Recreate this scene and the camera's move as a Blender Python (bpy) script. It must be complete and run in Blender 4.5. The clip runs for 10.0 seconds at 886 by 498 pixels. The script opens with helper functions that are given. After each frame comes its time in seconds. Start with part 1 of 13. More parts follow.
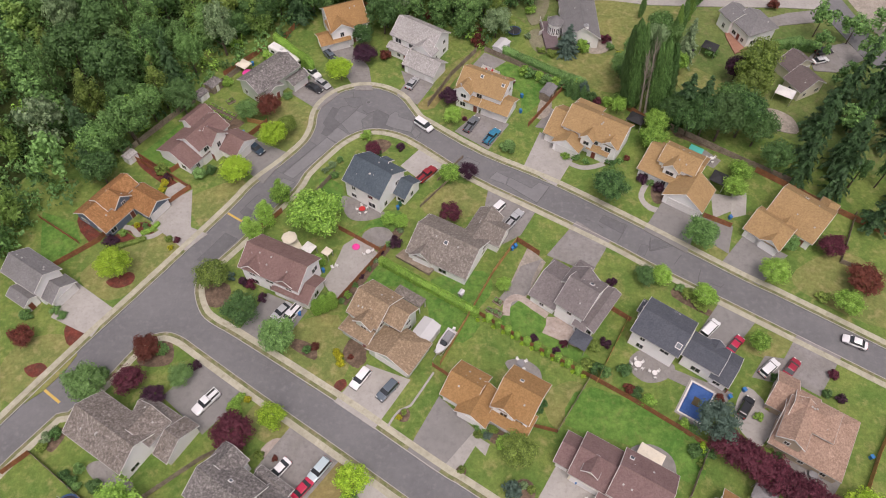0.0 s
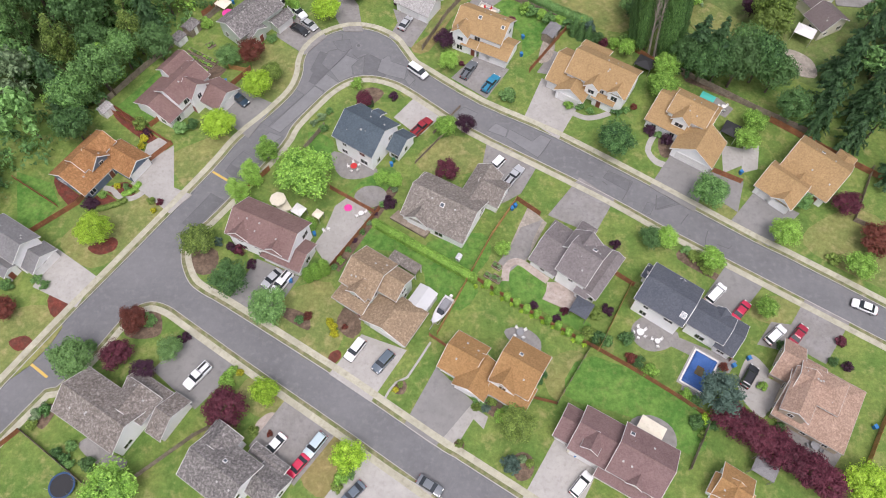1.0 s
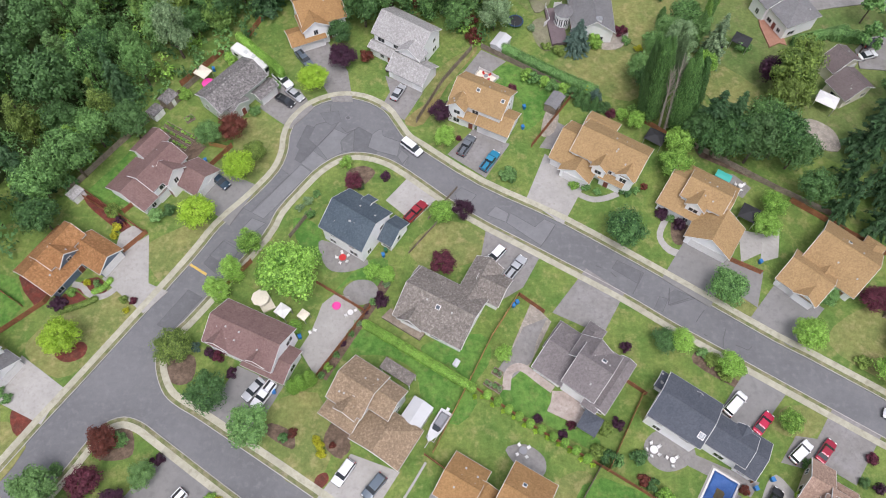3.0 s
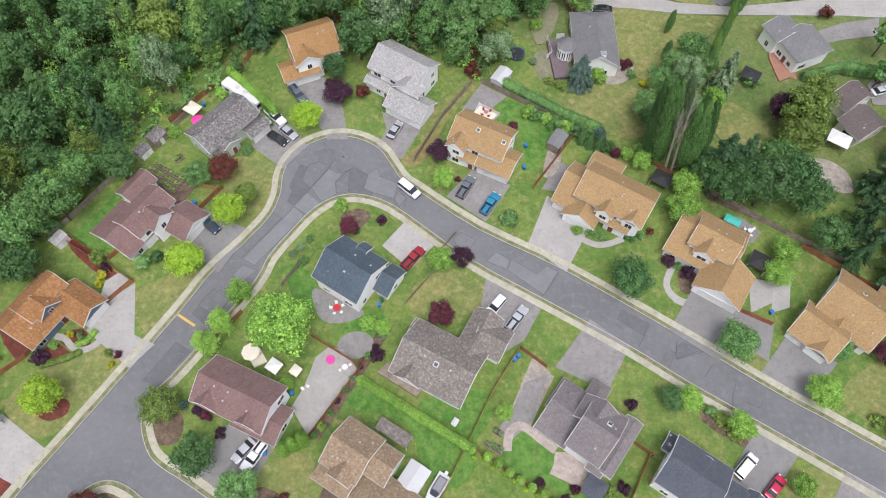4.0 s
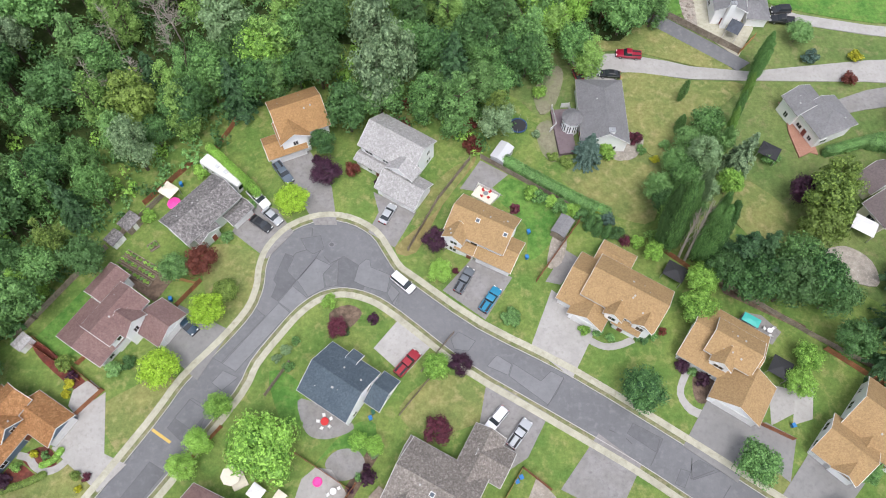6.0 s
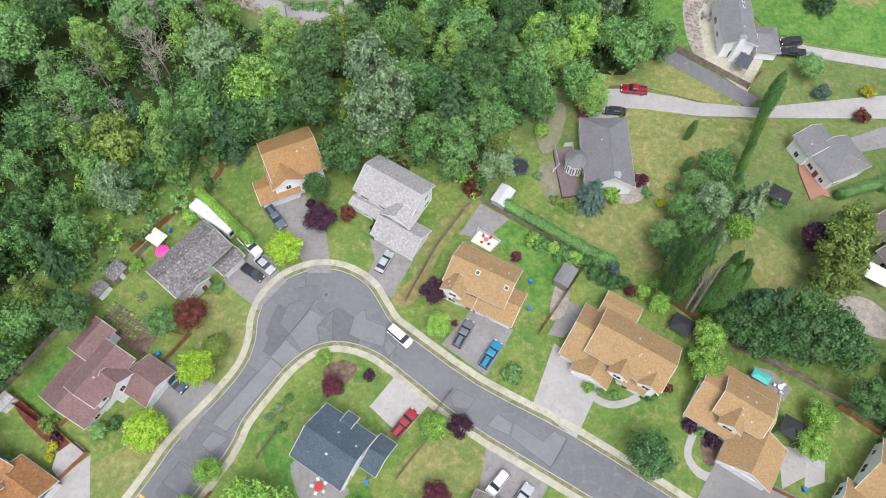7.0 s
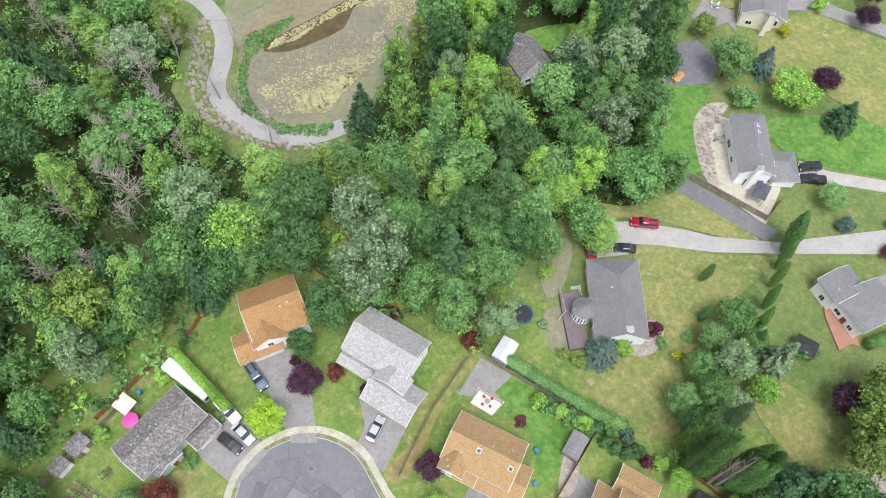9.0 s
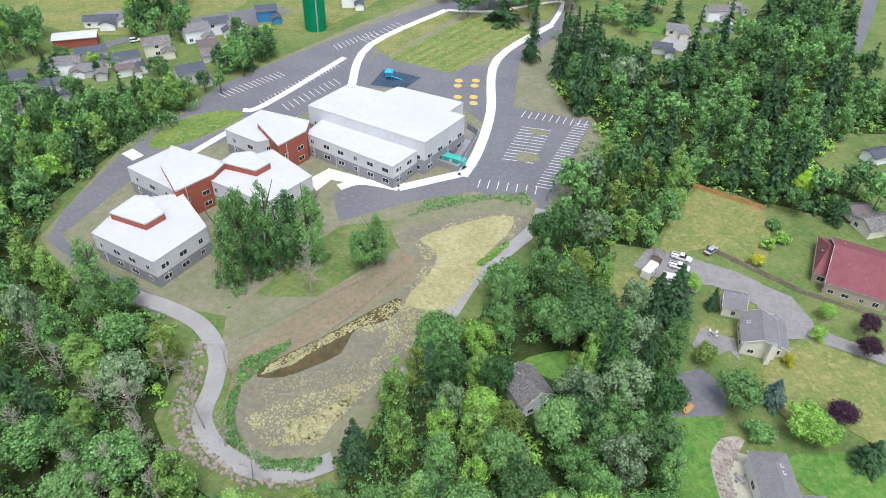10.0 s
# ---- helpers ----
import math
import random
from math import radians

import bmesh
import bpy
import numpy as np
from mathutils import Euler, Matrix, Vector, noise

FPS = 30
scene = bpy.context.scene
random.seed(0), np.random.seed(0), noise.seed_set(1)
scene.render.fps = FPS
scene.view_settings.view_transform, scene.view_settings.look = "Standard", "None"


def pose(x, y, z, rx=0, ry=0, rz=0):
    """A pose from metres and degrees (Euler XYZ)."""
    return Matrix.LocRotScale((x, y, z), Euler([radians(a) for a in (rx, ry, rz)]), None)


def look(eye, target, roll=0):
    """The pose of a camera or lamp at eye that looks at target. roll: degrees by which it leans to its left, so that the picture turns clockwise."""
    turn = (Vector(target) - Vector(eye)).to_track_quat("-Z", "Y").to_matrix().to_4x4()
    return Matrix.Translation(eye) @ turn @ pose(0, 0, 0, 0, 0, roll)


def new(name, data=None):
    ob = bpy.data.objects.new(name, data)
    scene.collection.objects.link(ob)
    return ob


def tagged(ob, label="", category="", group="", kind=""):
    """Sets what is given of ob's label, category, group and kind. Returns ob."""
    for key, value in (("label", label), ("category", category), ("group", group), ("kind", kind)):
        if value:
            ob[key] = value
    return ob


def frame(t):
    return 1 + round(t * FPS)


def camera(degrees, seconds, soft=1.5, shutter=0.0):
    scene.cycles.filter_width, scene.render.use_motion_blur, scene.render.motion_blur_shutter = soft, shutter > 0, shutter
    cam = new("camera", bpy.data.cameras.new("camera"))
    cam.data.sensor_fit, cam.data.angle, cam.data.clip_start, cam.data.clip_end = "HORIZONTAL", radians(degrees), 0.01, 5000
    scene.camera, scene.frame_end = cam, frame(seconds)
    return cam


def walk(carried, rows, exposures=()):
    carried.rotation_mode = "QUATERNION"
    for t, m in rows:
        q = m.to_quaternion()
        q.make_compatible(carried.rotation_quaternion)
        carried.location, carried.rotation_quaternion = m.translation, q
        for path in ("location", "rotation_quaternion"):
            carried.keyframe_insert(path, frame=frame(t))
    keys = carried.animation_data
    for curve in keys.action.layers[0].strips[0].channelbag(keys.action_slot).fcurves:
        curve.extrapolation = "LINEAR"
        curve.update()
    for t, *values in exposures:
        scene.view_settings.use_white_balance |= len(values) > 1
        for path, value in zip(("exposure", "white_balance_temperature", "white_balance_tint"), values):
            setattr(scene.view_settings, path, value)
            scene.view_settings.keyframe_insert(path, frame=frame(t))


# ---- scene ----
from mathutils.geometry import tessellate_polygon

cam = camera(65.07, 10.0, soft=1.0)
PATH = [
    (0, (-0.12, -154.52, 122.14), (-0.19, -126.13, 80.99), 1.17),
    (0.2, (-0.11, -152.09, 122.14), (-0.09, -126.05, 79.46), 1.20),
    (0.3, (-0.10, -150.87, 122.15), (-0.04, -125.63, 78.98), 1.22),
    (0.5, (-0.08, -148.44, 122.15), (0.04, -124.47, 78.27), 1.26),
    (1, (0.03, -142.57, 122.16), (0.21, -119.59, 77.75), 1.27),
    (1.5, (0.23, -136.87, 122.13), (0.41, -113.96, 77.68), 1.16),
    (2, (0.51, -131.19, 122.05), (0.68, -108.30, 77.60), 0.95),
    (2.5, (0.74, -125.53, 121.98), (0.85, -102.78, 77.46), 0.78),
    (4, (0.61, -108.58, 121.68), (0.87, -86.19, 76.97), 1.22),
    (4.5, (0.51, -102.79, 121.60), (0.86, -80.60, 76.80), 1.43),
    (5, (0.35, -96.96, 121.59), (0.81, -74.95, 76.70), 1.73),
    (5.5, (0.17, -91.03, 121.66), (0.75, -69.26, 76.66), 2.02),
    (7, (-0.11, -72.56, 122.15), (0.70, -51.74, 76.70), 2.71),
    (7.5, (-0.26, -66.32, 122.20), (0.65, -45.83, 76.60), 3.00),
    (8, (-0.44, -59.96, 122.22), (0.57, -39.84, 76.46), 3.36),
    (8.5, (-0.48, -53.33, 122.22), (0.60, -33.67, 76.26), 3.63),
    (8.7, (-0.39, -50.55, 122.20), (0.65, -30.56, 76.38), 3.33),
    (8.8, (-0.34, -49.16, 122.18), (0.68, -28.69, 76.58), 3.18),
    (8.9, (-0.29, -47.77, 122.17), (0.75, -26.20, 77.08), 3.03),
    (9, (-0.25, -46.38, 122.16), (0.81, -23.75, 77.58), 2.88),
    (9.2, (-0.14, -43.75, 122.15), (0.89, -17.71, 79.48), 2.70),
    (9.5, (0.01, -39.80, 122.15), (0.94, -8.34, 83.30), 2.43),
    (9.7, (0.06, -37.48, 122.14), (0.94, -2.70, 86.23), 2.33),
    (9.8, (0.08, -36.32, 122.14), (0.92, -0.11, 87.67), 2.27),
    (10, (0.13, -34.01, 122.13), (0.85, 4.33, 90.04), 2.17),
]
walk(cam, [(t, look(eye, target, roll)) for t, eye, target, roll in PATH],
     [(0.0, 0.14, 6850, 22), (0.4, 0.52, 6500, 18), (1.0, 0.47, 6350, 18), (2.5, 0.41, 6200, 17), (4.5, 0.52, 6150, 14), (7.5, 0.69, 6100, 13), (9.0, 0.83, 6100, 12), (9.5, 0.99, 6000, 12), (10.0, 0.65, 5900, 12)])

# ---- light ----
SUN_AZ, SUN_EL = 172.0, 68.0
world = bpy.data.worlds.new("overcast_sky")
scene.world = world
world.use_nodes = True
wn, wl = world.node_tree.nodes, world.node_tree.links
wn.clear()
sky = wn.new("ShaderNodeTexSky")
sky.sky_type, sky.sun_disc = "NISHITA", False
sky.sun_elevation, sky.sun_rotation = radians(SUN_EL), radians(SUN_AZ)
sky.air_density, sky.dust_density, sky.ozone_density = 1.0, 4.0, 1.0
pale = wn.new("ShaderNodeHueSaturation")
pale.inputs["Saturation"].default_value = 0.35
bg = wn.new("ShaderNodeBackground")
bg.inputs["Strength"].default_value = 0.15
wo = wn.new("ShaderNodeOutputWorld")
wl.new(sky.outputs[0], pale.inputs["Color"])
wl.new(pale.outputs[0], bg.inputs["Color"])
wl.new(bg.outputs[0], wo.inputs["Surface"])
sun = new("sun", bpy.data.lights.new("sun", "SUN"))
sun.data.energy, sun.data.angle, sun.data.color = 1.05, radians(24), (1.0, 0.97, 0.92)
az, el = radians(SUN_AZ), radians(SUN_EL)
sun.matrix_world = look((math.sin(az) * math.cos(el) * 300, math.cos(az) * math.cos(el) * 300, math.sin(el) * 300), (0, 0, 0))


# ---- materials ----
def nodes_of(name):
    m = bpy.data.materials.new(name)
    m.use_nodes = True
    n, l = m.node_tree.nodes, m.node_tree.links
    n.clear()
    out = n.new("ShaderNodeOutputMaterial")
    b = n.new("ShaderNodeBsdfPrincipled")
    l.new(b.outputs[0], out.inputs["Surface"])
    return m, n, l, b


def rgba(c):
    return (c[0], c[1], c[2], 1.0)


def mixed(n, l, fac, a, b):
    """A colour mix; fac, a and b are sockets or values."""
    k = n.new("ShaderNodeMix")
    k.data_type = "RGBA"
    for socket, value in ((k.inputs[0], fac), (k.inputs[6], a), (k.inputs[7], b)):
        if isinstance(value, bpy.types.NodeSocket):
            l.new(value, socket)
        elif isinstance(value, tuple):
            socket.default_value = rgba(value)
        else:
            socket.default_value = value
    return k.outputs[2]


def noise_fac(n, l, coords, scale, lo, hi, detail=4.0, rough=0.6):
    t = n.new("ShaderNodeTexNoise")
    t.inputs["Scale"].default_value, t.inputs["Detail"].default_value = scale, detail
    t.inputs["Roughness"].default_value = rough
    l.new(coords, t.inputs["Vector"])
    r = n.new("ShaderNodeMapRange")
    r.inputs[1].default_value, r.inputs[2].default_value = lo, hi
    l.new(t.outputs[0], r.inputs[0])
    return r.outputs[0]


def surf(name, base, alt, third, big=0.12, small=1.5, rough=0.85, bump=0.0, bump_scale=3.0, metal=0.0, spec=0.3, jitter=0.0, mottle=0.0):
    """A surface whose colour varies at two scales in metres, with fine relief."""
    m, n, l, b = nodes_of(name)
    geo = n.new("ShaderNodeNewGeometry")
    pos = geo.outputs["Position"]
    col = mixed(n, l, noise_fac(n, l, pos, big, 0.38, 0.62), base, alt)
    col = mixed(n, l, noise_fac(n, l, pos, small, 0.52, 0.75), col, third)
    if mottle:
        vary = n.new("ShaderNodeHueSaturation")
        grain = noise_fac(n, l, pos, 0.8, 0.3, 0.7, 10.0, 0.82)
        span = n.new("ShaderNodeMapRange")
        span.inputs[3].default_value, span.inputs[4].default_value = 1 - mottle, 1 + mottle
        l.new(grain, span.inputs[0])
        l.new(span.outputs[0], vary.inputs["Value"])
        l.new(col, vary.inputs["Color"])
        col = vary.outputs[0]
    if jitter:
        info = n.new("ShaderNodeObjectInfo")
        hs = n.new("ShaderNodeHueSaturation")
        mr = n.new("ShaderNodeMapRange")
        mr.inputs[3].default_value, mr.inputs[4].default_value = 1 - jitter, 1 + jitter
        l.new(info.outputs["Random"], mr.inputs[0])
        l.new(mr.outputs[0], hs.inputs["Value"])
        l.new(col, hs.inputs["Color"])
        col = hs.outputs[0]
    l.new(col, b.inputs["Base Color"])
    b.inputs["Roughness"].default_value, b.inputs["Metallic"].default_value = rough, metal
    b.inputs["Specular IOR Level"].default_value = spec
    if bump:
        t = n.new("ShaderNodeTexNoise")
        t.inputs["Scale"].default_value, t.inputs["Detail"].default_value = bump_scale, 5.0
        l.new(pos, t.inputs["Vector"])
        bp = n.new("ShaderNodeBump")
        bp.inputs["Strength"].default_value, bp.inputs["Distance"].default_value = bump, 0.1
        l.new(t.outputs[0], bp.inputs["Height"])
        l.new(bp.outputs[0], b.inputs["Normal"])
    return m


def shingles(name, base, alt, streak, wear=0.0):
    """Asphalt or cedar shingles: courses down the slope, tabs, weather stains; wear: how far single shakes are bleached or blackened."""
    m, n, l, b = nodes_of(name)
    geo = n.new("ShaderNodeNewGeometry")
    pos = geo.outputs["Position"]
    col = mixed(n, l, noise_fac(n, l, pos, 0.35, 0.35, 0.65), base, alt)
    col = mixed(n, l, noise_fac(n, l, pos, 4.0, 0.5, 0.95, 6.0, 0.7), col, streak)
    sep = n.new("ShaderNodeSeparateXYZ")
    l.new(pos, sep.inputs[0])
    course = n.new("ShaderNodeMath")
    course.operation = "MULTIPLY"
    course.inputs[1].default_value = 11.0
    l.new(sep.outputs["Z"], course.inputs[0])
    cut = n.new("ShaderNodeMath")
    cut.operation = "FRACT"
    l.new(course.outputs[0], cut.inputs[0])
    edge = n.new("ShaderNodeMapRange")
    edge.inputs[1].default_value, edge.inputs[2].default_value = 0.0, 0.3
    edge.inputs[3].default_value, edge.inputs[4].default_value = 0.4, 0.0
    l.new(cut.outputs[0], edge.inputs[0])
    col = mixed(n, l, edge.outputs[0], col, tuple(c * 0.55 for c in base))
    tab = n.new("ShaderNodeTexVoronoi")
    tab.inputs["Scale"].default_value = 4.5
    l.new(pos, tab.inputs["Vector"])
    tone = n.new("ShaderNodeHueSaturation")
    val = n.new("ShaderNodeMapRange")
    val.inputs[3].default_value, val.inputs[4].default_value = 0.86, 1.12
    sc = n.new("ShaderNodeSeparateColor")
    l.new(tab.outputs["Color"], sc.inputs[0])
    l.new(sc.outputs[0], val.inputs[0])
    l.new(val.outputs[0], tone.inputs["Value"])
    l.new(col, tone.inputs["Color"])
    col = tone.outputs[0]
    if wear:
        pale = tuple(min(0.8, 1.9 * c + 0.05) for c in alt)
        black = tuple(0.42 * c for c in base)
        squeeze = n.new("ShaderNodeVectorMath")
        squeeze.operation = "MULTIPLY"
        squeeze.inputs[1].default_value = (2.6, 2.6, 1.0)
        l.new(pos, squeeze.inputs[0])
        for fac, tint in ((noise_fac(n, l, squeeze.outputs[0], 1.0, 0.44, 0.66, 8.0, 0.78), black), (noise_fac(n, l, squeeze.outputs[0], 0.83, 0.5, 0.68, 9.0, 0.82), pale)):
            k = n.new("ShaderNodeMath")
            k.operation = "MULTIPLY"
            k.inputs[1].default_value = wear
            k.use_clamp = True
            l.new(fac, k.inputs[0])
            col = mixed(n, l, k.outputs[0], col, tint)
    l.new(col, b.inputs["Base Color"])
    bp = n.new("ShaderNodeBump")
    bp.inputs["Strength"].default_value, bp.inputs["Distance"].default_value = 0.5, 0.03
    l.new(cut.outputs[0], bp.inputs["Height"])
    l.new(bp.outputs[0], b.inputs["Normal"])
    b.inputs["Roughness"].default_value = 0.92
    b.inputs["Specular IOR Level"].default_value = 0.2
    return m


def siding(name, base, dirt):
    """Lap siding: thin boards with a shadow line each 0.2 m."""
    m, n, l, b = nodes_of(name)
    geo = n.new("ShaderNodeNewGeometry")
    pos = geo.outputs["Position"]
    col = mixed(n, l, noise_fac(n, l, pos, 0.5, 0.45, 0.8), base, dirt)
    sep = n.new("ShaderNodeSeparateXYZ")
    l.new(pos, sep.inputs[0])
    course = n.new("ShaderNodeMath")
    course.operation = "MULTIPLY"
    course.inputs[1].default_value = 5.0
    l.new(sep.outputs["Z"], course.inputs[0])
    cut = n.new("ShaderNodeMath")
    cut.operation = "FRACT"
    l.new(course.outputs[0], cut.inputs[0])
    l.new(col, b.inputs["Base Color"])
    bp = n.new("ShaderNodeBump")
    bp.inputs["Strength"].default_value, bp.inputs["Distance"].default_value = 0.6, 0.02
    bp.invert = True
    l.new(cut.outputs[0], bp.inputs["Height"])
    l.new(bp.outputs[0], b.inputs["Normal"])
    b.inputs["Roughness"].default_value = 0.7
    return m


def foliage(name, dark, light, odd, through_leaf=0.35):
    """Leaves: each spray its own tone with finer leaflets on it, each plant its own hue, some light passing through."""
    m, n, l, b = nodes_of(name)
    geo, info = n.new("ShaderNodeNewGeometry"), n.new("ShaderNodeObjectInfo")
    pos = geo.outputs["Position"]
    col = mixed(n, l, geo.outputs["Random Per Island"], dark, light)
    odd_mix = n.new("ShaderNodeMapRange")
    odd_mix.inputs[1].default_value, odd_mix.inputs[2].default_value = 0.3, 1.0
    odd_mix.inputs[3].default_value, odd_mix.inputs[4].default_value = 0.0, 0.75
    l.new(info.outputs["Random"], odd_mix.inputs[0])
    col = mixed(n, l, odd_mix.outputs[0], col, odd)
    col = mixed(n, l, noise_fac(n, l, pos, 0.1, 0.55, 0.85, 1.0), col, light)
    leaflet = n.new("ShaderNodeMapRange")
    leaflet.inputs[3].default_value, leaflet.inputs[4].default_value = 0.62, 1.4
    l.new(noise_fac(n, l, pos, 4.5, 0.32, 0.68, 2.0, 0.6), leaflet.inputs[0])
    own = n.new("ShaderNodeMapRange")
    own.inputs[3].default_value, own.inputs[4].default_value = 0.86, 1.2
    mul = n.new("ShaderNodeMath")
    mul.operation = "MULTIPLY"
    mul.inputs[1].default_value = 7.31
    fr = n.new("ShaderNodeMath")
    fr.operation = "FRACT"
    l.new(info.outputs["Random"], mul.inputs[0])
    l.new(mul.outputs[0], fr.inputs[0])
    l.new(fr.outputs[0], own.inputs[0])
    both = n.new("ShaderNodeMath")
    both.operation = "MULTIPLY"
    l.new(leaflet.outputs[0], both.inputs[0])
    l.new(own.outputs[0], both.inputs[1])
    hs = n.new("ShaderNodeHueSaturation")
    l.new(both.outputs[0], hs.inputs["Value"])
    l.new(col, hs.inputs["Color"])
    l.new(hs.outputs[0], b.inputs["Base Color"])
    b.inputs["Roughness"].default_value = 0.6
    b.inputs["Specular IOR Level"].default_value = 0.3
    tr = n.new("ShaderNodeBsdfTranslucent")
    l.new(hs.outputs[0], tr.inputs["Color"])
    ms = n.new("ShaderNodeMixShader")
    ms.inputs[0].default_value = through_leaf
    l.new(b.outputs[0], ms.inputs[1])
    l.new(tr.outputs[0], ms.inputs[2])
    l.new(ms.outputs[0], n["Material Output"].inputs["Surface"])
    return m


def plain(name, c, rough=0.5, metal=0.0, spec=0.5, coat=0.0):
    m, n, l, b = nodes_of(name)
    b.inputs["Base Color"].default_value = rgba(c)
    b.inputs["Roughness"].default_value, b.inputs["Metallic"].default_value = rough, metal
    b.inputs["Specular IOR Level"].default_value = spec
    b.inputs["Coat Weight"].default_value = coat
    return m


M = {}
M["grass"] = surf("meadow_grass", (0.102, 0.158, 0.046), (0.166, 0.205, 0.068), (0.210, 0.200, 0.095), 0.07, 0.35, 0.95, 0.6, 4.0, spec=0.1, mottle=0.42)
M["lawn"] = surf("mown_lawn", (0.106, 0.181, 0.042), (0.176, 0.232, 0.061), (0.236, 0.226, 0.091), 0.14, 0.4, 0.95, 0.5, 6.0, spec=0.1, mottle=0.4)
M["lawn_dry"] = surf("dry_lawn", (0.156, 0.198, 0.061), (0.232, 0.233, 0.084), (0.287, 0.242, 0.116), 0.12, 0.4, 0.95, 0.5, 6.0, spec=0.1, mottle=0.38)
M["lawn_rich"] = surf("watered_lawn", (0.078, 0.182, 0.036), (0.125, 0.234, 0.050), (0.168, 0.226, 0.066), 0.2, 0.6, 0.95, 0.5, 6.0, spec=0.1, mottle=0.38)
M["verge"] = surf("scruffy_verge_grass", (0.150, 0.175, 0.070), (0.215, 0.205, 0.115), (0.290, 0.268, 0.190), 0.5, 0.9, 0.95, 0.5, 5.0, spec=0.1, mottle=0.5)
M["straw"] = surf("dried_out_grass", (0.26, 0.21, 0.09), (0.20, 0.18, 0.07), (0.32, 0.26, 0.12), 0.2, 1.0, 0.95, 0.5, 5.0, spec=0.1, mottle=0.35)
# floor colour taken near black: shade in the gaps between crowns is painted in
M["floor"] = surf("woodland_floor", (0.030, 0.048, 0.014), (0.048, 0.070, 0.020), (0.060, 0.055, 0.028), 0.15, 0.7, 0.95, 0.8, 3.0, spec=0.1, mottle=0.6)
M["asphalt"] = surf("worn_asphalt", (0.150, 0.150, 0.154), (0.176, 0.175, 0.178), (0.198, 0.197, 0.198), 0.08, 0.9, 0.9, 0.25, 14.0, mottle=0.12)
M["asphalt_new"] = surf("patched_asphalt", (0.136, 0.137, 0.141), (0.153, 0.153, 0.157), (0.168, 0.168, 0.171), 0.3, 1.2, 0.9, 0.25, 14.0, jitter=0.10, mottle=0.12)
M["asphalt_mid"] = surf("older_asphalt", (0.150, 0.150, 0.152), (0.172, 0.171, 0.172), (0.195, 0.194, 0.194), 0.3, 1.2, 0.9, 0.25, 14.0, mottle=0.12)
M["asphalt_pale"] = surf("bleached_asphalt", (0.186, 0.187, 0.190), (0.205, 0.206, 0.208), (0.172, 0.172, 0.174), 0.3, 1.2, 0.9, 0.25, 14.0, jitter=0.06, mottle=0.12)
M["lot"] = surf("lot_asphalt", (0.140, 0.139, 0.149), (0.166, 0.165, 0.173), (0.188, 0.187, 0.193), 0.05, 0.8, 0.9, 0.2, 14.0, mottle=0.1)
M["concrete"] = surf("poured_concrete", (0.345, 0.330, 0.305), (0.385, 0.367, 0.342), (0.300, 0.286, 0.265), 0.3, 1.4, 0.85, 0.15, 10.0, jitter=0.06, mottle=0.09)
M["walk"] = surf("pale_walk_concrete", (0.435, 0.412, 0.320), (0.380, 0.362, 0.275), (0.305, 0.288, 0.212), 0.25, 1.0, 0.85, 0.15, 10.0, jitter=0.07, mottle=0.16)
M["drive_dark"] = surf("grey_driveway", (0.212, 0.206, 0.198), (0.240, 0.232, 0.222), (0.185, 0.180, 0.174), 0.15, 0.9, 0.88, 0.15, 10.0, mottle=0.09)
M["patio"] = surf("grey_patio", (0.226, 0.213, 0.199), (0.260, 0.248, 0.238), (0.185, 0.177, 0.168), 0.3, 1.5, 0.85, 0.15, 9.0, mottle=0.16)
M["bark_mulch"] = surf("red_bark_mulch", (0.165, 0.042, 0.029), (0.115, 0.044, 0.031), (0.190, 0.070, 0.046), 0.6, 3.0, 0.95, 0.6, 12.0, mottle=0.5)
M["soil"] = surf("garden_soil", (0.12, 0.085, 0.06), (0.17, 0.12, 0.085), (0.10, 0.07, 0.05), 0.4, 2.0, 0.95, 0.6, 9.0, mottle=0.5)
M["gravel"] = surf("pale_gravel", (0.35, 0.31, 0.26), (0.28, 0.25, 0.21), (0.46, 0.42, 0.36), 0.3, 2.5, 0.95, 0.6, 8.0, mottle=0.35)
M["dirt"] = surf("bare_dirt_bank", (0.225, 0.212, 0.140), (0.190, 0.192, 0.112), (0.135, 0.168, 0.066), 0.1, 0.4, 0.95, 0.5, 4.0, mottle=0.4)
M["bank_brown"] = surf("bare_brown_clay", (0.235, 0.190, 0.125), (0.205, 0.170, 0.108), (0.165, 0.165, 0.080), 0.1, 0.35, 0.95, 0.5, 4.0, mottle=0.35)
M["mud"] = surf("grey_pond_mud", (0.165, 0.152, 0.112), (0.200, 0.185, 0.128), (0.245, 0.222, 0.125), 0.12, 0.7, 0.6, 0.3, 3.0, mottle=0.3)
M["water"] = surf("shallow_brown_water", (0.075, 0.055, 0.018), (0.12, 0.09, 0.035), (0.05, 0.04, 0.015), 0.2, 0.9, 0.12, 0.05, 3.0, spec=0.5)
M["algae"] = surf("yellow_pond_scum", (0.317, 0.295, 0.138), (0.378, 0.356, 0.184), (0.255, 0.242, 0.110), 0.12, 1.0, 0.9, 0.3, 3.0, mottle=0.35)
M["fence"] = surf("red_cedar_fence", (0.311, 0.124, 0.060), (0.243, 0.111, 0.060), (0.378, 0.182, 0.096), 0.6, 2.0, 0.85, 0.2, 12.0, jitter=0.12, mottle=0.3)
M["fence_grey"] = surf("weathered_grey_fence", (0.230, 0.185, 0.143), (0.310, 0.258, 0.204), (0.161, 0.129, 0.099), 0.6, 2.0, 0.9, 0.2, 12.0, jitter=0.12, mottle=0.3)
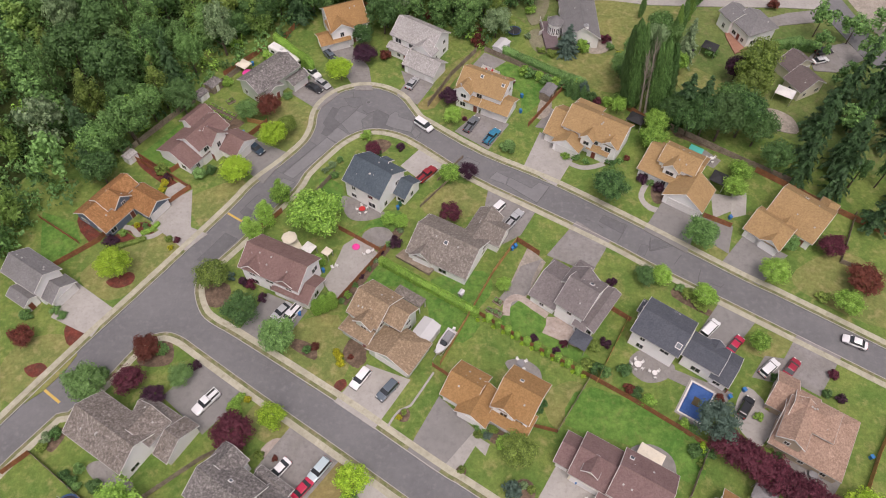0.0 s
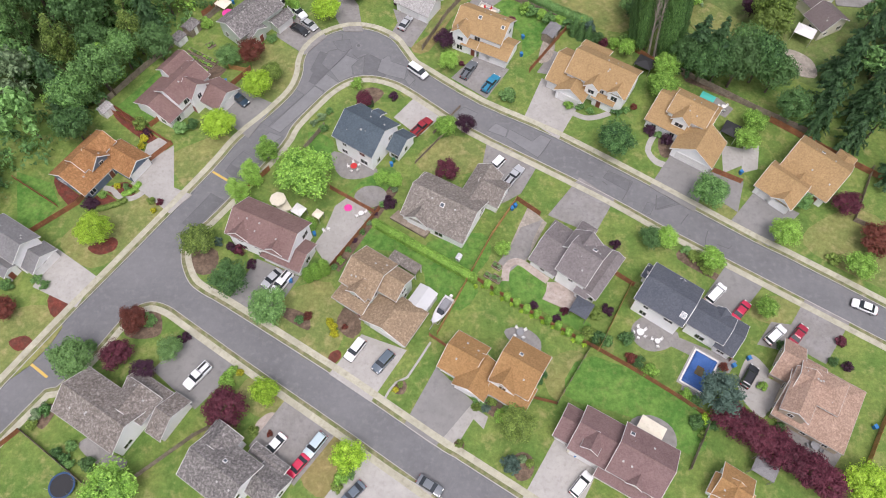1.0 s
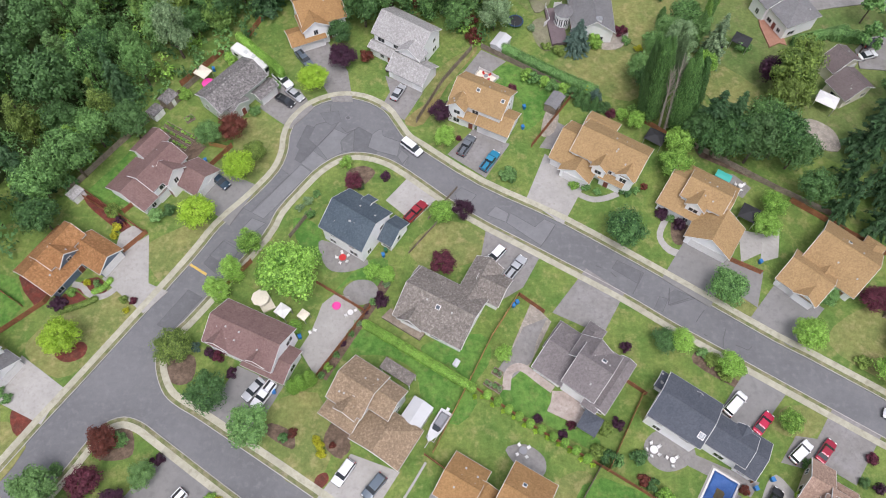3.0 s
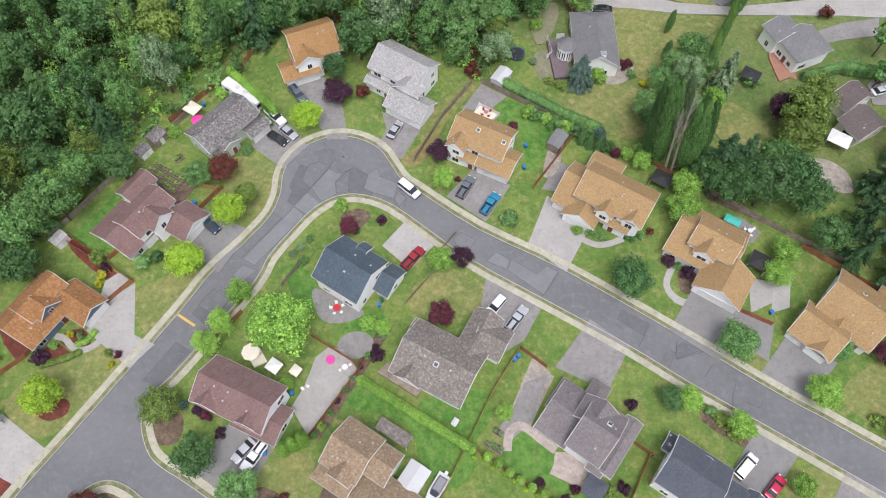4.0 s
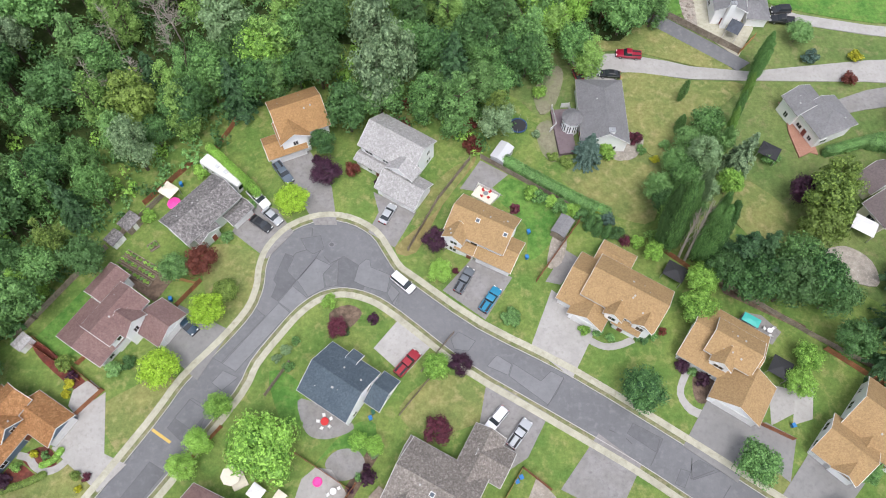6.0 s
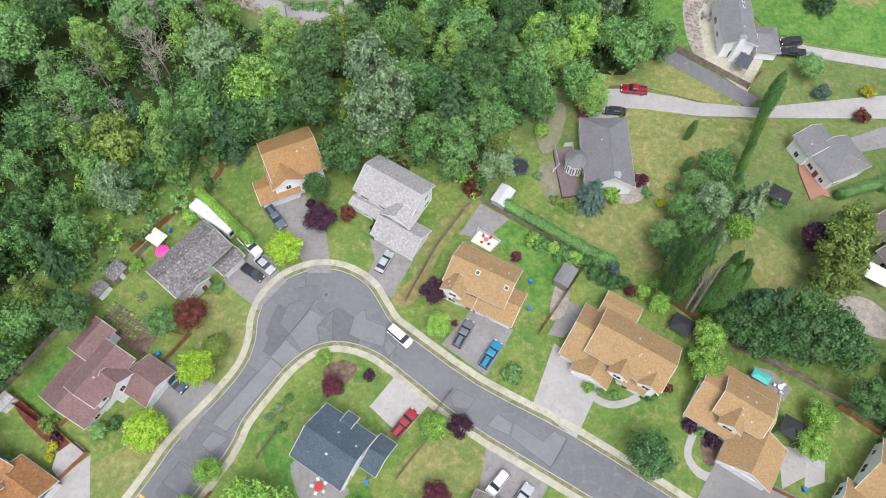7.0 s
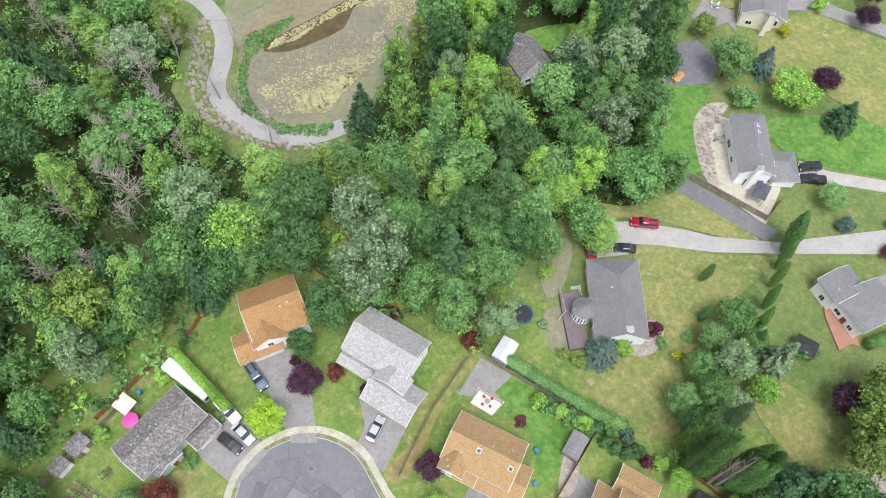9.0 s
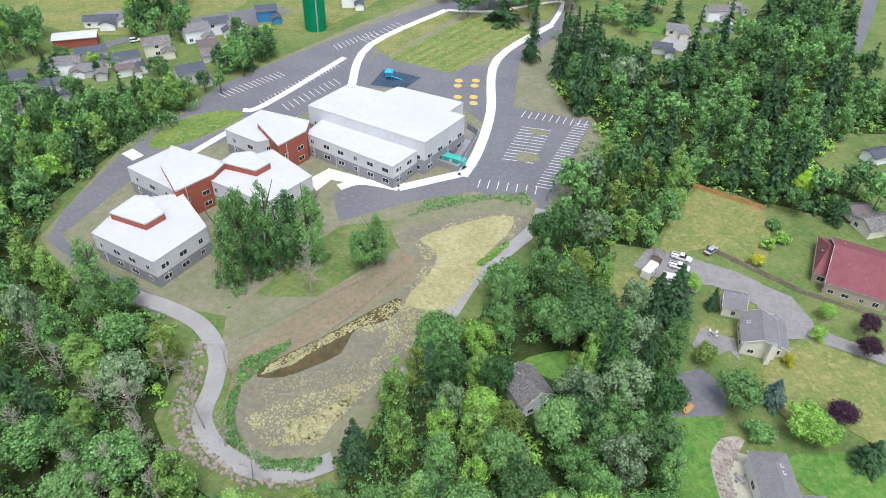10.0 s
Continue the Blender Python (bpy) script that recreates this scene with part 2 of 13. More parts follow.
M["fence_new"] = surf("honey_cedar_fence", (0.468, 0.263, 0.103), (0.390, 0.225, 0.098), (0.546, 0.338, 0.149), 0.6, 2.0, 0.85, 0.2, 12.0, jitter=0.1, mottle=0.25)
M["bark"] = surf("tree_bark", (0.085, 0.065, 0.045), (0.13, 0.105, 0.08), (0.06, 0.045, 0.03), 0.6, 4.0, 0.95, 0.6, 8.0)
M["deadwood"] = surf("bleached_dead_wood", (0.36, 0.32, 0.27), (0.28, 0.25, 0.21), (0.42, 0.38, 0.33), 0.6, 3.0, 0.9, 0.3, 8.0)
M["r_slate"] = shingles("blue_slate_shingles", (0.073, 0.096, 0.117), (0.091, 0.117, 0.140), (0.116, 0.140, 0.159), 0.20)
M["r_slate2"] = shingles("charcoal_shingles", (0.083, 0.092, 0.110), (0.099, 0.108, 0.127), (0.118, 0.127, 0.143))
M["r_maroon"] = shingles("maroon_shingles", (0.190, 0.118, 0.107), (0.220, 0.141, 0.128), (0.258, 0.186, 0.170), 0.22)
M["r_rose"] = shingles("rose_brown_shingles", (0.197, 0.127, 0.122), (0.221, 0.146, 0.140), (0.244, 0.179, 0.174))
M["r_grey"] = shingles("weathered_grey_shakes", (0.200, 0.176, 0.155), (0.248, 0.221, 0.193), (0.144, 0.127, 0.113), 0.75)
M["r_dgrey"] = shingles("dark_grey_shakes", (0.15, 0.14, 0.135), (0.21, 0.195, 0.185), (0.28, 0.26, 0.245), 1.00)
M["r_mix"] = shingles("mossy_grey_brown_shakes", (0.194, 0.167, 0.146), (0.242, 0.216, 0.194), (0.154, 0.145, 0.146), 0.90)
M["r_tan"] = shingles("tan_shakes", (0.274, 0.200, 0.132), (0.317, 0.233, 0.152), (0.216, 0.155, 0.112), 0.60)
M["r_orange"] = shingles("orange_tan_shingles", (0.315, 0.182, 0.078), (0.355, 0.210, 0.090), (0.275, 0.155, 0.068), 0.20)
M["r_gold"] = shingles("golden_shingles", (0.338, 0.224, 0.109), (0.379, 0.251, 0.122), (0.298, 0.195, 0.095), 0.18)
M["r_rust"] = shingles("rust_orange_shakes", (0.292, 0.146, 0.060), (0.340, 0.177, 0.075), (0.244, 0.117, 0.054), 0.55)
M["r_pink"] = shingles("pink_tan_shakes", (0.338, 0.229, 0.172), (0.382, 0.266, 0.203), (0.281, 0.185, 0.136), 0.50)
M["r_taupe"] = shingles("taupe_shingles", (0.187, 0.166, 0.165), (0.208, 0.187, 0.183), (0.162, 0.145, 0.144), 0.30)
M["r_ash"] = shingles("pale_ash_shakes", (0.352, 0.338, 0.323), (0.398, 0.383, 0.370), (0.270, 0.259, 0.246), 0.50)
M["r_steel"] = shingles("mid_grey_shingles", (0.188, 0.184, 0.184), (0.216, 0.212, 0.213), (0.160, 0.156, 0.156))
M["r_brown"] = shingles("purple_brown_shingles", (0.145, 0.118, 0.115), (0.165, 0.135, 0.130), (0.120, 0.098, 0.095))
M["r_red"] = shingles("dusty_red_shingles", (0.205, 0.072, 0.080), (0.235, 0.090, 0.098), (0.175, 0.062, 0.068))
M["white"] = siding("white_lap_siding", (0.86, 0.86, 0.85), (0.80, 0.79, 0.77))
M["cream"] = siding("cream_lap_siding", (0.72, 0.68, 0.56), (0.64, 0.60, 0.50))
M["sage"] = siding("pale_sage_siding", (0.50, 0.55, 0.48), (0.44, 0.48, 0.42))
M["bluewall"] = siding("slate_blue_siding", (0.13, 0.17, 0.22), (0.11, 0.145, 0.19))
M["greywall"] = siding("light_grey_siding", (0.58, 0.58, 0.58), (0.50, 0.50, 0.50))
M["tanwall"] = siding("tan_siding", (0.45, 0.37, 0.28), (0.40, 0.33, 0.25))
M["trim"] = surf("white_trim_paint", (0.74, 0.73, 0.71), (0.70, 0.69, 0.67), (0.62, 0.61, 0.59), 0.4, 2.0, 0.5)
M["gutter"] = surf("dull_gutter_metal", (0.42, 0.41, 0.39), (0.38, 0.37, 0.35), (0.33, 0.32, 0.3), 0.4, 2.0, 0.5)
M["glass"] = plain("window_glass", (0.03, 0.035, 0.04), 0.06, 0.0, 0.6)
M["redbrick"] = surf("red_metal_cladding", (0.328, 0.094, 0.058), (0.295, 0.083, 0.052), (0.361, 0.121, 0.078), 0.3, 2.0, 0.6)
M["membrane"] = surf("white_roof_membrane", (0.530, 0.532, 0.535), (0.500, 0.502, 0.505), (0.470, 0.472, 0.475), 0.06, 0.5, 0.6)
M["panel"] = surf("silver_grey_cladding", (0.60, 0.60, 0.60), (0.54, 0.54, 0.545), (0.66, 0.66, 0.66), 0.1, 1.2, 0.45)
M["block"] = surf("dark_grey_block", (0.24, 0.24, 0.25), (0.27, 0.27, 0.28), (0.21, 0.21, 0.22), 0.3, 2.0, 0.85)
M["paint"] = surf("white_road_paint", (0.72, 0.72, 0.70), (0.66, 0.66, 0.64), (0.52, 0.52, 0.50), 0.8, 3.0, 0.8)
M["yellow"] = surf("yellow_road_paint", (0.62, 0.42, 0.10), (0.56, 0.40, 0.13), (0.45, 0.34, 0.15), 0.8, 3.0, 0.8)
M["metal"] = plain("galvanised_metal", (0.5, 0.5, 0.5), 0.4, 0.8)
M["dark"] = plain("dark_rubber", (0.025, 0.025, 0.027), 0.8)
M["chrome"] = plain("wheel_alloy", (0.55, 0.55, 0.56), 0.3, 0.9)
M["lamp_w"] = plain("headlight_lens", (0.8, 0.8, 0.78), 0.15)
M["lamp_r"] = plain("tail_light_lens", (0.4, 0.01, 0.01), 0.2)
M["leaf"] = foliage("broadleaf_green", (0.042, 0.108, 0.029), (0.196, 0.375, 0.106), (0.170, 0.300, 0.095), 0.13)
M["leaf_dark"] = foliage("deep_green_leaves", (0.020, 0.062, 0.019), (0.106, 0.222, 0.064), (0.088, 0.170, 0.053), 0.12)
M["leaf_lime"] = foliage("lime_green_leaves", (0.165, 0.322, 0.024), (0.480, 0.690, 0.070), (0.360, 0.535, 0.050), 0.28)
M["leaf_bright"] = foliage("bright_green_leaves", (0.080, 0.185, 0.026), (0.335, 0.570, 0.100), (0.275, 0.455, 0.082), 0.18)
M["leaf_fresh"] = foliage("fresh_green_leaves", (0.060, 0.135, 0.024), (0.265, 0.440, 0.100), (0.225, 0.365, 0.085), 0.16)
M["leaf_grey"] = foliage("silvery_green_leaves", (0.070, 0.125, 0.055), (0.285, 0.395, 0.205), (0.190, 0.292, 0.130), 0.14)
M["leaf_plum"] = foliage("plum_purple_leaves", (0.030, 0.012, 0.024), (0.075, 0.025, 0.050), (0.050, 0.018, 0.036), 0.1)
M["leaf_wine"] = foliage("wine_red_leaves", (0.050, 0.011, 0.019), (0.150, 0.034, 0.055), (0.120, 0.030, 0.045), 0.15)
M["leaf_rust"] = foliage("rust_red_leaves", (0.070, 0.019, 0.012), (0.180, 0.050, 0.034), (0.140, 0.042, 0.026), 0.15)
M["leaf_gold"] = foliage("golden_leaves", (0.312, 0.319, 0.026), (0.625, 0.609, 0.039), (0.450, 0.435, 0.039))
M["leaf_olive"] = foliage("olive_leaves", (0.055, 0.100, 0.018), (0.235, 0.330, 0.068), (0.175, 0.250, 0.052), 0.15)
M["needle"] = foliage("fir_needles", (0.014, 0.042, 0.015), (0.060, 0.135, 0.045), (0.052, 0.112, 0.038), 0.08)
M["needle_blue"] = foliage("blue_spruce_needles", (0.045, 0.088, 0.064), (0.110, 0.180, 0.140), (0.095, 0.150, 0.115), 0.08)


# ---- mesh helpers ----
class Build:
    """Gathers faces for one mesh."""

    def __init__(self):
        self.v, self.f = [], []

    def add(self, verts, faces):
        k = len(self.v)
        self.v += [tuple(p) for p in verts]
        self.f += [tuple(k + i for i in f) for f in faces]
        return self

    def box(self, x0, y0, z0, x1, y1, z1, m=None):
        p = [Vector((x, y, z)) for z in (z0, z1) for x, y in ((x0, y0), (x1, y0), (x1, y1), (x0, y1))]
        if m:
            p = [m @ q for q in p]
        return self.add(p, [(3, 2, 1, 0), (4, 5, 6, 7), (0, 1, 5, 4), (1, 2, 6, 5), (2, 3, 7, 6), (3, 0, 4, 7)])

    def tube(self, a, b, ra, rb, n=8, cap=True):
        a, b = Vector(a), Vector(b)
        q = (b - a).to_track_quat("Z", "Y")
        ring = [q @ Vector((math.cos(2 * math.pi * i / n), math.sin(2 * math.pi * i / n), 0)) for i in range(n)]
        faces = [(i, (i + 1) % n, n + (i + 1) % n, n + i) for i in range(n)]
        if cap:
            faces += [tuple(range(n))[::-1], tuple(range(n, 2 * n))]
        return self.add([a + ra * r for r in ring] + [b + rb * r for r in ring], faces)

    def prism(self, pts, z0, z1, bottom=False):
        n = len(pts)
        tris = tessellate_polygon([[Vector((p[0], p[1], 0)) for p in pts]])
        top = []
        for a, b, c in tris:
            cross = (pts[b][0] - pts[a][0]) * (pts[c][1] - pts[a][1]) - (pts[b][1] - pts[a][1]) * (pts[c][0] - pts[a][0])
            top.append((a, b, c) if cross > 0 else (a, c, b))
        area = sum(pts[i - 1][0] * pts[i][1] - pts[i][0] * pts[i - 1][1] for i in range(n))
        faces = list(top) if z1 >= z0 else [f[::-1] for f in top]
        for i in range(n):
            j = (i + 1) % n
            side = (i, i + n, j + n, j)
            faces.append(side if area < 0 else side[::-1])
        # upper ring first, lower ring after
        faces = [tuple(f) for f in faces]
        if bottom:
            faces += [tuple(i + n for i in f[::-1]) for f in top]
        return self.add([(p[0], p[1], z1) for p in pts] + [(p[0], p[1], z0) for p in pts], [f if len(f) == 3 else f[::-1] for f in faces])

    def mesh(self, name, material, smooth=False):
        me = bpy.data.meshes.new(name)
        me.from_pydata(self.v, [], self.f)
        me.materials.append(material)
        if smooth:
            me.polygons.foreach_set("use_smooth", [True] * len(me.polygons))
        me.update()
        return me


def part(name, b, material, parent=None, label="", smooth=False):
    """One mesh object from a Build or a mesh, under parent."""
    me = b.mesh(name, material, smooth) if isinstance(b, Build) else b
    ob = new(name, me)
    if parent:
        ob.parent = parent
    return tagged(ob, label)


def rounded(pts, n=4, closed=True):
    """A smooth line through points."""
    out, k = [], len(pts)
    for i in range(k if closed else k - 1):
        p = [pts[(i + j) % k] if closed else pts[min(max(i + j, 0), k - 1)] for j in (-1, 0, 1, 2)]
        for s in range(n):
            t = s / n
            out.append(tuple(0.5 * (2 * p[1][c] + (p[2][c] - p[0][c]) * t + (2 * p[0][c] - 5 * p[1][c] + 4 * p[2][c] - p[3][c]) * t * t
                                    + (3 * p[1][c] - p[0][c] - 3 * p[2][c] + p[3][c]) * t ** 3) for c in (0, 1)))
    return out if closed else out + [tuple(pts[-1])]


def shifted(line, d):
    """The line moved sideways by d metres, to the left of its run."""
    out = []
    for i, p in enumerate(line):
        a, b = line[max(i - 1, 0)], line[min(i + 1, len(line) - 1)]
        x, y = b[0] - a[0], b[1] - a[1]
        s = math.hypot(x, y) or 1.0
        out.append((p[0] - y / s * d, p[1] + x / s * d))
    return out


LAYER = [0]


def slab(name, pts, z, mat, label, category, smooth=0, kind="structure", base=-0.05):
    """A flat sheet of ground cover with real edges; each lies a hair above the last."""
    LAYER[0] += 1
    pts = rounded(pts, smooth) if smooth else pts
    ob = part(name, Build().prism(pts, base, z + LAYER[0] % 25 * 0.00083), M[mat])
    return tagged(ob, label, category, "", kind)


def strip(name, line, d0, d1, z, mat, label, category, base=-0.05, length=0.0):
    """A band along a line between two side distances; with length, cut into slabs of that length with open joints."""
    a, b = shifted(line, d0), shifted(line, d1)
    thing = tagged(new(name), label, category, "", "structure") if length else None
    if not length:
        bd = Build().prism(a + b[::-1], base, z)
        return tagged(part(name, bd, M[mat]), label, category, "", "structure")
    run, start = 0.0, 0
    made = 0
    for i in range(1, len(line)):
        run += math.dist(line[i], line[i - 1])
        if run >= length or i == len(line) - 1:
            bd = Build().prism(a[start:i + 1] + b[start:i + 1][::-1], base, z)
            part("paving_slab", bd, M[mat], thing)
            start, run, made = i, 0.0, made + 1
    return thing


def dense(line, step):
    """The line with a point each step metres."""
    out = [tuple(line[0])]
    for a, b in zip(line, line[1:]):
        k = max(1, round(math.dist(a, b) / step))
        out += [(a[0] + (b[0] - a[0]) * i / k, a[1] + (b[1] - a[1]) * i / k) for i in range(1, k + 1)]
    return out


# ---- houses ----
def roof_build(L, W, z, pitch, ends, th=0.22):
    """A gabled or hipped roof slab over a rectangle, centred, ridge along x."""
    a, b, rise = L / 2, W / 2, pitch * W / 2
    r0 = -a + (min(b, a) if ends[0] == "h" else 0)
    r1 = a - (min(b, a) if ends[1] == "h" else 0)
    top = [(-a, -b, z), (a, -b, z), (a, b, z), (-a, b, z), (r0, 0, z + rise), (r1, 0, z + rise)]
    v = top + [(x, y, h - th) for x, y, h in top]
    f = [(0, 1, 5, 4), (2, 3, 4, 5), (7, 6, 10, 11), (9, 8, 11, 10), (0, 6, 7, 1), (2, 8, 9, 3)]
    if ends[0] == "h":
        f += [(3, 0, 4), (6, 9, 10), (3, 9, 6, 0)]
    else:
        f += [(0, 4, 10, 6), (4, 3, 9, 10)]
    if ends[1] == "h":
        f += [(1, 2, 5), (8, 7, 11), (1, 7, 8, 2)]
    else:
        f += [(5, 1, 7, 11), (2, 5, 11, 8)]
    return Build().add(v, f)


def wall_build(L, W, z, pitch, ends, over, low):
    a, b = L / 2 - over, W / 2 - over
    top = z + pitch * over - 0.2
    peak = z + pitch * W / 2 - 0.24
    v = [(-a, -b, low), (a, -b, low), (a, b, low), (-a, b, low), (-a, -b, top), (a, -b, top), (a, b, top), (-a, b, top), (-a, 0, peak), (a, 0, peak)]
    f = [(0, 1, 5, 4), (2, 3, 7, 6)]
    f.append((3, 0, 4, 8, 7) if ends[0] == "g" else (3, 0, 4, 7))
    f.append((1, 2, 6, 9, 5) if ends[1] == "g" else (1, 2, 6, 5))
    return Build().add(v, f)


def edge_boards(L, W, z, pitch, ends):
    """White gutters and barge boards round a roof, one Build each."""
    a, b, rise = L / 2 + 0.03, W / 2 + 0.03, pitch * W / 2
    for s in (-1, 1):
        yield "gutter", Build().box(-a, s * b - 0.05, z - 0.24, a, s * b + 0.05, z - 0.09)
    for k, s in ((0, -1), (1, 1)):
        if ends[k] == "h":
            yield "gutter", Build().box(s * a - 0.05, -b, z - 0.24, s * a + 0.05, b, z - 0.09)
        else:
            for q in (-1, 1):
                x0, x1 = s * a - 0.035, s * a + 0.035
                v = [(x, y, h) for x in (x0, x1) for y, h in ((q * b, z - 0.26), (q * b, z - 0.02), (0, z + rise - 0.01), (0, z + rise - 0.26))]
                yield "barge_board", Build().add(v, [(0, 1, 2, 3), (7, 6, 5, 4), (0, 4, 5, 1), (1, 5, 6, 2), (2, 6, 7, 3), (3, 7, 4, 0)])


def window_at(parent, m, w, h):
    """A framed window on a wall; m: x along the wall, y outwards, z up, origin at its middle."""
    fr = Build()
    t = 0.09
    for x0, z0, x1, z1 in ((-w / 2 - t, -h / 2 - t, w / 2 + t, -h / 2), (-w / 2 - t, h / 2, w / 2 + t, h / 2 + t), (-w / 2 - t, -h / 2, -w / 2, h / 2),
                           (w / 2, -h / 2, w / 2 + t, h / 2), (-0.03, -h / 2, 0.03, h / 2)):
        fr.box(x0, -0.02, z0, x1, 0.07, z1, m)
    wdw = part("window", fr, M["trim"], parent)
    part("pane", Build().box(-w / 2, -0.02, -h / 2, w / 2, 0.03, h / 2, m), M["glass"], wdw, "dark reflecting glass pane")


def garage_at(parent, m, w, h=2.2):
    """A panelled sectional garage door in a white surround."""
    bd = Build()
    bd.box(-w / 2, -0.02, 0.02, w / 2, 0.05, h, m)
    rows_, cols = 4, max(2, round(w / 0.6))
    for r in range(rows_):
        for c in range(cols):
            x0, z0 = -w / 2 + w * c / cols, 0.02 + (h - 0.02) * r / rows_
            bd.box(x0 + 0.07, 0.04, z0 + 0.07, x0 + w / cols - 0.07, 0.08, z0 + h / rows_ - 0.07, m)
    door = part("garage_door", bd, M["trim"], parent, "white panelled garage door")
    fr = Build()
    for x0, z0, x1, z1 in ((-w / 2 - 0.14, 0.02, -w / 2, h + 0.14), (w / 2, 0.02, w / 2 + 0.14, h + 0.14), (-w / 2, h, w / 2, h + 0.14)):
        fr.box(x0, -0.02, z0, x1, 0.11, z1, m)
    part("surround", fr, M["trim"], door)


def house(label, roof, wall, wings, garages=(), doors=(), chimneys=(), vents=6, skylights=(), category="house", seed=1, far=False):
    """wings: (x, y, eave height, length, width, turn in degrees, ends, pitch, lowest wall height)."""
    rnd = random.Random(seed)
    thing = tagged(new("house"), label, category, "houses of the neighbourhood")
    frames = []
    for x, y, z, L, W, turn, ends, pitch, low in wings:
        m = pose(x, y, 0, 0, 0, turn)
        frames.append((m, m.inverted()))
    over = 0.45
    blocks = []
    for (x, y, z, L, W, turn, ends, pitch, low), (m, inv) in zip(wings, frames):
        if ends == "ff":
            r = part("roof", Build().box(-L / 2, -W / 2, z - 0.2, L / 2, W / 2, z), M["r_grey"], thing, "flat grey porch roof")
            r.matrix_basis = m
            for px, py in ((-1, -1), (1, -1), (1, 1), (-1, 1)):
                bx, by = px * (L / 2 - 0.2), py * (W / 2 - 0.2)
                p = part("porch_post", Build().box(bx - 0.08, by - 0.08, 0, bx + 0.08, by + 0.08, z - 0.2), M["trim"], thing)
                p.matrix_basis = m
            continue
        w = part("wall", wall_build(L, W, z, pitch, ends, over, low), M[wall], thing)
        w.matrix_basis = m
        r = part("roof", roof_build(L, W, z, pitch, ends), M[roof], thing)
        r.matrix_basis = m
        for board, bd in edge_boards(L, W, z, pitch, ends):
            if not far or board == "gutter":
                part(board, bd, M["trim" if board == "barge_board" else "gutter"], r)
        if ends != "hh" and not far:
            cap = Build()
            rise = z + pitch * W / 2
            c0 = -L / 2 + (min(W, L) / 2 if ends[0] == "h" else 0)
            c1 = L / 2 - (min(W, L) / 2 if ends[1] == "h" else 0)
            if c1 - c0 > 0.5:
                cap.add([(c0, -0.2, rise - 0.2 * pitch + 0.02), (c1, -0.2, rise - 0.2 * pitch + 0.02), (c0, 0, rise + 0.05), (c1, 0, rise + 0.05), (c0, 0.2, rise - 0.2 * pitch + 0.02), (c1, 0.2, rise - 0.2 * pitch + 0.02)],
                        [(0, 1, 3, 2), (2, 3, 5, 4), (0, 2, 4), (1, 5, 3)])
                part("ridge_cap", cap, M[roof], r)
        blocks.append((m, inv, L, W, z, pitch, ends, low))

    def buried(p, me):
        for j, (bm_, binv, L, W, z, pitch, ends, low) in enumerate(blocks):
            if j == me:
                continue
            q = binv @ p
            if abs(q.x) < L / 2 - 0.1 and abs(q.y) < W / 2 - 0.1 and low - 0.3 < p.z < z + pitch * (W / 2 - abs(q.y)) + 0.3:
                return True
        return False

    used = []
    for kind_, spots in (("g", garages), ("d", doors)):
        for gx, gy, width in spots:
            best = None
            for j, (m, inv, L, W, z, pitch, ends, low) in enumerate(blocks):
                if low > 0.5:
                    continue
                q = inv @ Vector((gx, gy, 0))
                a, b = L / 2 - over, W / 2 - over
                for nx, ny, half, dist_ in ((1, 0, b, a), (-1, 0, b, a), (0, 1, a, b), (0, -1, a, b)):
                    along = q.y if nx else q.x
                    off = abs((q.x if nx else q.y) - dist_ * (nx + ny)) + max(0, abs(along) - half) * 2
                    wide = min(width, 2 * half - 0.4)
                    at = max(-half + wide / 2 + 0.2, min(half - wide / 2 - 0.2, along))
                    if best is None or off < best[0]:
                        side = pose(dist_ * nx if nx else at, at if nx else dist_ * ny, 0, 0, 0, {(1, 0): -90, (-1, 0): 90, (0, 1): 0, (0, -1): 180}[(nx, ny)])
                        best = (off, m @ side, wide)
            if best:
                if kind_ == "g":
                    garage_at(thing, best[1], best[2])
                else:
                    d = part("front_door", Build().box(-0.48, -0.02, 0.1, 0.48, 0.06, 2.15, best[1]), M["door_red"], thing, "panelled front door")
                    part("door_frame", Build().box(-0.58, -0.02, 2.15, 0.58, 0.09, 2.27, best[1]).box(-0.58, -0.02, 0.1, -0.48, 0.09, 2.15, best[1]).box(0.48, -0.02, 0.1, 0.58, 0.09, 2.15, best[1]), M["trim"], d)
                used.append((best[1].translation.copy(), best[2]))
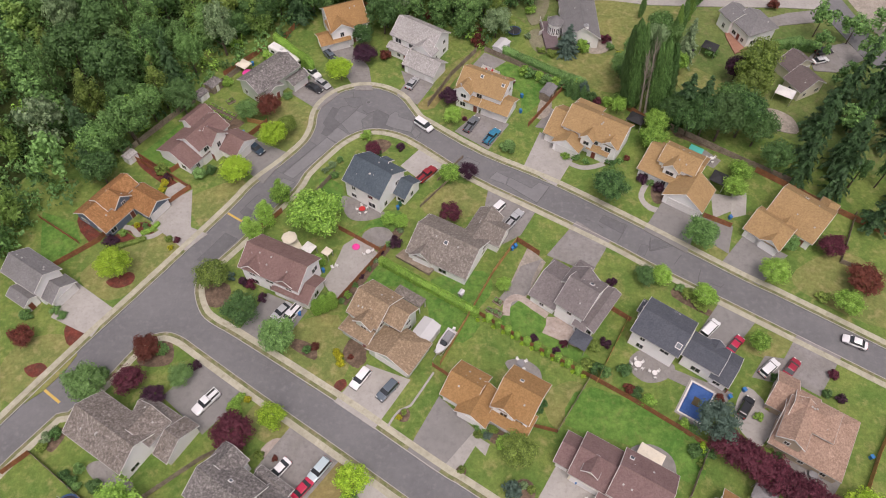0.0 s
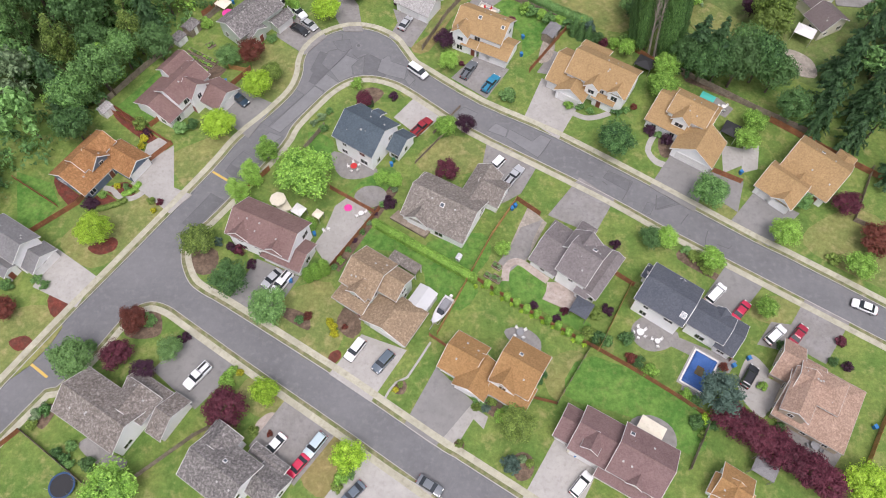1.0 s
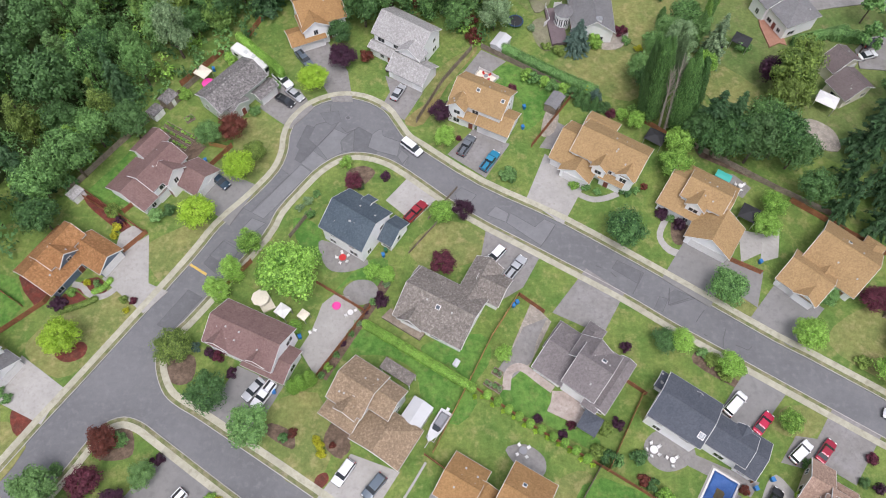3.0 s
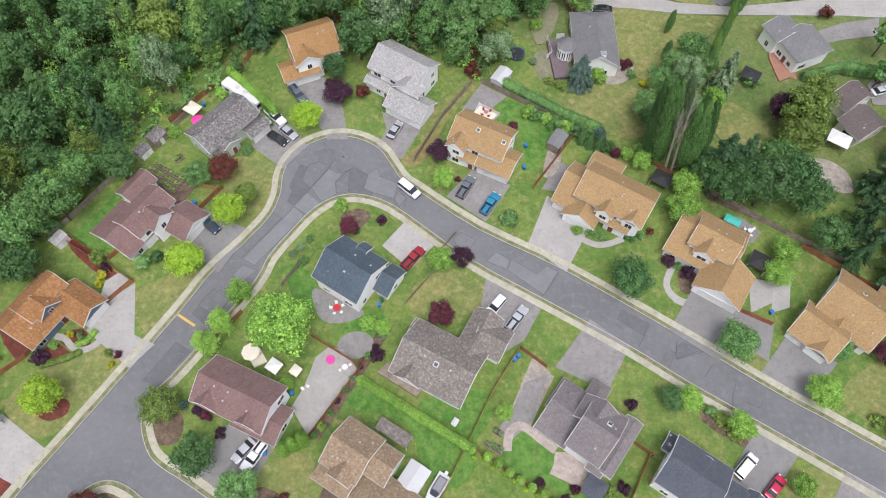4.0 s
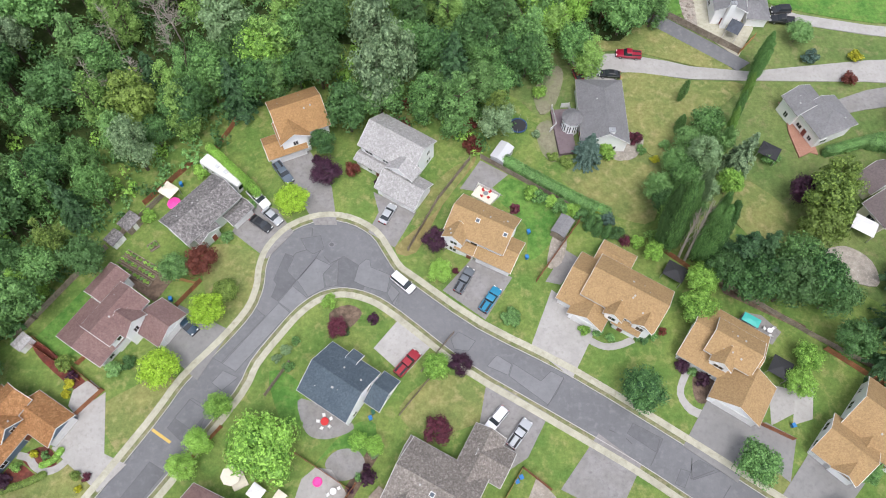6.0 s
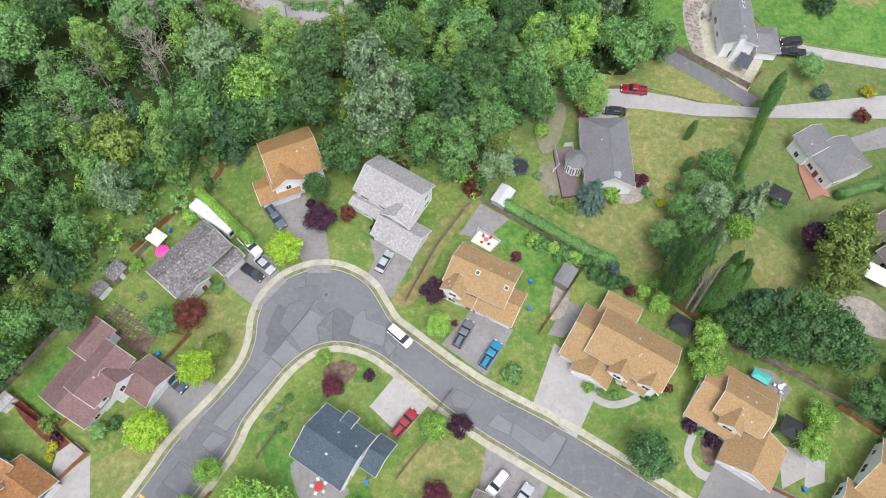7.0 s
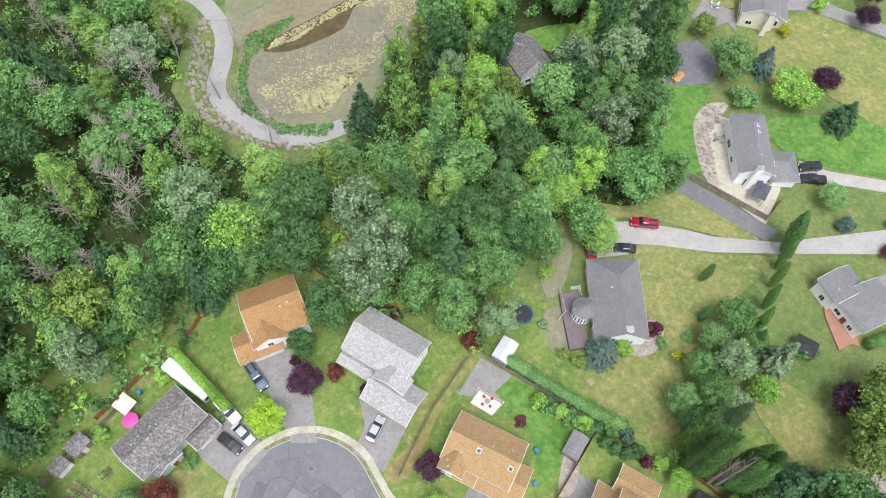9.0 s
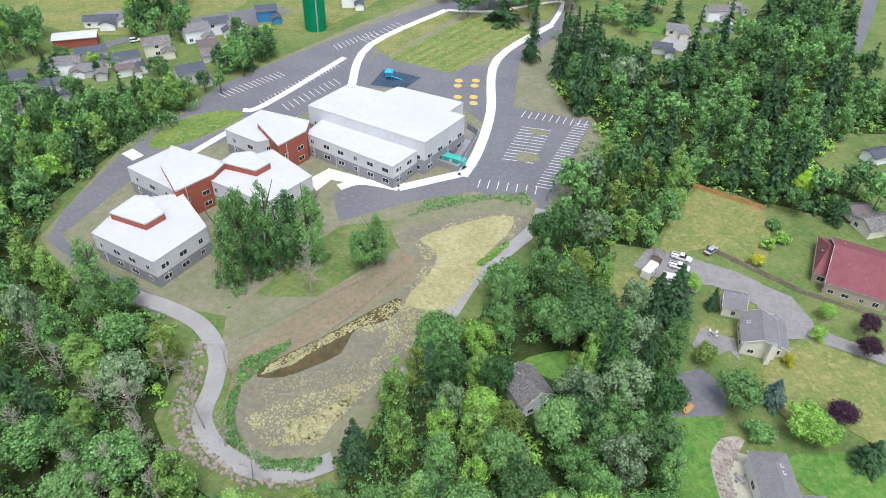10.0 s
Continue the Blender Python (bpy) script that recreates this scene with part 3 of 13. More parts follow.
    for j, (m, inv, L, W, z, pitch, ends, low) in enumerate(blocks):
        a, b = L / 2 - over, W / 2 - over
        for nx, ny, half, dist_ in ((1, 0, b, a), (-1, 0, b, a), (0, 1, a, b), (0, -1, a, b)):
            turn = {(1, 0): -90, (-1, 0): 90, (0, 1): 0, (0, -1): 180}[(nx, ny)]
            count = max(1, int(half * 2 / 3.3))
            levels = [zz for zz in (1.45, 4.15) if low + 0.4 < zz - 0.5 and zz + 0.6 < z + 0.15]
            if not levels and z - low > 1.3:
                levels = [z - 0.75]
            for lev in levels:
                for k in range(count):
                    at = -half + (k + 0.5) * 2 * half / count + rnd.uniform(-0.3, 0.3)
                    side = m @ pose(dist_ * nx if nx else at, at if nx else dist_ * ny, lev, 0, 0, turn)
                    p = side.translation + side.to_3x3() @ Vector((0, 0.35, 0))
                    near = any(math.dist(p[:2], u[:2]) < wd / 2 + 0.9 for u, wd in used) and lev < 2.4
                    if near or buried(p, j) or rnd.random() < (0.82 if far else 0.18) or half < 0.8:
                        continue
                    wide = rnd.choice((0.9, 1.3, 1.7))
                    window_at(thing, side, min(wide, 2 * half / count - 0.5), min(rnd.choice((1.0, 1.3)), z - low - 0.5))
    # roof vents and pipes
    for k in range(vents):
        m, inv, L, W, z, pitch, ends, low = blocks[rnd.choice((0, 0, 0, len(blocks) - 1))]
        u, v = rnd.uniform(-0.38, 0.38) * L, rnd.choice((-1, 1)) * W * rnd.uniform(0.08, 0.3)
        h = z + pitch * (W / 2 - abs(v))
        top = m @ Vector((u, v, h))
        if k % 3 == 0:
            part("vent_pipe", Build().tube(top - Vector((0, 0, 0.2)), top + Vector((0, 0, 0.3)), 0.05, 0.05, 8), M["gutter"], thing, "galvanised vent pipe")
        else:
            part("roof_vent", Build().box(-0.15, -0.15, -0.15, 0.15, 0.15, 0.11, m @ pose(u, v, h)), M["gutter"], thing, "small square metal roof vent")
    for x, y, w in skylights:
        w *= 0.75
        for m, inv, L, W, z, pitch, ends, low in blocks:
            q = inv @ Vector((x, y, 0))
            if abs(q.x) < L / 2 and abs(q.y) < W / 2:
                h = z + pitch * (W / 2 - abs(q.y))
                tilt = -math.degrees(math.atan(pitch)) * (1 if q.y > 0 else -1)
                mm = m @ pose(q.x, q.y, h, tilt)
                s = part("skylight", Build().box(-w / 2, -w / 2, -0.05, w / 2, w / 2, 0.14, mm), M["trim"], thing, "domed skylight in a white frame")
                part("pane", Build().box(-w / 2 + 0.1, -w / 2 + 0.1, 0.14, w / 2 - 0.1, w / 2 - 0.1, 0.17, mm), M["skyglass"], s)
                break
    for x, y, h in chimneys:
        c = part("chimney", Build().box(x - 0.6, y - 0.45, 0, x + 0.6, y + 0.45, h), M[wall], thing, "boxed chimney")
        part("chimney_cap", Build().box(x - 0.68, y - 0.53, h, x + 0.68, y + 0.53, h + 0.12).tube((x, y, h + 0.12), (x, y, h + 0.5), 0.14, 0.14), M["metal"], c)
    return thing


M["door_red"] = plain("front_door_paint", (0.20, 0.05, 0.035), 0.45)
M["skyglass"] = plain("skylight_glass", (0.10, 0.12, 0.14), 0.12)


# ---- plants ----
def leaves(bd, at, facing, size, rng, aspect=1.0, tilt=0.45):
    """Many single leaf sprays: a bent triangle at each point, turned about its facing. aspect: how far the crown is stretched upwards later."""
    p, n = np.asarray(at, float), np.asarray(facing, float)
    n = n + rng.normal(0, tilt, n.shape)
    n /= np.linalg.norm(n, axis=1)[:, None]
    t = np.cross(n, rng.normal(0, 1, n.shape))
    t /= np.linalg.norm(t, axis=1)[:, None]
    b = np.cross(n, t)
    s = (size * rng.uniform(0.7, 1.35, len(p)))[:, None]
    w = s * rng.uniform(0.3, 0.45, len(p))[:, None]
    flat = np.array((1.0, 1.0, 1.0 / aspect))
    v = np.stack((p - 0.55 * s * t * flat, p + (0.3 * s * t + w * b) * flat, p + (0.35 * s * t - w * b) * flat), 1).reshape(-1, 3)
    k = len(bd.v)
    bd.v += [tuple(q) for q in v.tolist()]
    bd.f += [(i, i + 1, i + 2) for i in range(k, k + len(v), 3)]


def blob(bd, c, r, rnd, squash=1.0):
    """A rough core that fills a bough behind its leaves."""
    pts, faces = [], []
    n, k = 5, 3
    for i in range(k + 1):
        th = math.pi * i / k
        for j in range(n):
            ph = 2 * math.pi * (j + 0.5 * (i % 2)) / n
            d = r * rnd.uniform(0.75, 1.0)
            pts.append((c[0] + d * math.sin(th) * math.cos(ph), c[1] + d * math.sin(th) * math.sin(ph), c[2] + squash * d * math.cos(th)))
    for i in range(k):
        for j in range(n):
            faces.append((i * n + j, i * n + (j + 1) % n, (i + 1) * n + (j + 1) % n, (i + 1) * n + j))
    bd.add(pts, faces)


def directions(rng, count, lift):
    d = rng.normal(0, 1, (count, 3)) + np.array((0.0, 0.0, lift))
    return d / np.linalg.norm(d, axis=1)[:, None]


UP = np.array((0.0, 0.0, 1.0))


def crown_round(rnd, lobes, sprays, size, tall=0.8, spread=0.66):
    """A broadleaf crown in a unit ball: boughs of many sprays with gaps between them."""
    bd, rng = Build(), np.random.default_rng(rnd.randrange(10 ** 6))
    for k in range(lobes):
        th = 2.4 * k + rnd.uniform(-0.5, 0.5)
        up = -0.6 + 1.55 * (k + rnd.random()) / lobes
        rr = math.sqrt(max(0.0, 1 - up * up)) * spread * rnd.uniform(0.6, 1.12)
        c = np.array((rr * math.cos(th), rr * math.sin(th), up * 0.62 * tall))
        r = rnd.uniform(0.22, 0.38)
        blob(bd, c, r * 0.66, rnd, 0.85)
        d = directions(rng, sprays, 0.45)
        leaves(bd, c + d * np.array((1, 1, 0.85)) * r * rng.uniform(0.72, 1.22, (sprays, 1)), d + 0.12 * UP, size, rng)
    return bd


def crown_spire(rnd, tiers, sprays, size):
    """A tall broadleaf crown that narrows upwards, its boughs reaching out and up; z from -1 to 1."""
    bd, rng = Build(), np.random.default_rng(rnd.randrange(10 ** 6))
    for k in range(tiers):
        h = (k + 0.4) / tiers
        reach = min(1.0, 0.55 + 1.6 * h) * (1 - h) ** 0.62
        for q in range(4 if h < 0.6 else 3 if h < 0.85 else 1):
            th = rnd.uniform(0, 6.28)
            f = reach * rnd.uniform(0.45, 0.8)
            c = np.array((f * math.cos(th), f * math.sin(th), -1 + 1.95 * h + rnd.uniform(-0.1, 0.1)))
            r = 0.16 + 0.2 * reach * rnd.uniform(0.7, 1.3)
            blob(bd, c, r * 0.6, rnd, 0.7)
            d = directions(rng, sprays, 0.7)
            leaves(bd, c + d * np.array((1, 1, 0.75)) * r * rng.uniform(0.7, 1.25, (sprays, 1)), d + 0.15 * UP, size, rng, 1.6)
    return bd


def crown_scrub(rnd, mounds, sprays, size):
    """Low uneven growth: small mounds of fine sprays."""
    bd, rng = Build(), np.random.default_rng(rnd.randrange(10 ** 6))
    for k in range(mounds):
        th, f = rnd.uniform(0, 6.28), 0.85 * math.sqrt(rnd.random())
        c = np.array((f * math.cos(th), f * math.sin(th), rnd.uniform(0.05, 0.6)))
        d = directions(rng, sprays, 1.0)
        leaves(bd, c + d * rnd.uniform(0.25, 0.45) * rng.uniform(0.6, 1.15, (sprays, 1)), d + 0.5 * UP, size, rng)
    return bd


def crown_cone(rnd, sprays, size):
    """A tight clipped evergreen, widest low down."""
    bd, rng = Build().tube((0, 0, -1), (0, 0, 0.9), 0.72, 0.12, 9), np.random.default_rng(rnd.randrange(10 ** 6))
    h, th = rng.random(sprays) ** 1.2, rng.uniform(0, 6.28, sprays)
    w = (1 - h) ** 0.7 * 0.85 + 0.08
    leaves(bd, np.stack((w * np.cos(th), w * np.sin(th), -0.95 + 1.98 * h), 1), np.stack((np.cos(th), np.sin(th), 0.6 + 0 * h), 1), size, rng, 1.5)
    return bd


def crown_hedge(rnd, sprays, size):
    """A clipped evergreen with an upright body and a rounded top, close to its neighbours."""
    bd, rng = Build(), np.random.default_rng(rnd.randrange(10 ** 6))
    bd.tube((0, 0, -1), (0, 0, 0.55), 0.72, 0.66, 9).tube((0, 0, 0.55), (0, 0, 0.86), 0.66, 0.2, 9)
    h, th = rng.random(sprays), rng.uniform(0, 6.28, sprays)
    w = np.where(h < 0.76, 0.86, 0.86 * np.sqrt(np.clip(1.06 - ((h - 0.76) / 0.24) ** 2, 0.02, 1))) * rng.uniform(0.82, 1.1, sprays)
    up = np.where(h < 0.7, 0.35, 1.6)
    leaves(bd, np.stack((w * np.cos(th), w * np.sin(th), -0.98 + 1.96 * h), 1), np.stack((np.cos(th), np.sin(th), up), 1), size, rng, 1.3)
    return bd


def crown_column(rnd, sprays, size):
    """A narrow upright crown, its boughs close to the stem."""
    bd, rng = Build(), np.random.default_rng(rnd.randrange(10 ** 6))
    for k in range(14):
        h = (k + 0.5) / 14
        w = 0.8 * math.sin(math.pi * min(0.97, 0.14 + 0.84 * h)) ** 0.6
        for q in range(3):
            th = 2.1 * q + rnd.uniform(-0.6, 0.6) + k
            c = np.array((0.42 * w * math.cos(th), 0.42 * w * math.sin(th), (h - 0.5) * 2 + rnd.uniform(-0.07, 0.07)))
            blob(bd, c, w * 0.36, rnd, 0.4)
            d = directions(rng, sprays, 0.4)
            leaves(bd, c + d * np.array((w * 0.55, w * 0.55, 0.13)) * rng.uniform(0.75, 1.4, (sprays, 1)), d + 0.5 * UP, size, rng, 0.8)
    return bd


def crown_conifer(rnd, tiers, arms, size):
    """Drooping tiers of needled boughs on a cone, height 0..1, widest radius 1."""
    bd, rng = Build(), np.random.default_rng(rnd.randrange(10 ** 6))
    bd.tube((0, 0, 0.05), (0, 0, 0.98), 0.16, 0.02, 6, False)
    at, facing = [], []
    for k in range(tiers):
        h = (k + 0.3) / tiers
        reach = (1 - h) ** 0.85 * rnd.uniform(0.8, 1.1) + 0.03
        for a in range(max(4, round(arms * (1 - 0.5 * h)))):
            th = rnd.uniform(0, 6.28)
            length = reach * rnd.uniform(0.65, 1.15)
            steps = max(2, round(11 * length))
            for s in range(steps):
                f = (s + 0.8) / steps
                for side in (-1, 0, 1):
                    wide = side * 0.17 * (1.15 - f) * length
                    x, y = math.cos(th), math.sin(th)
                    at.append((x * length * f - y * wide, y * length * f + x * wide, h + 0.05 - 0.085 * length * f * f - 0.01 * abs(side) + rnd.uniform(-0.008, 0.008)))
                    facing.append((0.5 * x, 0.5 * y, 1.0))
    leaves(bd, at, facing, size, rng, 3.2, 0.3)
    return bd


def trunk_build(rnd, h, r, limbs, spread):
    """A tapered trunk with limbs, for a crown that starts at about a third of its height."""
    bd = Build()
    p, lean = Vector((0, 0, 0)), Vector((rnd.uniform(-0.03, 0.03), rnd.uniform(-0.03, 0.03), 1))
    pts = [p]
    for k in range(4):
        p = p + lean * (h * 0.22) + Vector((rnd.uniform(-0.02, 0.02) * h, rnd.uniform(-0.02, 0.02) * h, 0))
        pts.append(p)
    for k in range(4):
        bd.tube(pts[k], pts[k + 1], r * (1 - 0.22 * k), r * (1 - 0.22 * (k + 1)), 7, k in (0, 3))
    for k in range(limbs):
        a = pts[1 + k % 3]
        th = rnd.uniform(0, 6.28)
        e = a + Vector((math.cos(th) * spread, math.sin(th) * spread, h * rnd.uniform(0.15, 0.3)))
        bd.tube(a, e, r * 0.42, r * 0.1, 5)
    return bd


def dead_build(rnd, h):
    bd = Build()
    bd.tube((0, 0, 0), (0, 0, h), 0.17, 0.03, 6)
    for k in range(40):
        z = h * rnd.uniform(0.3, 0.97)
        th, ln = rnd.uniform(0, 6.28), (h - z) * 0.33 + 0.8
        e = Vector((math.cos(th) * ln, math.sin(th) * ln, z + rnd.uniform(0.4, 1.6)))
        bd.tube((0, 0, z), e, 0.05, 0.02, 4, False)
        for q in range(4):
            s = Vector((0, 0, z)).lerp(e, rnd.uniform(0.35, 0.95))
            bd.tube(s, s + Vector((rnd.uniform(-0.8, 0.8), rnd.uniform(-0.8, 0.8), rnd.uniform(0.1, 0.9))), 0.03, 0.012, 3, False)
    return bd


def dead_poplar(x, y, h, seed):
    """A bare poplar: a tall stem with steep thin branches along it."""
    rnd = random.Random(seed)
    t = tagged(new("dead_poplar"), "tall bare poplar with pale upswept branches", "tree", "dead trees")
    t.matrix_basis = pose(x, y, 0, 0, -7)
    bd = Build().tube((0, 0, 0), (0, 0, h), 0.3, 0.05, 8)
    for k in range(46):
        z, th = h * rnd.uniform(0.2, 0.9), rnd.uniform(0, 6.28)
        e = Vector((math.cos(th) * 0.8, math.sin(th) * 0.8, z + rnd.uniform(1.8, 3.6)))
        bd.tube((0, 0, z), e, 0.07, 0.02, 4, False)
    part("dead_wood", bd, M["deadwood"], t)
    return t


def poplar(x, y, h, r, material):
    """A tall narrow poplar, leaning a little with the wind."""
    t = tree("column", x, y, h, r, material, "tall narrow poplar in a clump among the gardens", "tree", "poplars")
    t.matrix_basis = pose(x, y, 0, 0, PLANT.uniform(-8, -5), PLANT.uniform(-8, 8))


MESHES = {}
KINDS = {
    "round": lambda r: crown_round(r, 22, 150, 0.098),
    "full": lambda r: crown_round(r, 30, 150, 0.085, 0.75, 0.6),
    "loose": lambda r: crown_round(r, 19, 150, 0.1, 1.15, 0.7),
    "spire": lambda r: crown_spire(r, 11, 95, 0.095),
    "column": lambda r: crown_column(r, 400, 0.075),
    "conifer": lambda r: crown_conifer(r, 22, 13, 0.15),
    "bush": lambda r: crown_round(r, 8, 110, 0.17, 0.8, 0.55),
    "cone": lambda r: crown_cone(r, 420, 0.26),
    "hedge": lambda r: crown_hedge(r, 900, 0.2),
    "round_far": lambda r: crown_round(r, 10, 58, 0.172),
    "loose_far": lambda r: crown_round(r, 12, 66, 0.16, 1.15, 0.7),
    "spire_far": lambda r: crown_spire(r, 7, 40, 0.16),
    "conifer_far": lambda r: crown_conifer(r, 13, 9, 0.2),
    "scrub_far": lambda r: crown_scrub(r, 8, 16, 0.21),
    "bush_far": lambda r: crown_round(r, 5, 50, 0.25, 0.8, 0.55),
}
GROWN = {}


def shared(kind, material, variant):
    key = (kind, material, variant)
    if key not in MESHES:
        if (kind, variant) not in GROWN:
            GROWN[kind, variant] = KINDS[kind](random.Random(hash_of(kind) * 31 + variant))
        MESHES[key] = GROWN[kind, variant].mesh(kind + "_crown", M[material])
    return MESHES[key]


def hash_of(text):
    return sum((i + 1) * ord(c) for i, c in enumerate(text))


def trunk_mesh(kind, variant):
    key = ("trunk", kind, variant)
    if key not in MESHES:
        MESHES[key] = trunk_build(random.Random(variant + hash_of(kind)), 1.0, 0.024, 6 if kind not in ("conifer", "column") else 0, 0.16).mesh("trunk", M["bark"])
    return MESHES[key]


PLANT = random.Random(7)


def crown_pose(kind, h, r):
    if kind.startswith("conifer"):
        return Matrix.LocRotScale((0, 0, h * 0.08), None, (r, r, h * 0.94))
    if kind.startswith("bush"):
        return Matrix.LocRotScale((0, 0, h * 0.42), None, (r, r, h * 0.66))
    if kind.startswith("spire"):
        return Matrix.LocRotScale((0, 0, h * 0.56), None, (r, r, h * 0.44))
    if kind.startswith("scrub"):
        return Matrix.LocRotScale((0, 0, 0), None, (r, r, h))
    half = h * (0.5 if kind in ("cone", "hedge") else 0.45 if kind == "column" else 0.36)
    return Matrix.LocRotScale((0, 0, h - half), None, (r, r, half * (1.0 if kind in ("column", "cone", "hedge") else 1.35)))


def tree(kind, x, y, h, r, material, label="", category="tree", group="", z=0.0):
    """A tree h metres tall with a crown of radius r."""
    variant = PLANT.randrange(5)
    name = {"conifer": "conifer", "column": "poplar", "bush": "shrub", "cone": "shrub", "hedge": "shrub"}.get(kind, "tree")
    place = pose(x, y, z, 0, 0, PLANT.uniform(0, 360))
    if kind in ("bush", "cone", "hedge"):
        t = tagged(new(name, shared(kind, material, variant)), label, category, group)
        t.matrix_basis = place @ crown_pose(kind, h, r)
        return t
    t = tagged(new(name), label, category, group)
    t.matrix_basis = place
    part("crown", shared(kind, material, variant), None, t).matrix_basis = crown_pose(kind, h, r)
    thick = max(0.35, min(1.0, r / 5))
    tr = part("trunk", trunk_mesh(kind, variant % 3), None, t)
    tr.matrix_basis = Matrix.LocRotScale(None, None, (h * thick, h * thick, h * 0.98))
    return t


def dead_tree(x, y, h):
    t = tagged(new("dead_tree"), "bleached bare dead tree in the wood", "tree", "dead trees")
    t.matrix_basis = pose(x, y, 0, PLANT.uniform(-4, 4), PLANT.uniform(-4, 4), PLANT.uniform(0, 360))
    key = ("dead", PLANT.randrange(3))
    if key not in MESHES:
        MESHES[key] = dead_build(random.Random(key[1]), 12.0).mesh("dead_wood", M["deadwood"])
    b = part("dead_wood", MESHES[key], None, t)
    b.matrix_basis = Matrix.Diagonal((h / 12, h / 12, h / 12, 1))
    return t


def inside(p, poly):
    hit, n = False, len(poly)
    for i in range(n):
        (x0, y0), (x1, y1) = poly[i - 1], poly[i]
        if (y0 > p[1]) != (y1 > p[1]) and p[0] < (x1 - x0) * (p[1] - y0) / (y1 - y0) + x0:
            hit = not hit
    return hit


BARE = []
SPOTS = []


def wood(poly, gap, tall, mix, seed, share_dead=0.0):
    """Plans trees at uneven distances over an area, left out of the clearings in BARE. mix: (share, kind, material, height factor, radius factor)."""
    rnd = random.Random(seed)
    x0, x1 = min(p[0] for p in poly), max(p[0] for p in poly)
    y0, y1 = min(p[1] for p in poly), max(p[1] for p in poly)
    spots = []
    for k in range(int((x1 - x0) * (y1 - y0) / gap ** 2 * 6)):
        p = (rnd.uniform(x0, x1), rnd.uniform(y0, y1))
        if not inside(p, poly) or any(inside(p, b) for b in BARE):
            continue
        if any(abs(p[0] - s[0]) < gap * 1.2 and math.dist(p, s[:2]) < gap * s[2] for s in spots):
            continue
        spots.append((p[0], p[1], rnd.uniform(0.7, 1.15)))
    for x, y, s in spots:
        if rnd.random() < share_dead:
            dead_tree(x, y, tall * rnd.uniform(0.6, 0.9))
            continue
        pick, k = rnd.random() * sum(m[0] for m in mix), 0
        while pick > mix[k][0]:
            pick -= mix[k][0]
            k += 1
        share, kind, material, fh, fr = mix[k]
        SPOTS.append((kind, x, y, tall * fh * rnd.uniform(0.75, 1.2), gap * fr * s * rnd.uniform(0.85, 1.15), material))


def plant_woods(centre, near):
    """The trees nearest to a spot of the plan stand singly; all those beyond are one mass for each sort of leaf."""
    rnd = random.Random(5)
    SPOTS.sort(key=lambda s: (s[0] == "scrub", math.dist((s[1], s[2]), centre)))
    for kind, x, y, h, r, material in SPOTS[:near]:
        words = {"conifer": "dark green conifer standing in the wood", "loose": "tall loose-crowned broadleaf tree in the wood", "spire": "tall green broadleaf tree narrowing to its top", "bush": "low leafy shrub at the edge of the wood"}.get(kind, "broad round-crowned green tree in the wood")
        tree(kind, x, y, h, r, material, words, "tree", "trees of the wood")
    mass_of = {}
    for kind, x, y, h, r, material in SPOTS[near:]:
        mass_of.setdefault(material, []).append((kind + "_far", x, y, h, r))
    for material, some in mass_of.items():
        vs, fs, count = [], [], 0
        for kind, x, y, h, r in some:
            me = shared(kind, material, rnd.randrange(5))
            key = ("arrays", me.name)
            if key not in MESHES:
                co = np.empty(len(me.vertices) * 3)
                me.vertices.foreach_get("co", co)
                tris = np.array([v for p in me.polygons for v in ((p.vertices[0], p.vertices[1], p.vertices[2]) if len(p.vertices) == 3 else (p.vertices[0], p.vertices[1], p.vertices[2], p.vertices[0], p.vertices[2], p.vertices[3]))]).reshape(-1, 3)
                MESHES[key] = (co.reshape(-1, 3), tris)
            co, tris = MESHES[key]
            m = np.array(pose(x, y, 0, 0, 0, rnd.uniform(0, 360)) @ crown_pose(kind, h, r))
            vs.append(co @ m[:3, :3].T + m[:3, 3])
            fs.append(tris + count)
            count += len(co)
        v, f = np.concatenate(vs), np.concatenate(fs)
        me = bpy.data.meshes.new("far_woods")
        me.vertices.add(len(v))
        me.vertices.foreach_set("co", v.ravel())
        me.loops.add(f.size)
        me.loops.foreach_set("vertex_index", f.ravel().astype(np.int32))
        me.polygons.add(len(f))
        me.polygons.foreach_set("loop_start", np.arange(0, f.size, 3, dtype=np.int32))
        me.materials.append(M[material])
        me.update()
        me.validate()
        tagged(new("far_woods", me), "massed crowns of the woods further off", "woods", "", "stuff")
    stems = Build()
    for kind, x, y, h, r, material in (s for s in SPOTS[near:] if s[0] != "scrub"):
        stems.tube((x, y, 0), (x, y, h * 0.7), 0.22, 0.08, 5, False)
    tagged(part("far_trunks", stems, M["bark"]), "brown trunks of the woods further off", "trunks", "", "stuff")


def hedge(line, h, w, material, label):
    """A clipped row of evergreens: one shrub beside the next."""
    pts = dense(line, w * 0.42)
    for p in pts:
        tree("hedge", p[0], p[1], h * PLANT.uniform(0.94, 1.06), w * 0.5, material, label, "shrub", "hedge shrubs")


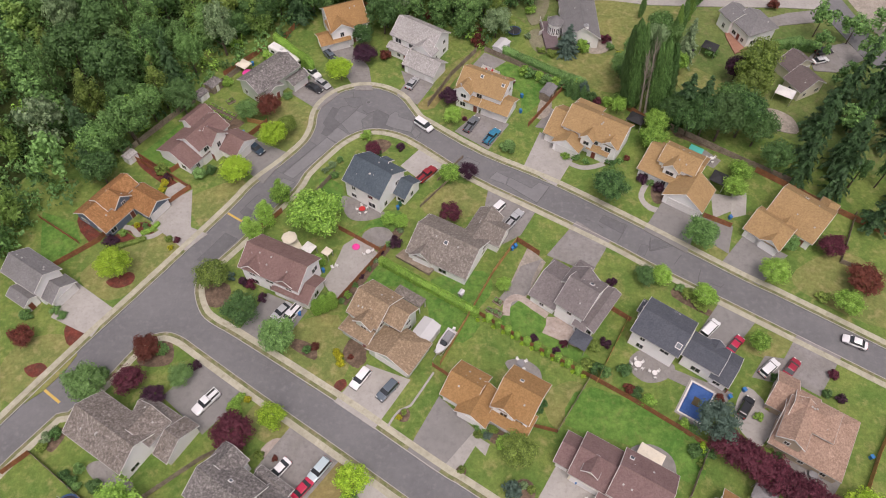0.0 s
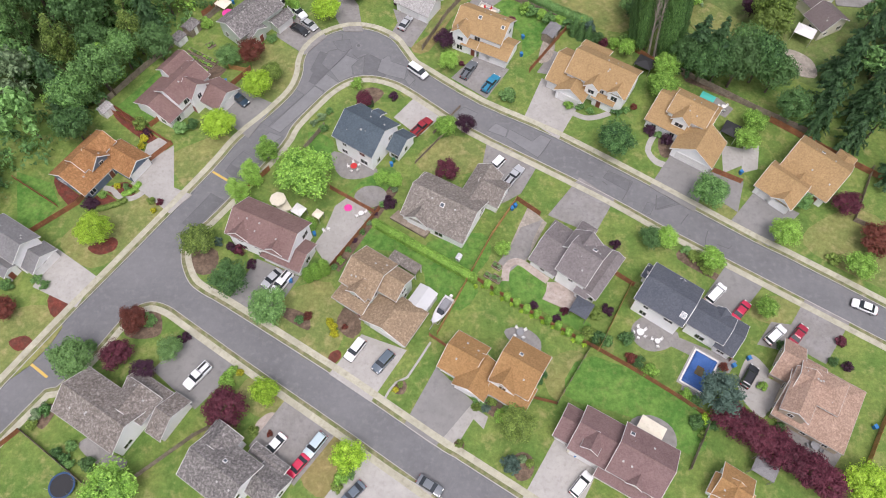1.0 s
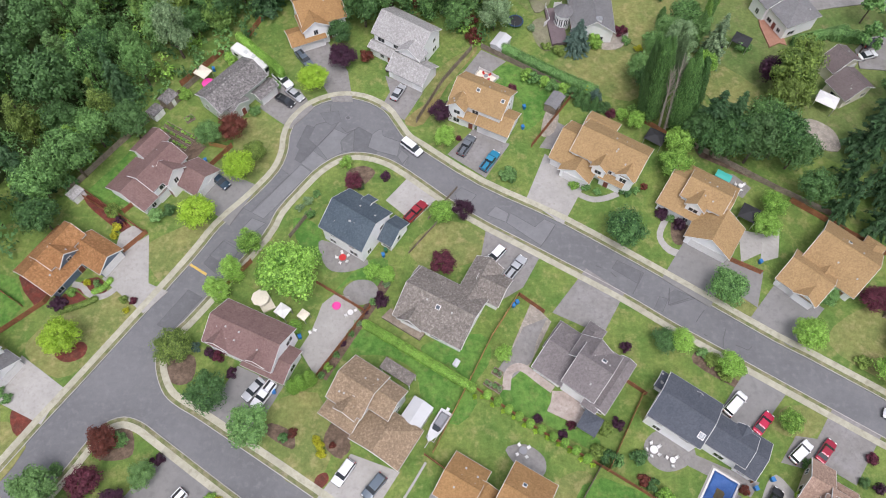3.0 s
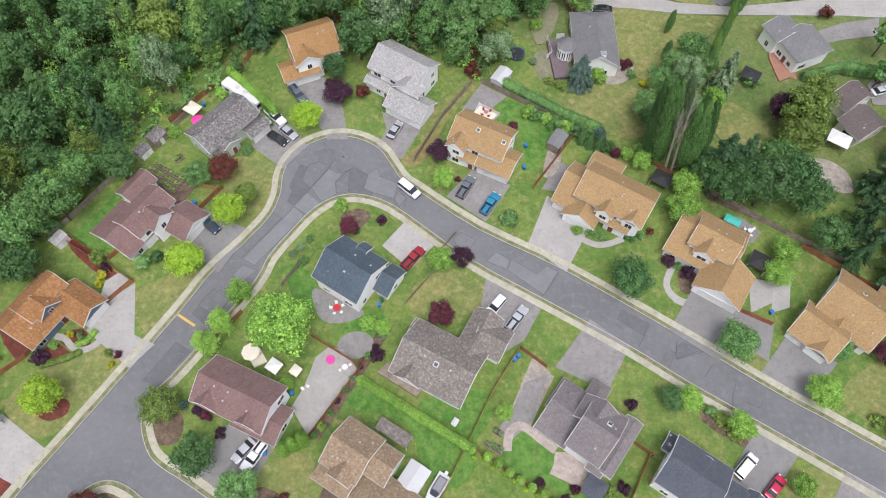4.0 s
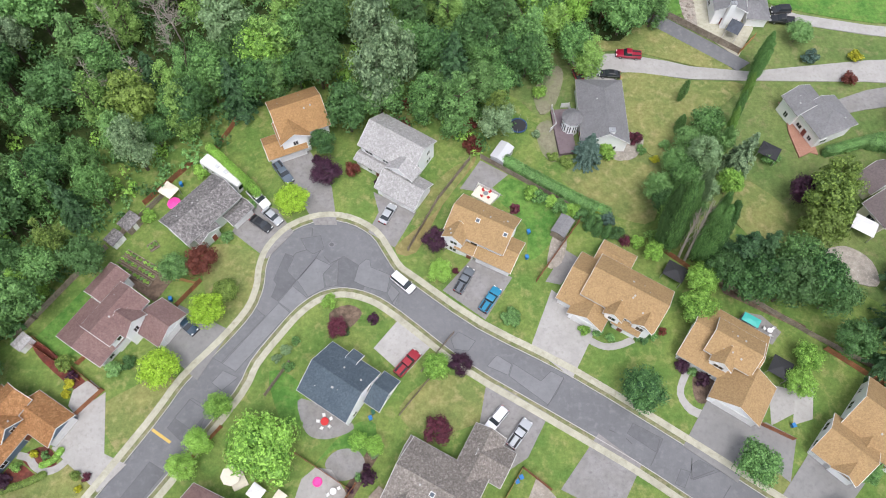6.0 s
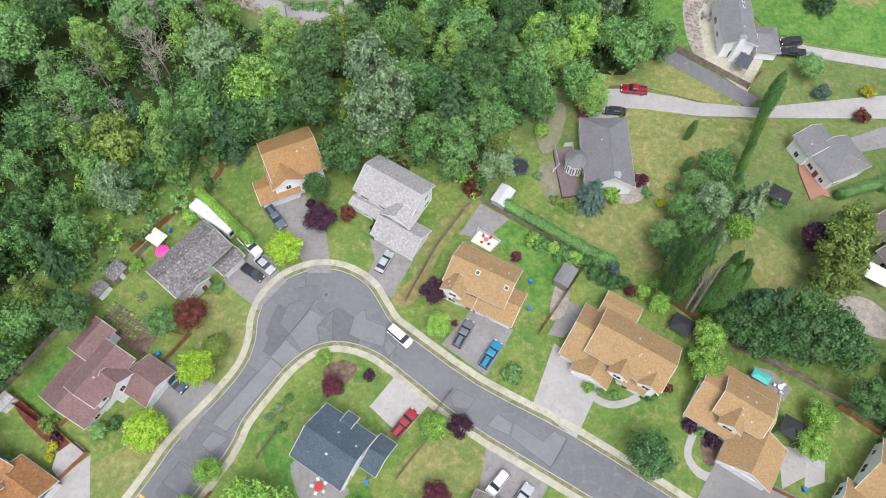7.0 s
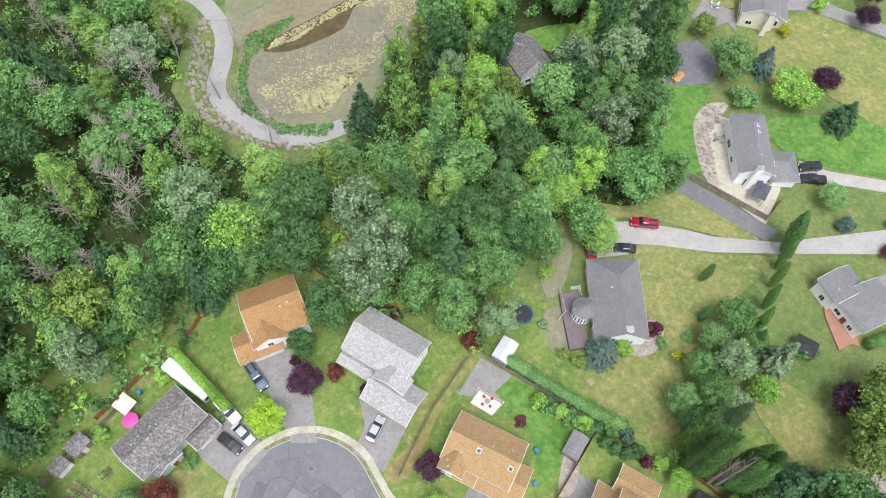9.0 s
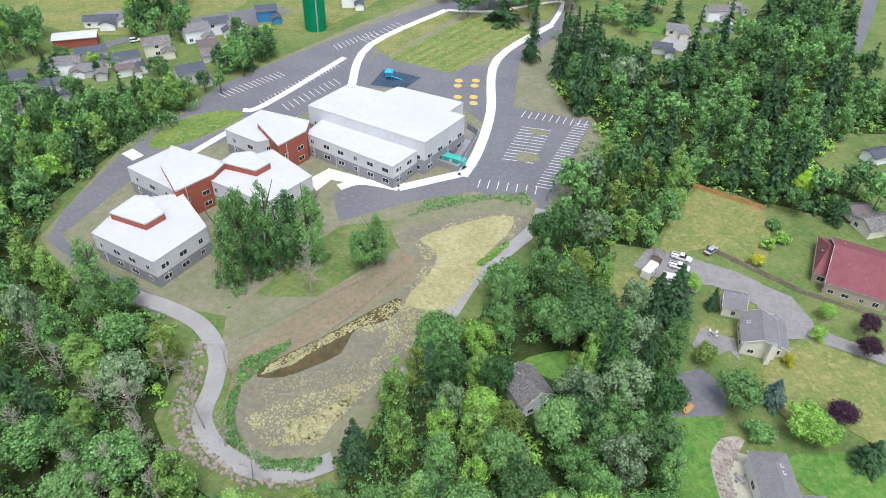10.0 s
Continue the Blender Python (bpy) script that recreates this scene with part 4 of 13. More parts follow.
# ---- vehicles ----
def car_meshes(kind, colour):
    key = ("car", kind, colour)
    if key in MESHES:
        return MESHES[key]
    L, W, belt, roof = {"sedan": (4.7, 1.82, 0.92, 1.45), "suv": (4.75, 1.9, 1.05, 1.75), "van": (5.1, 1.95, 1.1, 1.95), "truck": (5.6, 1.95, 1.1, 1.85)}[kind]
    a, b = L / 2, W / 2
    # side outline of the lower body: (x, z), front at +x
    low = [(-a, 0.38), (-a + 0.03, belt - 0.05), (-a + 0.2, belt), (a - 1.25, belt), (a - 0.25, belt - 0.16), (a, belt - 0.38), (a - 0.02, 0.35)]
    bd = Build()
    rings = []
    for y, s, dz in ((-b, 0.9, 0.07), (-b + 0.05, 0.955, 0.03), (-b + 0.22, 0.99, 0.0), (0, 1.0, -0.025), (b - 0.22, 0.99, 0.0), (b - 0.05, 0.955, 0.03), (b, 0.9, 0.07)):
        rings.append([(x * s, y, z - (dz if z > 0.5 else -dz)) for x, z in low])
    n = len(low)
    v = [p for r in rings for p in r]
    f = [(k * n + i, k * n + (i + 1) % n, (k + 1) * n + (i + 1) % n, (k + 1) * n + i) for k in range(6) for i in range(n)]
    bd.add(v, f + [tuple(range(n)), tuple(range(6 * n, 7 * n))[::-1]])
    cabin = {"sedan": (-1.75, -1.0, 0.35, 1.1), "suv": (-2.25, -2.0, 0.4, 1.15), "van": (-2.4, -2.25, 0.75, 1.55), "truck": (-0.75, -0.55, 0.5, 1.15)}[kind]
    x0, x1, x2, x3 = cabin
    bi, bo = b - 0.24, b - 0.06
    glass = Build().add([(x0, -bo, belt), (x3, -bo, belt), (x3, bo, belt), (x0, bo, belt), (x1, -bi, roof - 0.06), (x2, -bi, roof - 0.06), (x2, bi, roof - 0.06), (x1, bi, roof - 0.06)],
                        [(0, 1, 5, 4), (1, 2, 6, 5), (2, 3, 7, 6), (3, 0, 4, 7)])
    top = Build().add([(x1 - 0.06, -bi - 0.02, roof - 0.07), (x2 + 0.08, -bi - 0.02, roof - 0.07), (x2 + 0.08, bi + 0.02, roof - 0.07), (x1 - 0.06, bi + 0.02, roof - 0.07), (x1 + 0.12, -bi + 0.14, roof), (x2 - 0.12, -bi + 0.14, roof), (x2 - 0.12, bi - 0.14, roof), (x1 + 0.12, bi - 0.14, roof)],
                       [(0, 1, 5, 4), (1, 2, 6, 5), (2, 3, 7, 6), (3, 0, 4, 7), (4, 5, 6, 7)])
    extra = {}
    if kind == "truck":
        extra["bed"] = Build().box(-a + 0.12, -b + 0.16, belt - 0.02, x0 - 0.06, b - 0.16, belt + 0.012)
        for s in (-1, 1):
            bd.box(-a + 0.05, s * (b - 0.1) - 0.06, belt - 0.05, x0, s * (b - 0.1) + 0.06, belt + 0.1)
        bd.box(-a + 0.02, -b + 0.05, belt - 0.1, -a + 0.12, b - 0.05, belt + 0.1)
    if colour not in M:
        M[colour] = plain("car_paint_" + colour, CAR_COLOURS[colour], 0.28, 0.15, 0.5, 0.6)
    made = {"body": bd.mesh("body", M[colour]), "cabin_roof": top.mesh("cabin_roof", M[colour]), "window_band": glass.mesh("window_band", M["glass"]),
            "tyre": Build().tube((0, -0.11, 0), (0, 0.11, 0), 0.34, 0.34, 16).mesh("tyre", M["dark"]), "rim": Build().tube((0, -0.12, 0), (0, 0.12, 0), 0.2, 0.2, 10).mesh("rim", M["chrome"]),
            "headlight": Build().box(-0.1, -0.2, -0.08, 0.04, 0.2, 0.08).mesh("headlight", M["lamp_w"]), "tail_light": Build().box(-0.03, -0.16, -0.12, 0.06, 0.16, 0.12).mesh("tail_light", M["lamp_r"]),
            "bumper": Build().box(-0.09, -b + 0.05, -0.1, 0.06, b - 0.05, 0.1).mesh("bumper", M["dark"]), "mirror": Build().box(-0.07, -0.09, -0.06, 0.07, 0.09, 0.07).mesh("mirror", M[colour])}
    if "bed" in extra:
        made["bed_liner"] = extra["bed"].mesh("bed_liner", M["dark"])
    MESHES[key] = (made, a, b, belt, x3)
    return MESHES[key]


CAR_COLOURS = {"c_white": (0.80, 0.80, 0.80), "c_silver": (0.42, 0.43, 0.44), "c_black": (0.015, 0.016, 0.018), "c_red": (0.32, 0.012, 0.035), "c_blue": (0.02, 0.22, 0.36),
               "c_navy": (0.02, 0.045, 0.075), "c_crimson": (0.5, 0.015, 0.06), "c_grey": (0.14, 0.155, 0.17), "c_wine": (0.30, 0.015, 0.025), "c_slate": (0.10, 0.13, 0.16), "c_paleblue": (0.45, 0.55, 0.58)}


def car(kind, colour, x, y, turn, label, z=0.14):
    made, a, b, belt, x3 = car_meshes(kind, colour)
    c = tagged(new({"truck": "pickup_truck", "van": "van", "suv": "suv"}.get(kind, "car")), label, {"truck": "pickup truck", "van": "van"}.get(kind, "car"), "parked vehicles")
    c.matrix_basis = pose(x, y, z, 0, 0, turn)
    part("body", made["body"], None, c)
    part("cabin_roof", made["cabin_roof"], None, c)
    part("window_band", made["window_band"], None, c, "dark tinted windows")
    if "bed_liner" in made:
        part("bed_liner", made["bed_liner"], None, c, "dark load bed")
    for sx in (-1, 1):
        for sy in (-1, 1):
            w = part("wheel", made["tyre"], None, c)
            w.matrix_basis = pose(sx * a * 0.61, sy * (b - 0.1), 0.34)
            part("rim", made["rim"], None, w, "alloy rim")
    for sy in (-1, 1):
        part("headlight", made["headlight"], None, c).matrix_basis = pose(a - 0.08, sy * (b - 0.34), belt - 0.28)
        part("tail_light", made["tail_light"], None, c).matrix_basis = pose(-a + 0.01, sy * (b - 0.28), belt - 0.2)
        part("mirror", made["mirror"], None, c).matrix_basis = pose(x3 - 0.25, sy * (b + 0.03), belt + 0.06)
    part("bumper", made["bumper"], None, c).matrix_basis = pose(a - 0.02, 0, 0.42)
    part("bumper", made["bumper"], None, c).matrix_basis = pose(-a + 0.05, 0, 0.42)
    return c


# ---- fences and yard things ----
def wire_fence(line, h, label):
    """Thin posts with two wires."""
    f = tagged(new("wire_fence"), label, "fence", "fences")
    pts = dense(line, 3.0)
    for i, p in enumerate(pts):
        part("post", Build().tube((p[0], p[1], -0.05), (p[0], p[1], h), 0.04, 0.04, 6), M["chain"], f)
        if i:
            for z in (h - 0.05, h * 0.5):
                part("rail", Build().tube((pts[i - 1][0], pts[i - 1][1], z), (p[0], p[1], z), 0.025, 0.025, 5), M["chain"], f)
    return f


def fence(line, h, mat, label):
    """Boarded panels between posts."""
    f = tagged(new("fence"), label, "fence", "fences")
    pts = dense(line, 2.4)
    for i, p in enumerate(pts):
        part("post", Build().box(p[0] - 0.07, p[1] - 0.07, -0.05, p[0] + 0.07, p[1] + 0.07, h + 0.1), M[mat], f)
        if i:
            a = pts[i - 1]
            ln = math.dist(a, p)
            m = Matrix.Translation((a[0], a[1], 0)) @ pose(0, 0, 0, 0, 0, math.degrees(math.atan2(p[1] - a[1], p[0] - a[0])))
            # boards stand alternately before and behind the rail, as one run
            prof = []
            for q in range(9):
                y = 0.02 * (q % 2)
                prof += [(ln * q / 9, y), (ln * (q + 1) / 9, y)]
            n = len(prof)
            v = [m @ Vector((x, y + w, z)) for w in (-0.012, 0.012) for z in (0.05, h) for x, y in prof]
            fc = [(i, i + 1, n + i + 1, n + i) for i in range(n - 1)] + [(2 * n + i, 3 * n + i, 3 * n + i + 1, 2 * n + i + 1) for i in range(n - 1)] + [(n + i, n + i + 1, 3 * n + i + 1, 3 * n + i) for i in range(n - 1)]
            bd = Build().add(v, fc)
            part("panel", bd, M[mat], f)
    return f


def oriented(x, y, turn, z=0.0):
    return pose(x, y, z, 0, 0, turn)


def hut(name, label, category, x, y, turn, L, W, h, pitch, roof, wall, z=0.05):
    """A small shed: boarded walls, a gabled roof, a door."""
    t = tagged(new(name), label, category)
    m = oriented(x, y, turn, z)
    part("wall", wall_build(L, W, h, pitch, "gg", 0.15, 0.0), M[wall], t).matrix_basis = m
    r = part("roof", roof_build(L, W, h, pitch, "gg", 0.1), M[roof], t)
    r.matrix_basis = m
    part("door", Build().box(-0.45, -W / 2 + 0.08, 0.05, 0.45, -W / 2 + 0.14, min(1.95, h - 0.15)), M["trim"], t).matrix_basis = m
    return t


def canopy(name, label, category, x, y, turn, L, W, h, pitch, cloth):
    """A hipped canopy on four posts."""
    t = tagged(new(name), label, category)
    m = oriented(x, y, turn, 0.1)
    part("canopy_roof", roof_build(L, W, h, pitch, "hh", 0.08), cloth, t).matrix_basis = m
    for sx in (-1, 1):
        for sy in (-1, 1):
            px, py = sx * (L / 2 - 0.15), sy * (W / 2 - 0.15)
            part("post", Build().box(px - 0.06, py - 0.06, 0, px + 0.06, py + 0.06, h), M["metal"], t).matrix_basis = m
    return t


def trampoline(x, y, r):
    t = tagged(new("trampoline"), "round garden trampoline with a dark mat and blue pad", "trampoline")
    m = oriented(x, y, 20, 0.1)
    n = 28
    ring = Build()
    for i in range(n):
        a, b = 2 * math.pi * i / n, 2 * math.pi * (i + 1) / n
        ring.add([(q * math.cos(w), q * math.sin(w), h) for h in (0.82, 0.9) for w in (a, b) for q in (r * 0.86, r)], [(4, 5, 7, 6), (0, 2, 3, 1), (1, 3, 7, 5), (0, 4, 6, 2)])
    part("pad", ring, M["pad_blue"], t).matrix_basis = m
    part("mat", Build().tube((0, 0, 0.8), (0, 0, 0.84), r * 0.87, r * 0.87, 28), M["dark"], t, "black jumping mat").matrix_basis = m
    for i in range(6):
        a = 2 * math.pi * i / 6
        p = (r * 0.98 * math.cos(a), r * 0.98 * math.sin(a))
        part("net_pole", Build().tube((p[0], p[1], 0), (p[0], p[1], 2.3), 0.03, 0.03, 6), M["metal"], t).matrix_basis = m


def chair(x, y, turn, mat, label, group):
    c = tagged(new("garden_chair"), label, "chair", group)
    m = oriented(x, y, turn, 0.14)
    part("seat", Build().box(-0.25, -0.25, 0.4, 0.25, 0.25, 0.46), M[mat], c).matrix_basis = m
    part("backrest", Build().box(-0.25, 0.22, 0.46, 0.25, 0.28, 0.95), M[mat], c).matrix_basis = m
    for sx in (-1, 1):
        for sy in (-1, 1):
            part("leg", Build().box(sx * 0.22 - 0.02, sy * 0.22 - 0.02, 0, sx * 0.22 + 0.02, sy * 0.22 + 0.02, 0.4), M[mat], c).matrix_basis = m


def table_set(x, y, r, top, chairs, count, label):
    t = tagged(new("garden_table"), label, "table")
    part("tabletop", Build().tube((0, 0, 0.7), (0, 0, 0.75), r, r, 18), M[top], t).matrix_basis = oriented(x, y, 0, 0.14)
    part("pedestal", Build().tube((0, 0, 0), (0, 0, 0.7), 0.2, 0.08, 8), M["metal"], t).matrix_basis = oriented(x, y, 0, 0.14)
    for k in range(count):
        a = 360 * k / count + 30
        chair(x + (r + 0.45) * math.cos(radians(a)), y + (r + 0.45) * math.sin(radians(a)), a - 90, chairs, "garden chair drawn up to a patio table", "garden chairs")


def parasol(x, y, r, h, mat, label):
    t = tagged(new("parasol"), label, "parasol")
    m = oriented(x, y, 10, 0.14)
    part("canopy", Build().tube((0, 0, h - 0.35), (0, 0, h), r, 0.05, 8), M[mat], t).matrix_basis = m
    part("pole", Build().tube((0, 0, 0), (0, 0, h), 0.03, 0.03, 6), M["metal"], t).matrix_basis = m
    part("base", Build().tube((0, 0, 0), (0, 0, 0.08), 0.25, 0.25, 10), M["dark"], t).matrix_basis = m


def bin_at(x, y, turn, mat, label):
    t = tagged(new("wheelie_bin"), label, "bin", "wheelie bins")
    m = oriented(x, y, turn, 0.12)
    part("body", Build().add([(-0.24, -0.28, 0), (0.24, -0.28, 0), (0.24, 0.28, 0), (-0.24, 0.28, 0), (-0.3, -0.36, 1.0), (0.3, -0.36, 1.0), (0.3, 0.36, 1.0), (-0.3, 0.36, 1.0)],
                             [(3, 2, 1, 0), (0, 1, 5, 4), (1, 2, 6, 5), (2, 3, 7, 6), (3, 0, 4, 7)]), M[mat], t).matrix_basis = m
    part("lid", Build().box(-0.32, -0.38, 1.0, 0.32, 0.4, 1.07), M[mat], t).matrix_basis = m


def motorhome(x, y, turn, L, label):
    """A long white motorhome with rounded corners, windows and roof units."""
    t = tagged(new("motorhome"), label, "motorhome", "parked vehicles")
    m = oriented(x, y, turn, 0.1)
    a, b = L / 2, 1.25
    me = Build()
    prof = [(-b, 0.5), (-b, 2.85), (-b + 0.18, 3.1), (b - 0.18, 3.1), (b, 2.85), (b, 0.5)]
    for s, k in ((-a, 0.94), (-a + 0.2, 1.0), (a - 0.3, 1.0), (a, 0.9)):
        me.v += [(s, y_ * k, z_ if z_ < 1 else z_ * (0.5 + 0.5 * k)) for y_, z_ in prof]
    n = 6
    me.f = [(k * n + i, k * n + (i + 1) % n, (k + 1) * n + (i + 1) % n, (k + 1) * n + i) for k in range(3) for i in range(n)] + [tuple(range(n)), tuple(range(3 * n, 4 * n))[::-1]]
    part("body", me, M["trim"], t).matrix_basis = m
    for s in (-1, 1):
        for k in range(int(L / 2.4)):
            x0 = -a + 1.0 + 2.2 * k
            part("window", Build().box(x0, s * b - 0.02, 1.7, x0 + 1.2, s * b + 0.02, 2.4), M["glass"], t).matrix_basis = m
        part("stripe", Build().box(-a + 0.3, s * (b + 0.004) - 0.006, 1.1, a - 0.4, s * (b + 0.004) + 0.006, 1.3), M["block"], t, "grey side stripe").matrix_basis = m
        for wx in (-a * 0.5, a * 0.62):
            part("wheel", Build().tube((wx, s * (b - 0.12) - 0.14, 0.42), (wx, s * (b - 0.12) + 0.14, 0.42), 0.42, 0.42, 14), M["dark"], t).matrix_basis = m
    part("windscreen", Build().add([(a + 0.015, -0.95, 1.4), (a + 0.015, 0.95, 1.4), (a + 0.015, 0.95, 2.5), (a + 0.015, -0.95, 2.5)], [(0, 1, 2, 3)]), M["glass"], t).matrix_basis = m
    for k in (-0.25, 0.2):
        part("roof_unit", Build().box(a * k - 0.4, -0.35, 3.08, a * k + 0.4, 0.35, 3.32), M["panel"], t, "boxy air-conditioning unit").matrix_basis = m


def boat(x, y, turn):
    t = tagged(new("motor_boat"), "grey and white motor boat on a trailer", "boat")
    m = oriented(x, y, turn, 0.1)
    L, b = 6.2, 1.15
    stations = [(-3.1, 1.0, 0.95), (-1.5, 1.0, 1.0), (0.5, 0.95, 1.05), (1.8, 0.7, 1.15), (2.7, 0.34, 1.3), (3.1, 0.04, 1.42)]
    hull = Build()
    for sx, w, top in stations:
        hull.v += [(sx, -b * w, top + 0.25), (sx, -b * w * 0.8, 0.75), (sx, 0, 0.6 + 0.1 * (sx > 2)), (sx, b * w * 0.8, 0.75), (sx, b * w, top + 0.25)]
    hull.f = [(k * 5 + i, k * 5 + i + 1, k * 5 + 6 + i, k * 5 + 5 + i) for k in range(5) for i in range(4)] + [(0, 1, 2, 3, 4)]
    part("hull", hull, M["trim"], t, "white moulded hull").matrix_basis = m
    deck = Build()
    for sx, w, top in stations:
        deck.v += [(sx, -b * w * 0.97, top + 0.2), (sx, b * w * 0.97, top + 0.2)]
    deck.f = [(2 * k, 2 * k + 1, 2 * k + 3, 2 * k + 2) for k in range(5)]
    part("deck", deck, M["panel"], t, "pale grey deck").matrix_basis = m
    part("cover", Build().add([(-2.6, -0.85, 1.25), (0.3, -0.85, 1.3), (0.3, 0.85, 1.3), (-2.6, 0.85, 1.25), (-2.3, -0.6, 1.75), (-0.1, -0.6, 2.05), (-0.1, 0.6, 2.05), (-2.3, 0.6, 1.75)],
                              [(0, 1, 5, 4), (1, 2, 6, 5), (2, 3, 7, 6), (3, 0, 4, 7), (4, 5, 6, 7)]), M["block"], t, "grey canvas cover").matrix_basis = m
    part("windshield", Build().add([(0.35, -0.8, 1.3), (0.9, -0.6, 1.35), (0.9, 0.6, 1.35), (0.35, 0.8, 1.3), (0.1, -0.62, 1.95), (0.1, 0.62, 1.95)], [(0, 1, 4), (1, 2, 5, 4), (2, 3, 5)]), M["glass"], t).matrix_basis = m
    part("outboard", Build().box(-3.6, -0.25, 0.7, -3.1, 0.25, 1.7), M["trim"], t, "white outboard motor").matrix_basis = m
    tr = part("trailer", Build().box(-2.8, -0.85, 0.42, 2.6, -0.75, 0.54).box(-2.8, 0.75, 0.42, 2.6, 0.85, 0.54).box(-2.8, -0.8, 0.42, -2.7, 0.8, 0.54).box(2.5, -0.8, 0.42, 2.6, 0.8, 0.54).box(2.5, -0.06, 0.42, 4.2, 0.06, 0.54), M["metal"], t, "galvanised trailer frame")
    tr.matrix_basis = m
    for s in (-1, 1):
        part("wheel", Build().tube((-1.2, s * 1.05 - 0.1, 0.33), (-1.2, s * 1.05 + 0.1, 0.33), 0.33, 0.33, 14), M["dark"], t).matrix_basis = m


def tank(x, y, r, h):
    t = tagged(new("water_tank"), "tall green-painted steel water tank", "water tank")
    part("shell", Build().tube((0, 0, 0), (0, 0, h), r, r, 40), M["tank_green"], t).matrix_basis = oriented(x, y, 0)
    for k in range(1, 6):
        part("band", Build().tube((0, 0, h * k / 6 - 0.08), (0, 0, h * k / 6 + 0.08), r + 0.06, r + 0.06, 40), M["tank_green"], t).matrix_basis = oriented(x, y, 0)
    part("roof", Build().tube((0, 0, h), (0, 0, h + 1.5), r, 0.4, 40), M["tank_green"], t).matrix_basis = oriented(x, y, 0)
    part("ladder", Build().box(-0.3, -r - 0.2, 0, 0.3, -r - 0.1, h), M["metal"], t).matrix_basis = oriented(x, y, 20)


def mass(thing, pts, z0, z1, low, upper, windows=(), split=3.6, name="wing"):
    """One flat-roofed block of the school: plinth, cladding, roof sheet, parapet, strip windows."""
    n = len(pts)
    area = sum(pts[i - 1][0] * pts[i][1] - pts[i][0] * pts[i - 1][1] for i in range(n))
    if area < 0:
        pts = pts[::-1]
    mid = min(z1, max(z0, split))
    if z0 < split:
        part("plinth", Build().prism(pts, z0, mid), M[low], thing, "dark block plinth storey")
    if z1 > mid:
        part("cladding", Build().prism(pts, mid, z1 - 0.1), M[upper], thing)
    roof = part("roof", Build().prism(pts, z1 - 0.1, z1 + 0.05), M["membrane"], thing, "flat white membrane roof")
    for i in range(n):
        a, b = pts[i], pts[(i + 1) % n]
        ln = math.dist(a, b)
        turn = math.degrees(math.atan2(b[1] - a[1], b[0] - a[0]))
        m = Matrix.Translation((a[0], a[1], 0)) @ pose(0, 0, 0, 0, 0, turn)
        part("parapet", Build().box(0, -0.06, z1 - 0.25, ln, 0.3, z1 + 0.18, m), M["membrane"], roof)
        # outside lies to the right of the run
        if i in windows or not windows and z0 < 1 and ln > 10:
            for lev in (1.3, 5.0):
                if lev + 2 > z1:
                    continue
                k = int(ln / 5.2)
                for q in range(k):
                    c = (q + 0.5) * ln / k
                    side = m @ pose(c, 0, lev + 0.7, 0, 0, 180)
                    window_at(thing, side, 2.2 if (q * 7 + i) % 3 else 1.2, 1.35)
            for q in range(int(ln / 9)):
                part("downpipe", Build().box(q * 9 + 3, -0.14, 0, q * 9 + 3.14, -0.02, z1 - 0.2, m), M["panel"], thing)


def line_paint(name, lines, w, mat, label, z=0.09):
    """Painted lines on a paved lot, each a thin raised strip."""
    t = tagged(new(name), label, "road marking", "", "structure")
    for a, b in lines:
        ln = math.dist(a, b)
        m = Matrix.Translation((a[0], a[1], 0)) @ pose(0, 0, 0, 0, 0, math.degrees(math.atan2(b[1] - a[1], b[0] - a[0])))
        part("painted_line", Build().box(0, -w / 2, z - 0.04, ln, w / 2, z, m), M[mat], t)
    return t


def stalls(a, b, c, depth, count, z=0.085):
    """Parking bay lines between a and b, each running from the row towards c."""
    dx, dy = c[0] - a[0], c[1] - a[1]
    s = math.hypot(dx, dy)
    dx, dy = dx / s * depth, dy / s * depth
    pts = [(a[0] + (b[0] - a[0]) * i / count, a[1] + (b[1] - a[1]) * i / count) for i in range(count + 1)]
    line_paint("parking_bays", [(p, (p[0] + dx, p[1] + dy)) for p in pts], 0.22, "paint", "white painted parking bay lines", z)


def rocks(poly, count, lo, hi, seed, mat, label):
    """Loose stones as one scatter."""
    rnd = random.Random(seed)
    bd = Build()
    x0, x1 = min(p[0] for p in poly), max(p[0] for p in poly)
    y0, y1 = min(p[1] for p in poly), max(p[1] for p in poly)
    made = 0
    while made < count:
        p = (rnd.uniform(x0, x1), rnd.uniform(y0, y1))
        if not inside(p, poly):
            continue
        made += 1
        r = rnd.uniform(lo, hi)
        pts = [(p[0] + r * math.cos(k * 1.047 + 0.3 * rnd.random()), p[1] + r * math.sin(k * 1.047) * rnd.uniform(0.7, 1.1), 0.06) for k in range(6)]
        top = [(p[0] + 0.6 * (q[0] - p[0]), p[1] + 0.6 * (q[1] - p[1]), 0.1 + r * rnd.uniform(0.5, 0.8)) for q in pts]
        bd.add(pts + top, [(i, (i + 1) % 6, 6 + (i + 1) % 6, 6 + i) for i in range(6)] + [tuple(range(6, 12))])
    return tagged(part("loose_stones", bd, M[mat]), label, "stones", "", "stuff")


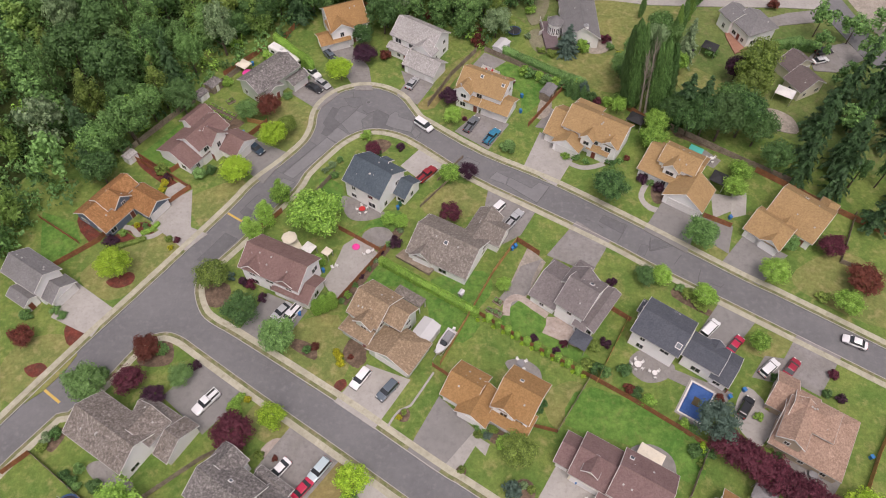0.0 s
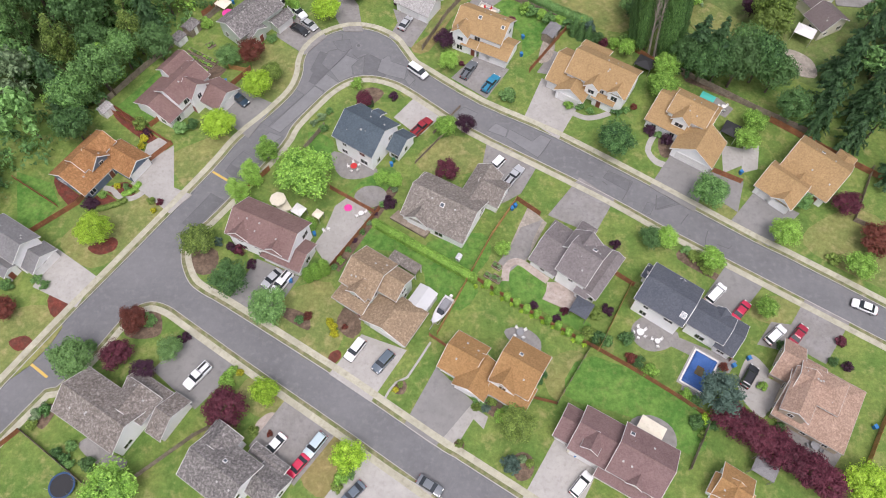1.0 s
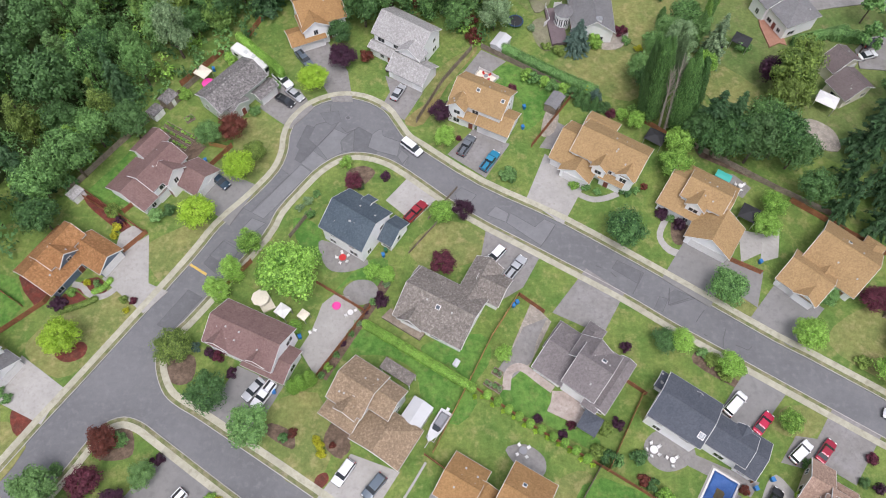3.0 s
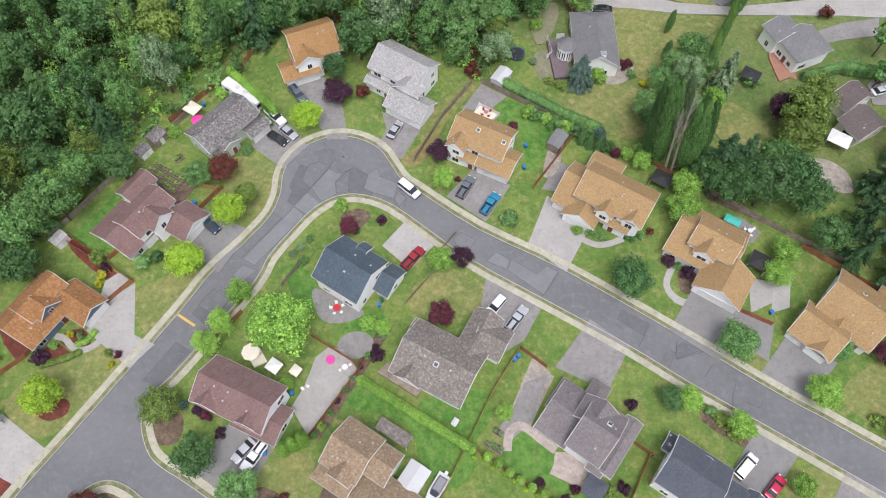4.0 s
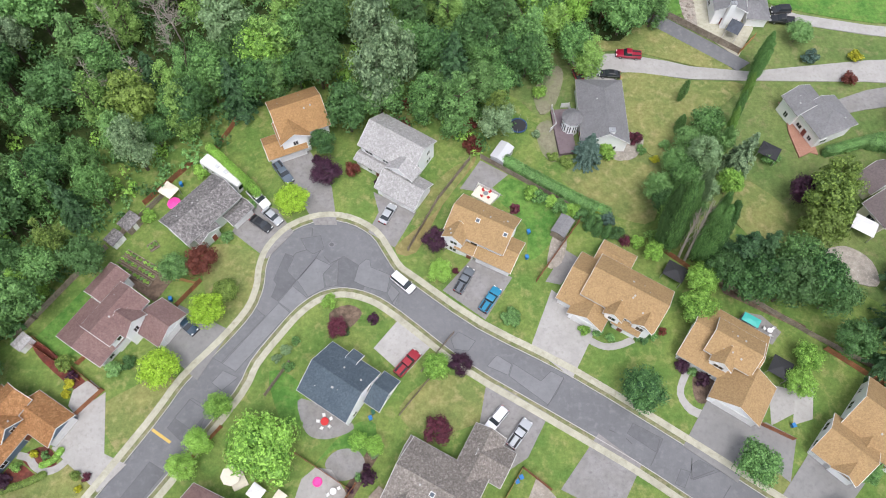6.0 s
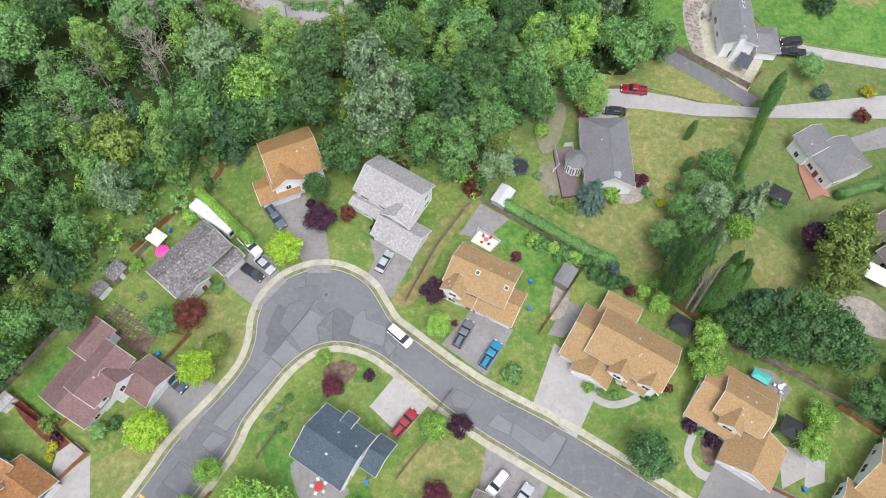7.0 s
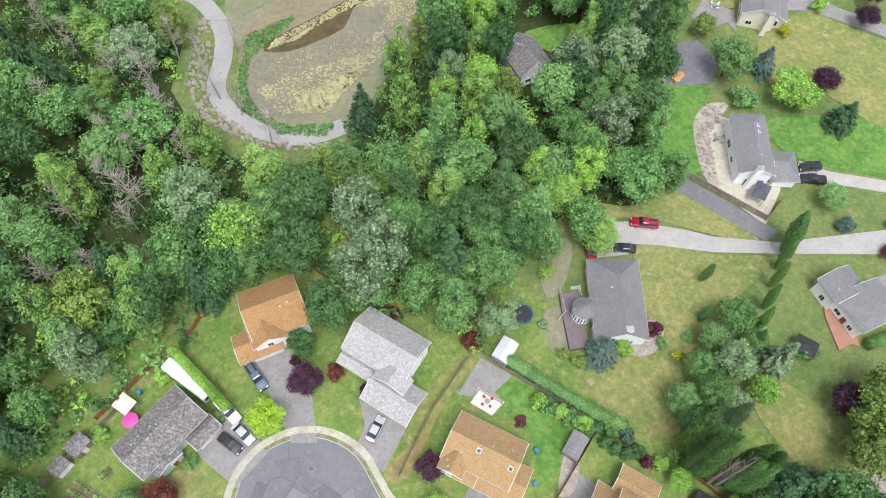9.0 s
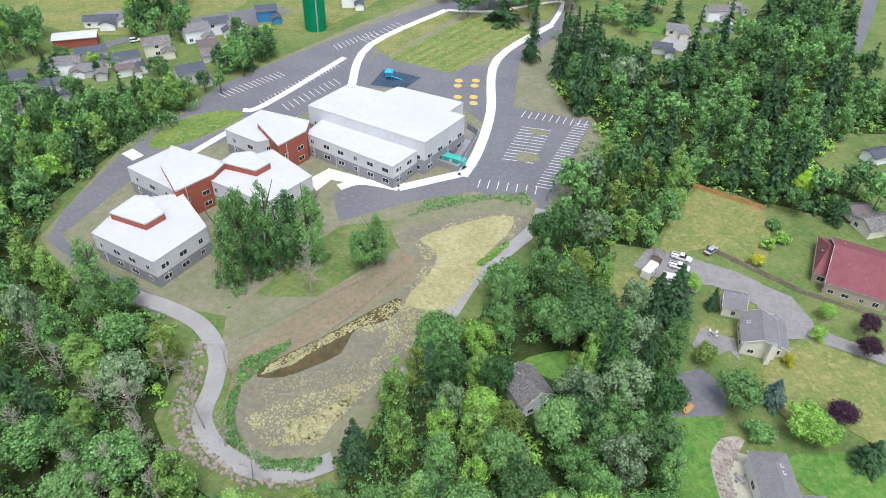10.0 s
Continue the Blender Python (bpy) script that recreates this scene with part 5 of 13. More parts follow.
def tufts(name, poly, count, size, seed, mat, label, z=0.1):
    """Low growth over an area as one object: grass tussocks, weeds, floating leaves."""
    rnd = random.Random(seed)
    bd, rng = Build(), np.random.default_rng(seed)
    at, facing = [], []
    x0, x1 = min(p[0] for p in poly), max(p[0] for p in poly)
    y0, y1 = min(p[1] for p in poly), max(p[1] for p in poly)
    made = tries = 0
    while made < count and tries < count * 20:
        tries += 1
        p = (rnd.uniform(x0, x1), rnd.uniform(y0, y1))
        if not inside(p, poly) or any(inside(p, b) for b in BARE):
            continue
        made += 1
        for k in range(12):
            d = Vector((rnd.gauss(0, 1), rnd.gauss(0, 1), abs(rnd.gauss(0.6, 0.6)))).normalized()
            at.append(Vector((p[0], p[1], z + size * 0.2)) + d * size * rnd.uniform(0.3, 0.75))
            facing.append(d + Vector((0, 0, 0.6)))
    leaves(bd, at, facing, size * 0.5, rng)
    return tagged(part(name, bd, M[mat]), label, "undergrowth", "", "stuff")


def scum(poly, count, lo, hi, seed, z):
    """Floating pads of pond scum."""
    rnd = random.Random(seed)
    bd = Build()
    x0, x1 = min(p[0] for p in poly), max(p[0] for p in poly)
    y0, y1 = min(p[1] for p in poly), max(p[1] for p in poly)
    made = 0
    while made < count:
        p = (rnd.uniform(x0, x1), rnd.uniform(y0, y1))
        if not inside(p, poly) or rnd.random() > 0.25 + 1.3 * abs(noise.noise((p[0] * 0.15, p[1] * 0.15, seed))) * 2:
            continue
        made += 1
        r = rnd.uniform(lo, hi)
        pts = [(p[0] + r * rnd.uniform(0.7, 1.2) * math.cos(k * 1.047), p[1] + r * rnd.uniform(0.7, 1.2) * math.sin(k * 1.047), z + 0.002 * (made % 9)) for k in range(6)]
        bd.add(pts, [tuple(range(6))])
    return tagged(part("pond_scum", bd, M["algae"]), "broken yellow scum floating on the pond", "pond scum", "", "stuff")


M["pad_blue"] = plain("blue_vinyl_pad", (0.02, 0.06, 0.14), 0.6)
M["tarp_blue"] = surf("blue_tarpaulin", (0.03, 0.09, 0.26), (0.04, 0.11, 0.32), (0.06, 0.14, 0.36), 0.6, 3.0, 0.5, 0.4, 3.0)
M["bin_blue"] = plain("blue_plastic", (0.02, 0.16, 0.42), 0.5)
M["bin_green"] = plain("green_plastic", (0.02, 0.12, 0.06), 0.5)
M["pink"] = plain("pink_plastic", (0.75, 0.06, 0.32), 0.5)
M["redcloth"] = plain("red_fabric", (0.5, 0.03, 0.03), 0.8)
M["teal"] = plain("teal_paint", (0.06, 0.42, 0.36), 0.5)
M["tank_green"] = surf("green_tank_paint", (0.0, 0.19, 0.075), (0.0, 0.215, 0.085), (0.01, 0.16, 0.07), 0.2, 1.0, 0.5)
M["canvas"] = surf("cream_canvas", (0.72, 0.66, 0.54), (0.68, 0.62, 0.5), (0.6, 0.55, 0.45), 0.6, 3.0, 0.9)
M["deckwood"] = surf("brown_deck_boards", (0.150, 0.115, 0.122), (0.175, 0.135, 0.140), (0.125, 0.095, 0.100), 0.5, 2.5, 0.8, 0.2, 9.0)
M["playmat"] = surf("dark_play_surface", (0.03, 0.05, 0.08), (0.04, 0.065, 0.1), (0.08, 0.16, 0.24), 0.2, 1.4, 0.8)
M["brick_red"] = surf("red_brick_paving", (0.36, 0.19, 0.13), (0.32, 0.165, 0.115), (0.42, 0.25, 0.18), 0.5, 3.0, 0.85)
M["stone"] = surf("rubble_stone", (0.28, 0.24, 0.20), (0.36, 0.31, 0.26), (0.2, 0.17, 0.145), 0.8, 3.0, 0.95)
M["membrane_walk"] = surf("fresh_white_concrete", (0.66, 0.655, 0.63), (0.70, 0.69, 0.67), (0.58, 0.57, 0.55), 0.2, 1.2, 0.8)
M["path_grey"] = surf("grey_gravel_path", (0.30, 0.29, 0.275), (0.35, 0.34, 0.32), (0.26, 0.25, 0.235), 0.15, 1.2, 0.95, 0.3, 10.0)
M["chain"] = plain("galvanised_wire", (0.35, 0.36, 0.36), 0.5, 0.6)
M["play_blue"] = plain("bright_blue_plastic", (0.01, 0.35, 0.55), 0.4)
M["bluefar"] = siding("bright_blue_siding", (0.05, 0.22, 0.45), (0.05, 0.2, 0.4))
M["tar"] = plain("black_tar", (0.105, 0.105, 0.107), 0.75)
M["stone_pink"] = surf("pale_pink_stone", (0.36, 0.30, 0.26), (0.42, 0.36, 0.32), (0.28, 0.23, 0.20), 0.6, 1.8, 0.85, 0.2, 6.0, mottle=0.25)


# ---- ground, roads and pavements ----
tagged(part('ground', Build().add([(-2500, -2500, -0.06), (2500, -2500, -0.06), (2500, 2500, -0.06), (-2500, 2500, -0.06)], [(0, 1, 2, 3)]), M['grass']), 'rough grassland reaching to the horizon', 'ground', '', 'structure')
KERB_OUTER = [(-121.63, -180.41), (-74.74, -103.64), (-62.22, -84.14), (-47.97, -61.93), (-43.31, -53.74), (-37.53, -46.79), (-33.21, -40.47), (-31.82, -35.44), (-31.80, -31.29), (-30.78, -27.56), (-27.48, -23.49), (-22.45, -21.32), (-17.17, -21.60), (-12.31, -24.32), (-9.53, -28.42), (-7.35, -31.80), (-4.03, -34.37), (8.20, -43.20), (24.68, -51.96), (44.82, -64.83), (62.36, -76.56), (76.58, -85.23), (152.30, -133.87)]
KERB_BLOCK = [(150.74, -139.42), (65.95, -86.40), (53.14, -78.39), (44.62, -73.07), (34.87, -66.51), (20.06, -57.69), (6.48, -49.59), (-6.08, -39.76), (-11.20, -36.58), (-16.29, -35.30), (-20.27, -35.85), (-23.14, -37.39), (-25.88, -39.92), (-28.47, -43.37), (-32.57, -49.56), (-34.79, -55.24), (-43.21, -67.98), (-47.20, -73.69), (-49.99, -77.05), (-51.00, -80.22), (-50.31, -83.82), (-48.19, -87.65), (-45.09, -89.97), (-40.37, -92.56), (-19.63, -105.13), (-8.45, -112.45), (1.08, -118.64), (12.06, -125.16), (97.05, -177.87)]
KERB_SOUTH = [(-122.58, -193.43), (-75.69, -116.66), (-68.18, -108.26), (-63.62, -102.18), (-59.53, -95.16), (-57.44, -92.61), (-54.46, -91.52), (-51.08, -92.39), (-46.86, -95.07), (-34.62, -103.13), (-21.47, -111.54), (-12.11, -117.58), (-3.16, -123.46), (80.64, -178.04)]
KERB_OUTER, KERB_BLOCK, KERB_SOUTH = (dense(rounded(k, 3, False), 1.5) for k in (KERB_OUTER, KERB_BLOCK, KERB_SOUTH))
road_outline = KERB_OUTER + KERB_BLOCK + KERB_SOUTH[::-1]
tagged(part("road", Build().prism(road_outline, -0.05, 0.0), M["asphalt"]), "worn grey asphalt street with an elbow turnaround", "road", "", "structure")
tagged(part("lawn_block", Build().prism(KERB_BLOCK, -0.05, 0.10), M["lawn"]), "green lawns of the inner block of gardens", "lawn", "", "structure")
tagged(part("lawn_outer", Build().prism(shifted(KERB_OUTER, 45) + KERB_OUTER[::-1], -0.05, 0.10), M["lawn"]), "green lawns behind the outer kerb", "lawn", "", "structure")
tagged(part("lawn_south", Build().prism(shifted(KERB_SOUTH, -45) + KERB_SOUTH[::-1], -0.05, 0.10), M["lawn"]), "green lawns of the southern gardens", "lawn", "", "structure")
for line, s in ((KERB_OUTER, 1), (KERB_BLOCK, 1), (KERB_SOUTH, -1)):
    strip("kerb", line, 0.0, 0.16 * s, 0.154, "concrete", "pale concrete kerb along the street", "kerb")
    strip("verge", line, 0.16 * s, 0.83 * s, 0.142, "verge", "thin scruffy grass verge behind the kerb", "verge")
    strip("pavement", line, 0.84 * s, 2.05 * s, 0.175, "walk", "pale concrete pavement in square slabs", "pavement", -0.05, 1.5)
# ---- houses ----
house('two-storey white house with a blue-slate shingle roof', 'r_slate', 'white',
      [(-15.77, -54.67, 5.50, 10.19, 10.13, 327.5, 'gg', 0.67, -0.05),
       (-13.66, -51.13, 5.50, 2.23, 3.75, 147.5, 'gg', 0.67, -0.05),
       (-8.60, -55.68, 2.80, 3.32, 6.38, 327.5, 'gg', 0.67, -0.05)],
      [(-6.64, -51.42, 4.8)], [(-14.20, -46.70, 1.0)], [], 6, [], 'house', 1)
house('two-storey white house with a maroon shingle roof', 'r_maroon', 'white',
      [(-33.07, -78.17, 5.50, 14.03, 8.87, 336.1, 'gg', 0.67, -0.05),
       (-29.33, -81.48, 2.80, 8.81, 6.80, 336.1, 'hg', 0.46, -0.05),
       (-37.45, -78.10, 5.50, 5.27, 4.81, 246.1, 'gg', 0.85, -0.05),
       (-30.87, -82.40, 5.50, 2.60, 4.09, 246.1, 'gg', 0.85, -0.05)],
      [(-30.23, -86.18, 4.8)], [(-35.89, -80.42, 1.0)], [], 6, [], 'house', 2)
house('two-storey sage house with weathered tan shake roofs', 'r_tan', 'sage',
      [(-13.22, -87.33, 5.50, 7.28, 8.72, 328.0, 'gg', 0.67, -0.05),
       (-8.65, -89.11, 5.50, 5.58, 6.04, 328.0, 'gg', 0.67, -0.05),
       (-15.85, -90.84, 2.80, 7.00, 5.22, 328.0, 'hg', 0.46, -0.05),
       (-8.30, -94.76, 2.80, 7.89, 10.09, 238.0, 'hg', 0.48, -0.05),
       (-14.56, -90.78, 5.50, 3.20, 4.33, 238.0, 'gg', 0.85, 3.20),
       (-6.72, -83.80, 3.00, 6.36, 2.30, 328.0, 'ff', 0.67, -0.05)],
      [(-12.20, -97.85, 2.6), (-8.98, -99.77, 4.2)], [(-14.51, -94.31, 1.0)], [], 6, [], 'house', 3)
house('single-storey white house under a big weathered grey shake roof', 'r_grey', 'white',
      [(0.77, -71.58, 3.20, 14.16, 11.16, 332.2, 'gg', 0.67, -0.05),
       (10.21, -67.36, 3.00, 5.88, 6.33, 332.2, 'gg', 0.67, -0.05),
       (7.85, -66.60, 3.00, 9.80, 5.75, 62.2, 'gg', 0.72, -0.05),
       (-3.92, -73.14, 3.20, 4.60, 5.13, 242.2, 'gg', 0.85, -0.05),
       (-0.53, -67.03, 3.00, 8.72, 4.34, 332.2, 'gg', 0.46, -0.05)],
      [(12.72, -63.48, 4.8)], [(5.68, -65.96, 1.0)], [], 3, [(0.27, -72.83, 1.2)], 'house', 4)
house('two-storey white house with taupe shingle roofs', 'r_taupe', 'white',
      [(27.09, -83.89, 5.50, 6.53, 9.91, 324.0, 'gg', 0.67, -0.05),
       (22.52, -80.23, 2.80, 6.20, 10.48, 324.0, 'gg', 0.46, -0.05),
       (31.16, -85.77, 2.80, 11.12, 3.10, 234.0, 'gg', 0.46, -0.05),
       (27.38, -77.96, 2.80, 7.48, 3.48, 54.0, 'gh', 0.67, -0.05),
       (27.30, -81.31, 5.50, 4.60, 6.60, 54.0, 'gg', 0.85, -0.05),
       (22.69, -77.65, 2.80, 6.16, 4.32, 54.0, 'gh', 0.60, -0.05),
       (26.99, -89.11, 2.80, 2.98, 2.50, 324.0, 'gg', 0.60, -0.05)],
      [(26.25, -73.98, 5.0)], [(26.01, -89.04, 1.0)], [], 6, [(28.77, -83.19, 1.2)], 'house', 5)
house('long two-storey white house with charcoal roofs', 'r_slate2', 'white',
      [(42.19, -90.79, 5.50, 9.83, 9.06, 325.3, 'gg', 0.44, -0.05),
       (49.63, -95.59, 4.40, 7.37, 6.12, 325.3, 'gg', 0.46, -0.05),
       (53.41, -97.76, 2.80, 3.92, 7.44, 325.3, 'gg', 0.46, -0.05),
       (44.05, -89.50, 5.50, 3.44, 2.27, 55.3, 'gg', 0.60, -0.05),
       (51.29, -94.79, 4.40, 3.60, 2.71, 55.3, 'gg', 0.67, -0.05),
       (40.04, -85.07, 2.80, 2.00, 3.25, 145.3, 'gg', 0.46, -0.05)],
      [(51.20, -89.79, 2.6), (55.43, -93.18, 5.0)], [], [], 6, [(43.88, -95.30, 1.5)], 'house', 6)
house('two-storey white house with bright orange-tan shingle roofs', 'r_orange', 'white',
      [(14.29, -105.20, 5.50, 7.69, 9.06, 330.0, 'gg', 0.67, -0.05),
       (11.97, -106.73, 5.50, 4.90, 4.98, 240.0, 'gg', 0.85, 3.20),
       (12.83, -108.53, 2.80, 7.70, 5.17, 330.0, 'gh', 0.46, -0.05),
       (6.89, -105.94, 2.80, 7.18, 6.51, 240.0, 'gg', 0.67, -0.05),
       (4.53, -102.51, 2.80, 6.66, 7.97, 330.0, 'gg', 0.67, -0.05)],
      [(0.91, -104.95, 2.6), (4.66, -108.51, 5.0)], [(8.65, -109.77, 1.0)], [], 6, [(14.28, -103.52, 1.0)], 'house', 7)
house('two-storey house with smooth rose-brown shingle roofs', 'r_rose', 'cream',
      [(33.82, -120.63, 5.50, 9.47, 9.06, 330.3, 'gg', 0.67, -0.05),
       (27.12, -116.87, 4.20, 7.95, 8.42, 330.3, 'gg', 0.67, -0.05),
       (22.52, -114.15, 2.80, 3.15, 6.41, 330.3, 'gg', 0.67, -0.05),
       (25.74, -117.91, 5.90, 3.30, 3.10, 240.3, 'gg', 0.90, 4.40),
       (31.38, -123.36, 2.80, 10.09, 4.23, 330.3, 'gh', 0.46, -0.05),
       (32.43, -123.65, 5.50, 2.80, 2.95, 240.3, 'gg', 0.90, 4.20)],
      [(21.91, -117.33, 2.6), (24.83, -119.65, 4.8)], [(28.05, -122.20, 1.0)], [], 6, [(32.23, -116.66, 1.1)], 'house', 8)
house('two-storey tan house with pink-tan shake roofs', 'r_pink', 'tanwall',
      [(65.88, -108.06, 5.50, 8.24, 6.46, 328.0, 'gh', 0.48, -0.05),
       (66.52, -109.92, 2.80, 12.85, 12.81, 328.0, 'gh', 0.41, -0.05),
       (62.67, -109.22, 5.50, 9.02, 5.06, 238.0, 'gg', 0.67, -0.05),
       (62.87, -102.43, 2.80, 4.02, 7.96, 328.0, 'gg', 0.67, -0.05),
       (66.95, -103.80, 2.80, 4.28, 2.77, 148.0, 'gh', 0.60, -0.05)],
      [(69.75, -100.92, 5.0)], [(71.97, -102.81, 1.0)], [], 6, [], 'house', 9)
house('two-storey white house with mossy grey-brown shake roofs', 'r_mix', 'white',
      [(-57.18, -113.32, 4.60, 13.91, 9.05, 329.2, 'gg', 0.67, -0.05),
       (-46.17, -113.90, 2.80, 3.32, 8.04, 329.2, 'gg', 0.67, -0.05),
       (-50.27, -109.73, 2.80, 8.87, 4.21, 329.2, 'gg', 0.67, -0.05),
       (-51.54, -111.80, 4.60, 5.40, 7.19, 59.2, 'gg', 0.78, -0.05)],
      [(-45.75, -108.75, 4.8)], [(-51.73, -108.84, 1.0)], [], 9, [], 'house', 10)
house('two-storey white house with dark grey shake roofs', 'r_dgrey', 'white',
      [(-35.32, -122.96, 4.80, 10.76, 9.03, 326.6, 'gg', 0.67, -0.05),
       (-27.76, -124.87, 2.80, 5.55, 5.99, 326.6, 'gg', 0.67, -0.05),
       (-35.81, -117.91, 4.80, 4.20, 5.78, 56.6, 'gg', 0.85, -0.05),
       (-27.99, -120.81, 2.80, 7.35, 2.02, 326.6, 'gg', 0.46, -0.05)],
      [(-26.36, -122.95, 4.8)], [(-30.64, -119.30, 1.0)], [], 6, [(-34.12, -121.93, 0.9)], 'house', 11)
house('two-storey white house with grey shingle roofs', 'r_steel', 'white',
      [(-81.90, -81.33, 5.50, 9.76, 6.86, 329.4, 'gg', 0.67, -0.05),
       (-76.76, -83.95, 2.80, 3.51, 6.30, 329.4, 'gg', 0.67, -0.05),
       (-83.45, -85.56, 2.80, 5.44, 3.48, 329.4, 'gg', 0.60, -0.05)],
      [(-75.19, -83.32, 2.6), (-76.84, -86.01, 2.6)], [(-81.34, -87.28, 1.0)], [], 6, [], 'house', 12)
house('slate-blue house with rust-orange shake roofs', 'r_rust', 'bluewall',
      [(-72.73, -62.51, 2.80, 11.60, 10.00, 59.3, 'gg', 0.67, -0.05),
       (-71.68, -60.49, 4.80, 8.91, 5.61, 59.3, 'gg', 0.60, -0.05),
       (-65.36, -60.78, 2.80, 8.20, 6.35, 329.3, 'gg', 0.67, -0.05),
       (-70.55, -62.40, 4.80, 3.90, 4.74, 329.3, 'gg', 0.90, 2.80)],
      [(-61.97, -63.07, 5.0)], [(-67.22, -64.14, 1.0)], [], 8, [], 'house', 13)
house('cream house with layered maroon shingle roofs', 'r_maroon', 'white',
      [(-56.00, -42.88, 5.50, 9.95, 6.93, 58.0, 'gg', 0.60, -0.05),
       (-60.06, -45.37, 2.80, 8.67, 10.53, 58.0, 'gg', 0.48, -0.05),
       (-48.84, -43.50, 2.80, 5.93, 7.40, 328.0, 'gg', 0.60, -0.05),
       (-59.27, -36.59, 4.20, 6.78, 4.80, 58.0, 'gg', 0.60, -0.05),
       (-53.38, -44.24, 5.50, 3.80, 5.30, 328.0, 'gg', 0.85, -0.05)],
      [(-47.54, -43.00, 5.0)], [(-53.98, -46.73, 1.0)], [], 3, [], 'house', 14)
house('two-storey white house with golden shingle roofs and twin gables', 'r_gold', 'white',
      [(35.23, -37.92, 5.50, 14.45, 9.37, 329.2, 'gg', 0.67, -0.05),
       (28.10, -34.77, 2.80, 6.11, 11.02, 329.2, 'gg', 0.67, -0.05),
       (28.91, -40.25, 2.80, 5.70, 7.07, 239.2, 'gg', 0.67, -0.05),
       (34.43, -29.88, 2.80, 6.90, 5.23, 329.2, 'gg', 0.40, -0.05),
       (32.75, -41.40, 5.50, 3.20, 3.70, 239.2, 'gg', 0.85, 3.00),
       (37.75, -43.40, 5.50, 3.40, 4.10, 239.2, 'gg', 0.85, -0.05),
       (35.61, -42.54, 2.80, 5.41, 3.70, 329.2, 'gg', 0.60, -0.05)],
      [(22.89, -38.83, 2.6), (27.67, -42.73, 5.0)], [(33.79, -44.18, 1.0)], [], 6, [], 'house', 15)
house('two-storey house with golden shingle roofs and a broad garage gable', 'r_gold', 'white',
      [(53.08, -47.86, 5.50, 8.77, 7.15, 327.3, 'gg', 0.60, -0.05),
       (52.24, -46.85, 2.80, 12.92, 12.29, 327.3, 'gg', 0.48, -0.05),
       (54.10, -55.30, 2.80, 8.00, 9.50, 237.3, 'gg', 0.67, -0.05),
       (50.85, -49.90, 5.50, 3.80, 4.12, 237.3, 'gg', 0.85, 3.20)],
      [(50.55, -57.38, 2.6), (54.29, -60.17, 4.6)], [(50.80, -51.49, 1.0)], [], 6, [], 'house', 16)
house('single-storey white house with pale golden shake roofs', 'r_gold', 'white',
      [(77.37, -60.68, 3.00, 11.56, 12.21, 318.2, 'gg', 0.67, -0.05),
       (69.96, -64.75, 2.80, 8.68, 8.41, 318.2, 'gg', 0.67, -0.05),
       (71.90, -65.36, 2.80, 10.77, 4.68, 228.2, 'gg', 0.74, -0.05),
       (83.59, -59.02, 2.80, 5.79, 3.97, 48.2, 'gh', 0.60, -0.05)],
      [(65.97, -66.88, 2.6), (69.09, -69.01, 4.6)], [(76.17, -67.35, 1.0)], [], 6, [(78.11, -58.86, 1.0)], 'house', 17)
house('two-storey white house with orange-tan roofs and a red-chaired deck', 'r_gold', 'white',
      [(9.28, -24.21, 5.50, 12.23, 8.51, 333.8, 'gg', 0.67, -0.05),
       (12.53, -28.32, 2.80, 7.71, 7.17, 333.8, 'gg', 0.48, -0.05),
       (6.51, -27.32, 2.80, 4.35, 3.59, 333.8, 'gg', 0.46, -0.05),
       (4.20, -26.30, 5.50, 3.60, 4.40, 243.8, 'gg', 0.85, -0.05)],
      [(7.42, -30.19, 2.6), (11.45, -32.56, 4.8)], [(6.41, -29.67, 1.0)], [], 6, [(8.21, -24.70, 1.1), (13.23, -27.50, 1.1)], 'house', 18)
house('grey house with a battered dark shake roof', 'r_dgrey', 'sage',
      [(-44.67, -21.05, 4.40, 13.72, 8.08, 50.7, 'gg', 0.48, -0.05),
       (-38.02, -20.75, 2.80, 5.47, 3.29, 50.7, 'gg', 0.46, -0.05),
       (-44.16, -24.79, 3.60, 5.07, 5.08, 320.7, 'gg', 0.46, -0.05)],
      [(-36.62, -21.44, 5.0)], [(-42.47, -25.35, 1.0)], [], 12, [], 'house', 19)
house('two-storey white house with rust-tan shingle roofs at the wood', 'r_orange', 'white',
      [(-27.96, 0.64, 5.50, 10.53, 10.47, 23.8, 'gg', 0.67, -0.05),
       (-28.89, -3.37, 5.50, 5.84, 6.35, 293.8, 'gg', 0.67, -0.05),
       (-30.62, -4.83, 2.80, 8.34, 5.73, 23.8, 'gg', 0.46, -0.05)],
      [(-28.90, -6.80, 5.0)], [(-25.36, -3.67, 1.0)], [], 6, [], 'house', 20)
house('two-storey white house with pale ash shake roofs', 'r_ash', 'white',
      [(-7.47, -6.20, 5.50, 12.89, 9.25, 328.5, 'gg', 0.67, -0.05),
       (-6.16, -12.23, 5.50, 3.20, 6.34, 238.5, 'gg', 0.67, -0.05),
       (-12.62, -8.75, 2.80, 6.80, 3.31, 328.5, 'gg', 0.40, -0.05),
       (-6.05, -14.45, 2.80, 9.53, 6.88, 328.5, 'gg', 0.67, -0.05)],
      [(-8.84, -17.74, 4.8)], [(-11.75, -11.97, 1.0)], [], 4, [], 'house', 21)
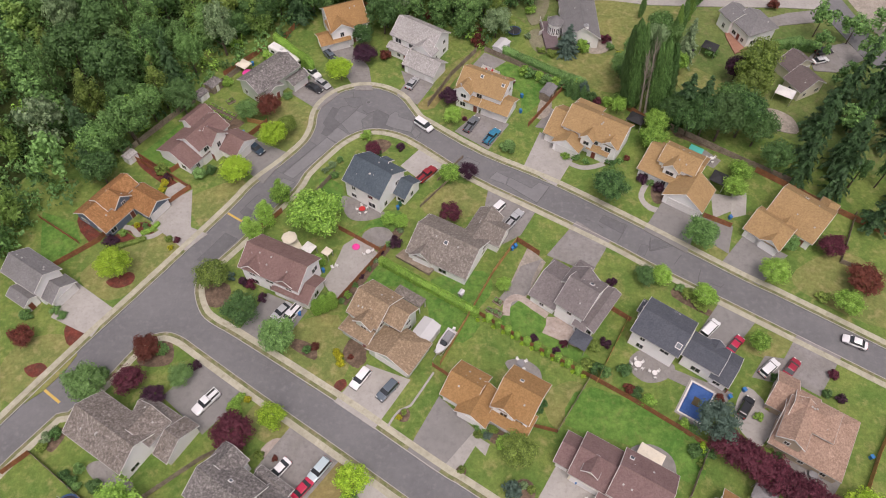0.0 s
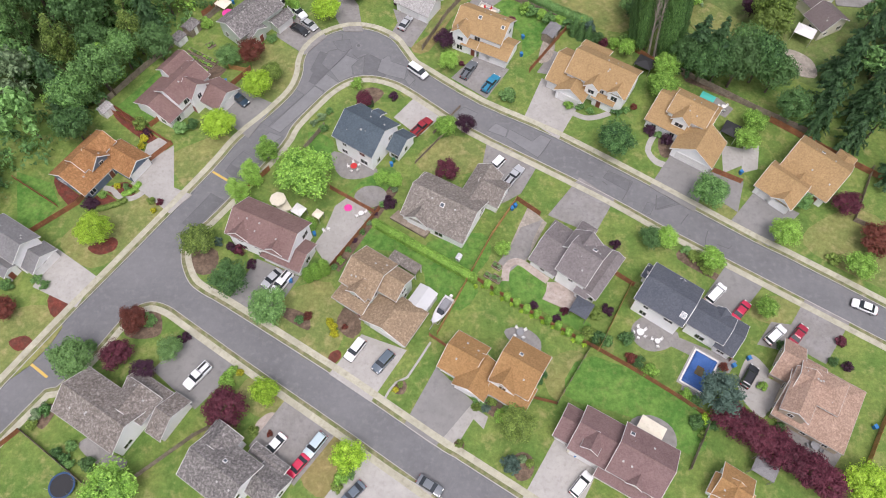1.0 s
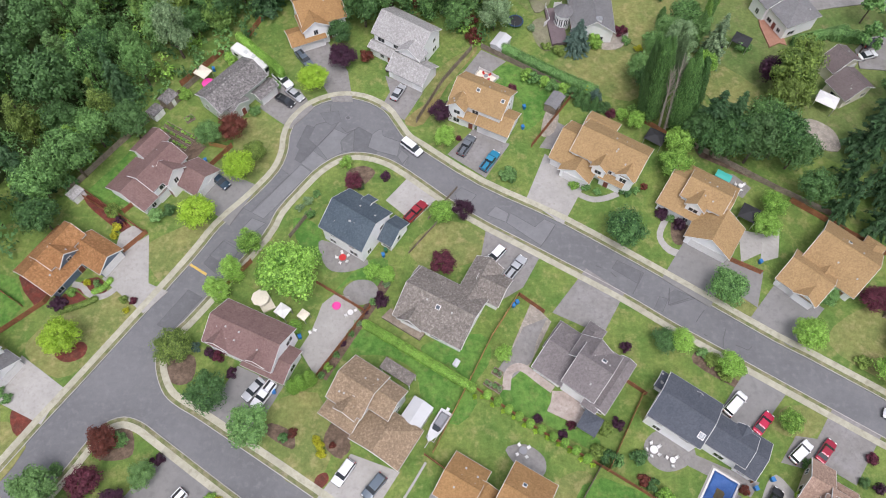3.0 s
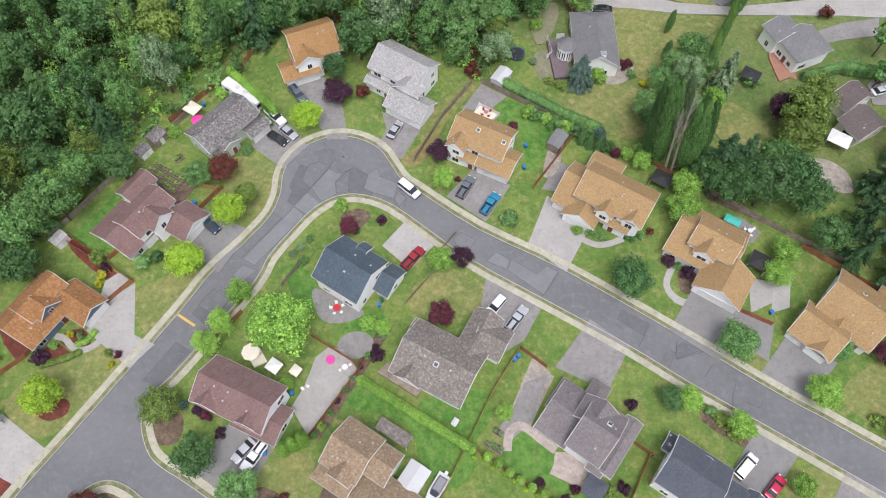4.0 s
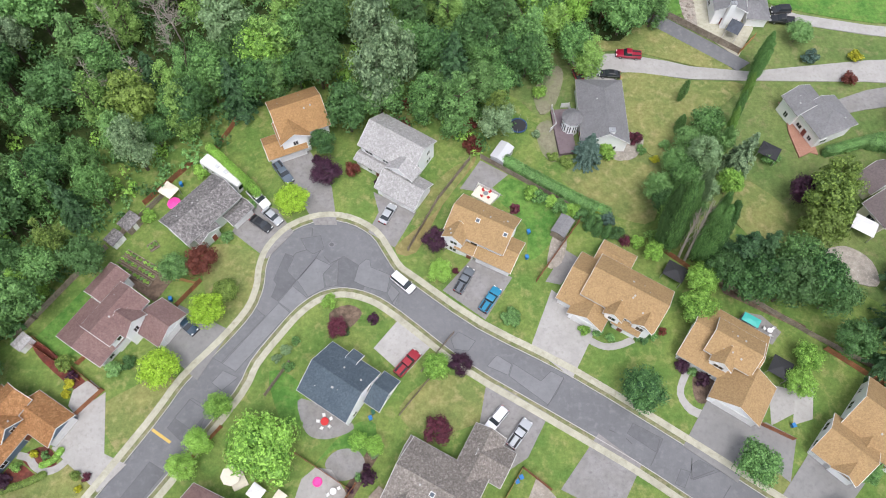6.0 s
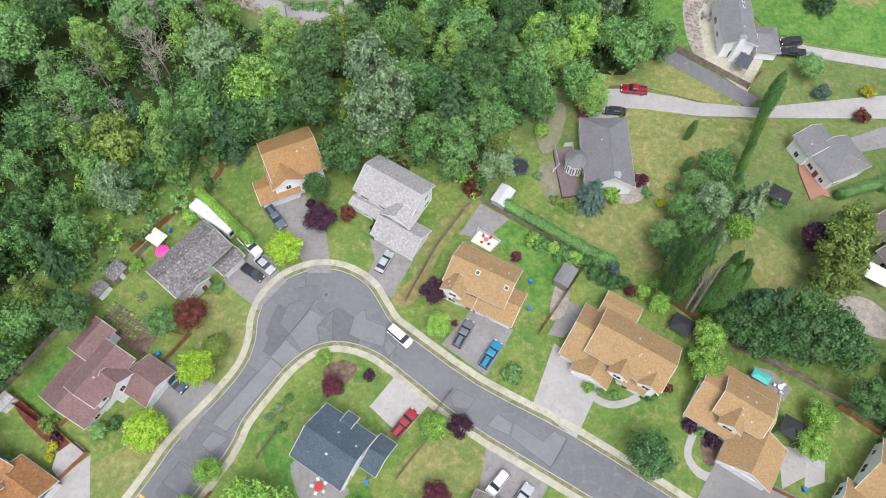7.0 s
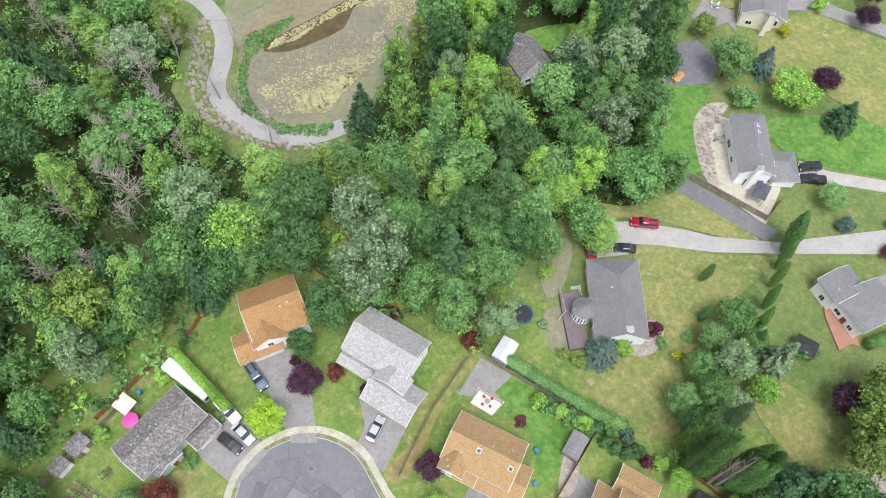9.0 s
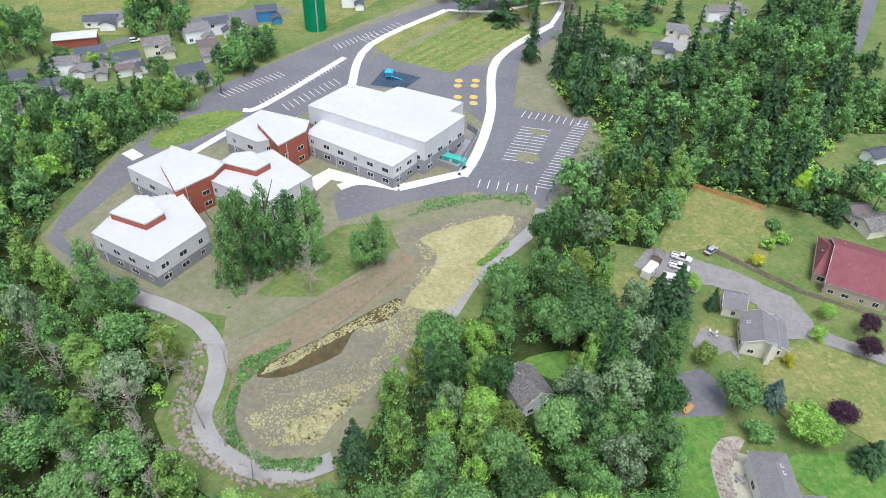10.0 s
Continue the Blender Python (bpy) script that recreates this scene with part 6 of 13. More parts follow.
house('grey-roofed white house with a round turret and a timber deck', 'r_steel', 'white',
      [(34.96, 3.77, 3.60, 16.36, 9.91, 270.1, 'hg', 0.67, -0.05),
       (37.90, 6.88, 3.40, 3.99, 3.69, 0.1, 'gh', 0.60, -0.05),
       (37.01, 3.72, 3.20, 7.71, 4.39, 270.1, 'gg', 0.46, -0.05)],
      [(34.64, 16.44, 4.8)], [(30.89, -0.34, 1.0)], [(35.61, -3.46, 7.0)], 3, [], 'house', 22)
house('white country house with grey shingle roofs and a chimney', 'r_steel', 'white',
      [(67.00, 38.57, 4.60, 15.43, 7.52, 266.6, 'hg', 0.48, -0.05),
       (73.65, 34.22, 2.80, 5.42, 7.46, 356.6, 'gh', 0.46, -0.05)],
      [(78.05, 35.04, 5.0)], [(65.65, 30.93, 1.0)], [(65.96, 30.56, 7.5)], 2, [(68.55, 42.37, 0.9), (68.52, 40.78, 0.9)], 'house', 23)
house('white house with grey shingle roofs and a brick-red terrace', 'r_steel', 'white',
      [(77.78, 6.67, 4.40, 5.65, 7.39, 294.0, 'gg', 0.46, -0.05),
       (81.84, 2.52, 4.40, 7.98, 9.63, 294.0, 'gh', 0.46, -0.05)],
      [(86.90, 5.72, 4.6)], [(80.16, 1.68, 1.0)], [], 3, [], 'house', 24)
house('house with purple-brown shingle roofs', 'r_brown', 'cream',
      [(89.97, -18.21, 3.20, 6.42, 8.47, 298.1, 'gg', 0.60, -0.05),
       (89.52, -11.20, 3.20, 4.97, 8.41, 298.1, 'gg', 0.60, -0.05)],
      [(95.63, -12.07, 4.6)], [], [], 3, [], 'house', 25)
house('cream house with grey roofs and skylights', 'r_steel', 'cream',
      [(75.61, 91.23, 3.20, 5.87, 6.96, 344.5, 'gg', 0.67, -0.05),
       (77.94, 80.00, 4.20, 10.54, 8.67, 254.5, 'gg', 0.48, -0.05),
       (82.24, 80.32, 3.00, 10.46, 5.26, 254.5, 'gg', 0.48, -0.05)],
      [(83.76, 91.80, 4.8)], [], [(78.12, 73.36, 6.5)], 2, [(75.61, 81.83, 1.0)], 'house', 26)
house('dark-roofed cottage among the trees', 'r_dgrey', 'white',
      [(21.33, 61.85, 4.00, 9.33, 8.40, 297.1, 'gg', 0.74, -0.05)],
      [], [], [], 2, [], 'house', 27)
house('long low house with dusty red roofs', 'r_red', 'tanwall',
      [(112.54, 103.97, 4.00, 15.11, 21.60, 333.4, 'gg', 0.46, -0.05),
       (106.09, 109.38, 3.00, 4.41, 17.43, 333.4, 'hg', 0.46, -0.05)],
      [], [], [], 5, [], 'house', 28)
house('single-storey house with orange-tan shingle roofs', 'r_orange', 'white',
      [(48.82, -124.49, 2.80, 5.44, 6.77, 326.8, 'gg', 0.60, -0.05),
       (48.42, -125.29, 2.80, 3.87, 7.05, 236.8, 'gg', 0.60, -0.05)],
      [], [], [], 3, [], 'house', 29)
# ---- drives, patios, beds and lawns ----
slab('driveway', [(-10.65, -47.11), (-6.37, -41.68), (0.23, -46.12), (-4.94, -52.18)], 0.146, 'concrete', 'pale concrete driveway', 'driveway', 0, 'structure')
slab('driveway', [(-40.06, -90.88), (-35.87, -82.16), (-27.17, -85.93), (-31.73, -94.77)], 0.146, 'drive_dark', 'worn grey driveway', 'driveway', 0, 'structure')
slab('driveway', [(-19.81, -105.18), (-14.39, -97.53), (-5.89, -100.47), (-11.95, -110.22)], 0.146, 'concrete', 'pale concrete driveway', 'driveway', 0, 'structure')
slab('driveway', [(9.62, -53.68), (11.75, -53.66), (20.50, -58.85), (16.49, -66.20), (12.33, -68.84), (7.88, -63.11)], 0.146, 'patio', 'grey concrete driveway', 'driveway', 0, 'structure')
slab('driveway', [(21.76, -71.30), (28.90, -62.04), (35.76, -67.27), (30.84, -75.70)], 0.146, 'patio', 'grey concrete driveway', 'driveway', 0, 'structure')
slab('driveway', [(49.88, -89.99), (56.56, -81.58), (62.75, -86.23), (55.23, -94.51)], 0.146, 'drive_dark', 'worn grey driveway', 'driveway', 0, 'structure')
slab('driveway', [(63.99, -97.40), (70.11, -89.08), (77.63, -93.59), (71.00, -101.99)], 0.146, 'patio', 'grey concrete driveway', 'driveway', 0, 'structure')
slab('driveway', [(59.06, -98.36), (62.62, -93.83), (66.24, -94.34), (63.04, -99.40)], 0.146, 'patio', 'grey concrete driveway', 'driveway', 0, 'structure')
slab('driveway', [(-5.89, -114.13), (-0.43, -103.61), (6.30, -109.95), (-0.39, -117.93)], 0.146, 'drive_dark', 'worn grey driveway', 'driveway', 0, 'structure')
slab('driveway', [(14.38, -126.05), (20.70, -115.70), (27.59, -121.12), (22.08, -130.62)], 0.146, 'concrete', 'pale concrete driveway', 'driveway', 0, 'structure')
slab('driveway', [(-51.67, -104.93), (-46.32, -97.81), (-36.00, -103.95), (-42.78, -111.99)], 0.146, 'drive_dark', 'worn grey driveway', 'driveway', 0, 'structure')
slab('driveway', [(-32.46, -118.19), (-27.10, -110.04), (-17.86, -116.25), (-23.98, -124.59)], 0.146, 'patio', 'grey concrete driveway', 'driveway', 0, 'structure')
slab('driveway', [(-19.86, -128.11), (-13.02, -118.39), (-0.73, -125.63), (-6.55, -133.13)], 0.146, 'concrete', 'pale concrete driveway', 'driveway', 0, 'structure')
slab('driveway', [(-77.81, -88.92), (-75.28, -80.60), (-66.08, -86.58), (-68.45, -93.08)], 0.146, 'concrete', 'pale concrete driveway', 'driveway', 0, 'structure')
slab('driveway', [(-64.20, -65.26), (-61.07, -58.85), (-57.17, -55.57), (-55.18, -66.06), (-51.14, -67.77), (-54.91, -72.27)], 0.146, 'concrete', 'pale concrete driveway', 'driveway', 0, 'structure')
slab('driveway', [(-49.53, -46.96), (-47.40, -38.98), (-36.90, -44.05), (-41.58, -53.34)], 0.146, 'drive_dark', 'worn grey driveway', 'driveway', 0, 'structure')
slab('driveway', [(-39.35, -23.89), (-37.16, -16.55), (-31.08, -18.76), (-27.43, -23.76), (-31.96, -29.54)], 0.146, 'patio', 'grey concrete driveway', 'driveway', 0, 'structure')
slab('driveway', [(-33.03, -8.70), (-26.24, -4.19), (-20.70, -13.43), (-19.02, -22.01), (-23.41, -22.06), (-28.48, -12.94)], 0.146, 'patio', 'grey concrete driveway', 'driveway', 0, 'structure')
slab('driveway', [(-12.24, -14.50), (-7.86, -16.77), (-3.54, -19.01), (-7.52, -26.83), (-12.85, -23.61), (-10.96, -19.10)], 0.146, 'patio', 'grey concrete driveway', 'driveway', 0, 'structure')
slab('driveway', [(1.85, -35.69), (7.50, -28.94), (15.10, -32.89), (9.80, -41.45)], 0.146, 'patio', 'grey concrete driveway', 'driveway', 0, 'structure')
slab('driveway', [(17.95, -46.56), (22.45, -35.30), (30.68, -42.15), (25.16, -52.36)], 0.146, 'concrete', 'pale concrete driveway', 'driveway', 0, 'structure')
slab('driveway', [(43.35, -64.04), (49.37, -55.19), (57.11, -59.35), (51.79, -70.01)], 0.146, 'drive_dark', 'worn grey driveway', 'driveway', 0, 'structure')
slab('driveway', [(58.73, -72.17), (65.44, -64.46), (73.33, -70.01), (65.46, -77.83)], 0.146, 'drive_dark', 'worn grey driveway', 'driveway', 0, 'structure')
slab('driveway', [(54.29, -60.48), (58.58, -59.89), (63.26, -62.56), (60.70, -69.92), (54.56, -64.78)], 0.146, 'drive_dark', 'worn grey driveway', 'driveway', 0, 'structure')
slab('driveway', [(30.25, 21.74), (41.44, 22.24), (52.10, 20.26), (56.74, 18.91), (69.82, 17.72), (97.17, 21.38), (108.67, 22.03), (106.56, 14.82), (95.59, 15.33), (69.34, 15.16), (56.21, 15.36), (45.65, 16.86), (40.65, 17.06), (39.46, 14.78), (31.43, 13.81)], 0.146, 'concrete', 'pale concrete driveway', 'driveway', 0, 'structure')
slab('driveway', [(78.86, 37.43), (84.43, 34.86), (99.93, 31.92), (108.77, 31.02), (107.90, 27.96), (99.16, 29.00), (81.35, 32.31), (77.88, 32.55)], 0.146, 'concrete', 'pale concrete driveway', 'driveway', 0, 'structure')
slab('driveway', [(84.69, 8.93), (94.97, 12.95), (104.13, 14.78), (102.54, 9.22), (93.60, 7.72), (86.34, 6.00)], 0.146, 'patio', 'grey concrete driveway', 'driveway', 0, 'structure')
slab('driveway', [(96.02, -5.40), (99.75, -1.85), (108.17, 0.76), (110.55, -6.06), (101.41, -11.44), (95.64, -10.97)], 0.146, 'patio', 'grey concrete driveway', 'driveway', 0, 'structure')
slab('lane', [(49.78, 35.55), (53.80, 32.68), (70.52, 20.17), (67.42, 17.82), (50.93, 29.87), (47.60, 33.17)], 0.146, 'asphalt', 'dark asphalt lane beside a timber fence', 'lane', 0, 'structure')
slab('lane', [(30.91, 62.57), (35.16, 48.77), (38.31, 40.62), (41.49, 34.36), (38.83, 32.75), (34.35, 38.93), (31.13, 47.00), (26.77, 60.67)], 0.060, 'bark_mulch', 'narrow brown track between trees', 'track', 0, 'structure')
slab('side_road', [(104.85, 30.12), (106.13, 9.22), (109.84, -3.71), (117.71, -15.55), (125.24, -11.01), (115.64, 4.67), (112.46, 19.60), (112.44, 30.40)], 0.060, 'asphalt', 'grey side street at the edge', 'road', 0, 'structure')
slab('gravel_yard', [(115.83, 30.53), (114.11, 19.68), (117.21, 4.74), (126.09, -8.78), (142.81, 10.48), (141.23, 31.45)], 0.050, 'gravel', 'pale bare gravel yard', 'yard', 0, 'structure')
slab('patio', [(-22.88, -56.36), (-13.49, -60.80), (-16.66, -63.12), (-20.43, -63.05), (-22.40, -60.68)], 0.130, 'patio', 'grey concrete patio', 'patio', 4, 'structure')
slab('patio', [(-17.88, -67.56), (-15.94, -65.19), (-12.78, -65.13), (-11.16, -67.16), (-12.54, -69.49), (-15.62, -70.08)], 0.130, 'patio', 'grey concrete patio', 'patio', 4, 'structure')
slab('patio', [(0.09, -117.25), (4.69, -109.97), (8.87, -112.53), (8.04, -114.71), (6.28, -112.96), (2.73, -118.64)], 0.130, 'concrete', 'pale concrete patio and path', 'patio', 0, 'structure')
slab('patio', [(12.10, -96.65), (15.62, -95.70), (18.68, -97.89), (18.54, -100.63), (15.92, -101.21)], 0.130, 'patio', 'grey concrete patio', 'patio', 4, 'structure')
slab('patio', [(36.37, -94.81), (39.78, -93.04), (44.65, -96.36), (42.68, -99.16), (38.91, -99.99), (36.22, -97.94)], 0.130, 'patio', 'grey concrete patio', 'patio', 4, 'structure')
slab('patio', [(44.04, -96.93), (54.78, -101.69), (52.80, -104.07), (42.72, -98.83)], 0.130, 'patio', 'grey concrete patio', 'patio', 0, 'structure')
slab('patio', [(19.61, -89.87), (20.45, -88.19), (20.75, -86.28), (23.14, -86.32), (27.25, -89.39), (26.0, -92.9)], 0.162, 'stone_pink', 'pale pinkish stone patio', 'patio', 0, 'structure')
slab('gravel_bed', [(13.50, -79.06), (17.86, -69.21), (21.45, -73.13), (16.73, -82.12)], 0.130, 'gravel', 'pale gravel bed', 'gravel bed', 0, 'structure')
slab('lawn', [(13.40, -84.20), (14.50, -82.60), (16.20, -82.90), (18.60, -84.90), (20.70, -86.60), (20.30, -88.30), (19.60, -89.90), (25.5, -92.9), (28.5, -95.0), (27.0, -96.6), (20.0, -92.6), (12.4, -87.6)], 0.140, 'lawn_rich', 'rich green back lawn beside a paved path', 'lawn', 3, 'structure')
# shadowy ground beyond the fence, its shade put in as deeper green lawn
slab('lawn', [(-88.51, -62.81), (-80.53, -65.47), (-77.46, -70.65), (-80.94, -76.52), (-83.98, -77.69)], 0.104, 'lawn_rich', 'lush watered green lawn', 'lawn', 0, 'structure')
slab('lawn', [(-1.4, -77.45), (8.18, -75.65), (10.0, -80.16), (7.51, -84.24), (6.37, -84.9), (2.85, -82.1), (-2.42, -79.49)], 0.104, 'lawn_rich', 'lush watered green lawn', 'lawn', 3, 'structure')
slab('lawn', [(-72.00, -45.90), (-66.40, -37.90), (-63.40, -32.90), (-61.40, -35.60), (-66.60, -42.60), (-62.10, -48.50), (-65.80, -50.30)], 0.104, 'lawn_rich', 'lush watered green lawn', 'lawn', 0, 'structure')
strip('garden_path', rounded([(20.90, -86.05), (18.60, -84.30), (16.40, -82.50), (14.90, -81.95), (13.50, -82.60), (12.85, -84.00), (12.60, -86.20)], 4, False), -0.75, 0.75, 0.17, 'stone_pink', 'curved pinkish paved path round a lawn', 'path')
slab('patio', [(33.78, -113.16), (37.43, -111.81), (41.12, -114.04), (41.10, -117.63), (36.76, -117.21)], 0.130, 'patio', 'grey concrete patio', 'patio', 4, 'structure')
slab('patio', [(61.21, -113.75), (70.09, -117.89), (67.36, -121.04), (61.02, -117.35)], 0.130, 'patio', 'grey concrete patio', 'patio', 0, 'structure')
slab('patio', [(55.27, -102.97), (57.84, -100.35), (60.58, -103.74), (61.98, -106.87), (57.38, -112.02), (54.02, -107.50)], 0.130, 'concrete', 'pale concrete patio and path', 'patio', 3, 'structure')
slab('patio', [(43.61, -107.14), (45.94, -101.83), (51.29, -103.88), (47.86, -109.13)], 0.130, 'patio', 'grey concrete patio', 'patio', 0, 'structure')
slab('patio', [(5.22, -13.46), (9.47, -6.65), (15.11, -9.99), (11.74, -13.14), (13.85, -14.99)], 0.130, 'patio', 'grey concrete patio', 'patio', 0, 'structure')
slab('patio', [(21.39, -33.66), (25.56, -26.82), (28.92, -29.16), (24.21, -34.26)], 0.130, 'patio', 'grey concrete patio', 'patio', 0, 'structure')
slab('gravel_bed', [(21.89, -30.51), (23.71, -23.21), (26.17, -24.29), (24.73, -29.73)], 0.130, 'gravel', 'pale gravel bed', 'gravel bed', 3, 'structure')
slab('terrace', [(60.51, 43.97), (63.88, 49.03), (67.87, 47.78), (66.96, 34.83), (73.77, 33.41), (73.13, 30.02), (68.11, 21.58), (59.91, 30.06)], 0.130, 'walk', 'pale concrete terrace', 'terrace', 0, 'structure')
slab('gravel_bed', [(57.54, 46.71), (61.77, 52.38), (66.32, 51.97), (60.82, 44.31), (60.41, 30.83), (57.48, 33.85)], 0.130, 'gravel', 'pale gravel bed', 'gravel bed', 3, 'structure')
slab('sports_court', [(51.81, 57.21), (56.86, 69.82), (62.48, 71.33), (67.14, 65.26), (63.73, 58.27)], 0.130, 'lot', 'dark asphalt sports court', 'sports court', 0, 'structure')
slab('patio', [(63.73, 73.40), (70.84, 77.12), (72.42, 73.67), (73.36, 80.81), (66.13, 84.31), (62.50, 78.64)], 0.130, 'patio', 'grey concrete patio', 'patio', 0, 'structure')
slab('patio', [(54.09, 106.89), (59.53, 114.24), (69.72, 111.02), (81.27, 105.64), (86.67, 101.37), (82.96, 92.76), (73.45, 99.79), (61.70, 100.45)], 0.130, 'patio', 'grey concrete patio', 'patio', 0, 'structure')
slab('patio', [(85.91, 101.34), (92.98, 96.22), (95.19, 87.20), (91.45, 81.39), (86.57, 81.24), (82.61, 91.73)], 0.130, 'patio', 'grey concrete patio', 'patio', 0, 'structure')
slab('patio', [(93.76, 87.15), (98.85, 82.56), (108.56, 77.41), (118.73, 68.35), (116.90, 65.09), (106.83, 73.86), (91.45, 81.39)], 0.130, 'patio', 'grey concrete patio', 'patio', 0, 'structure')
slab('bare_ground', [(21.52, 11.72), (26.05, 18.37), (28.30, 16.28), (25.97, 7.99), (22.57, 5.27)], 0.130, 'dirt', 'bare trodden earth beside a terrace', 'bare ground', 3, 'structure')
slab('bare_ground', [(21.58, 1.98), (25.09, 3.34), (26.84, -4.30), (24.44, -6.82), (22.06, -3.75)], 0.130, 'dirt', 'bare trodden earth beside a terrace', 'bare ground', 3, 'structure')
slab('gravel_bed', [(37.78, -1.63), (41.47, 0.99), (44.10, -0.90), (41.88, -5.34), (37.33, -6.02)], 0.130, 'gravel', 'pale gravel bed', 'gravel bed', 3, 'structure')
slab('gravel_bed', [(76.03, -27.07), (80.91, -25.38), (85.39, -28.61), (85.01, -33.93), (77.33, -31.37)], 0.130, 'gravel', 'pale gravel bed', 'gravel bed', 4, 'structure')
slab('flower_bed', [(-60.68, -32.95), (-58.48, -28.95), (-49.24, -34.29), (-51.63, -38.66)], 0.130, 'soil', 'dark soil planting bed', 'flower bed', 0, 'structure')
slab('terrace', [(74.77, 9.46), (75.18, 7.44), (77.34, -2.96), (80.48, -4.18), (80.21, -0.37), (77.30, 7.47)], 0.130, 'brick_red', 'red brick terrace', 'terrace', 0, 'structure')
slab('flower_bed', [(-80.30, -63.90), (-73.30, -68.80), (-75.50, -71.00), (-78.50, -68.00), (-80.10, -65.30)], 0.130, 'bark_mulch', 'planting bed with red bark mulch', 'flower bed', 0, 'structure')
slab('flower_bed', [(-72.20, -46.79), (-69.32, -47.50), (-59.42, -55.16), (-61.01, -56.22), (-69.59, -50.12)], 0.130, 'bark_mulch', 'planting bed with red bark mulch', 'flower bed', 3, 'structure')
slab('flower_bed', [(-68.77, -66.72), (-65.11, -64.86), (-62.69, -67.97), (-65.93, -68.98)], 0.130, 'bark_mulch', 'planting bed with red bark mulch', 'flower bed', 3, 'structure')
slab('flower_bed', [(-74.26, -91.67), (-73.12, -89.55), (-69.75, -91.36), (-72.06, -95.07)], 0.130, 'bark_mulch', 'planting bed with red bark mulch', 'flower bed', 3, 'structure')
slab('flower_bed', [(-79.15, -99.97), (-76.40, -98.72), (-74.61, -100.23), (-76.85, -101.79)], 0.130, 'bark_mulch', 'planting bed with red bark mulch', 'flower bed', 3, 'structure')
slab('flower_bed', [(-69.40, -80.30), (-67.50, -79.00), (-65.20, -77.90), (-63.80, -78.90), (-64.10, -80.70), (-66.06, -81.75), (-67.90, -81.60)], 0.130, 'bark_mulch', 'planting bed with red bark mulch', 'flower bed', 3, 'structure')
slab('flower_bed', [(7.51, -109.93), (8.53, -108.49), (11.73, -109.87), (9.66, -112.51)], 0.130, 'soil', 'dark soil planting bed', 'flower bed', 3, 'structure')
slab('flower_bed', [(-24.42, -96.90), (-29.48, -94.16), (-28.62, -92.43), (-24.71, -94.08)], 0.130, 'soil', 'dark soil planting bed', 'flower bed', 3, 'structure')
slab('flower_bed', [(-19.27, -95.70), (-17.46, -91.67), (-14.63, -93.92), (-15.90, -98.43)], 0.130, 'soil', 'dark soil planting bed', 'flower bed', 3, 'structure')
slab('flower_bed', [(-49.72, -82.02), (-48.50, -79.50), (-43.85, -80.68), (-43.71, -84.99), (-46.88, -85.65)], 0.130, 'soil', 'dark soil planting bed', 'flower bed', 3, 'structure')
slab('patio', [(-31.80, -114.50), (-29.32, -112.28), (-26.18, -113.73), (-26.88, -116.18), (-30.23, -116.71)], 0.130, 'stone_pink', 'pale pinkish stone patio', 'patio', 4, 'structure')
slab('flower_bed', [(-58.32, -97.99), (-57.86, -92.90), (-52.97, -93.40), (-51.55, -97.89), (-54.96, -99.05)], 0.130, 'soil', 'dark soil planting bed', 'flower bed', 4, 'structure')
slab('flower_bed', [(46.50, -53.85), (47.55, -50.53), (51.20, -50.76), (49.24, -56.00), (47.00, -56.48)], 0.130, 'soil', 'dark soil planting bed', 'flower bed', 3, 'structure')
slab('flower_bed', [(-19.16, -40.49), (-15.72, -38.80), (-13.10, -40.36), (-15.44, -43.60), (-17.89, -44.44)], 0.130, 'soil', 'dark soil planting bed', 'flower bed', 3, 'structure')
slab('flower_bed', [(48.17, -78.45), (49.72, -80.82), (54.83, -84.50), (53.70, -85.43), (46.81, -80.84)], 0.130, 'soil', 'dark soil planting bed', 'flower bed', 3, 'structure')
slab('patio', [(-62.36, -55.51), (-60.25, -53.40), (-58.28, -54.84), (-60.16, -58.10)], 0.130, 'concrete', 'pale concrete patio and path', 'patio', 0, 'structure')
slab('flower_bed', [(-10.68, -64.95), (-8.88, -66.02), (-19.62, -84.82), (-21.26, -83.63)], 0.130, 'soil', 'dark soil planting bed', 'flower bed', 0, 'structure')
slab('flower_bed', [(54.32, -33.55), (57.36, -34.82), (69.49, -42.04), (69.00, -43.15), (55.13, -35.64)], 0.130, 'soil', 'planting bed with red bark mulch', 'flower bed', 0, 'structure')
slab('patio', [(47.83, -47.48), (48.74, -48.07), (46.16, -51.77), (44.79, -54.91), (46.18, -57.22), (49.04, -58.33), (48.75, -59.48), (45.29, -58.54), (43.55, -55.08), (45.01, -51.19)], 0.130, 'concrete', 'pale concrete patio and path', 'patio', 3, 'structure')
slab('patio', [(65.03, -53.04), (68.46, -52.98), (66.85, -59.28), (63.18, -60.35)], 0.130, 'concrete', 'pale concrete patio and path', 'patio', 0, 'structure')
slab('patio', [(60.25, -53.14), (64.83, -54.08), (63.80, -58.33), (59.35, -60.42)], 0.130, 'concrete', 'pale concrete patio and path', 'patio', 0, 'structure')
slab('flower_bed', [(-18.11, -95.68), (-16.18, -94.51), (-14.48, -96.18), (-15.63, -97.87)], 0.130, 'soil', 'dark soil planting bed', 'flower bed', 3, 'structure')
slab('flower_bed', [(-19.84, -101.23), (-18.34, -100.66), (-17.82, -101.95), (-19.15, -103.36), (-20.22, -102.85)], 0.130, 'bark_mulch', 'planting bed with red bark mulch', 'flower bed', 3, 'structure')
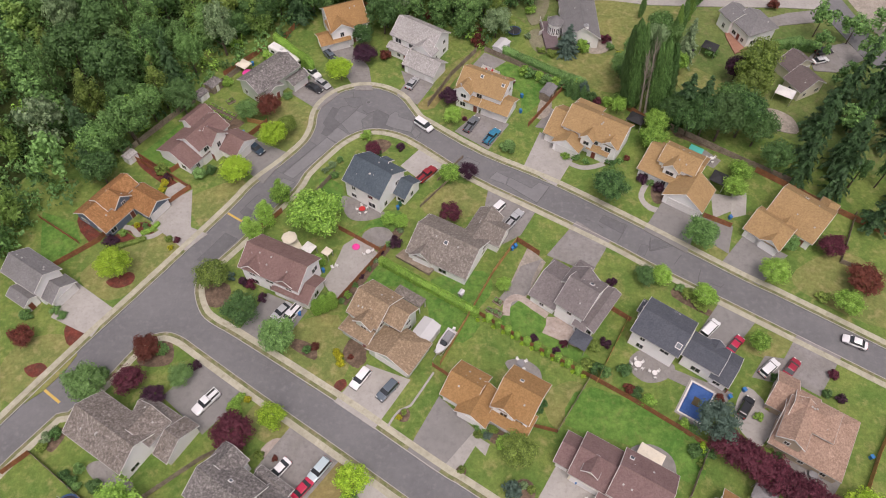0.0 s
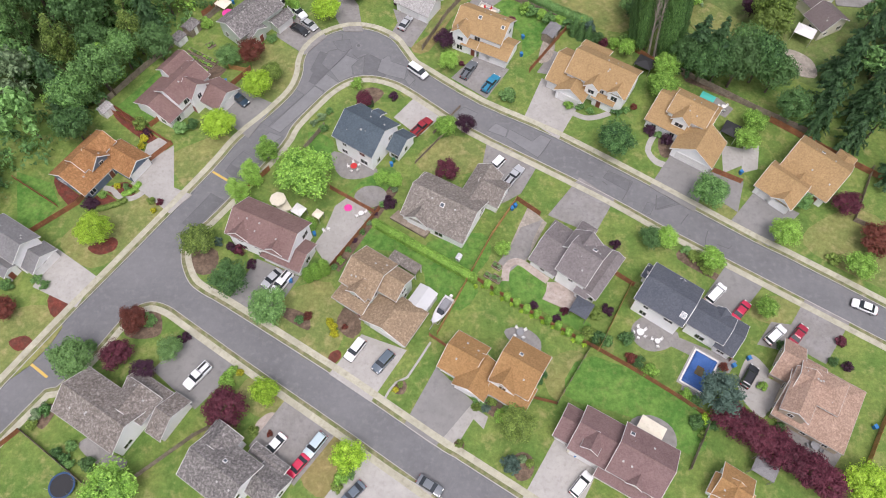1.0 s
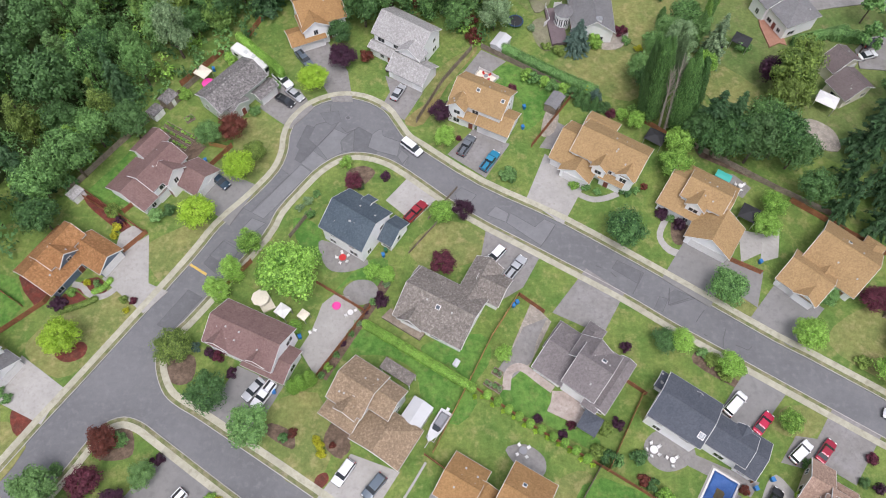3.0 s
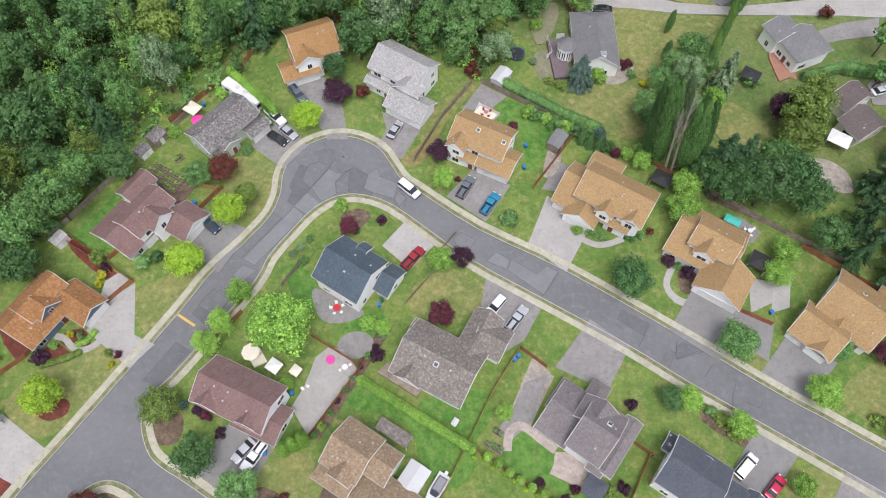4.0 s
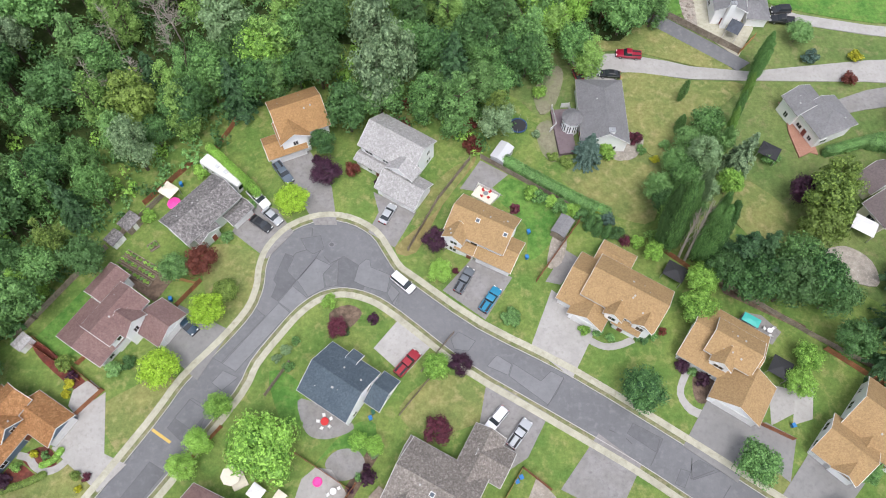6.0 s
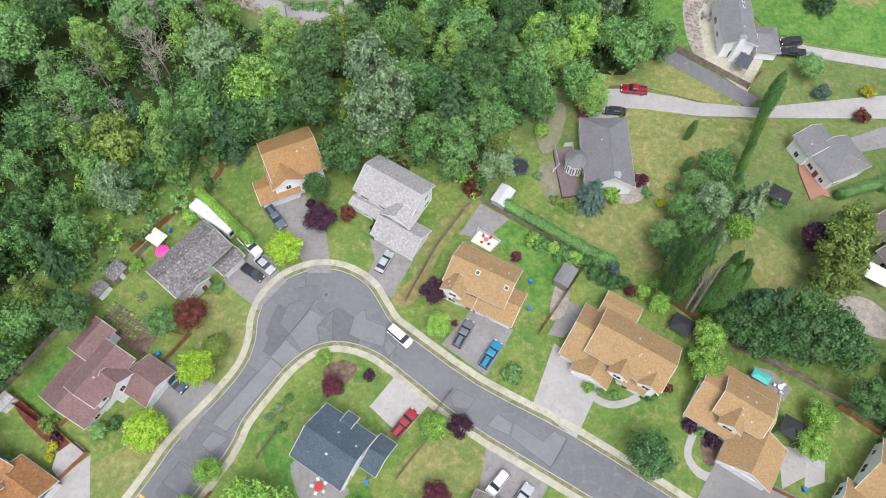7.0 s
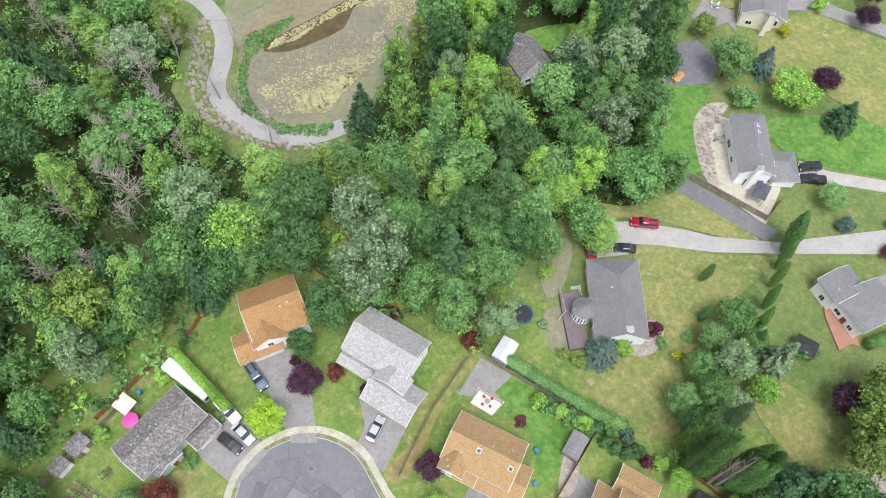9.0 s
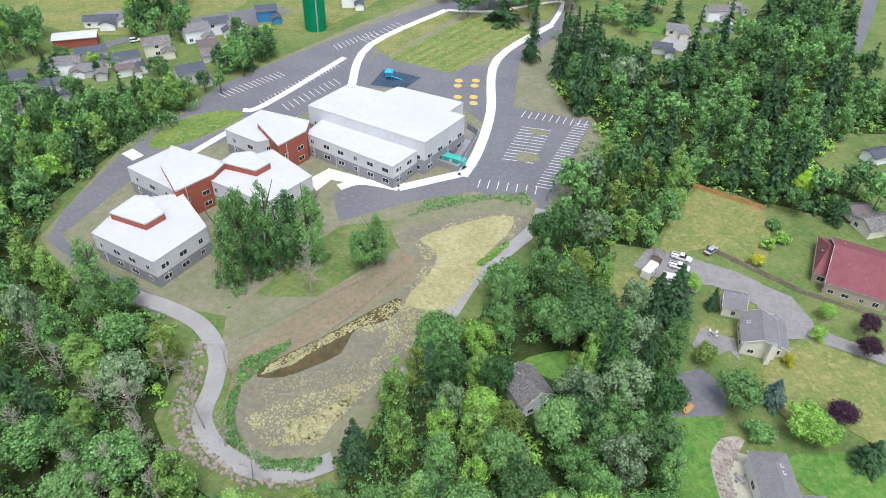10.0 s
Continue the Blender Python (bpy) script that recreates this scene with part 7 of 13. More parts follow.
slab('flower_bed', [(-8.17, -107.40), (-6.91, -106.03), (-5.66, -106.84), (-6.10, -108.60), (-7.61, -108.63)], 0.130, 'soil', 'dark soil planting bed', 'flower bed', 3, 'structure')
slab('flower_bed', [(2.82, -117.21), (3.70, -116.52), (4.68, -117.09), (4.29, -118.34), (3.12, -118.35)], 0.130, 'soil', 'dark soil planting bed', 'flower bed', 3, 'structure')
slab('flower_bed', [(12.70, -119.92), (14.69, -118.47), (16.57, -119.87), (15.96, -122.67), (13.55, -123.16)], 0.130, 'soil', 'dark soil planting bed', 'flower bed', 3, 'structure')
slab('patio', [(-61.60, -118.12), (-59.42, -117.13), (-55.36, -119.93), (-52.75, -120.83), (-53.36, -122.42), (-56.25, -122.28), (-60.16, -120.00)], 0.130, 'patio', 'grey concrete patio', 'patio', 4, 'structure')
slab('flower_bed', [(-70.55, -113.88), (-68.78, -111.36), (-67.03, -112.34), (-68.54, -115.81)], 0.130, 'soil', 'dark soil planting bed', 'flower bed', 3, 'structure')
slab('lawn', [(-15.58, -79.55), (-12.72, -74.77), (6.50, -85.58), (3.98, -92.46), (-1.97, -89.06), (-3.75, -83.08), (-8.85, -80.06)], 0.104, 'lawn_rich', 'lush watered green lawn', 'lawn', 3, 'structure')
slab('lawn', [(11.58, -88.25), (12.81, -83.41), (16.68, -83.34), (20.41, -85.71), (20.41, -91.62), (16.35, -91.11)], 0.104, 'lawn_rich', 'lush watered green lawn', 'lawn', 3, 'structure')
slab('lawn', [(22.68, -108.48), (28.39, -101.01), (46.54, -111.17), (44.32, -119.00), (34.38, -112.35)], 0.104, 'lawn_rich', 'lush watered green lawn', 'lawn', 3, 'structure')
slab('lawn', [(12.54, -15.35), (14.87, -10.58), (25.41, -16.94), (23.29, -24.86), (18.35, -29.25), (18.19, -21.58)], 0.104, 'lawn_rich', 'lush watered green lawn', 'lawn', 3, 'structure')
slab('lawn', [(-29.02, -51.57), (-23.35, -53.70), (-22.74, -60.95), (-26.42, -59.60)], 0.104, 'lawn_rich', 'lush watered green lawn', 'lawn', 3, 'structure')
slab('lawn', [(-21.92, -70.58), (-14.40, -61.51), (-9.69, -60.71), (-10.62, -66.31), (-16.53, -65.05)], 0.104, 'lawn_rich', 'lush watered green lawn', 'lawn', 3, 'structure')
slab('lawn', [(44.57, 45.61), (47.79, 62.95), (57.98, 63.21), (59.35, 49.29), (57.23, 34.65), (50.48, 36.07)], 0.104, 'lawn_rich', 'lush watered green lawn', 'lawn', 3, 'structure')
slab('lawn', [(74.91, 41.38), (75.66, 48.82), (104.32, 48.64), (112.47, 43.84), (109.25, 32.60), (84.70, 36.00)], 0.104, 'lawn_rich', 'lush watered green lawn', 'lawn', 3, 'structure')
slab('lawn', [(45.88, 42.23), (51.89, 55.07), (63.29, 56.81), (56.24, 45.00), (54.18, 34.08), (43.39, 33.85)], 0.104, 'lawn_rich', 'lush watered green lawn', 'lawn', 3, 'structure')
slab('lawn', [(-75.09, -78.05), (-66.52, -68.97), (-56.70, -67.84), (-56.58, -72.54), (-65.26, -84.12), (-71.58, -83.00)], 0.104, 'lawn_dry', 'lawn with dry yellowish patches', 'lawn', 3, 'structure')
slab('lawn', [(-57.67, -58.03), (-47.57, -52.38), (-45.81, -55.91), (-51.48, -65.97), (-55.91, -62.29)], 0.104, 'lawn_dry', 'lawn with dry yellowish patches', 'lawn', 3, 'structure')
slab('lawn', [(-5.63, -57.76), (2.13, -51.71), (11.81, -55.97), (8.13, -60.37), (-1.34, -62.67)], 0.104, 'lawn_dry', 'lawn with dry yellowish patches', 'lawn', 3, 'structure')
slab('lawn', [(74.26, -73.49), (85.84, -68.64), (92.87, -76.39), (89.59, -87.55), (74.05, -79.26)], 0.104, 'lawn_dry', 'lawn with dry yellowish patches', 'lawn', 3, 'structure')
slab('lawn', [(-29.49, -89.52), (-21.08, -87.01), (-17.56, -97.34), (-22.23, -103.40), (-30.27, -96.42)], 0.104, 'lawn_dry', 'lawn with dry yellowish patches', 'lawn', 3, 'structure')
slab('lawn', [(56.68, -69.16), (60.79, -65.69), (60.85, -71.75), (57.73, -73.13)], 0.104, 'lawn_dry', 'lawn with dry yellowish patches', 'lawn', 3, 'structure')
slab('lawn', [(-35.73, -109.34), (-33.21, -105.68), (-26.70, -109.21), (-27.17, -113.74), (-32.24, -112.82)], 0.104, 'lawn_dry', 'lawn with dry yellowish patches', 'lawn', 3, 'structure')
slab('lawn', [(-23.24, -122.74), (-18.12, -115.57), (-13.05, -117.91), (-18.14, -126.48)], 0.104, 'straw', 'strip of dried-out straw-coloured grass', 'lawn', 3, 'structure')
slab('lawn', [(-82.23, -95.00), (-74.45, -92.59), (-70.08, -97.06), (-76.59, -106.86), (-83.64, -103.81)], 0.104, 'lawn_dry', 'lawn with dry yellowish patches', 'lawn', 3, 'structure')
slab('lawn', [(18.92, -103.31), (24.31, -99.99), (26.74, -102.12), (21.10, -109.52)], 0.104, 'lawn_dry', 'lawn with dry yellowish patches', 'lawn', 3, 'structure')
slab('lawn', [(59.11, -92.72), (62.08, -88.60), (69.45, -89.66), (64.66, -94.34)], 0.104, 'lawn_dry', 'lawn with dry yellowish patches', 'lawn', 3, 'structure')
slab('lawn', [(-7.52, -26.82), (0.71, -18.38), (7.48, -6.42), (8.13, -7.64), (1.77, -17.22), (-3.35, -27.86)], 0.104, 'straw', 'strip of dried-out straw-coloured grass', 'lawn', 3, 'structure')
slab('lawn', [(-4.53, -21.83), (0.65, -11.36), (7.81, -6.42), (0.71, -18.38)], 0.104, 'lawn_dry', 'lawn with dry yellowish patches', 'lawn', 3, 'structure')
slab('lawn', [(-42.58, -26.64), (-33.09, -28.69), (-32.36, -34.96), (-37.13, -43.94), (-43.34, -35.05)], 0.104, 'lawn_dry', 'lawn with dry yellowish patches', 'lawn', 3, 'structure')
slab('lawn', [(-70.23, -55.35), (-67.10, -44.63), (-58.80, -52.15), (-63.50, -52.99)], 0.104, 'lawn', 'mown green lawn', 'lawn', 3, 'structure')
slab('lawn', [(33.32, 26.54), (41.84, 25.96), (48.65, 31.38), (66.34, 18.40), (56.83, 19.37), (43.97, 23.05), (33.01, 22.84)], 0.104, 'lawn_dry', 'lawn with dry yellowish patches', 'lawn', 3, 'structure')
slab('lawn', [(41.47, 16.82), (57.32, 14.70), (67.98, 14.19), (60.85, 7.23), (55.55, 3.17), (47.43, -5.87), (40.55, 2.94)], 0.104, 'lawn_dry', 'lawn with dry yellowish patches', 'lawn', 3, 'structure')
slab('lawn', [(25.90, -9.84), (35.10, -6.04), (45.99, -8.35), (43.92, -20.17), (37.01, -19.67), (29.93, -14.55)], 0.104, 'lawn_dry', 'lawn with dry yellowish patches', 'lawn', 3, 'structure')
slab('lawn', [(62.16, 111.95), (81.98, 143.93), (98.80, 133.83), (89.86, 108.30), (76.31, 114.94)], 0.104, 'lawn_dry', 'lawn with dry yellowish patches', 'lawn', 3, 'structure')
slab('lawn', [(44.12, 89.42), (48.29, 104.42), (64.17, 98.40), (63.93, 89.11), (49.94, 86.67)], 0.104, 'lawn_dry', 'lawn with dry yellowish patches', 'lawn', 3, 'structure')
slab('lawn', [(65.61, 82.43), (68.38, 87.29), (76.62, 86.60), (73.68, 81.77)], 0.104, 'lawn_dry', 'lawn with dry yellowish patches', 'lawn', 3, 'structure')
slab('lawn', [(76.60, 70.43), (90.07, 81.37), (96.87, 77.96), (112.58, 66.58), (101.63, 46.09), (89.52, 55.34), (77.13, 57.91)], 0.104, 'lawn_dry', 'lawn with dry yellowish patches', 'lawn', 3, 'structure')
slab('lawn', [(20.81, 72.11), (31.75, 75.91), (41.83, 72.76), (32.98, 65.88), (25.61, 68.09)], 0.104, 'lawn_rich', 'lush watered green lawn', 'lawn', 3, 'structure')
slab('lawn', [(-73.02, -125.25), (-71.55, -117.30), (-59.97, -124.61), (-61.74, -128.66), (-71.93, -128.80)], 0.104, 'lawn', 'mown green lawn', 'lawn', 3, 'structure')
slab('lawn', [(58.17, -15.38), (64.55, -10.54), (75.84, -24.31), (69.67, -33.01), (63.01, -24.45)], 0.104, 'lawn_dry', 'lawn with dry yellowish patches', 'lawn', 3, 'structure')
# repairs in the street: patches of older and newer asphalt, each with its tar seam
for mat, pts in (
        ('asphalt_new', [(-25.91, -25.14), (-22.05, -24.41), (-21.19, -27.23), (-23.20, -28.37), (-24.53, -27.49)]),
        ('asphalt_new', [(-30.22, -33.92), (-28.54, -28.32), (-26.80, -28.97), (-27.85, -32.06), (-25.91, -33.98), (-26.63, -34.95), (-28.95, -38.14), (-30.26, -37.32), (-29.52, -34.77)]),
        ('asphalt_pale', [(-26.52, -35.06), (-23.43, -37.56), (-26.22, -40.19), (-28.83, -38.35)]),
        ('asphalt_pale', [(-25.81, -33.87), (-22.60, -29.25), (-19.56, -30.76), (-20.97, -32.74), (-20.45, -35.42), (-23.36, -37.25)]),
        ('asphalt_new', [(-18.02, -34.97), (-18.10, -29.43), (-17.31, -28.75), (-14.37, -30.60), (-15.10, -33.97), (-12.99, -35.02), (-13.25, -35.77)]),
        ('asphalt_mid', [(-20.25, -35.31), (-20.89, -32.42), (-18.20, -29.43), (-18.13, -34.86)]),
        ('asphalt_pale', [(-14.27, -30.60), (-12.98, -29.37), (-12.24, -29.47), (-11.95, -31.01), (-8.14, -32.61), (-8.72, -36.26), (-12.88, -35.02), (-15.00, -33.97)]),
        ('asphalt_pale', [(-8.62, -36.36), (-7.86, -34.54), (-6.27, -36.23), (-7.19, -38.97)]),
        ('asphalt_pale', [(-30.82, -41.26), (-28.80, -38.56), (-26.50, -40.40), (-35.03, -51.65), (-37.55, -50.24)]),
        ('asphalt_new', [(-32.92, -39.63), (-30.93, -41.16), (-37.77, -50.05), (-40.60, -48.62)]),
        ('asphalt_pale', [(-38.95, -53.71), (-37.30, -51.53), (-34.42, -52.70), (-37.02, -55.11)]),
        ('asphalt_new', [(-45.39, -61.66), (-42.38, -56.69), (-38.97, -58.74), (-39.88, -61.93), (-42.72, -63.86)]),
        ('asphalt_pale', [(3.42, -45.25), (4.77, -43.84), (7.88, -45.57), (6.53, -47.46), (3.98, -47.12)]),
        ('asphalt_pale', [(9.90, -50.24), (11.72, -48.14), (14.31, -49.82), (13.69, -51.89)]),
        ('asphalt_pale', [(13.80, -52.01), (14.65, -49.70), (19.43, -52.90), (21.40, -51.08), (23.62, -52.26), (20.50, -57.14)]),
        ('asphalt_new', [(33.92, -61.94), (35.15, -60.18), (40.04, -62.85), (38.71, -65.21)]),
        ('asphalt_new', [(41.10, -70.27), (42.46, -67.79), (44.01, -68.29), (42.63, -70.87)]),
        ('asphalt_new', [(44.28, -67.15), (45.73, -66.30), (49.12, -68.14), (44.22, -69.63)]),
        ('asphalt_new', [(-44.56, -59.90), (-41.99, -56.44), (-38.55, -58.41), (-41.11, -62.04)]),
        ('asphalt_new', [(-51.98, -74.43), (-47.37, -67.29), (-44.46, -68.92), (-49.20, -75.59)]),
):
    slab('asphalt_patch', pts, 0.004, mat, 'paler worn asphalt repair patch' if mat == 'asphalt_pale' else 'darker asphalt repair patch', 'road patch', 0, 'structure', -0.02)
    line_paint('tar_seam', [(pts[i - 1], pts[i]) for i in range(len(pts))], 0.09, 'tar', 'dark tar seam round a patch', 0.036)
for line in (
        [(50.55, -70.46), (49.65, -71.52), (48.61, -72.90)],
        [(54.00, -74.09), (53.12, -76.14), (52.80, -77.97)],
        [(55.22, -77.34), (57.33, -78.32), (58.17, -77.61)],
        [(23.62, -52.26), (22.02, -55.13), (20.27, -57.37)],
        [(39.45, -62.96), (38.65, -65.19), (37.34, -67.38)],
        [(44.61, -66.00), (43.90, -69.47), (48.15, -68.03)],
        [(30.85, -61.37), (31.87, -61.81)],
        [(33.67, -62.80), (34.62, -63.79)],
        [(-8.30, -39.37), (-6.35, -36.31)],
        [(49.73, -75.36), (50.28, -75.66)],
        [(-23.74, -24.54), (-23.79, -22.71)],
        [(-25.63, -33.65), (-22.88, -29.70), (-21.80, -27.57)],
        [(-21.06, -28.90), (-19.70, -30.33), (-18.00, -29.31)],
        [(-24.53, -27.49), (-26.46, -28.19), (-27.11, -29.08)],
):
    line_paint('tar_crack', list(zip(line, line[1:])), 0.16, 'tar', 'dark tar-filled crack in the street', 0.036)
slab('patio', [(-22.30, -72.50), (-21.60, -69.90), (-19.41, -68.00), (-16.74, -68.39), (-13.88, -72.23), (-21.81, -83.84), (-25.08, -79.09), (-23.28, -75.69)], 0.150, 'concrete', 'pale concrete back yard behind a house', 'patio', 0, 'structure')
slab('patio', [(16.17, -74.27), (20.71, -72.36), (18.43, -77.07), (17.47, -80.75), (13.35, -84.39), (10.96, -82.72), (13.98, -78.55)], 0.150, 'patio', 'grey concrete side yard along a fence', 'patio', 0, 'structure')
strip('garden_edging', [(-1.54, -98.87), (-3.74, -102.60), (-5.59, -105.59), (-7.69, -106.67), (-8.65, -107.92), (-9.57, -109.68)], -0.2, 0.2, 0.2, 'concrete', 'pale concrete edging between two gardens', 'edging')
slab('patio', [(-63.10, -58.03), (-62.90, -55.34), (-60.82, -53.57), (-57.93, -55.50), (-61.02, -60.01)], 0.152, 'concrete', 'pale concrete pad beside a garage', 'patio', 0, 'structure')
strip('garden_path', rounded([(-69.60, -66.40), (-67.60, -66.90), (-66.30, -68.20), (-64.30, -69.00), (-62.40, -68.40), (-60.70, -66.60)], 4, False), -0.6, 0.6, 0.17, 'concrete', 'curved concrete path to a front door', 'path')
slab('bed', [(-70.60, -68.40), (-68.40, -68.00), (-66.30, -69.30), (-65.00, -69.90), (-67.86, -70.98), (-70.37, -72.25), (-71.65, -71.30)], 0.148, 'bark_mulch', 'red bark mulch bed with shrubs', 'flower bed', 3, 'structure')
for x, y in [(-19.79, -26.31)]:
    cover = tagged(part('manhole_cover', Build().tube((x, y, 0.0), (x, y, 0.03), 0.42, 0.42, 16), M['tar']), 'dark iron manhole cover in the street', 'manhole', '', 'structure')
    part('rim', Build().tube((x, y, 0.0), (x, y, 0.022), 0.62, 0.62, 20), M['asphalt_pale'], cover, 'pale ring of mortar')
line_paint('stop_bar', [((-47.97, -61.93), (-44.45, -64.11))], 0.5, 'yellow', 'worn yellow painted stop bar', 0.045)
line_paint('stop_bar', [((-74.64, -103.64), (-70.26, -106.53))], 0.5, 'yellow', 'worn yellow painted stop bar', 0.045)
strip('garden_path', rounded([(27.60, -43.60), (28.90, -45.20), (31.50, -46.40), (34.21, -46.10), (36.90, -45.00)], 4, False), -0.65, 0.65, 0.17, 'concrete', 'curved concrete path to a front door', 'path')
slab('patio', [(56.40, -41.60), (58.40, -39.40), (61.47, -40.00), (64.60, -43.29), (62.40, -45.74)], 0.150, 'patio', 'grey concrete patio behind a house', 'patio', 0, 'structure')
# ---- school and its grounds ----
slab('school_grounds', [(-107.06, 112.47), (-101.94, 157.56), (-89.09, 188.53), (-66.01, 224.82), (-34.19, 267.40), (6.28, 313.53), (66.12, 318.79), (62.59, 199.77), (52.77, 153.72), (35.63, 131.70), (-10.83, 124.20), (-26.64, 120.89), (-49.61, 84.34), (-90.27, 93.90)], 0.020, 'dirt', 'sparse dry grass and dirt round the school', 'grounds', 0, 'structure')
slab('lot', [(5.49, 141.95), (18.63, 182.54), (22.97, 228.22), (55.25, 287.84), (60.18, 271.44), (33.50, 231.55), (27.98, 193.35), (55.52, 184.63), (39.31, 145.08), (33.03, 130.99), (14.15, 140.84)], 0.040, 'lot', 'smooth grey asphalt car park', 'car park', 0, 'structure')
slab('lot', [(-30.46, 135.80), (-22.47, 144.28), (-13.42, 139.25), (9.10, 149.58), (34.29, 142.69), (31.35, 130.91), (12.38, 139.86), (-7.99, 133.09), (-26.88, 122.94)], 0.045, 'lot', 'grey asphalt fire lane', 'lane', 0, 'structure')
slab('lot', [(-32.35, 203.72), (-24.80, 237.19), (-16.99, 230.73), (24.03, 226.73), (17.15, 180.47), (8.80, 192.20), (-15.57, 206.15)], 0.045, 'lot', 'grey asphalt playground', 'playground', 0, 'structure')
slab('lot', [(-87.50, 186.50), (-80.99, 204.32), (-62.04, 227.63), (-33.58, 261.07), (3.49, 297.92), (62.69, 314.44), (56.11, 295.01), (6.15, 285.24), (-25.41, 244.98), (-29.56, 207.58), (-42.92, 189.14), (-62.97, 179.07), (-73.74, 183.23)], 0.045, 'lot', 'grey asphalt car park', 'car park', 0, 'structure')
slab('school_road', [(-96.12, 104.59), (-104.26, 111.33), (-105.82, 124.01), (-100.36, 153.21), (-91.35, 176.28), (-85.54, 186.61), (-75.20, 185.17), (-86.76, 180.47), (-94.35, 163.14), (-87.34, 157.25), (-61.60, 181.92), (-42.91, 189.13), (-46.28, 184.82), (-83.85, 151.75), (-90.12, 146.60), (-101.54, 113.89), (-92.76, 103.58), (-73.11, 93.46), (-62.60, 86.77), (-64.43, 83.81), (-87.87, 95.01)], 0.050, 'lot', 'grey asphalt service road round the school', 'road', 0, 'structure')
slab('lawn', [(-93.77, 161.39), (-90.76, 174.37), (-75.20, 185.15), (-67.43, 181.56), (-78.80, 165.75), (-87.97, 159.26)], 0.060, 'lawn', 'green grass island', 'lawn', 4, 'structure')
slab('playing_field', [(-19.75, 231.06), (-17.30, 236.06), (16.04, 281.21), (42.50, 265.60), (38.06, 257.86), (5.85, 219.45)], 0.050, 'lawn_dry', 'mown school playing field', 'field', 0, 'structure')
slab('mown_stripe', [(-18.57, 230.50), (-16.59, 229.65), (18.75, 278.42), (16.77, 279.78)], 0.075, 'lawn', 'darker mown stripe of the playing field', 'field', 0, 'structure')
slab('mown_stripe', [(-14.61, 228.80), (-12.64, 227.95), (22.71, 275.70), (20.73, 277.06)], 0.075, 'lawn', 'darker mown stripe of the playing field', 'field', 0, 'structure')
slab('mown_stripe', [(-10.66, 227.10), (-8.68, 226.25), (26.67, 272.98), (24.69, 274.34)], 0.075, 'lawn', 'darker mown stripe of the playing field', 'field', 0, 'structure')
slab('mown_stripe', [(-6.70, 225.40), (-4.72, 224.55), (30.64, 270.25), (28.66, 271.62)], 0.075, 'lawn', 'darker mown stripe of the playing field', 'field', 0, 'structure')
slab('mown_stripe', [(-2.74, 223.70), (-0.76, 222.85), (34.60, 267.53), (32.62, 268.89)], 0.075, 'lawn', 'darker mown stripe of the playing field', 'field', 0, 'structure')
slab('mown_stripe', [(1.22, 222.00), (3.20, 221.15), (38.56, 264.81), (36.58, 266.17)], 0.075, 'lawn', 'darker mown stripe of the playing field', 'field', 0, 'structure')
slab('lawn', [(-28.37, 243.60), (0.91, 282.02), (9.23, 279.28), (-20.65, 234.18)], 0.060, 'lawn_dry', 'mown grass strip', 'lawn', 0, 'structure')
slab('lawn', [(27.31, 286.92), (44.67, 302.85), (58.21, 301.01), (50.37, 275.19)], 0.060, 'lawn_dry', 'mown grass corner', 'lawn', 0, 'structure')
slab('lawn', [(-82.08, 257.35), (-52.68, 256.53), (-35.43, 280.47), (-21.63, 310.98), (-60.08, 307.60), (-80.06, 283.74)], 0.050, 'lawn_dry', 'rough grass round the water tank', 'lawn', 0, 'structure')
slab('lawn', [(-193.83, 267.70), (-173.47, 290.23), (-97.84, 304.33), (-94.69, 269.09), (-129.79, 247.78), (-150.44, 246.24), (-173.89, 256.50)], 0.030, 'lawn_dry', 'pale hay meadow', 'meadow', 2, 'structure')
slab('play_surface', [(-25.30, 207.80), (-20.92, 221.64), (-6.23, 215.20), (-12.31, 204.93)], 0.070, 'playmat', 'dark blue playground safety surface', 'playground', 0, 'structure')
strip('school_walk', rounded([(-32.24, 206.57), (-28.39, 243.73), (3.52, 285.14)], 5, False), -1.60, 1.60, 0.085, 'membrane_walk', 'bright white concrete walkway', 'walkway')
strip('school_walk', rounded([(3.52, 285.14), (24.60, 285.47), (56.76, 300.31), (58.69, 293.90), (50.66, 270.80)], 5, False), -1.10, 1.10, 0.085, 'membrane_walk', 'bright white concrete walkway', 'walkway')
strip('school_walk', rounded([(50.66, 270.80), (24.41, 233.67), (19.52, 188.74), (13.97, 161.91), (8.72, 147.73)], 5, False), -1.70, 1.70, 0.085, 'membrane_walk', 'bright white concrete walkway', 'walkway')
strip('school_walk', rounded([(8.20, 148.97), (-10.90, 140.32)], 5, False), -1.70, 1.70, 0.085, 'membrane_walk', 'bright white concrete walkway', 'walkway')
strip('school_walk', rounded([(-10.90, 140.32), (-22.36, 143.12), (-28.91, 139.78)], 5, False), -1.60, 1.60, 0.085, 'membrane_walk', 'bright white concrete walkway', 'walkway')
strip('school_walk', rounded([(-98.93, 156.73), (-94.04, 152.95)], 5, False), -2.00, 2.00, 0.085, 'membrane_walk', 'bright white concrete walkway', 'walkway')
strip('school_walk', rounded([(-78.19, 156.83), (-69.77, 170.79)], 5, False), -1.25, 1.25, 0.085, 'membrane_walk', 'bright white concrete walkway', 'walkway')
strip('school_walk', rounded([(-68.36, 185.66), (-61.30, 190.23), (-37.57, 231.00)], 5, False), -1.30, 1.30, 0.085, 'membrane_walk', 'bright white concrete walkway', 'walkway')
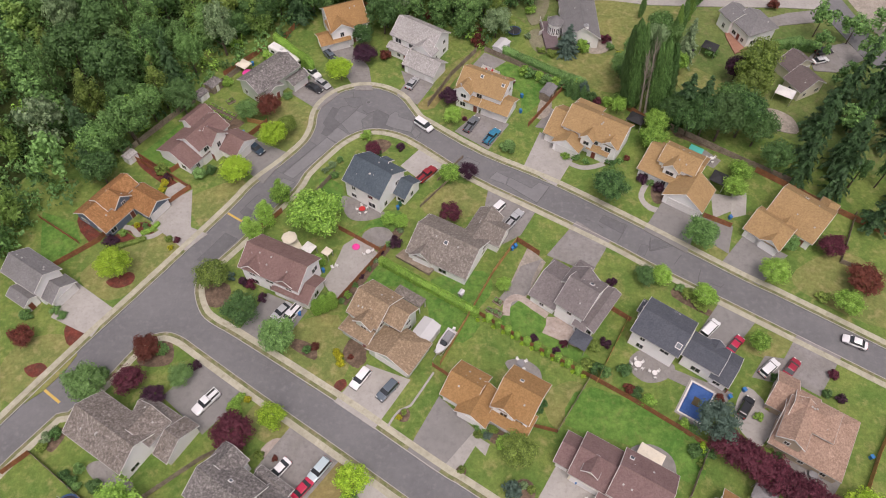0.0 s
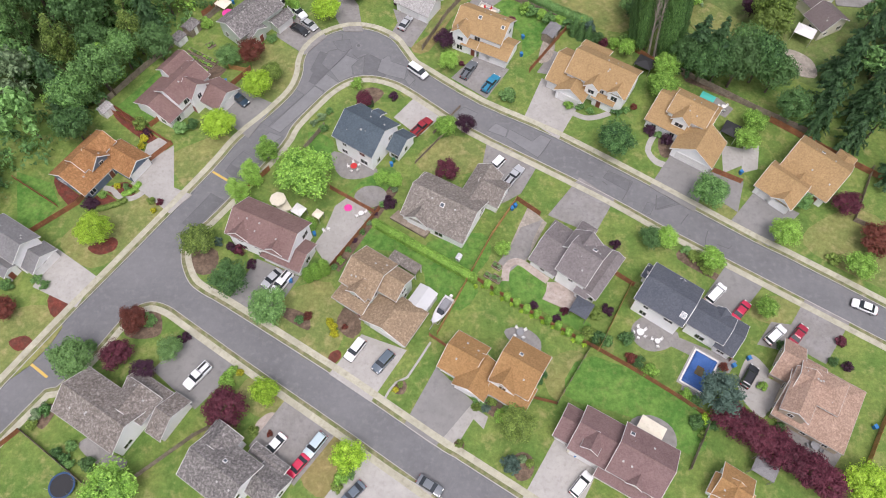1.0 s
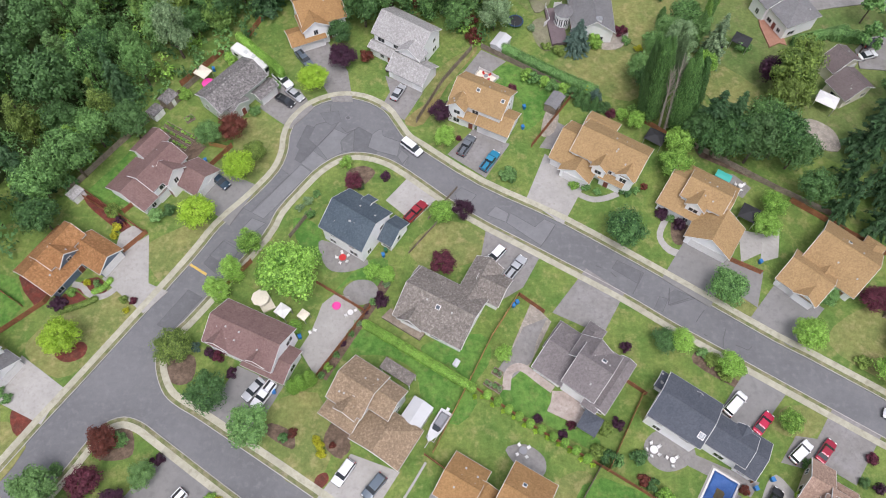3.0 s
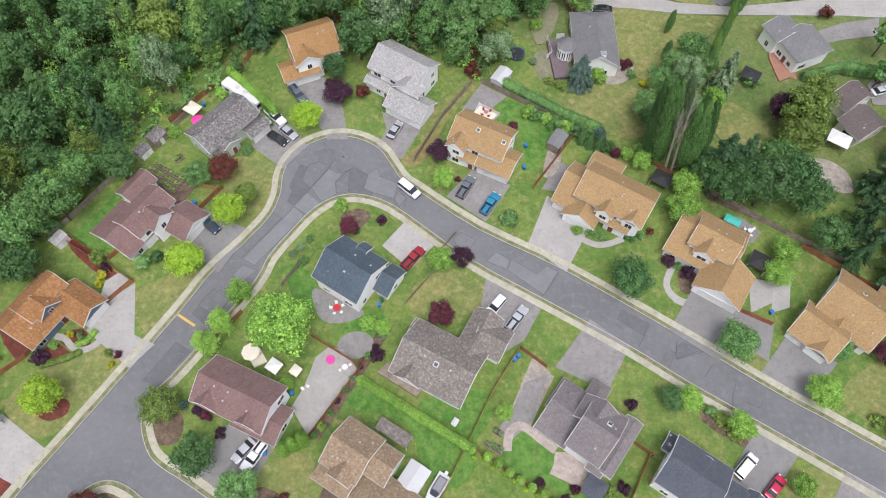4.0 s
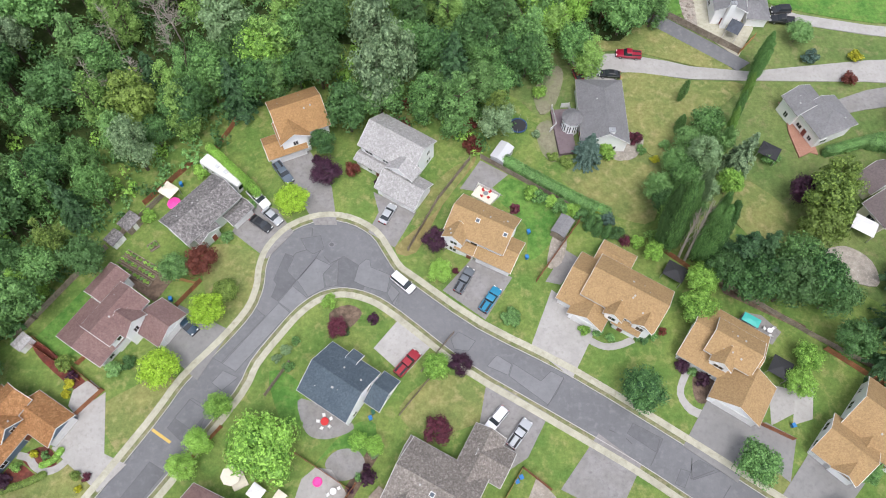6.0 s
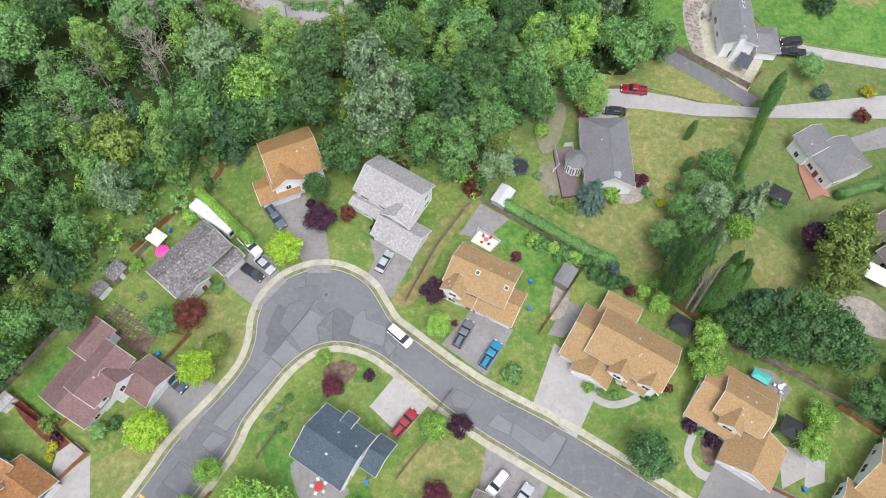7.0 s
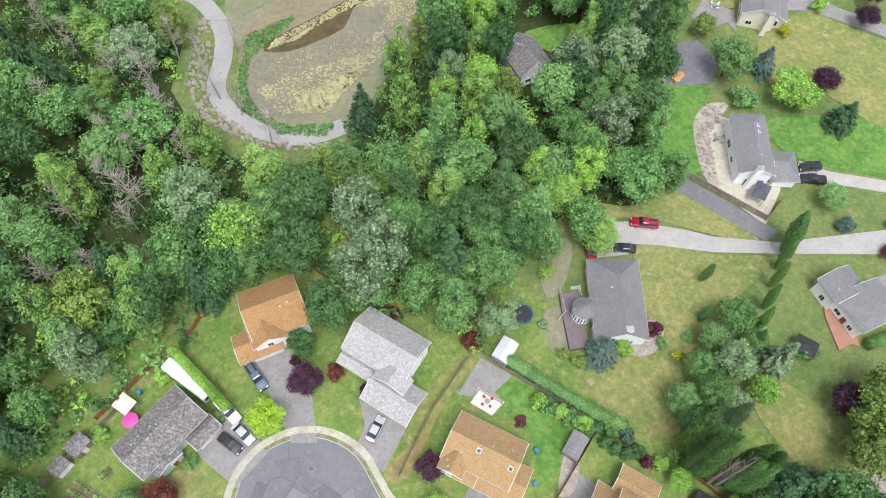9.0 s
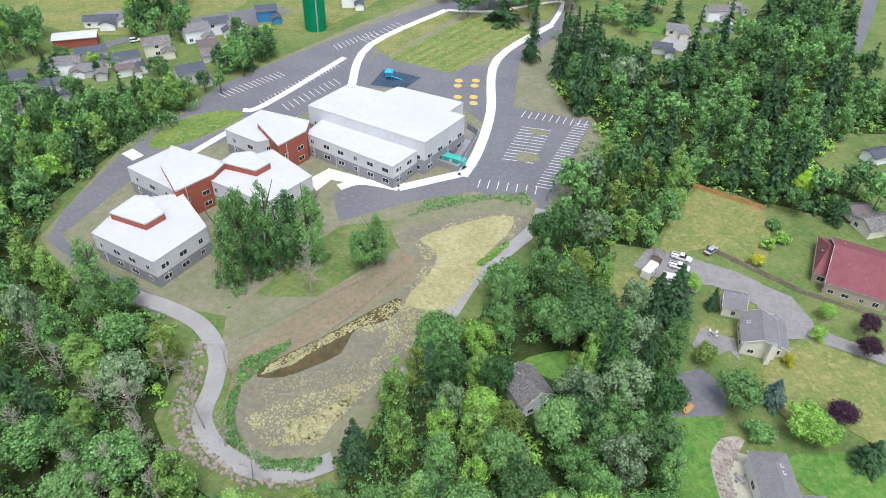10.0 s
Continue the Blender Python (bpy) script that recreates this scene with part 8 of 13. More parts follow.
strip('school_walk', rounded([(-3.77, 163.78), (9.14, 151.59)], 5, False), -2.00, 2.00, 0.085, 'membrane_walk', 'bright white concrete walkway', 'walkway')
slab('school_walk', [(-38.90, 143.45), (-33.34, 150.02), (-21.13, 144.92), (-21.83, 141.21), (-31.82, 143.79), (-35.44, 137.59)], 0.070, 'membrane_walk', 'bright white concrete forecourt', 'walkway', 0, 'structure')
stalls((32.30, 190.73), (53.98, 185.02), (31.03, 187.76), 5.0, 9)
stalls((54.09, 181.84), (35.96, 141.92), (51.59, 182.49), 5.0, 24)
stalls((34.80, 178.42), (26.69, 157.42), (30.34, 179.34), 5.0, 11)
stalls((35.19, 178.44), (27.06, 157.44), (39.98, 177.17), 5.0, 11)
stalls((14.34, 146.12), (31.73, 143.24), (13.92, 144.24), 4.5, 6)
stalls((-80.37, 197.69), (-62.12, 216.07), (-77.80, 195.66), 5.0, 14)
stalls((-60.89, 188.16), (-38.85, 222.61), (-63.16, 191.38), 5.0, 22)
stalls((-43.61, 242.64), (-28.43, 258.48), (-41.80, 239.40), 5.0, 10)
stalls((-55.30, 190.59), (-39.71, 211.73), (-53.18, 187.79), 5.0, 10)
stalls((-32.46, 249.20), (-19.18, 268.62), (-30.34, 247.03), 5.0, 8)
slab('lot_island', [(28.37, 162.49), (32.63, 162.02), (34.09, 157.98), (28.45, 156.69), (26.24, 158.94)], 0.100, 'dirt', 'planted lot island', 'lot island', 3, 'structure')
slab('lot_island', [(32.19, 178.11), (37.07, 177.61), (39.10, 174.67), (33.81, 174.38)], 0.100, 'dirt', 'planted lot island', 'lot island', 3, 'structure')
school = tagged(new('school_building'), 'modern school with white flat roofs and red clad gables', 'school')
mass(school, [(-87.35, 104.42), (-68.21, 93.71), (-58.97, 108.20), (-69.73, 122.94), (-83.38, 118.86)], 0.0, 8.5, 'block', 'panel', (), 3.6)
mass(school, [(-84.40, 110.41), (-73.87, 106.06), (-70.37, 111.03), (-77.04, 118.32), (-80.62, 118.16)], 8.5, 10.6, 'redbrick', 'redbrick', (99,), 0.0)
mass(school, [(-88.97, 134.73), (-72.20, 123.91), (-63.76, 129.87), (-62.47, 137.55), (-79.70, 146.01)], 0.0, 8.5, 'block', 'panel', (), 3.6)
mass(school, [(-70.61, 121.02), (-62.87, 129.66), (-60.75, 135.91), (-78.75, 144.25), (-78.64, 133.82)], 0.0, 10.4, 'redbrick', 'redbrick', (), 0.0)
mass(school, [(-64.39, 129.84), (-45.92, 119.25), (-35.34, 132.97), (-49.36, 146.64), (-61.49, 137.60)], 0.0, 8.5, 'block', 'panel', (), 3.6)
mass(school, [(-62.00, 135.83), (-51.07, 131.95), (-47.74, 136.25), (-54.38, 142.04), (-59.53, 140.53)], 8.5, 10.6, 'redbrick', 'redbrick', (99,), 0.0)
mass(school, [(-66.36, 157.46), (-54.81, 150.60), (-40.93, 156.08), (-41.29, 164.21), (-58.02, 170.32)], 0.0, 8.5, 'block', 'panel', (), 3.6)
mass(school, [(-47.28, 145.92), (-40.38, 154.94), (-40.30, 161.27), (-56.76, 167.29), (-56.29, 158.94)], 0.0, 10.4, 'redbrick', 'redbrick', (), 0.0)
mass(school, [(-41.29, 157.94), (-12.46, 139.91), (-3.20, 152.50), (-4.00, 155.83), (-35.67, 169.48)], 0.0, 7.8, 'block', 'panel', (), 3.6)
mass(school, [(-41.77, 169.17), (-3.14, 148.08), (9.36, 165.06), (4.45, 168.12), (8.97, 174.13), (-13.16, 184.09), (-17.68, 179.68), (-30.09, 185.12)], 0.0, 11.5, 'block', 'panel', (), 5.0)
mass(school, [(-7.72, 147.02), (-3.39, 153.15), (-4.32, 154.78), (-8.66, 148.59)], 0.0, 7.6, 'redbrick', 'redbrick', (99,), 0.0)
slab('service_yard', [(-2.27, 155.51), (7.32, 150.41), (14.50, 172.25), (10.74, 176.96)], 0.075, 'patio', 'grey concrete service yard', 'yard', 0, 'structure')
mass(tagged(new('service_yard_wall'), 'grey block wall round the service yard', 'wall'), [(-2.35, 155.49), (7.25, 150.08), (7.40, 150.34), (-2.20, 155.75)], 0.0, 2.4, 'block', 'block', (99,), 2.4)
mass(tagged(new('service_yard_wall'), 'grey block wall round the service yard', 'wall'), [(7.65, 150.49), (14.84, 172.34), (14.56, 172.43), (7.36, 150.58)], 0.0, 2.4, 'block', 'block', (99,), 2.4)
mass(tagged(new('service_yard_wall'), 'grey block wall round the service yard', 'wall'), [(14.63, 172.84), (11.06, 177.19), (10.83, 177.00), (14.40, 172.65)], 0.0, 2.4, 'block', 'block', (99,), 2.4)
hut('plant_unit', 'grey metal plant unit in the service yard', 'plant unit', 10.25, 164.67, 60, 4.0, 2.4, 1.8, 0.02, 'metal', 'metal')
hut('plant_unit', 'grey metal plant unit in the service yard', 'plant unit', 9.07, 161.44, 60, 4.0, 2.4, 1.8, 0.02, 'metal', 'metal')
hut('plant_unit', 'grey metal plant unit in the service yard', 'plant unit', 7.92, 158.28, 60, 4.0, 2.4, 1.8, 0.02, 'metal', 'metal')
hut('container', 'turquoise steel container in the service yard', 'container', 5.50, 155.35, -25, 9, 2.6, 2.4, 0.02, 'teal', 'teal')
tank(-53.38, 259.67, 4.6, 20)
play = tagged(new("climbing_frame"), "bright blue playground climbing frame with a slide", "climbing frame")
for k in range(4):
    part("post", Build().tube((0, 0, 0), (0, 0, 3.4), 0.08, 0.08, 8), M["play_blue"], play).matrix_basis = pose(-19.60 + 2.2 * (k % 2), 212.07 + 2.2 * (k // 2), 0)
part("platform", Build().box(-0.2, -0.2, 1.5, 2.4, 2.4, 1.65), M["play_blue"], play).matrix_basis = pose(-19.60, 212.07, 0)
part("roof", roof_build(3.2, 3.2, 3.4, 0.6, "hh"), M["play_blue"], play).matrix_basis = pose(-19.60 + 1.1, 212.07 + 1.1, 0)
part("slide", Build().add([(0, 0, 1.6), (0, 0.8, 1.6), (4, 0.8, 0.2), (4, 0, 0.2), (0, 0, 1.5), (0, 0.8, 1.5), (4, 0.8, 0.1), (4, 0, 0.1)], [(0, 3, 2, 1), (4, 5, 6, 7), (0, 4, 7, 3), (1, 2, 6, 5)]), M["play_blue"], play, "blue plastic slide").matrix_basis = pose(-19.60 + 2.3, 212.07, 0)
slab('painted_game', [(8.44 + 1.6 * math.cos(k * 0.5236), 213.40 + 1.6 * math.sin(k * 0.5236)) for k in range(12)], 0.07, 'yellow', 'yellow painted playground game', 'road marking', 0, 'structure', 0.0)
slab('painted_game', [(15.01 + 1.6 * math.cos(k * 0.5236), 213.82 + 1.6 * math.sin(k * 0.5236)) for k in range(12)], 0.07, 'yellow', 'yellow painted playground game', 'road marking', 0, 'structure', 0.0)
slab('painted_game', [(7.96 + 1.6 * math.cos(k * 0.5236), 209.11 + 1.6 * math.sin(k * 0.5236)) for k in range(12)], 0.07, 'yellow', 'yellow painted playground game', 'road marking', 0, 'structure', 0.0)
slab('painted_game', [(14.44 + 1.6 * math.cos(k * 0.5236), 209.52 + 1.6 * math.sin(k * 0.5236)) for k in range(12)], 0.07, 'yellow', 'yellow painted playground game', 'road marking', 0, 'structure', 0.0)
slab('painted_game', [(7.86 + 1.6 * math.cos(k * 0.5236), 200.01 + 1.6 * math.sin(k * 0.5236)) for k in range(12)], 0.07, 'yellow', 'yellow painted playground game', 'road marking', 0, 'structure', 0.0)
slab('painted_game', [(13.75 + 1.6 * math.cos(k * 0.5236), 200.37 + 1.6 * math.sin(k * 0.5236)) for k in range(12)], 0.07, 'yellow', 'yellow painted playground game', 'road marking', 0, 'structure', 0.0)
slab('painted_game', [(13.62 + 1.6 * math.cos(k * 0.5236), 195.56 + 1.6 * math.sin(k * 0.5236)) for k in range(12)], 0.07, 'yellow', 'yellow painted playground game', 'road marking', 0, 'structure', 0.0)
slab('drive', [(95.67, 255.47), (104.58, 266.50), (112.55, 256.70), (107.58, 244.79), (100.03, 248.22)], 0.060, 'concrete', 'pale concrete drive of a far house', 'drive', 0, 'structure')
slab('lane', [(91.81, 215.24), (92.71, 226.15), (104.63, 241.80), (108.47, 239.32), (94.94, 214.49)], 0.060, 'lot', 'grey asphalt lane between trees', 'lane', 0, 'structure')
slab('street', [(179.92, 253.88), (215.93, 319.72), (223.79, 320.39), (195.08, 272.02), (181.08, 249.93)], 0.060, 'lot', 'grey street beyond the wood', 'road', 0, 'structure')
slab('street', [(119.01, 272.67), (135.95, 277.23), (135.85, 268.85), (118.13, 265.02)], 0.060, 'lot', 'grey street beyond the wood', 'road', 0, 'structure')
slab('lawn', [(85.00, 283.28), (104.05, 274.77), (99.12, 264.84), (85.01, 270.08)], 0.060, 'lawn_rich', 'mown lawn of a far house', 'lawn', 0, 'structure')
slab('street', [(-115.36, 254.79), (-106.93, 268.04), (-77.50, 283.93), (-66.06, 277.97), (-83.42, 263.47), (-102.64, 243.91)], 0.060, 'lot', 'grey street between far houses', 'road', 0, 'structure')
slab('street', [(-154.92, 214.69), (-142.66, 232.62), (-129.91, 244.78), (-127.40, 240.95), (-140.18, 226.38), (-150.72, 210.11)], 0.060, 'lot', 'grey street between far houses', 'road', 0, 'structure')
# ---- pond ----
slab('bank', [(-49.60, 84.32), (-47.31, 92.33), (-28.84, 91.97), (-10.10, 111.54), (-5.20, 104.71), (-31.51, 74.33), (-42.22, 66.95), (-46.77, 70.10)], 0.040, 'dirt', 'bare dirt bank above the pond', 'bank', 2, 'structure')
slab('pond_bank', [(-42.97, 56.17), (-42.40, 67.75), (-31.60, 74.84), (-10.77, 97.86), (-5.50, 104.69), (-9.93, 113.97), (-10.83, 124.16), (5.46, 135.42), (27.81, 138.49), (30.98, 127.31), (25.94, 116.68), (15.80, 103.24), (-3.90, 71.41), (-18.43, 43.25), (-31.69, 42.68), (-39.96, 48.57)], 0.050, 'dirt', 'bare brown bank round the pond', 'bank', 3, 'structure')
slab('bank', [(-43.07, 56.52), (-39.95, 65.14), (-33.11, 72.27), (-22.04, 82.47), (-10.51, 93.73), (-4.56, 99.47), (-4.01, 104.84), (-8.26, 111.70), (-9.87, 107.37), (-22.44, 97.94), (-33.32, 84.94), (-42.93, 72.82), (-43.60, 62.21)], 0.075, 'bank_brown', 'bare brown clay bank above the pond', 'bank', 2, 'structure')
slab('pond_bed', [(-41.99, 55.53), (-38.45, 50.43), (-32.61, 47.22), (-24.21, 48.09), (-18.70, 54.72), (-7.64, 68.86), (3.85, 86.21), (11.90, 98.78), (20.93, 112.88), (28.33, 121.98), (26.86, 127.51), (17.02, 128.72), (-1.08, 123.35), (-9.80, 117.06), (-7.38, 112.70), (-3.42, 105.32), (-4.10, 98.84), (-10.42, 92.29), (-21.88, 81.17), (-33.51, 70.90), (-39.60, 63.57)], 0.085, 'mud', 'shallow grey muddy pond', 'pond', 3, 'structure')
slab('pond_water', [(-38.22, 65.83), (-37.04, 69.29), (-29.09, 75.52), (-21.88, 81.17), (-8.97, 91.93), (-7.56, 89.36), (-10.20, 84.58), (-16.52, 81.72), (-18.72, 79.44), (-20.55, 73.35), (-27.01, 68.77), (-32.61, 66.00)], 0.120, 'water', 'shallow brown open water', 'water', 2, 'structure')
slab('pond_scum_mat', [(-3.76, 115.80), (5.39, 121.79), (16.94, 127.08), (23.18, 126.81), (21.40, 119.88), (14.89, 110.23), (11.98, 101.41), (9.34, 96.12), (3.84, 88.76), (-3.88, 88.69), (-6.41, 91.82), (-0.35, 102.27), (1.03, 110.63)], 0.120, 'algae', 'matted yellow scum on the pond', 'pond scum', 3, 'structure')
scum([(-23.64, 56.03), (-14.74, 63.04), (-18.75, 55.15), (-22.19, 50.03), (-29.57, 49.30), (-29.20, 53.73)], 1300, 0.12, 0.36, 3, 0.17)
scum([(-38.88, 54.90), (-29.14, 60.32), (-13.79, 66.23), (-8.91, 68.82), (-18.75, 55.15), (-22.57, 48.67), (-32.79, 48.14)], 1300, 0.08, 0.30, 4, 0.17)
scum([(-37.48, 66.50), (-36.09, 69.65), (-21.84, 80.80), (-16.56, 82.10), (-26.27, 74.21), (-30.75, 69.81)], 700, 0.10, 0.30, 5, 0.17)
scum([(-21.84, 80.80), (-8.96, 91.73), (-3.86, 88.29), (5.24, 87.82), (-2.77, 76.36), (-14.08, 69.49), (-9.64, 80.10)], 1300, 0.08, 0.30, 6, 0.17)
scum([(-39.87, 59.27), (-32.50, 65.36), (-18.09, 71.04), (-7.78, 71.36), (-17.22, 62.97), (-33.56, 57.95)], 500, 0.06, 0.20, 7, 0.17)
scum([(-6.74, 89.78), (-4.22, 98.18), (-2.27, 107.21), (-4.80, 114.28), (3.78, 122.77), (18.68, 128.79), (25.95, 126.39), (21.97, 116.61), (15.99, 107.45), (12.30, 97.72), (5.24, 87.04)], 1100, 0.12, 0.40, 8, 0.17)
tufts('reeds', [(-43.13, 56.86), (-42.31, 70.19), (-32.03, 77.44), (-33.87, 72.99), (-41.48, 63.73), (-40.96, 54.75), (-37.30, 47.94), (-30.99, 44.83), (-20.97, 45.46), (-21.67, 42.51), (-31.72, 42.90), (-40.29, 48.53)], 420, 0.9, 11, 'leaf', 'bright green reeds along the pond edge')
tufts('reeds', [(-7.65, 125.57), (-1.32, 135.62), (27.93, 139.91), (29.00, 132.70), (17.37, 135.89), (2.11, 130.10)], 200, 0.9, 12, 'leaf', 'bright green reeds along the pond edge')
tufts('reeds', [(11.36, 105.28), (21.17, 116.42), (21.00, 113.94), (12.83, 104.20)], 90, 0.9, 13, 'leaf_bright', 'bright green reeds along the pond edge')
strip('path', rounded([(-88.08, 95.58), (-73.43, 90.32), (-63.94, 86.67), (-54.90, 81.26), (-48.65, 72.53), (-47.25, 63.56), (-47.41, 54.57), (-42.22, 47.15), (-33.93, 42.85), (-26.05, 42.16), (-18.67, 45.13)], 4, False), -2.1, 2.1, 0.1, 'path_grey', 'pale grey gravel service path', 'path')
strip('path', rounded([(-8.44, 61.57), (-0.12, 76.68), (11.23, 100.79), (15.95, 106.61), (28.80, 121.84), (32.23, 131.44)], 4, False), -2.0, 2.0, 0.1, 'path_grey', 'pale grey gravel service path', 'path')
rocks([(-54.32, 76.72), (-51.90, 75.03), (-49.64, 61.94), (-50.39, 55.93), (-45.22, 47.74), (-34.63, 40.96), (-21.40, 40.66), (-21.05, 38.25), (-35.17, 38.52), (-49.34, 46.32), (-53.92, 55.84), (-54.65, 66.53)], 300, 0.25, 0.6, 5, 'stone', 'rubble stones beside the path')
rocks([(57.55, 46.74), (61.78, 52.41), (66.34, 52.00), (60.83, 44.34), (60.42, 30.85), (57.50, 33.88)], 120, 0.25, 0.6, 6, 'stone', 'rubble stones by the garden terrace')
wire_fence([(-54.07, 54.39), (-54.49, 74.95), (-47.15, 74.31), (-28.53, 89.89), (-11.11, 103.29), (-9.82, 106.76)], 1.3, 'thin grey wire fence round the pond')
wire_fence([(-6.59, 102.34), (-26.50, 75.84), (-39.29, 62.23)], 1.3, 'thin grey wire fence round the pond')
tree('bush', -9.67, -66.06, 1.2, 1.0, 'leaf_grey', 'rounded silvery green shrub in a garden bed', 'shrub')
tree('bush', -10.74, -67.99, 1.2, 0.9, 'leaf_plum', 'rounded plum-purple shrub in a garden bed', 'shrub')
tree('bush', -12.04, -69.63, 1.2, 1.0, 'leaf', 'rounded green shrub in a garden bed', 'shrub')
tree('bush', -13.31, -71.72, 1.0, 0.8, 'leaf_plum', 'rounded plum-purple shrub in a garden bed', 'shrub')
tree('bush', -14.54, -73.91, 1.2, 1.0, 'leaf_grey', 'rounded silvery green shrub in a garden bed', 'shrub')
tree('bush', -15.76, -76.03, 1.3, 1.0, 'leaf', 'rounded green shrub in a garden bed', 'shrub')
tree('bush', -16.99, -78.01, 1.0, 0.8, 'leaf_plum', 'rounded plum-purple shrub in a garden bed', 'shrub')
tree('bush', -18.16, -80.10, 1.2, 1.0, 'leaf', 'rounded green shrub in a garden bed', 'shrub')
tree('bush', -19.53, -82.38, 1.3, 1.1, 'leaf_bright', 'rounded bright green shrub in a garden bed', 'shrub')
tree('bush', -20.50, -83.90, 1.4, 1.1, 'leaf', 'rounded green shrub in a garden bed', 'shrub')
tree('bush', -65.02, -50.78, 3.0, 2.2, 'leaf_olive', 'rounded olive green shrub in a garden bed', 'shrub')
tree('round', -78.14, -52.64, 5.0, 3.6, 'leaf_olive', 'olive green leafy garden tree on a lawn', 'tree')
tree('bush', 4.20, -31.88, 1.3, 1.0, 'leaf_wine', 'rounded wine-red shrub in a garden bed', 'shrub')
tree('bush', 32.57, -44.82, 1.4, 1.2, 'leaf', 'rounded green shrub in a garden bed', 'shrub')
tree('bush', -26.34, -47.79, 1.6, 1.4, 'leaf_grey', 'rounded silvery green shrub in a garden bed', 'shrub')
tree('bush', -27.80, -49.31, 1.5, 1.2, 'leaf_grey', 'rounded silvery green shrub in a garden bed', 'shrub')
tree('bush', -24.78, -46.01, 1.5, 1.2, 'leaf', 'rounded green shrub in a garden bed', 'shrub')
tree('bush', 19.43, -14.87, 3.0, 2.4, 'leaf_bright', 'rounded bright green shrub in a garden bed', 'shrub')
tree('bush', 21.39, -16.03, 3.2, 2.4, 'leaf', 'rounded green shrub in a garden bed', 'shrub')
tree('bush', 23.39, -16.88, 2.8, 2.2, 'leaf_bright', 'rounded bright green shrub in a garden bed', 'shrub')
tree('bush', 25.19, -18.04, 3.0, 2.4, 'leaf', 'rounded green shrub in a garden bed', 'shrub')
tree('bush', 27.30, -18.80, 2.8, 2.2, 'leaf_bright', 'rounded bright green shrub in a garden bed', 'shrub')
tree('bush', 29.09, -19.77, 3.0, 2.2, 'leaf_dark', 'rounded deep green shrub in a garden bed', 'shrub')
tree('cone', 30.52, -21.96, 5.0, 1.3, 'leaf_dark', 'deep green leafy garden tree on a lawn', 'tree')
tree('cone', 32.01, -22.99, 5.0, 1.3, 'leaf_dark', 'deep green leafy garden tree on a lawn', 'tree')
tree('cone', 33.71, -23.60, 4.6, 1.3, 'leaf_dark', 'deep green leafy garden tree on a lawn', 'tree')
tree('bush', 35.74, -23.60, 2.4, 2.0, 'leaf_dark', 'rounded deep green shrub in a garden bed', 'shrub')
tree('bush', -63.52, -100.80, 2.0, 1.6, 'leaf', 'rounded green shrub in a garden bed', 'shrub')
tree('bush', -38.48, -106.69, 1.5, 1.3, 'leaf_bright', 'rounded bright green shrub in a garden bed', 'shrub')
tree('bush', -37.80, -105.85, 1.5, 1.3, 'leaf_bright', 'rounded bright green shrub in a garden bed', 'shrub')
tree('bush', -37.05, -104.88, 1.4, 1.2, 'leaf_bright', 'rounded bright green shrub in a garden bed', 'shrub')
tree('bush', -35.70, -105.25, 1.2, 1.0, 'leaf_gold', 'rounded golden yellow shrub in a garden bed', 'shrub')
tree('bush', -31.91, -115.61, 1.4, 1.2, 'leaf_olive', 'rounded olive green shrub in a garden bed', 'shrub')
tree('bush', -28.96, -116.10, 1.0, 0.8, 'leaf_rust', 'rounded rust-red shrub in a garden bed', 'shrub')
tree('bush', -70.05, -113.57, 1.8, 1.6, 'leaf_grey', 'rounded silvery green shrub in a garden bed', 'shrub')
tree('bush', -68.70, -112.58, 2.0, 1.6, 'leaf_dark', 'rounded deep green shrub in a garden bed', 'shrub')
tree('bush', -70.26, -115.23, 1.8, 1.5, 'leaf_olive', 'rounded olive green shrub in a garden bed', 'shrub')
tree('bush', -64.67, -119.74, 1.8, 1.4, 'leaf_dark', 'rounded deep green shrub in a garden bed', 'shrub')
tree('bush', -63.23, -120.84, 1.8, 1.4, 'leaf_dark', 'rounded deep green shrub in a garden bed', 'shrub')
tree('bush', -62.00, -121.73, 1.6, 1.3, 'leaf', 'rounded green shrub in a garden bed', 'shrub')
tree('bush', -20.37, -95.39, 1.5, 1.1, 'leaf_gold', 'rounded golden yellow shrub in a garden bed', 'shrub')
tree('bush', -17.60, -96.15, 1.0, 0.8, 'leaf_rust', 'rounded rust-red shrub in a garden bed', 'shrub')
tree('bush', -7.62, -108.01, 1.0, 0.8, 'leaf_gold', 'rounded golden yellow shrub in a garden bed', 'shrub')
tree('bush', -6.85, -106.97, 1.0, 0.8, 'leaf_olive', 'rounded olive green shrub in a garden bed', 'shrub')
tree('bush', 6.67, -111.08, 1.2, 1.0, 'leaf_olive', 'rounded olive green shrub in a garden bed', 'shrub')
tree('bush', 8.08, -110.05, 1.2, 1.0, 'leaf', 'rounded green shrub in a garden bed', 'shrub')
tree('bush', 11.93, -111.33, 1.4, 1.0, 'leaf', 'rounded green shrub in a garden bed', 'shrub')
tree('bush', 3.78, -117.39, 1.2, 1.0, 'leaf_olive', 'rounded olive green shrub in a garden bed', 'shrub')
tree('bush', 14.58, -119.72, 1.4, 1.2, 'leaf_grey', 'rounded silvery green shrub in a garden bed', 'shrub')
tree('bush', 15.81, -120.43, 1.2, 1.1, 'leaf_olive', 'rounded olive green shrub in a garden bed', 'shrub')
tree('bush', -15.92, -123.26, 2.2, 1.8, 'leaf_bright', 'rounded bright green shrub in a garden bed', 'shrub')
tree('bush', -14.75, -122.59, 2.0, 1.5, 'leaf', 'rounded green shrub in a garden bed', 'shrub')
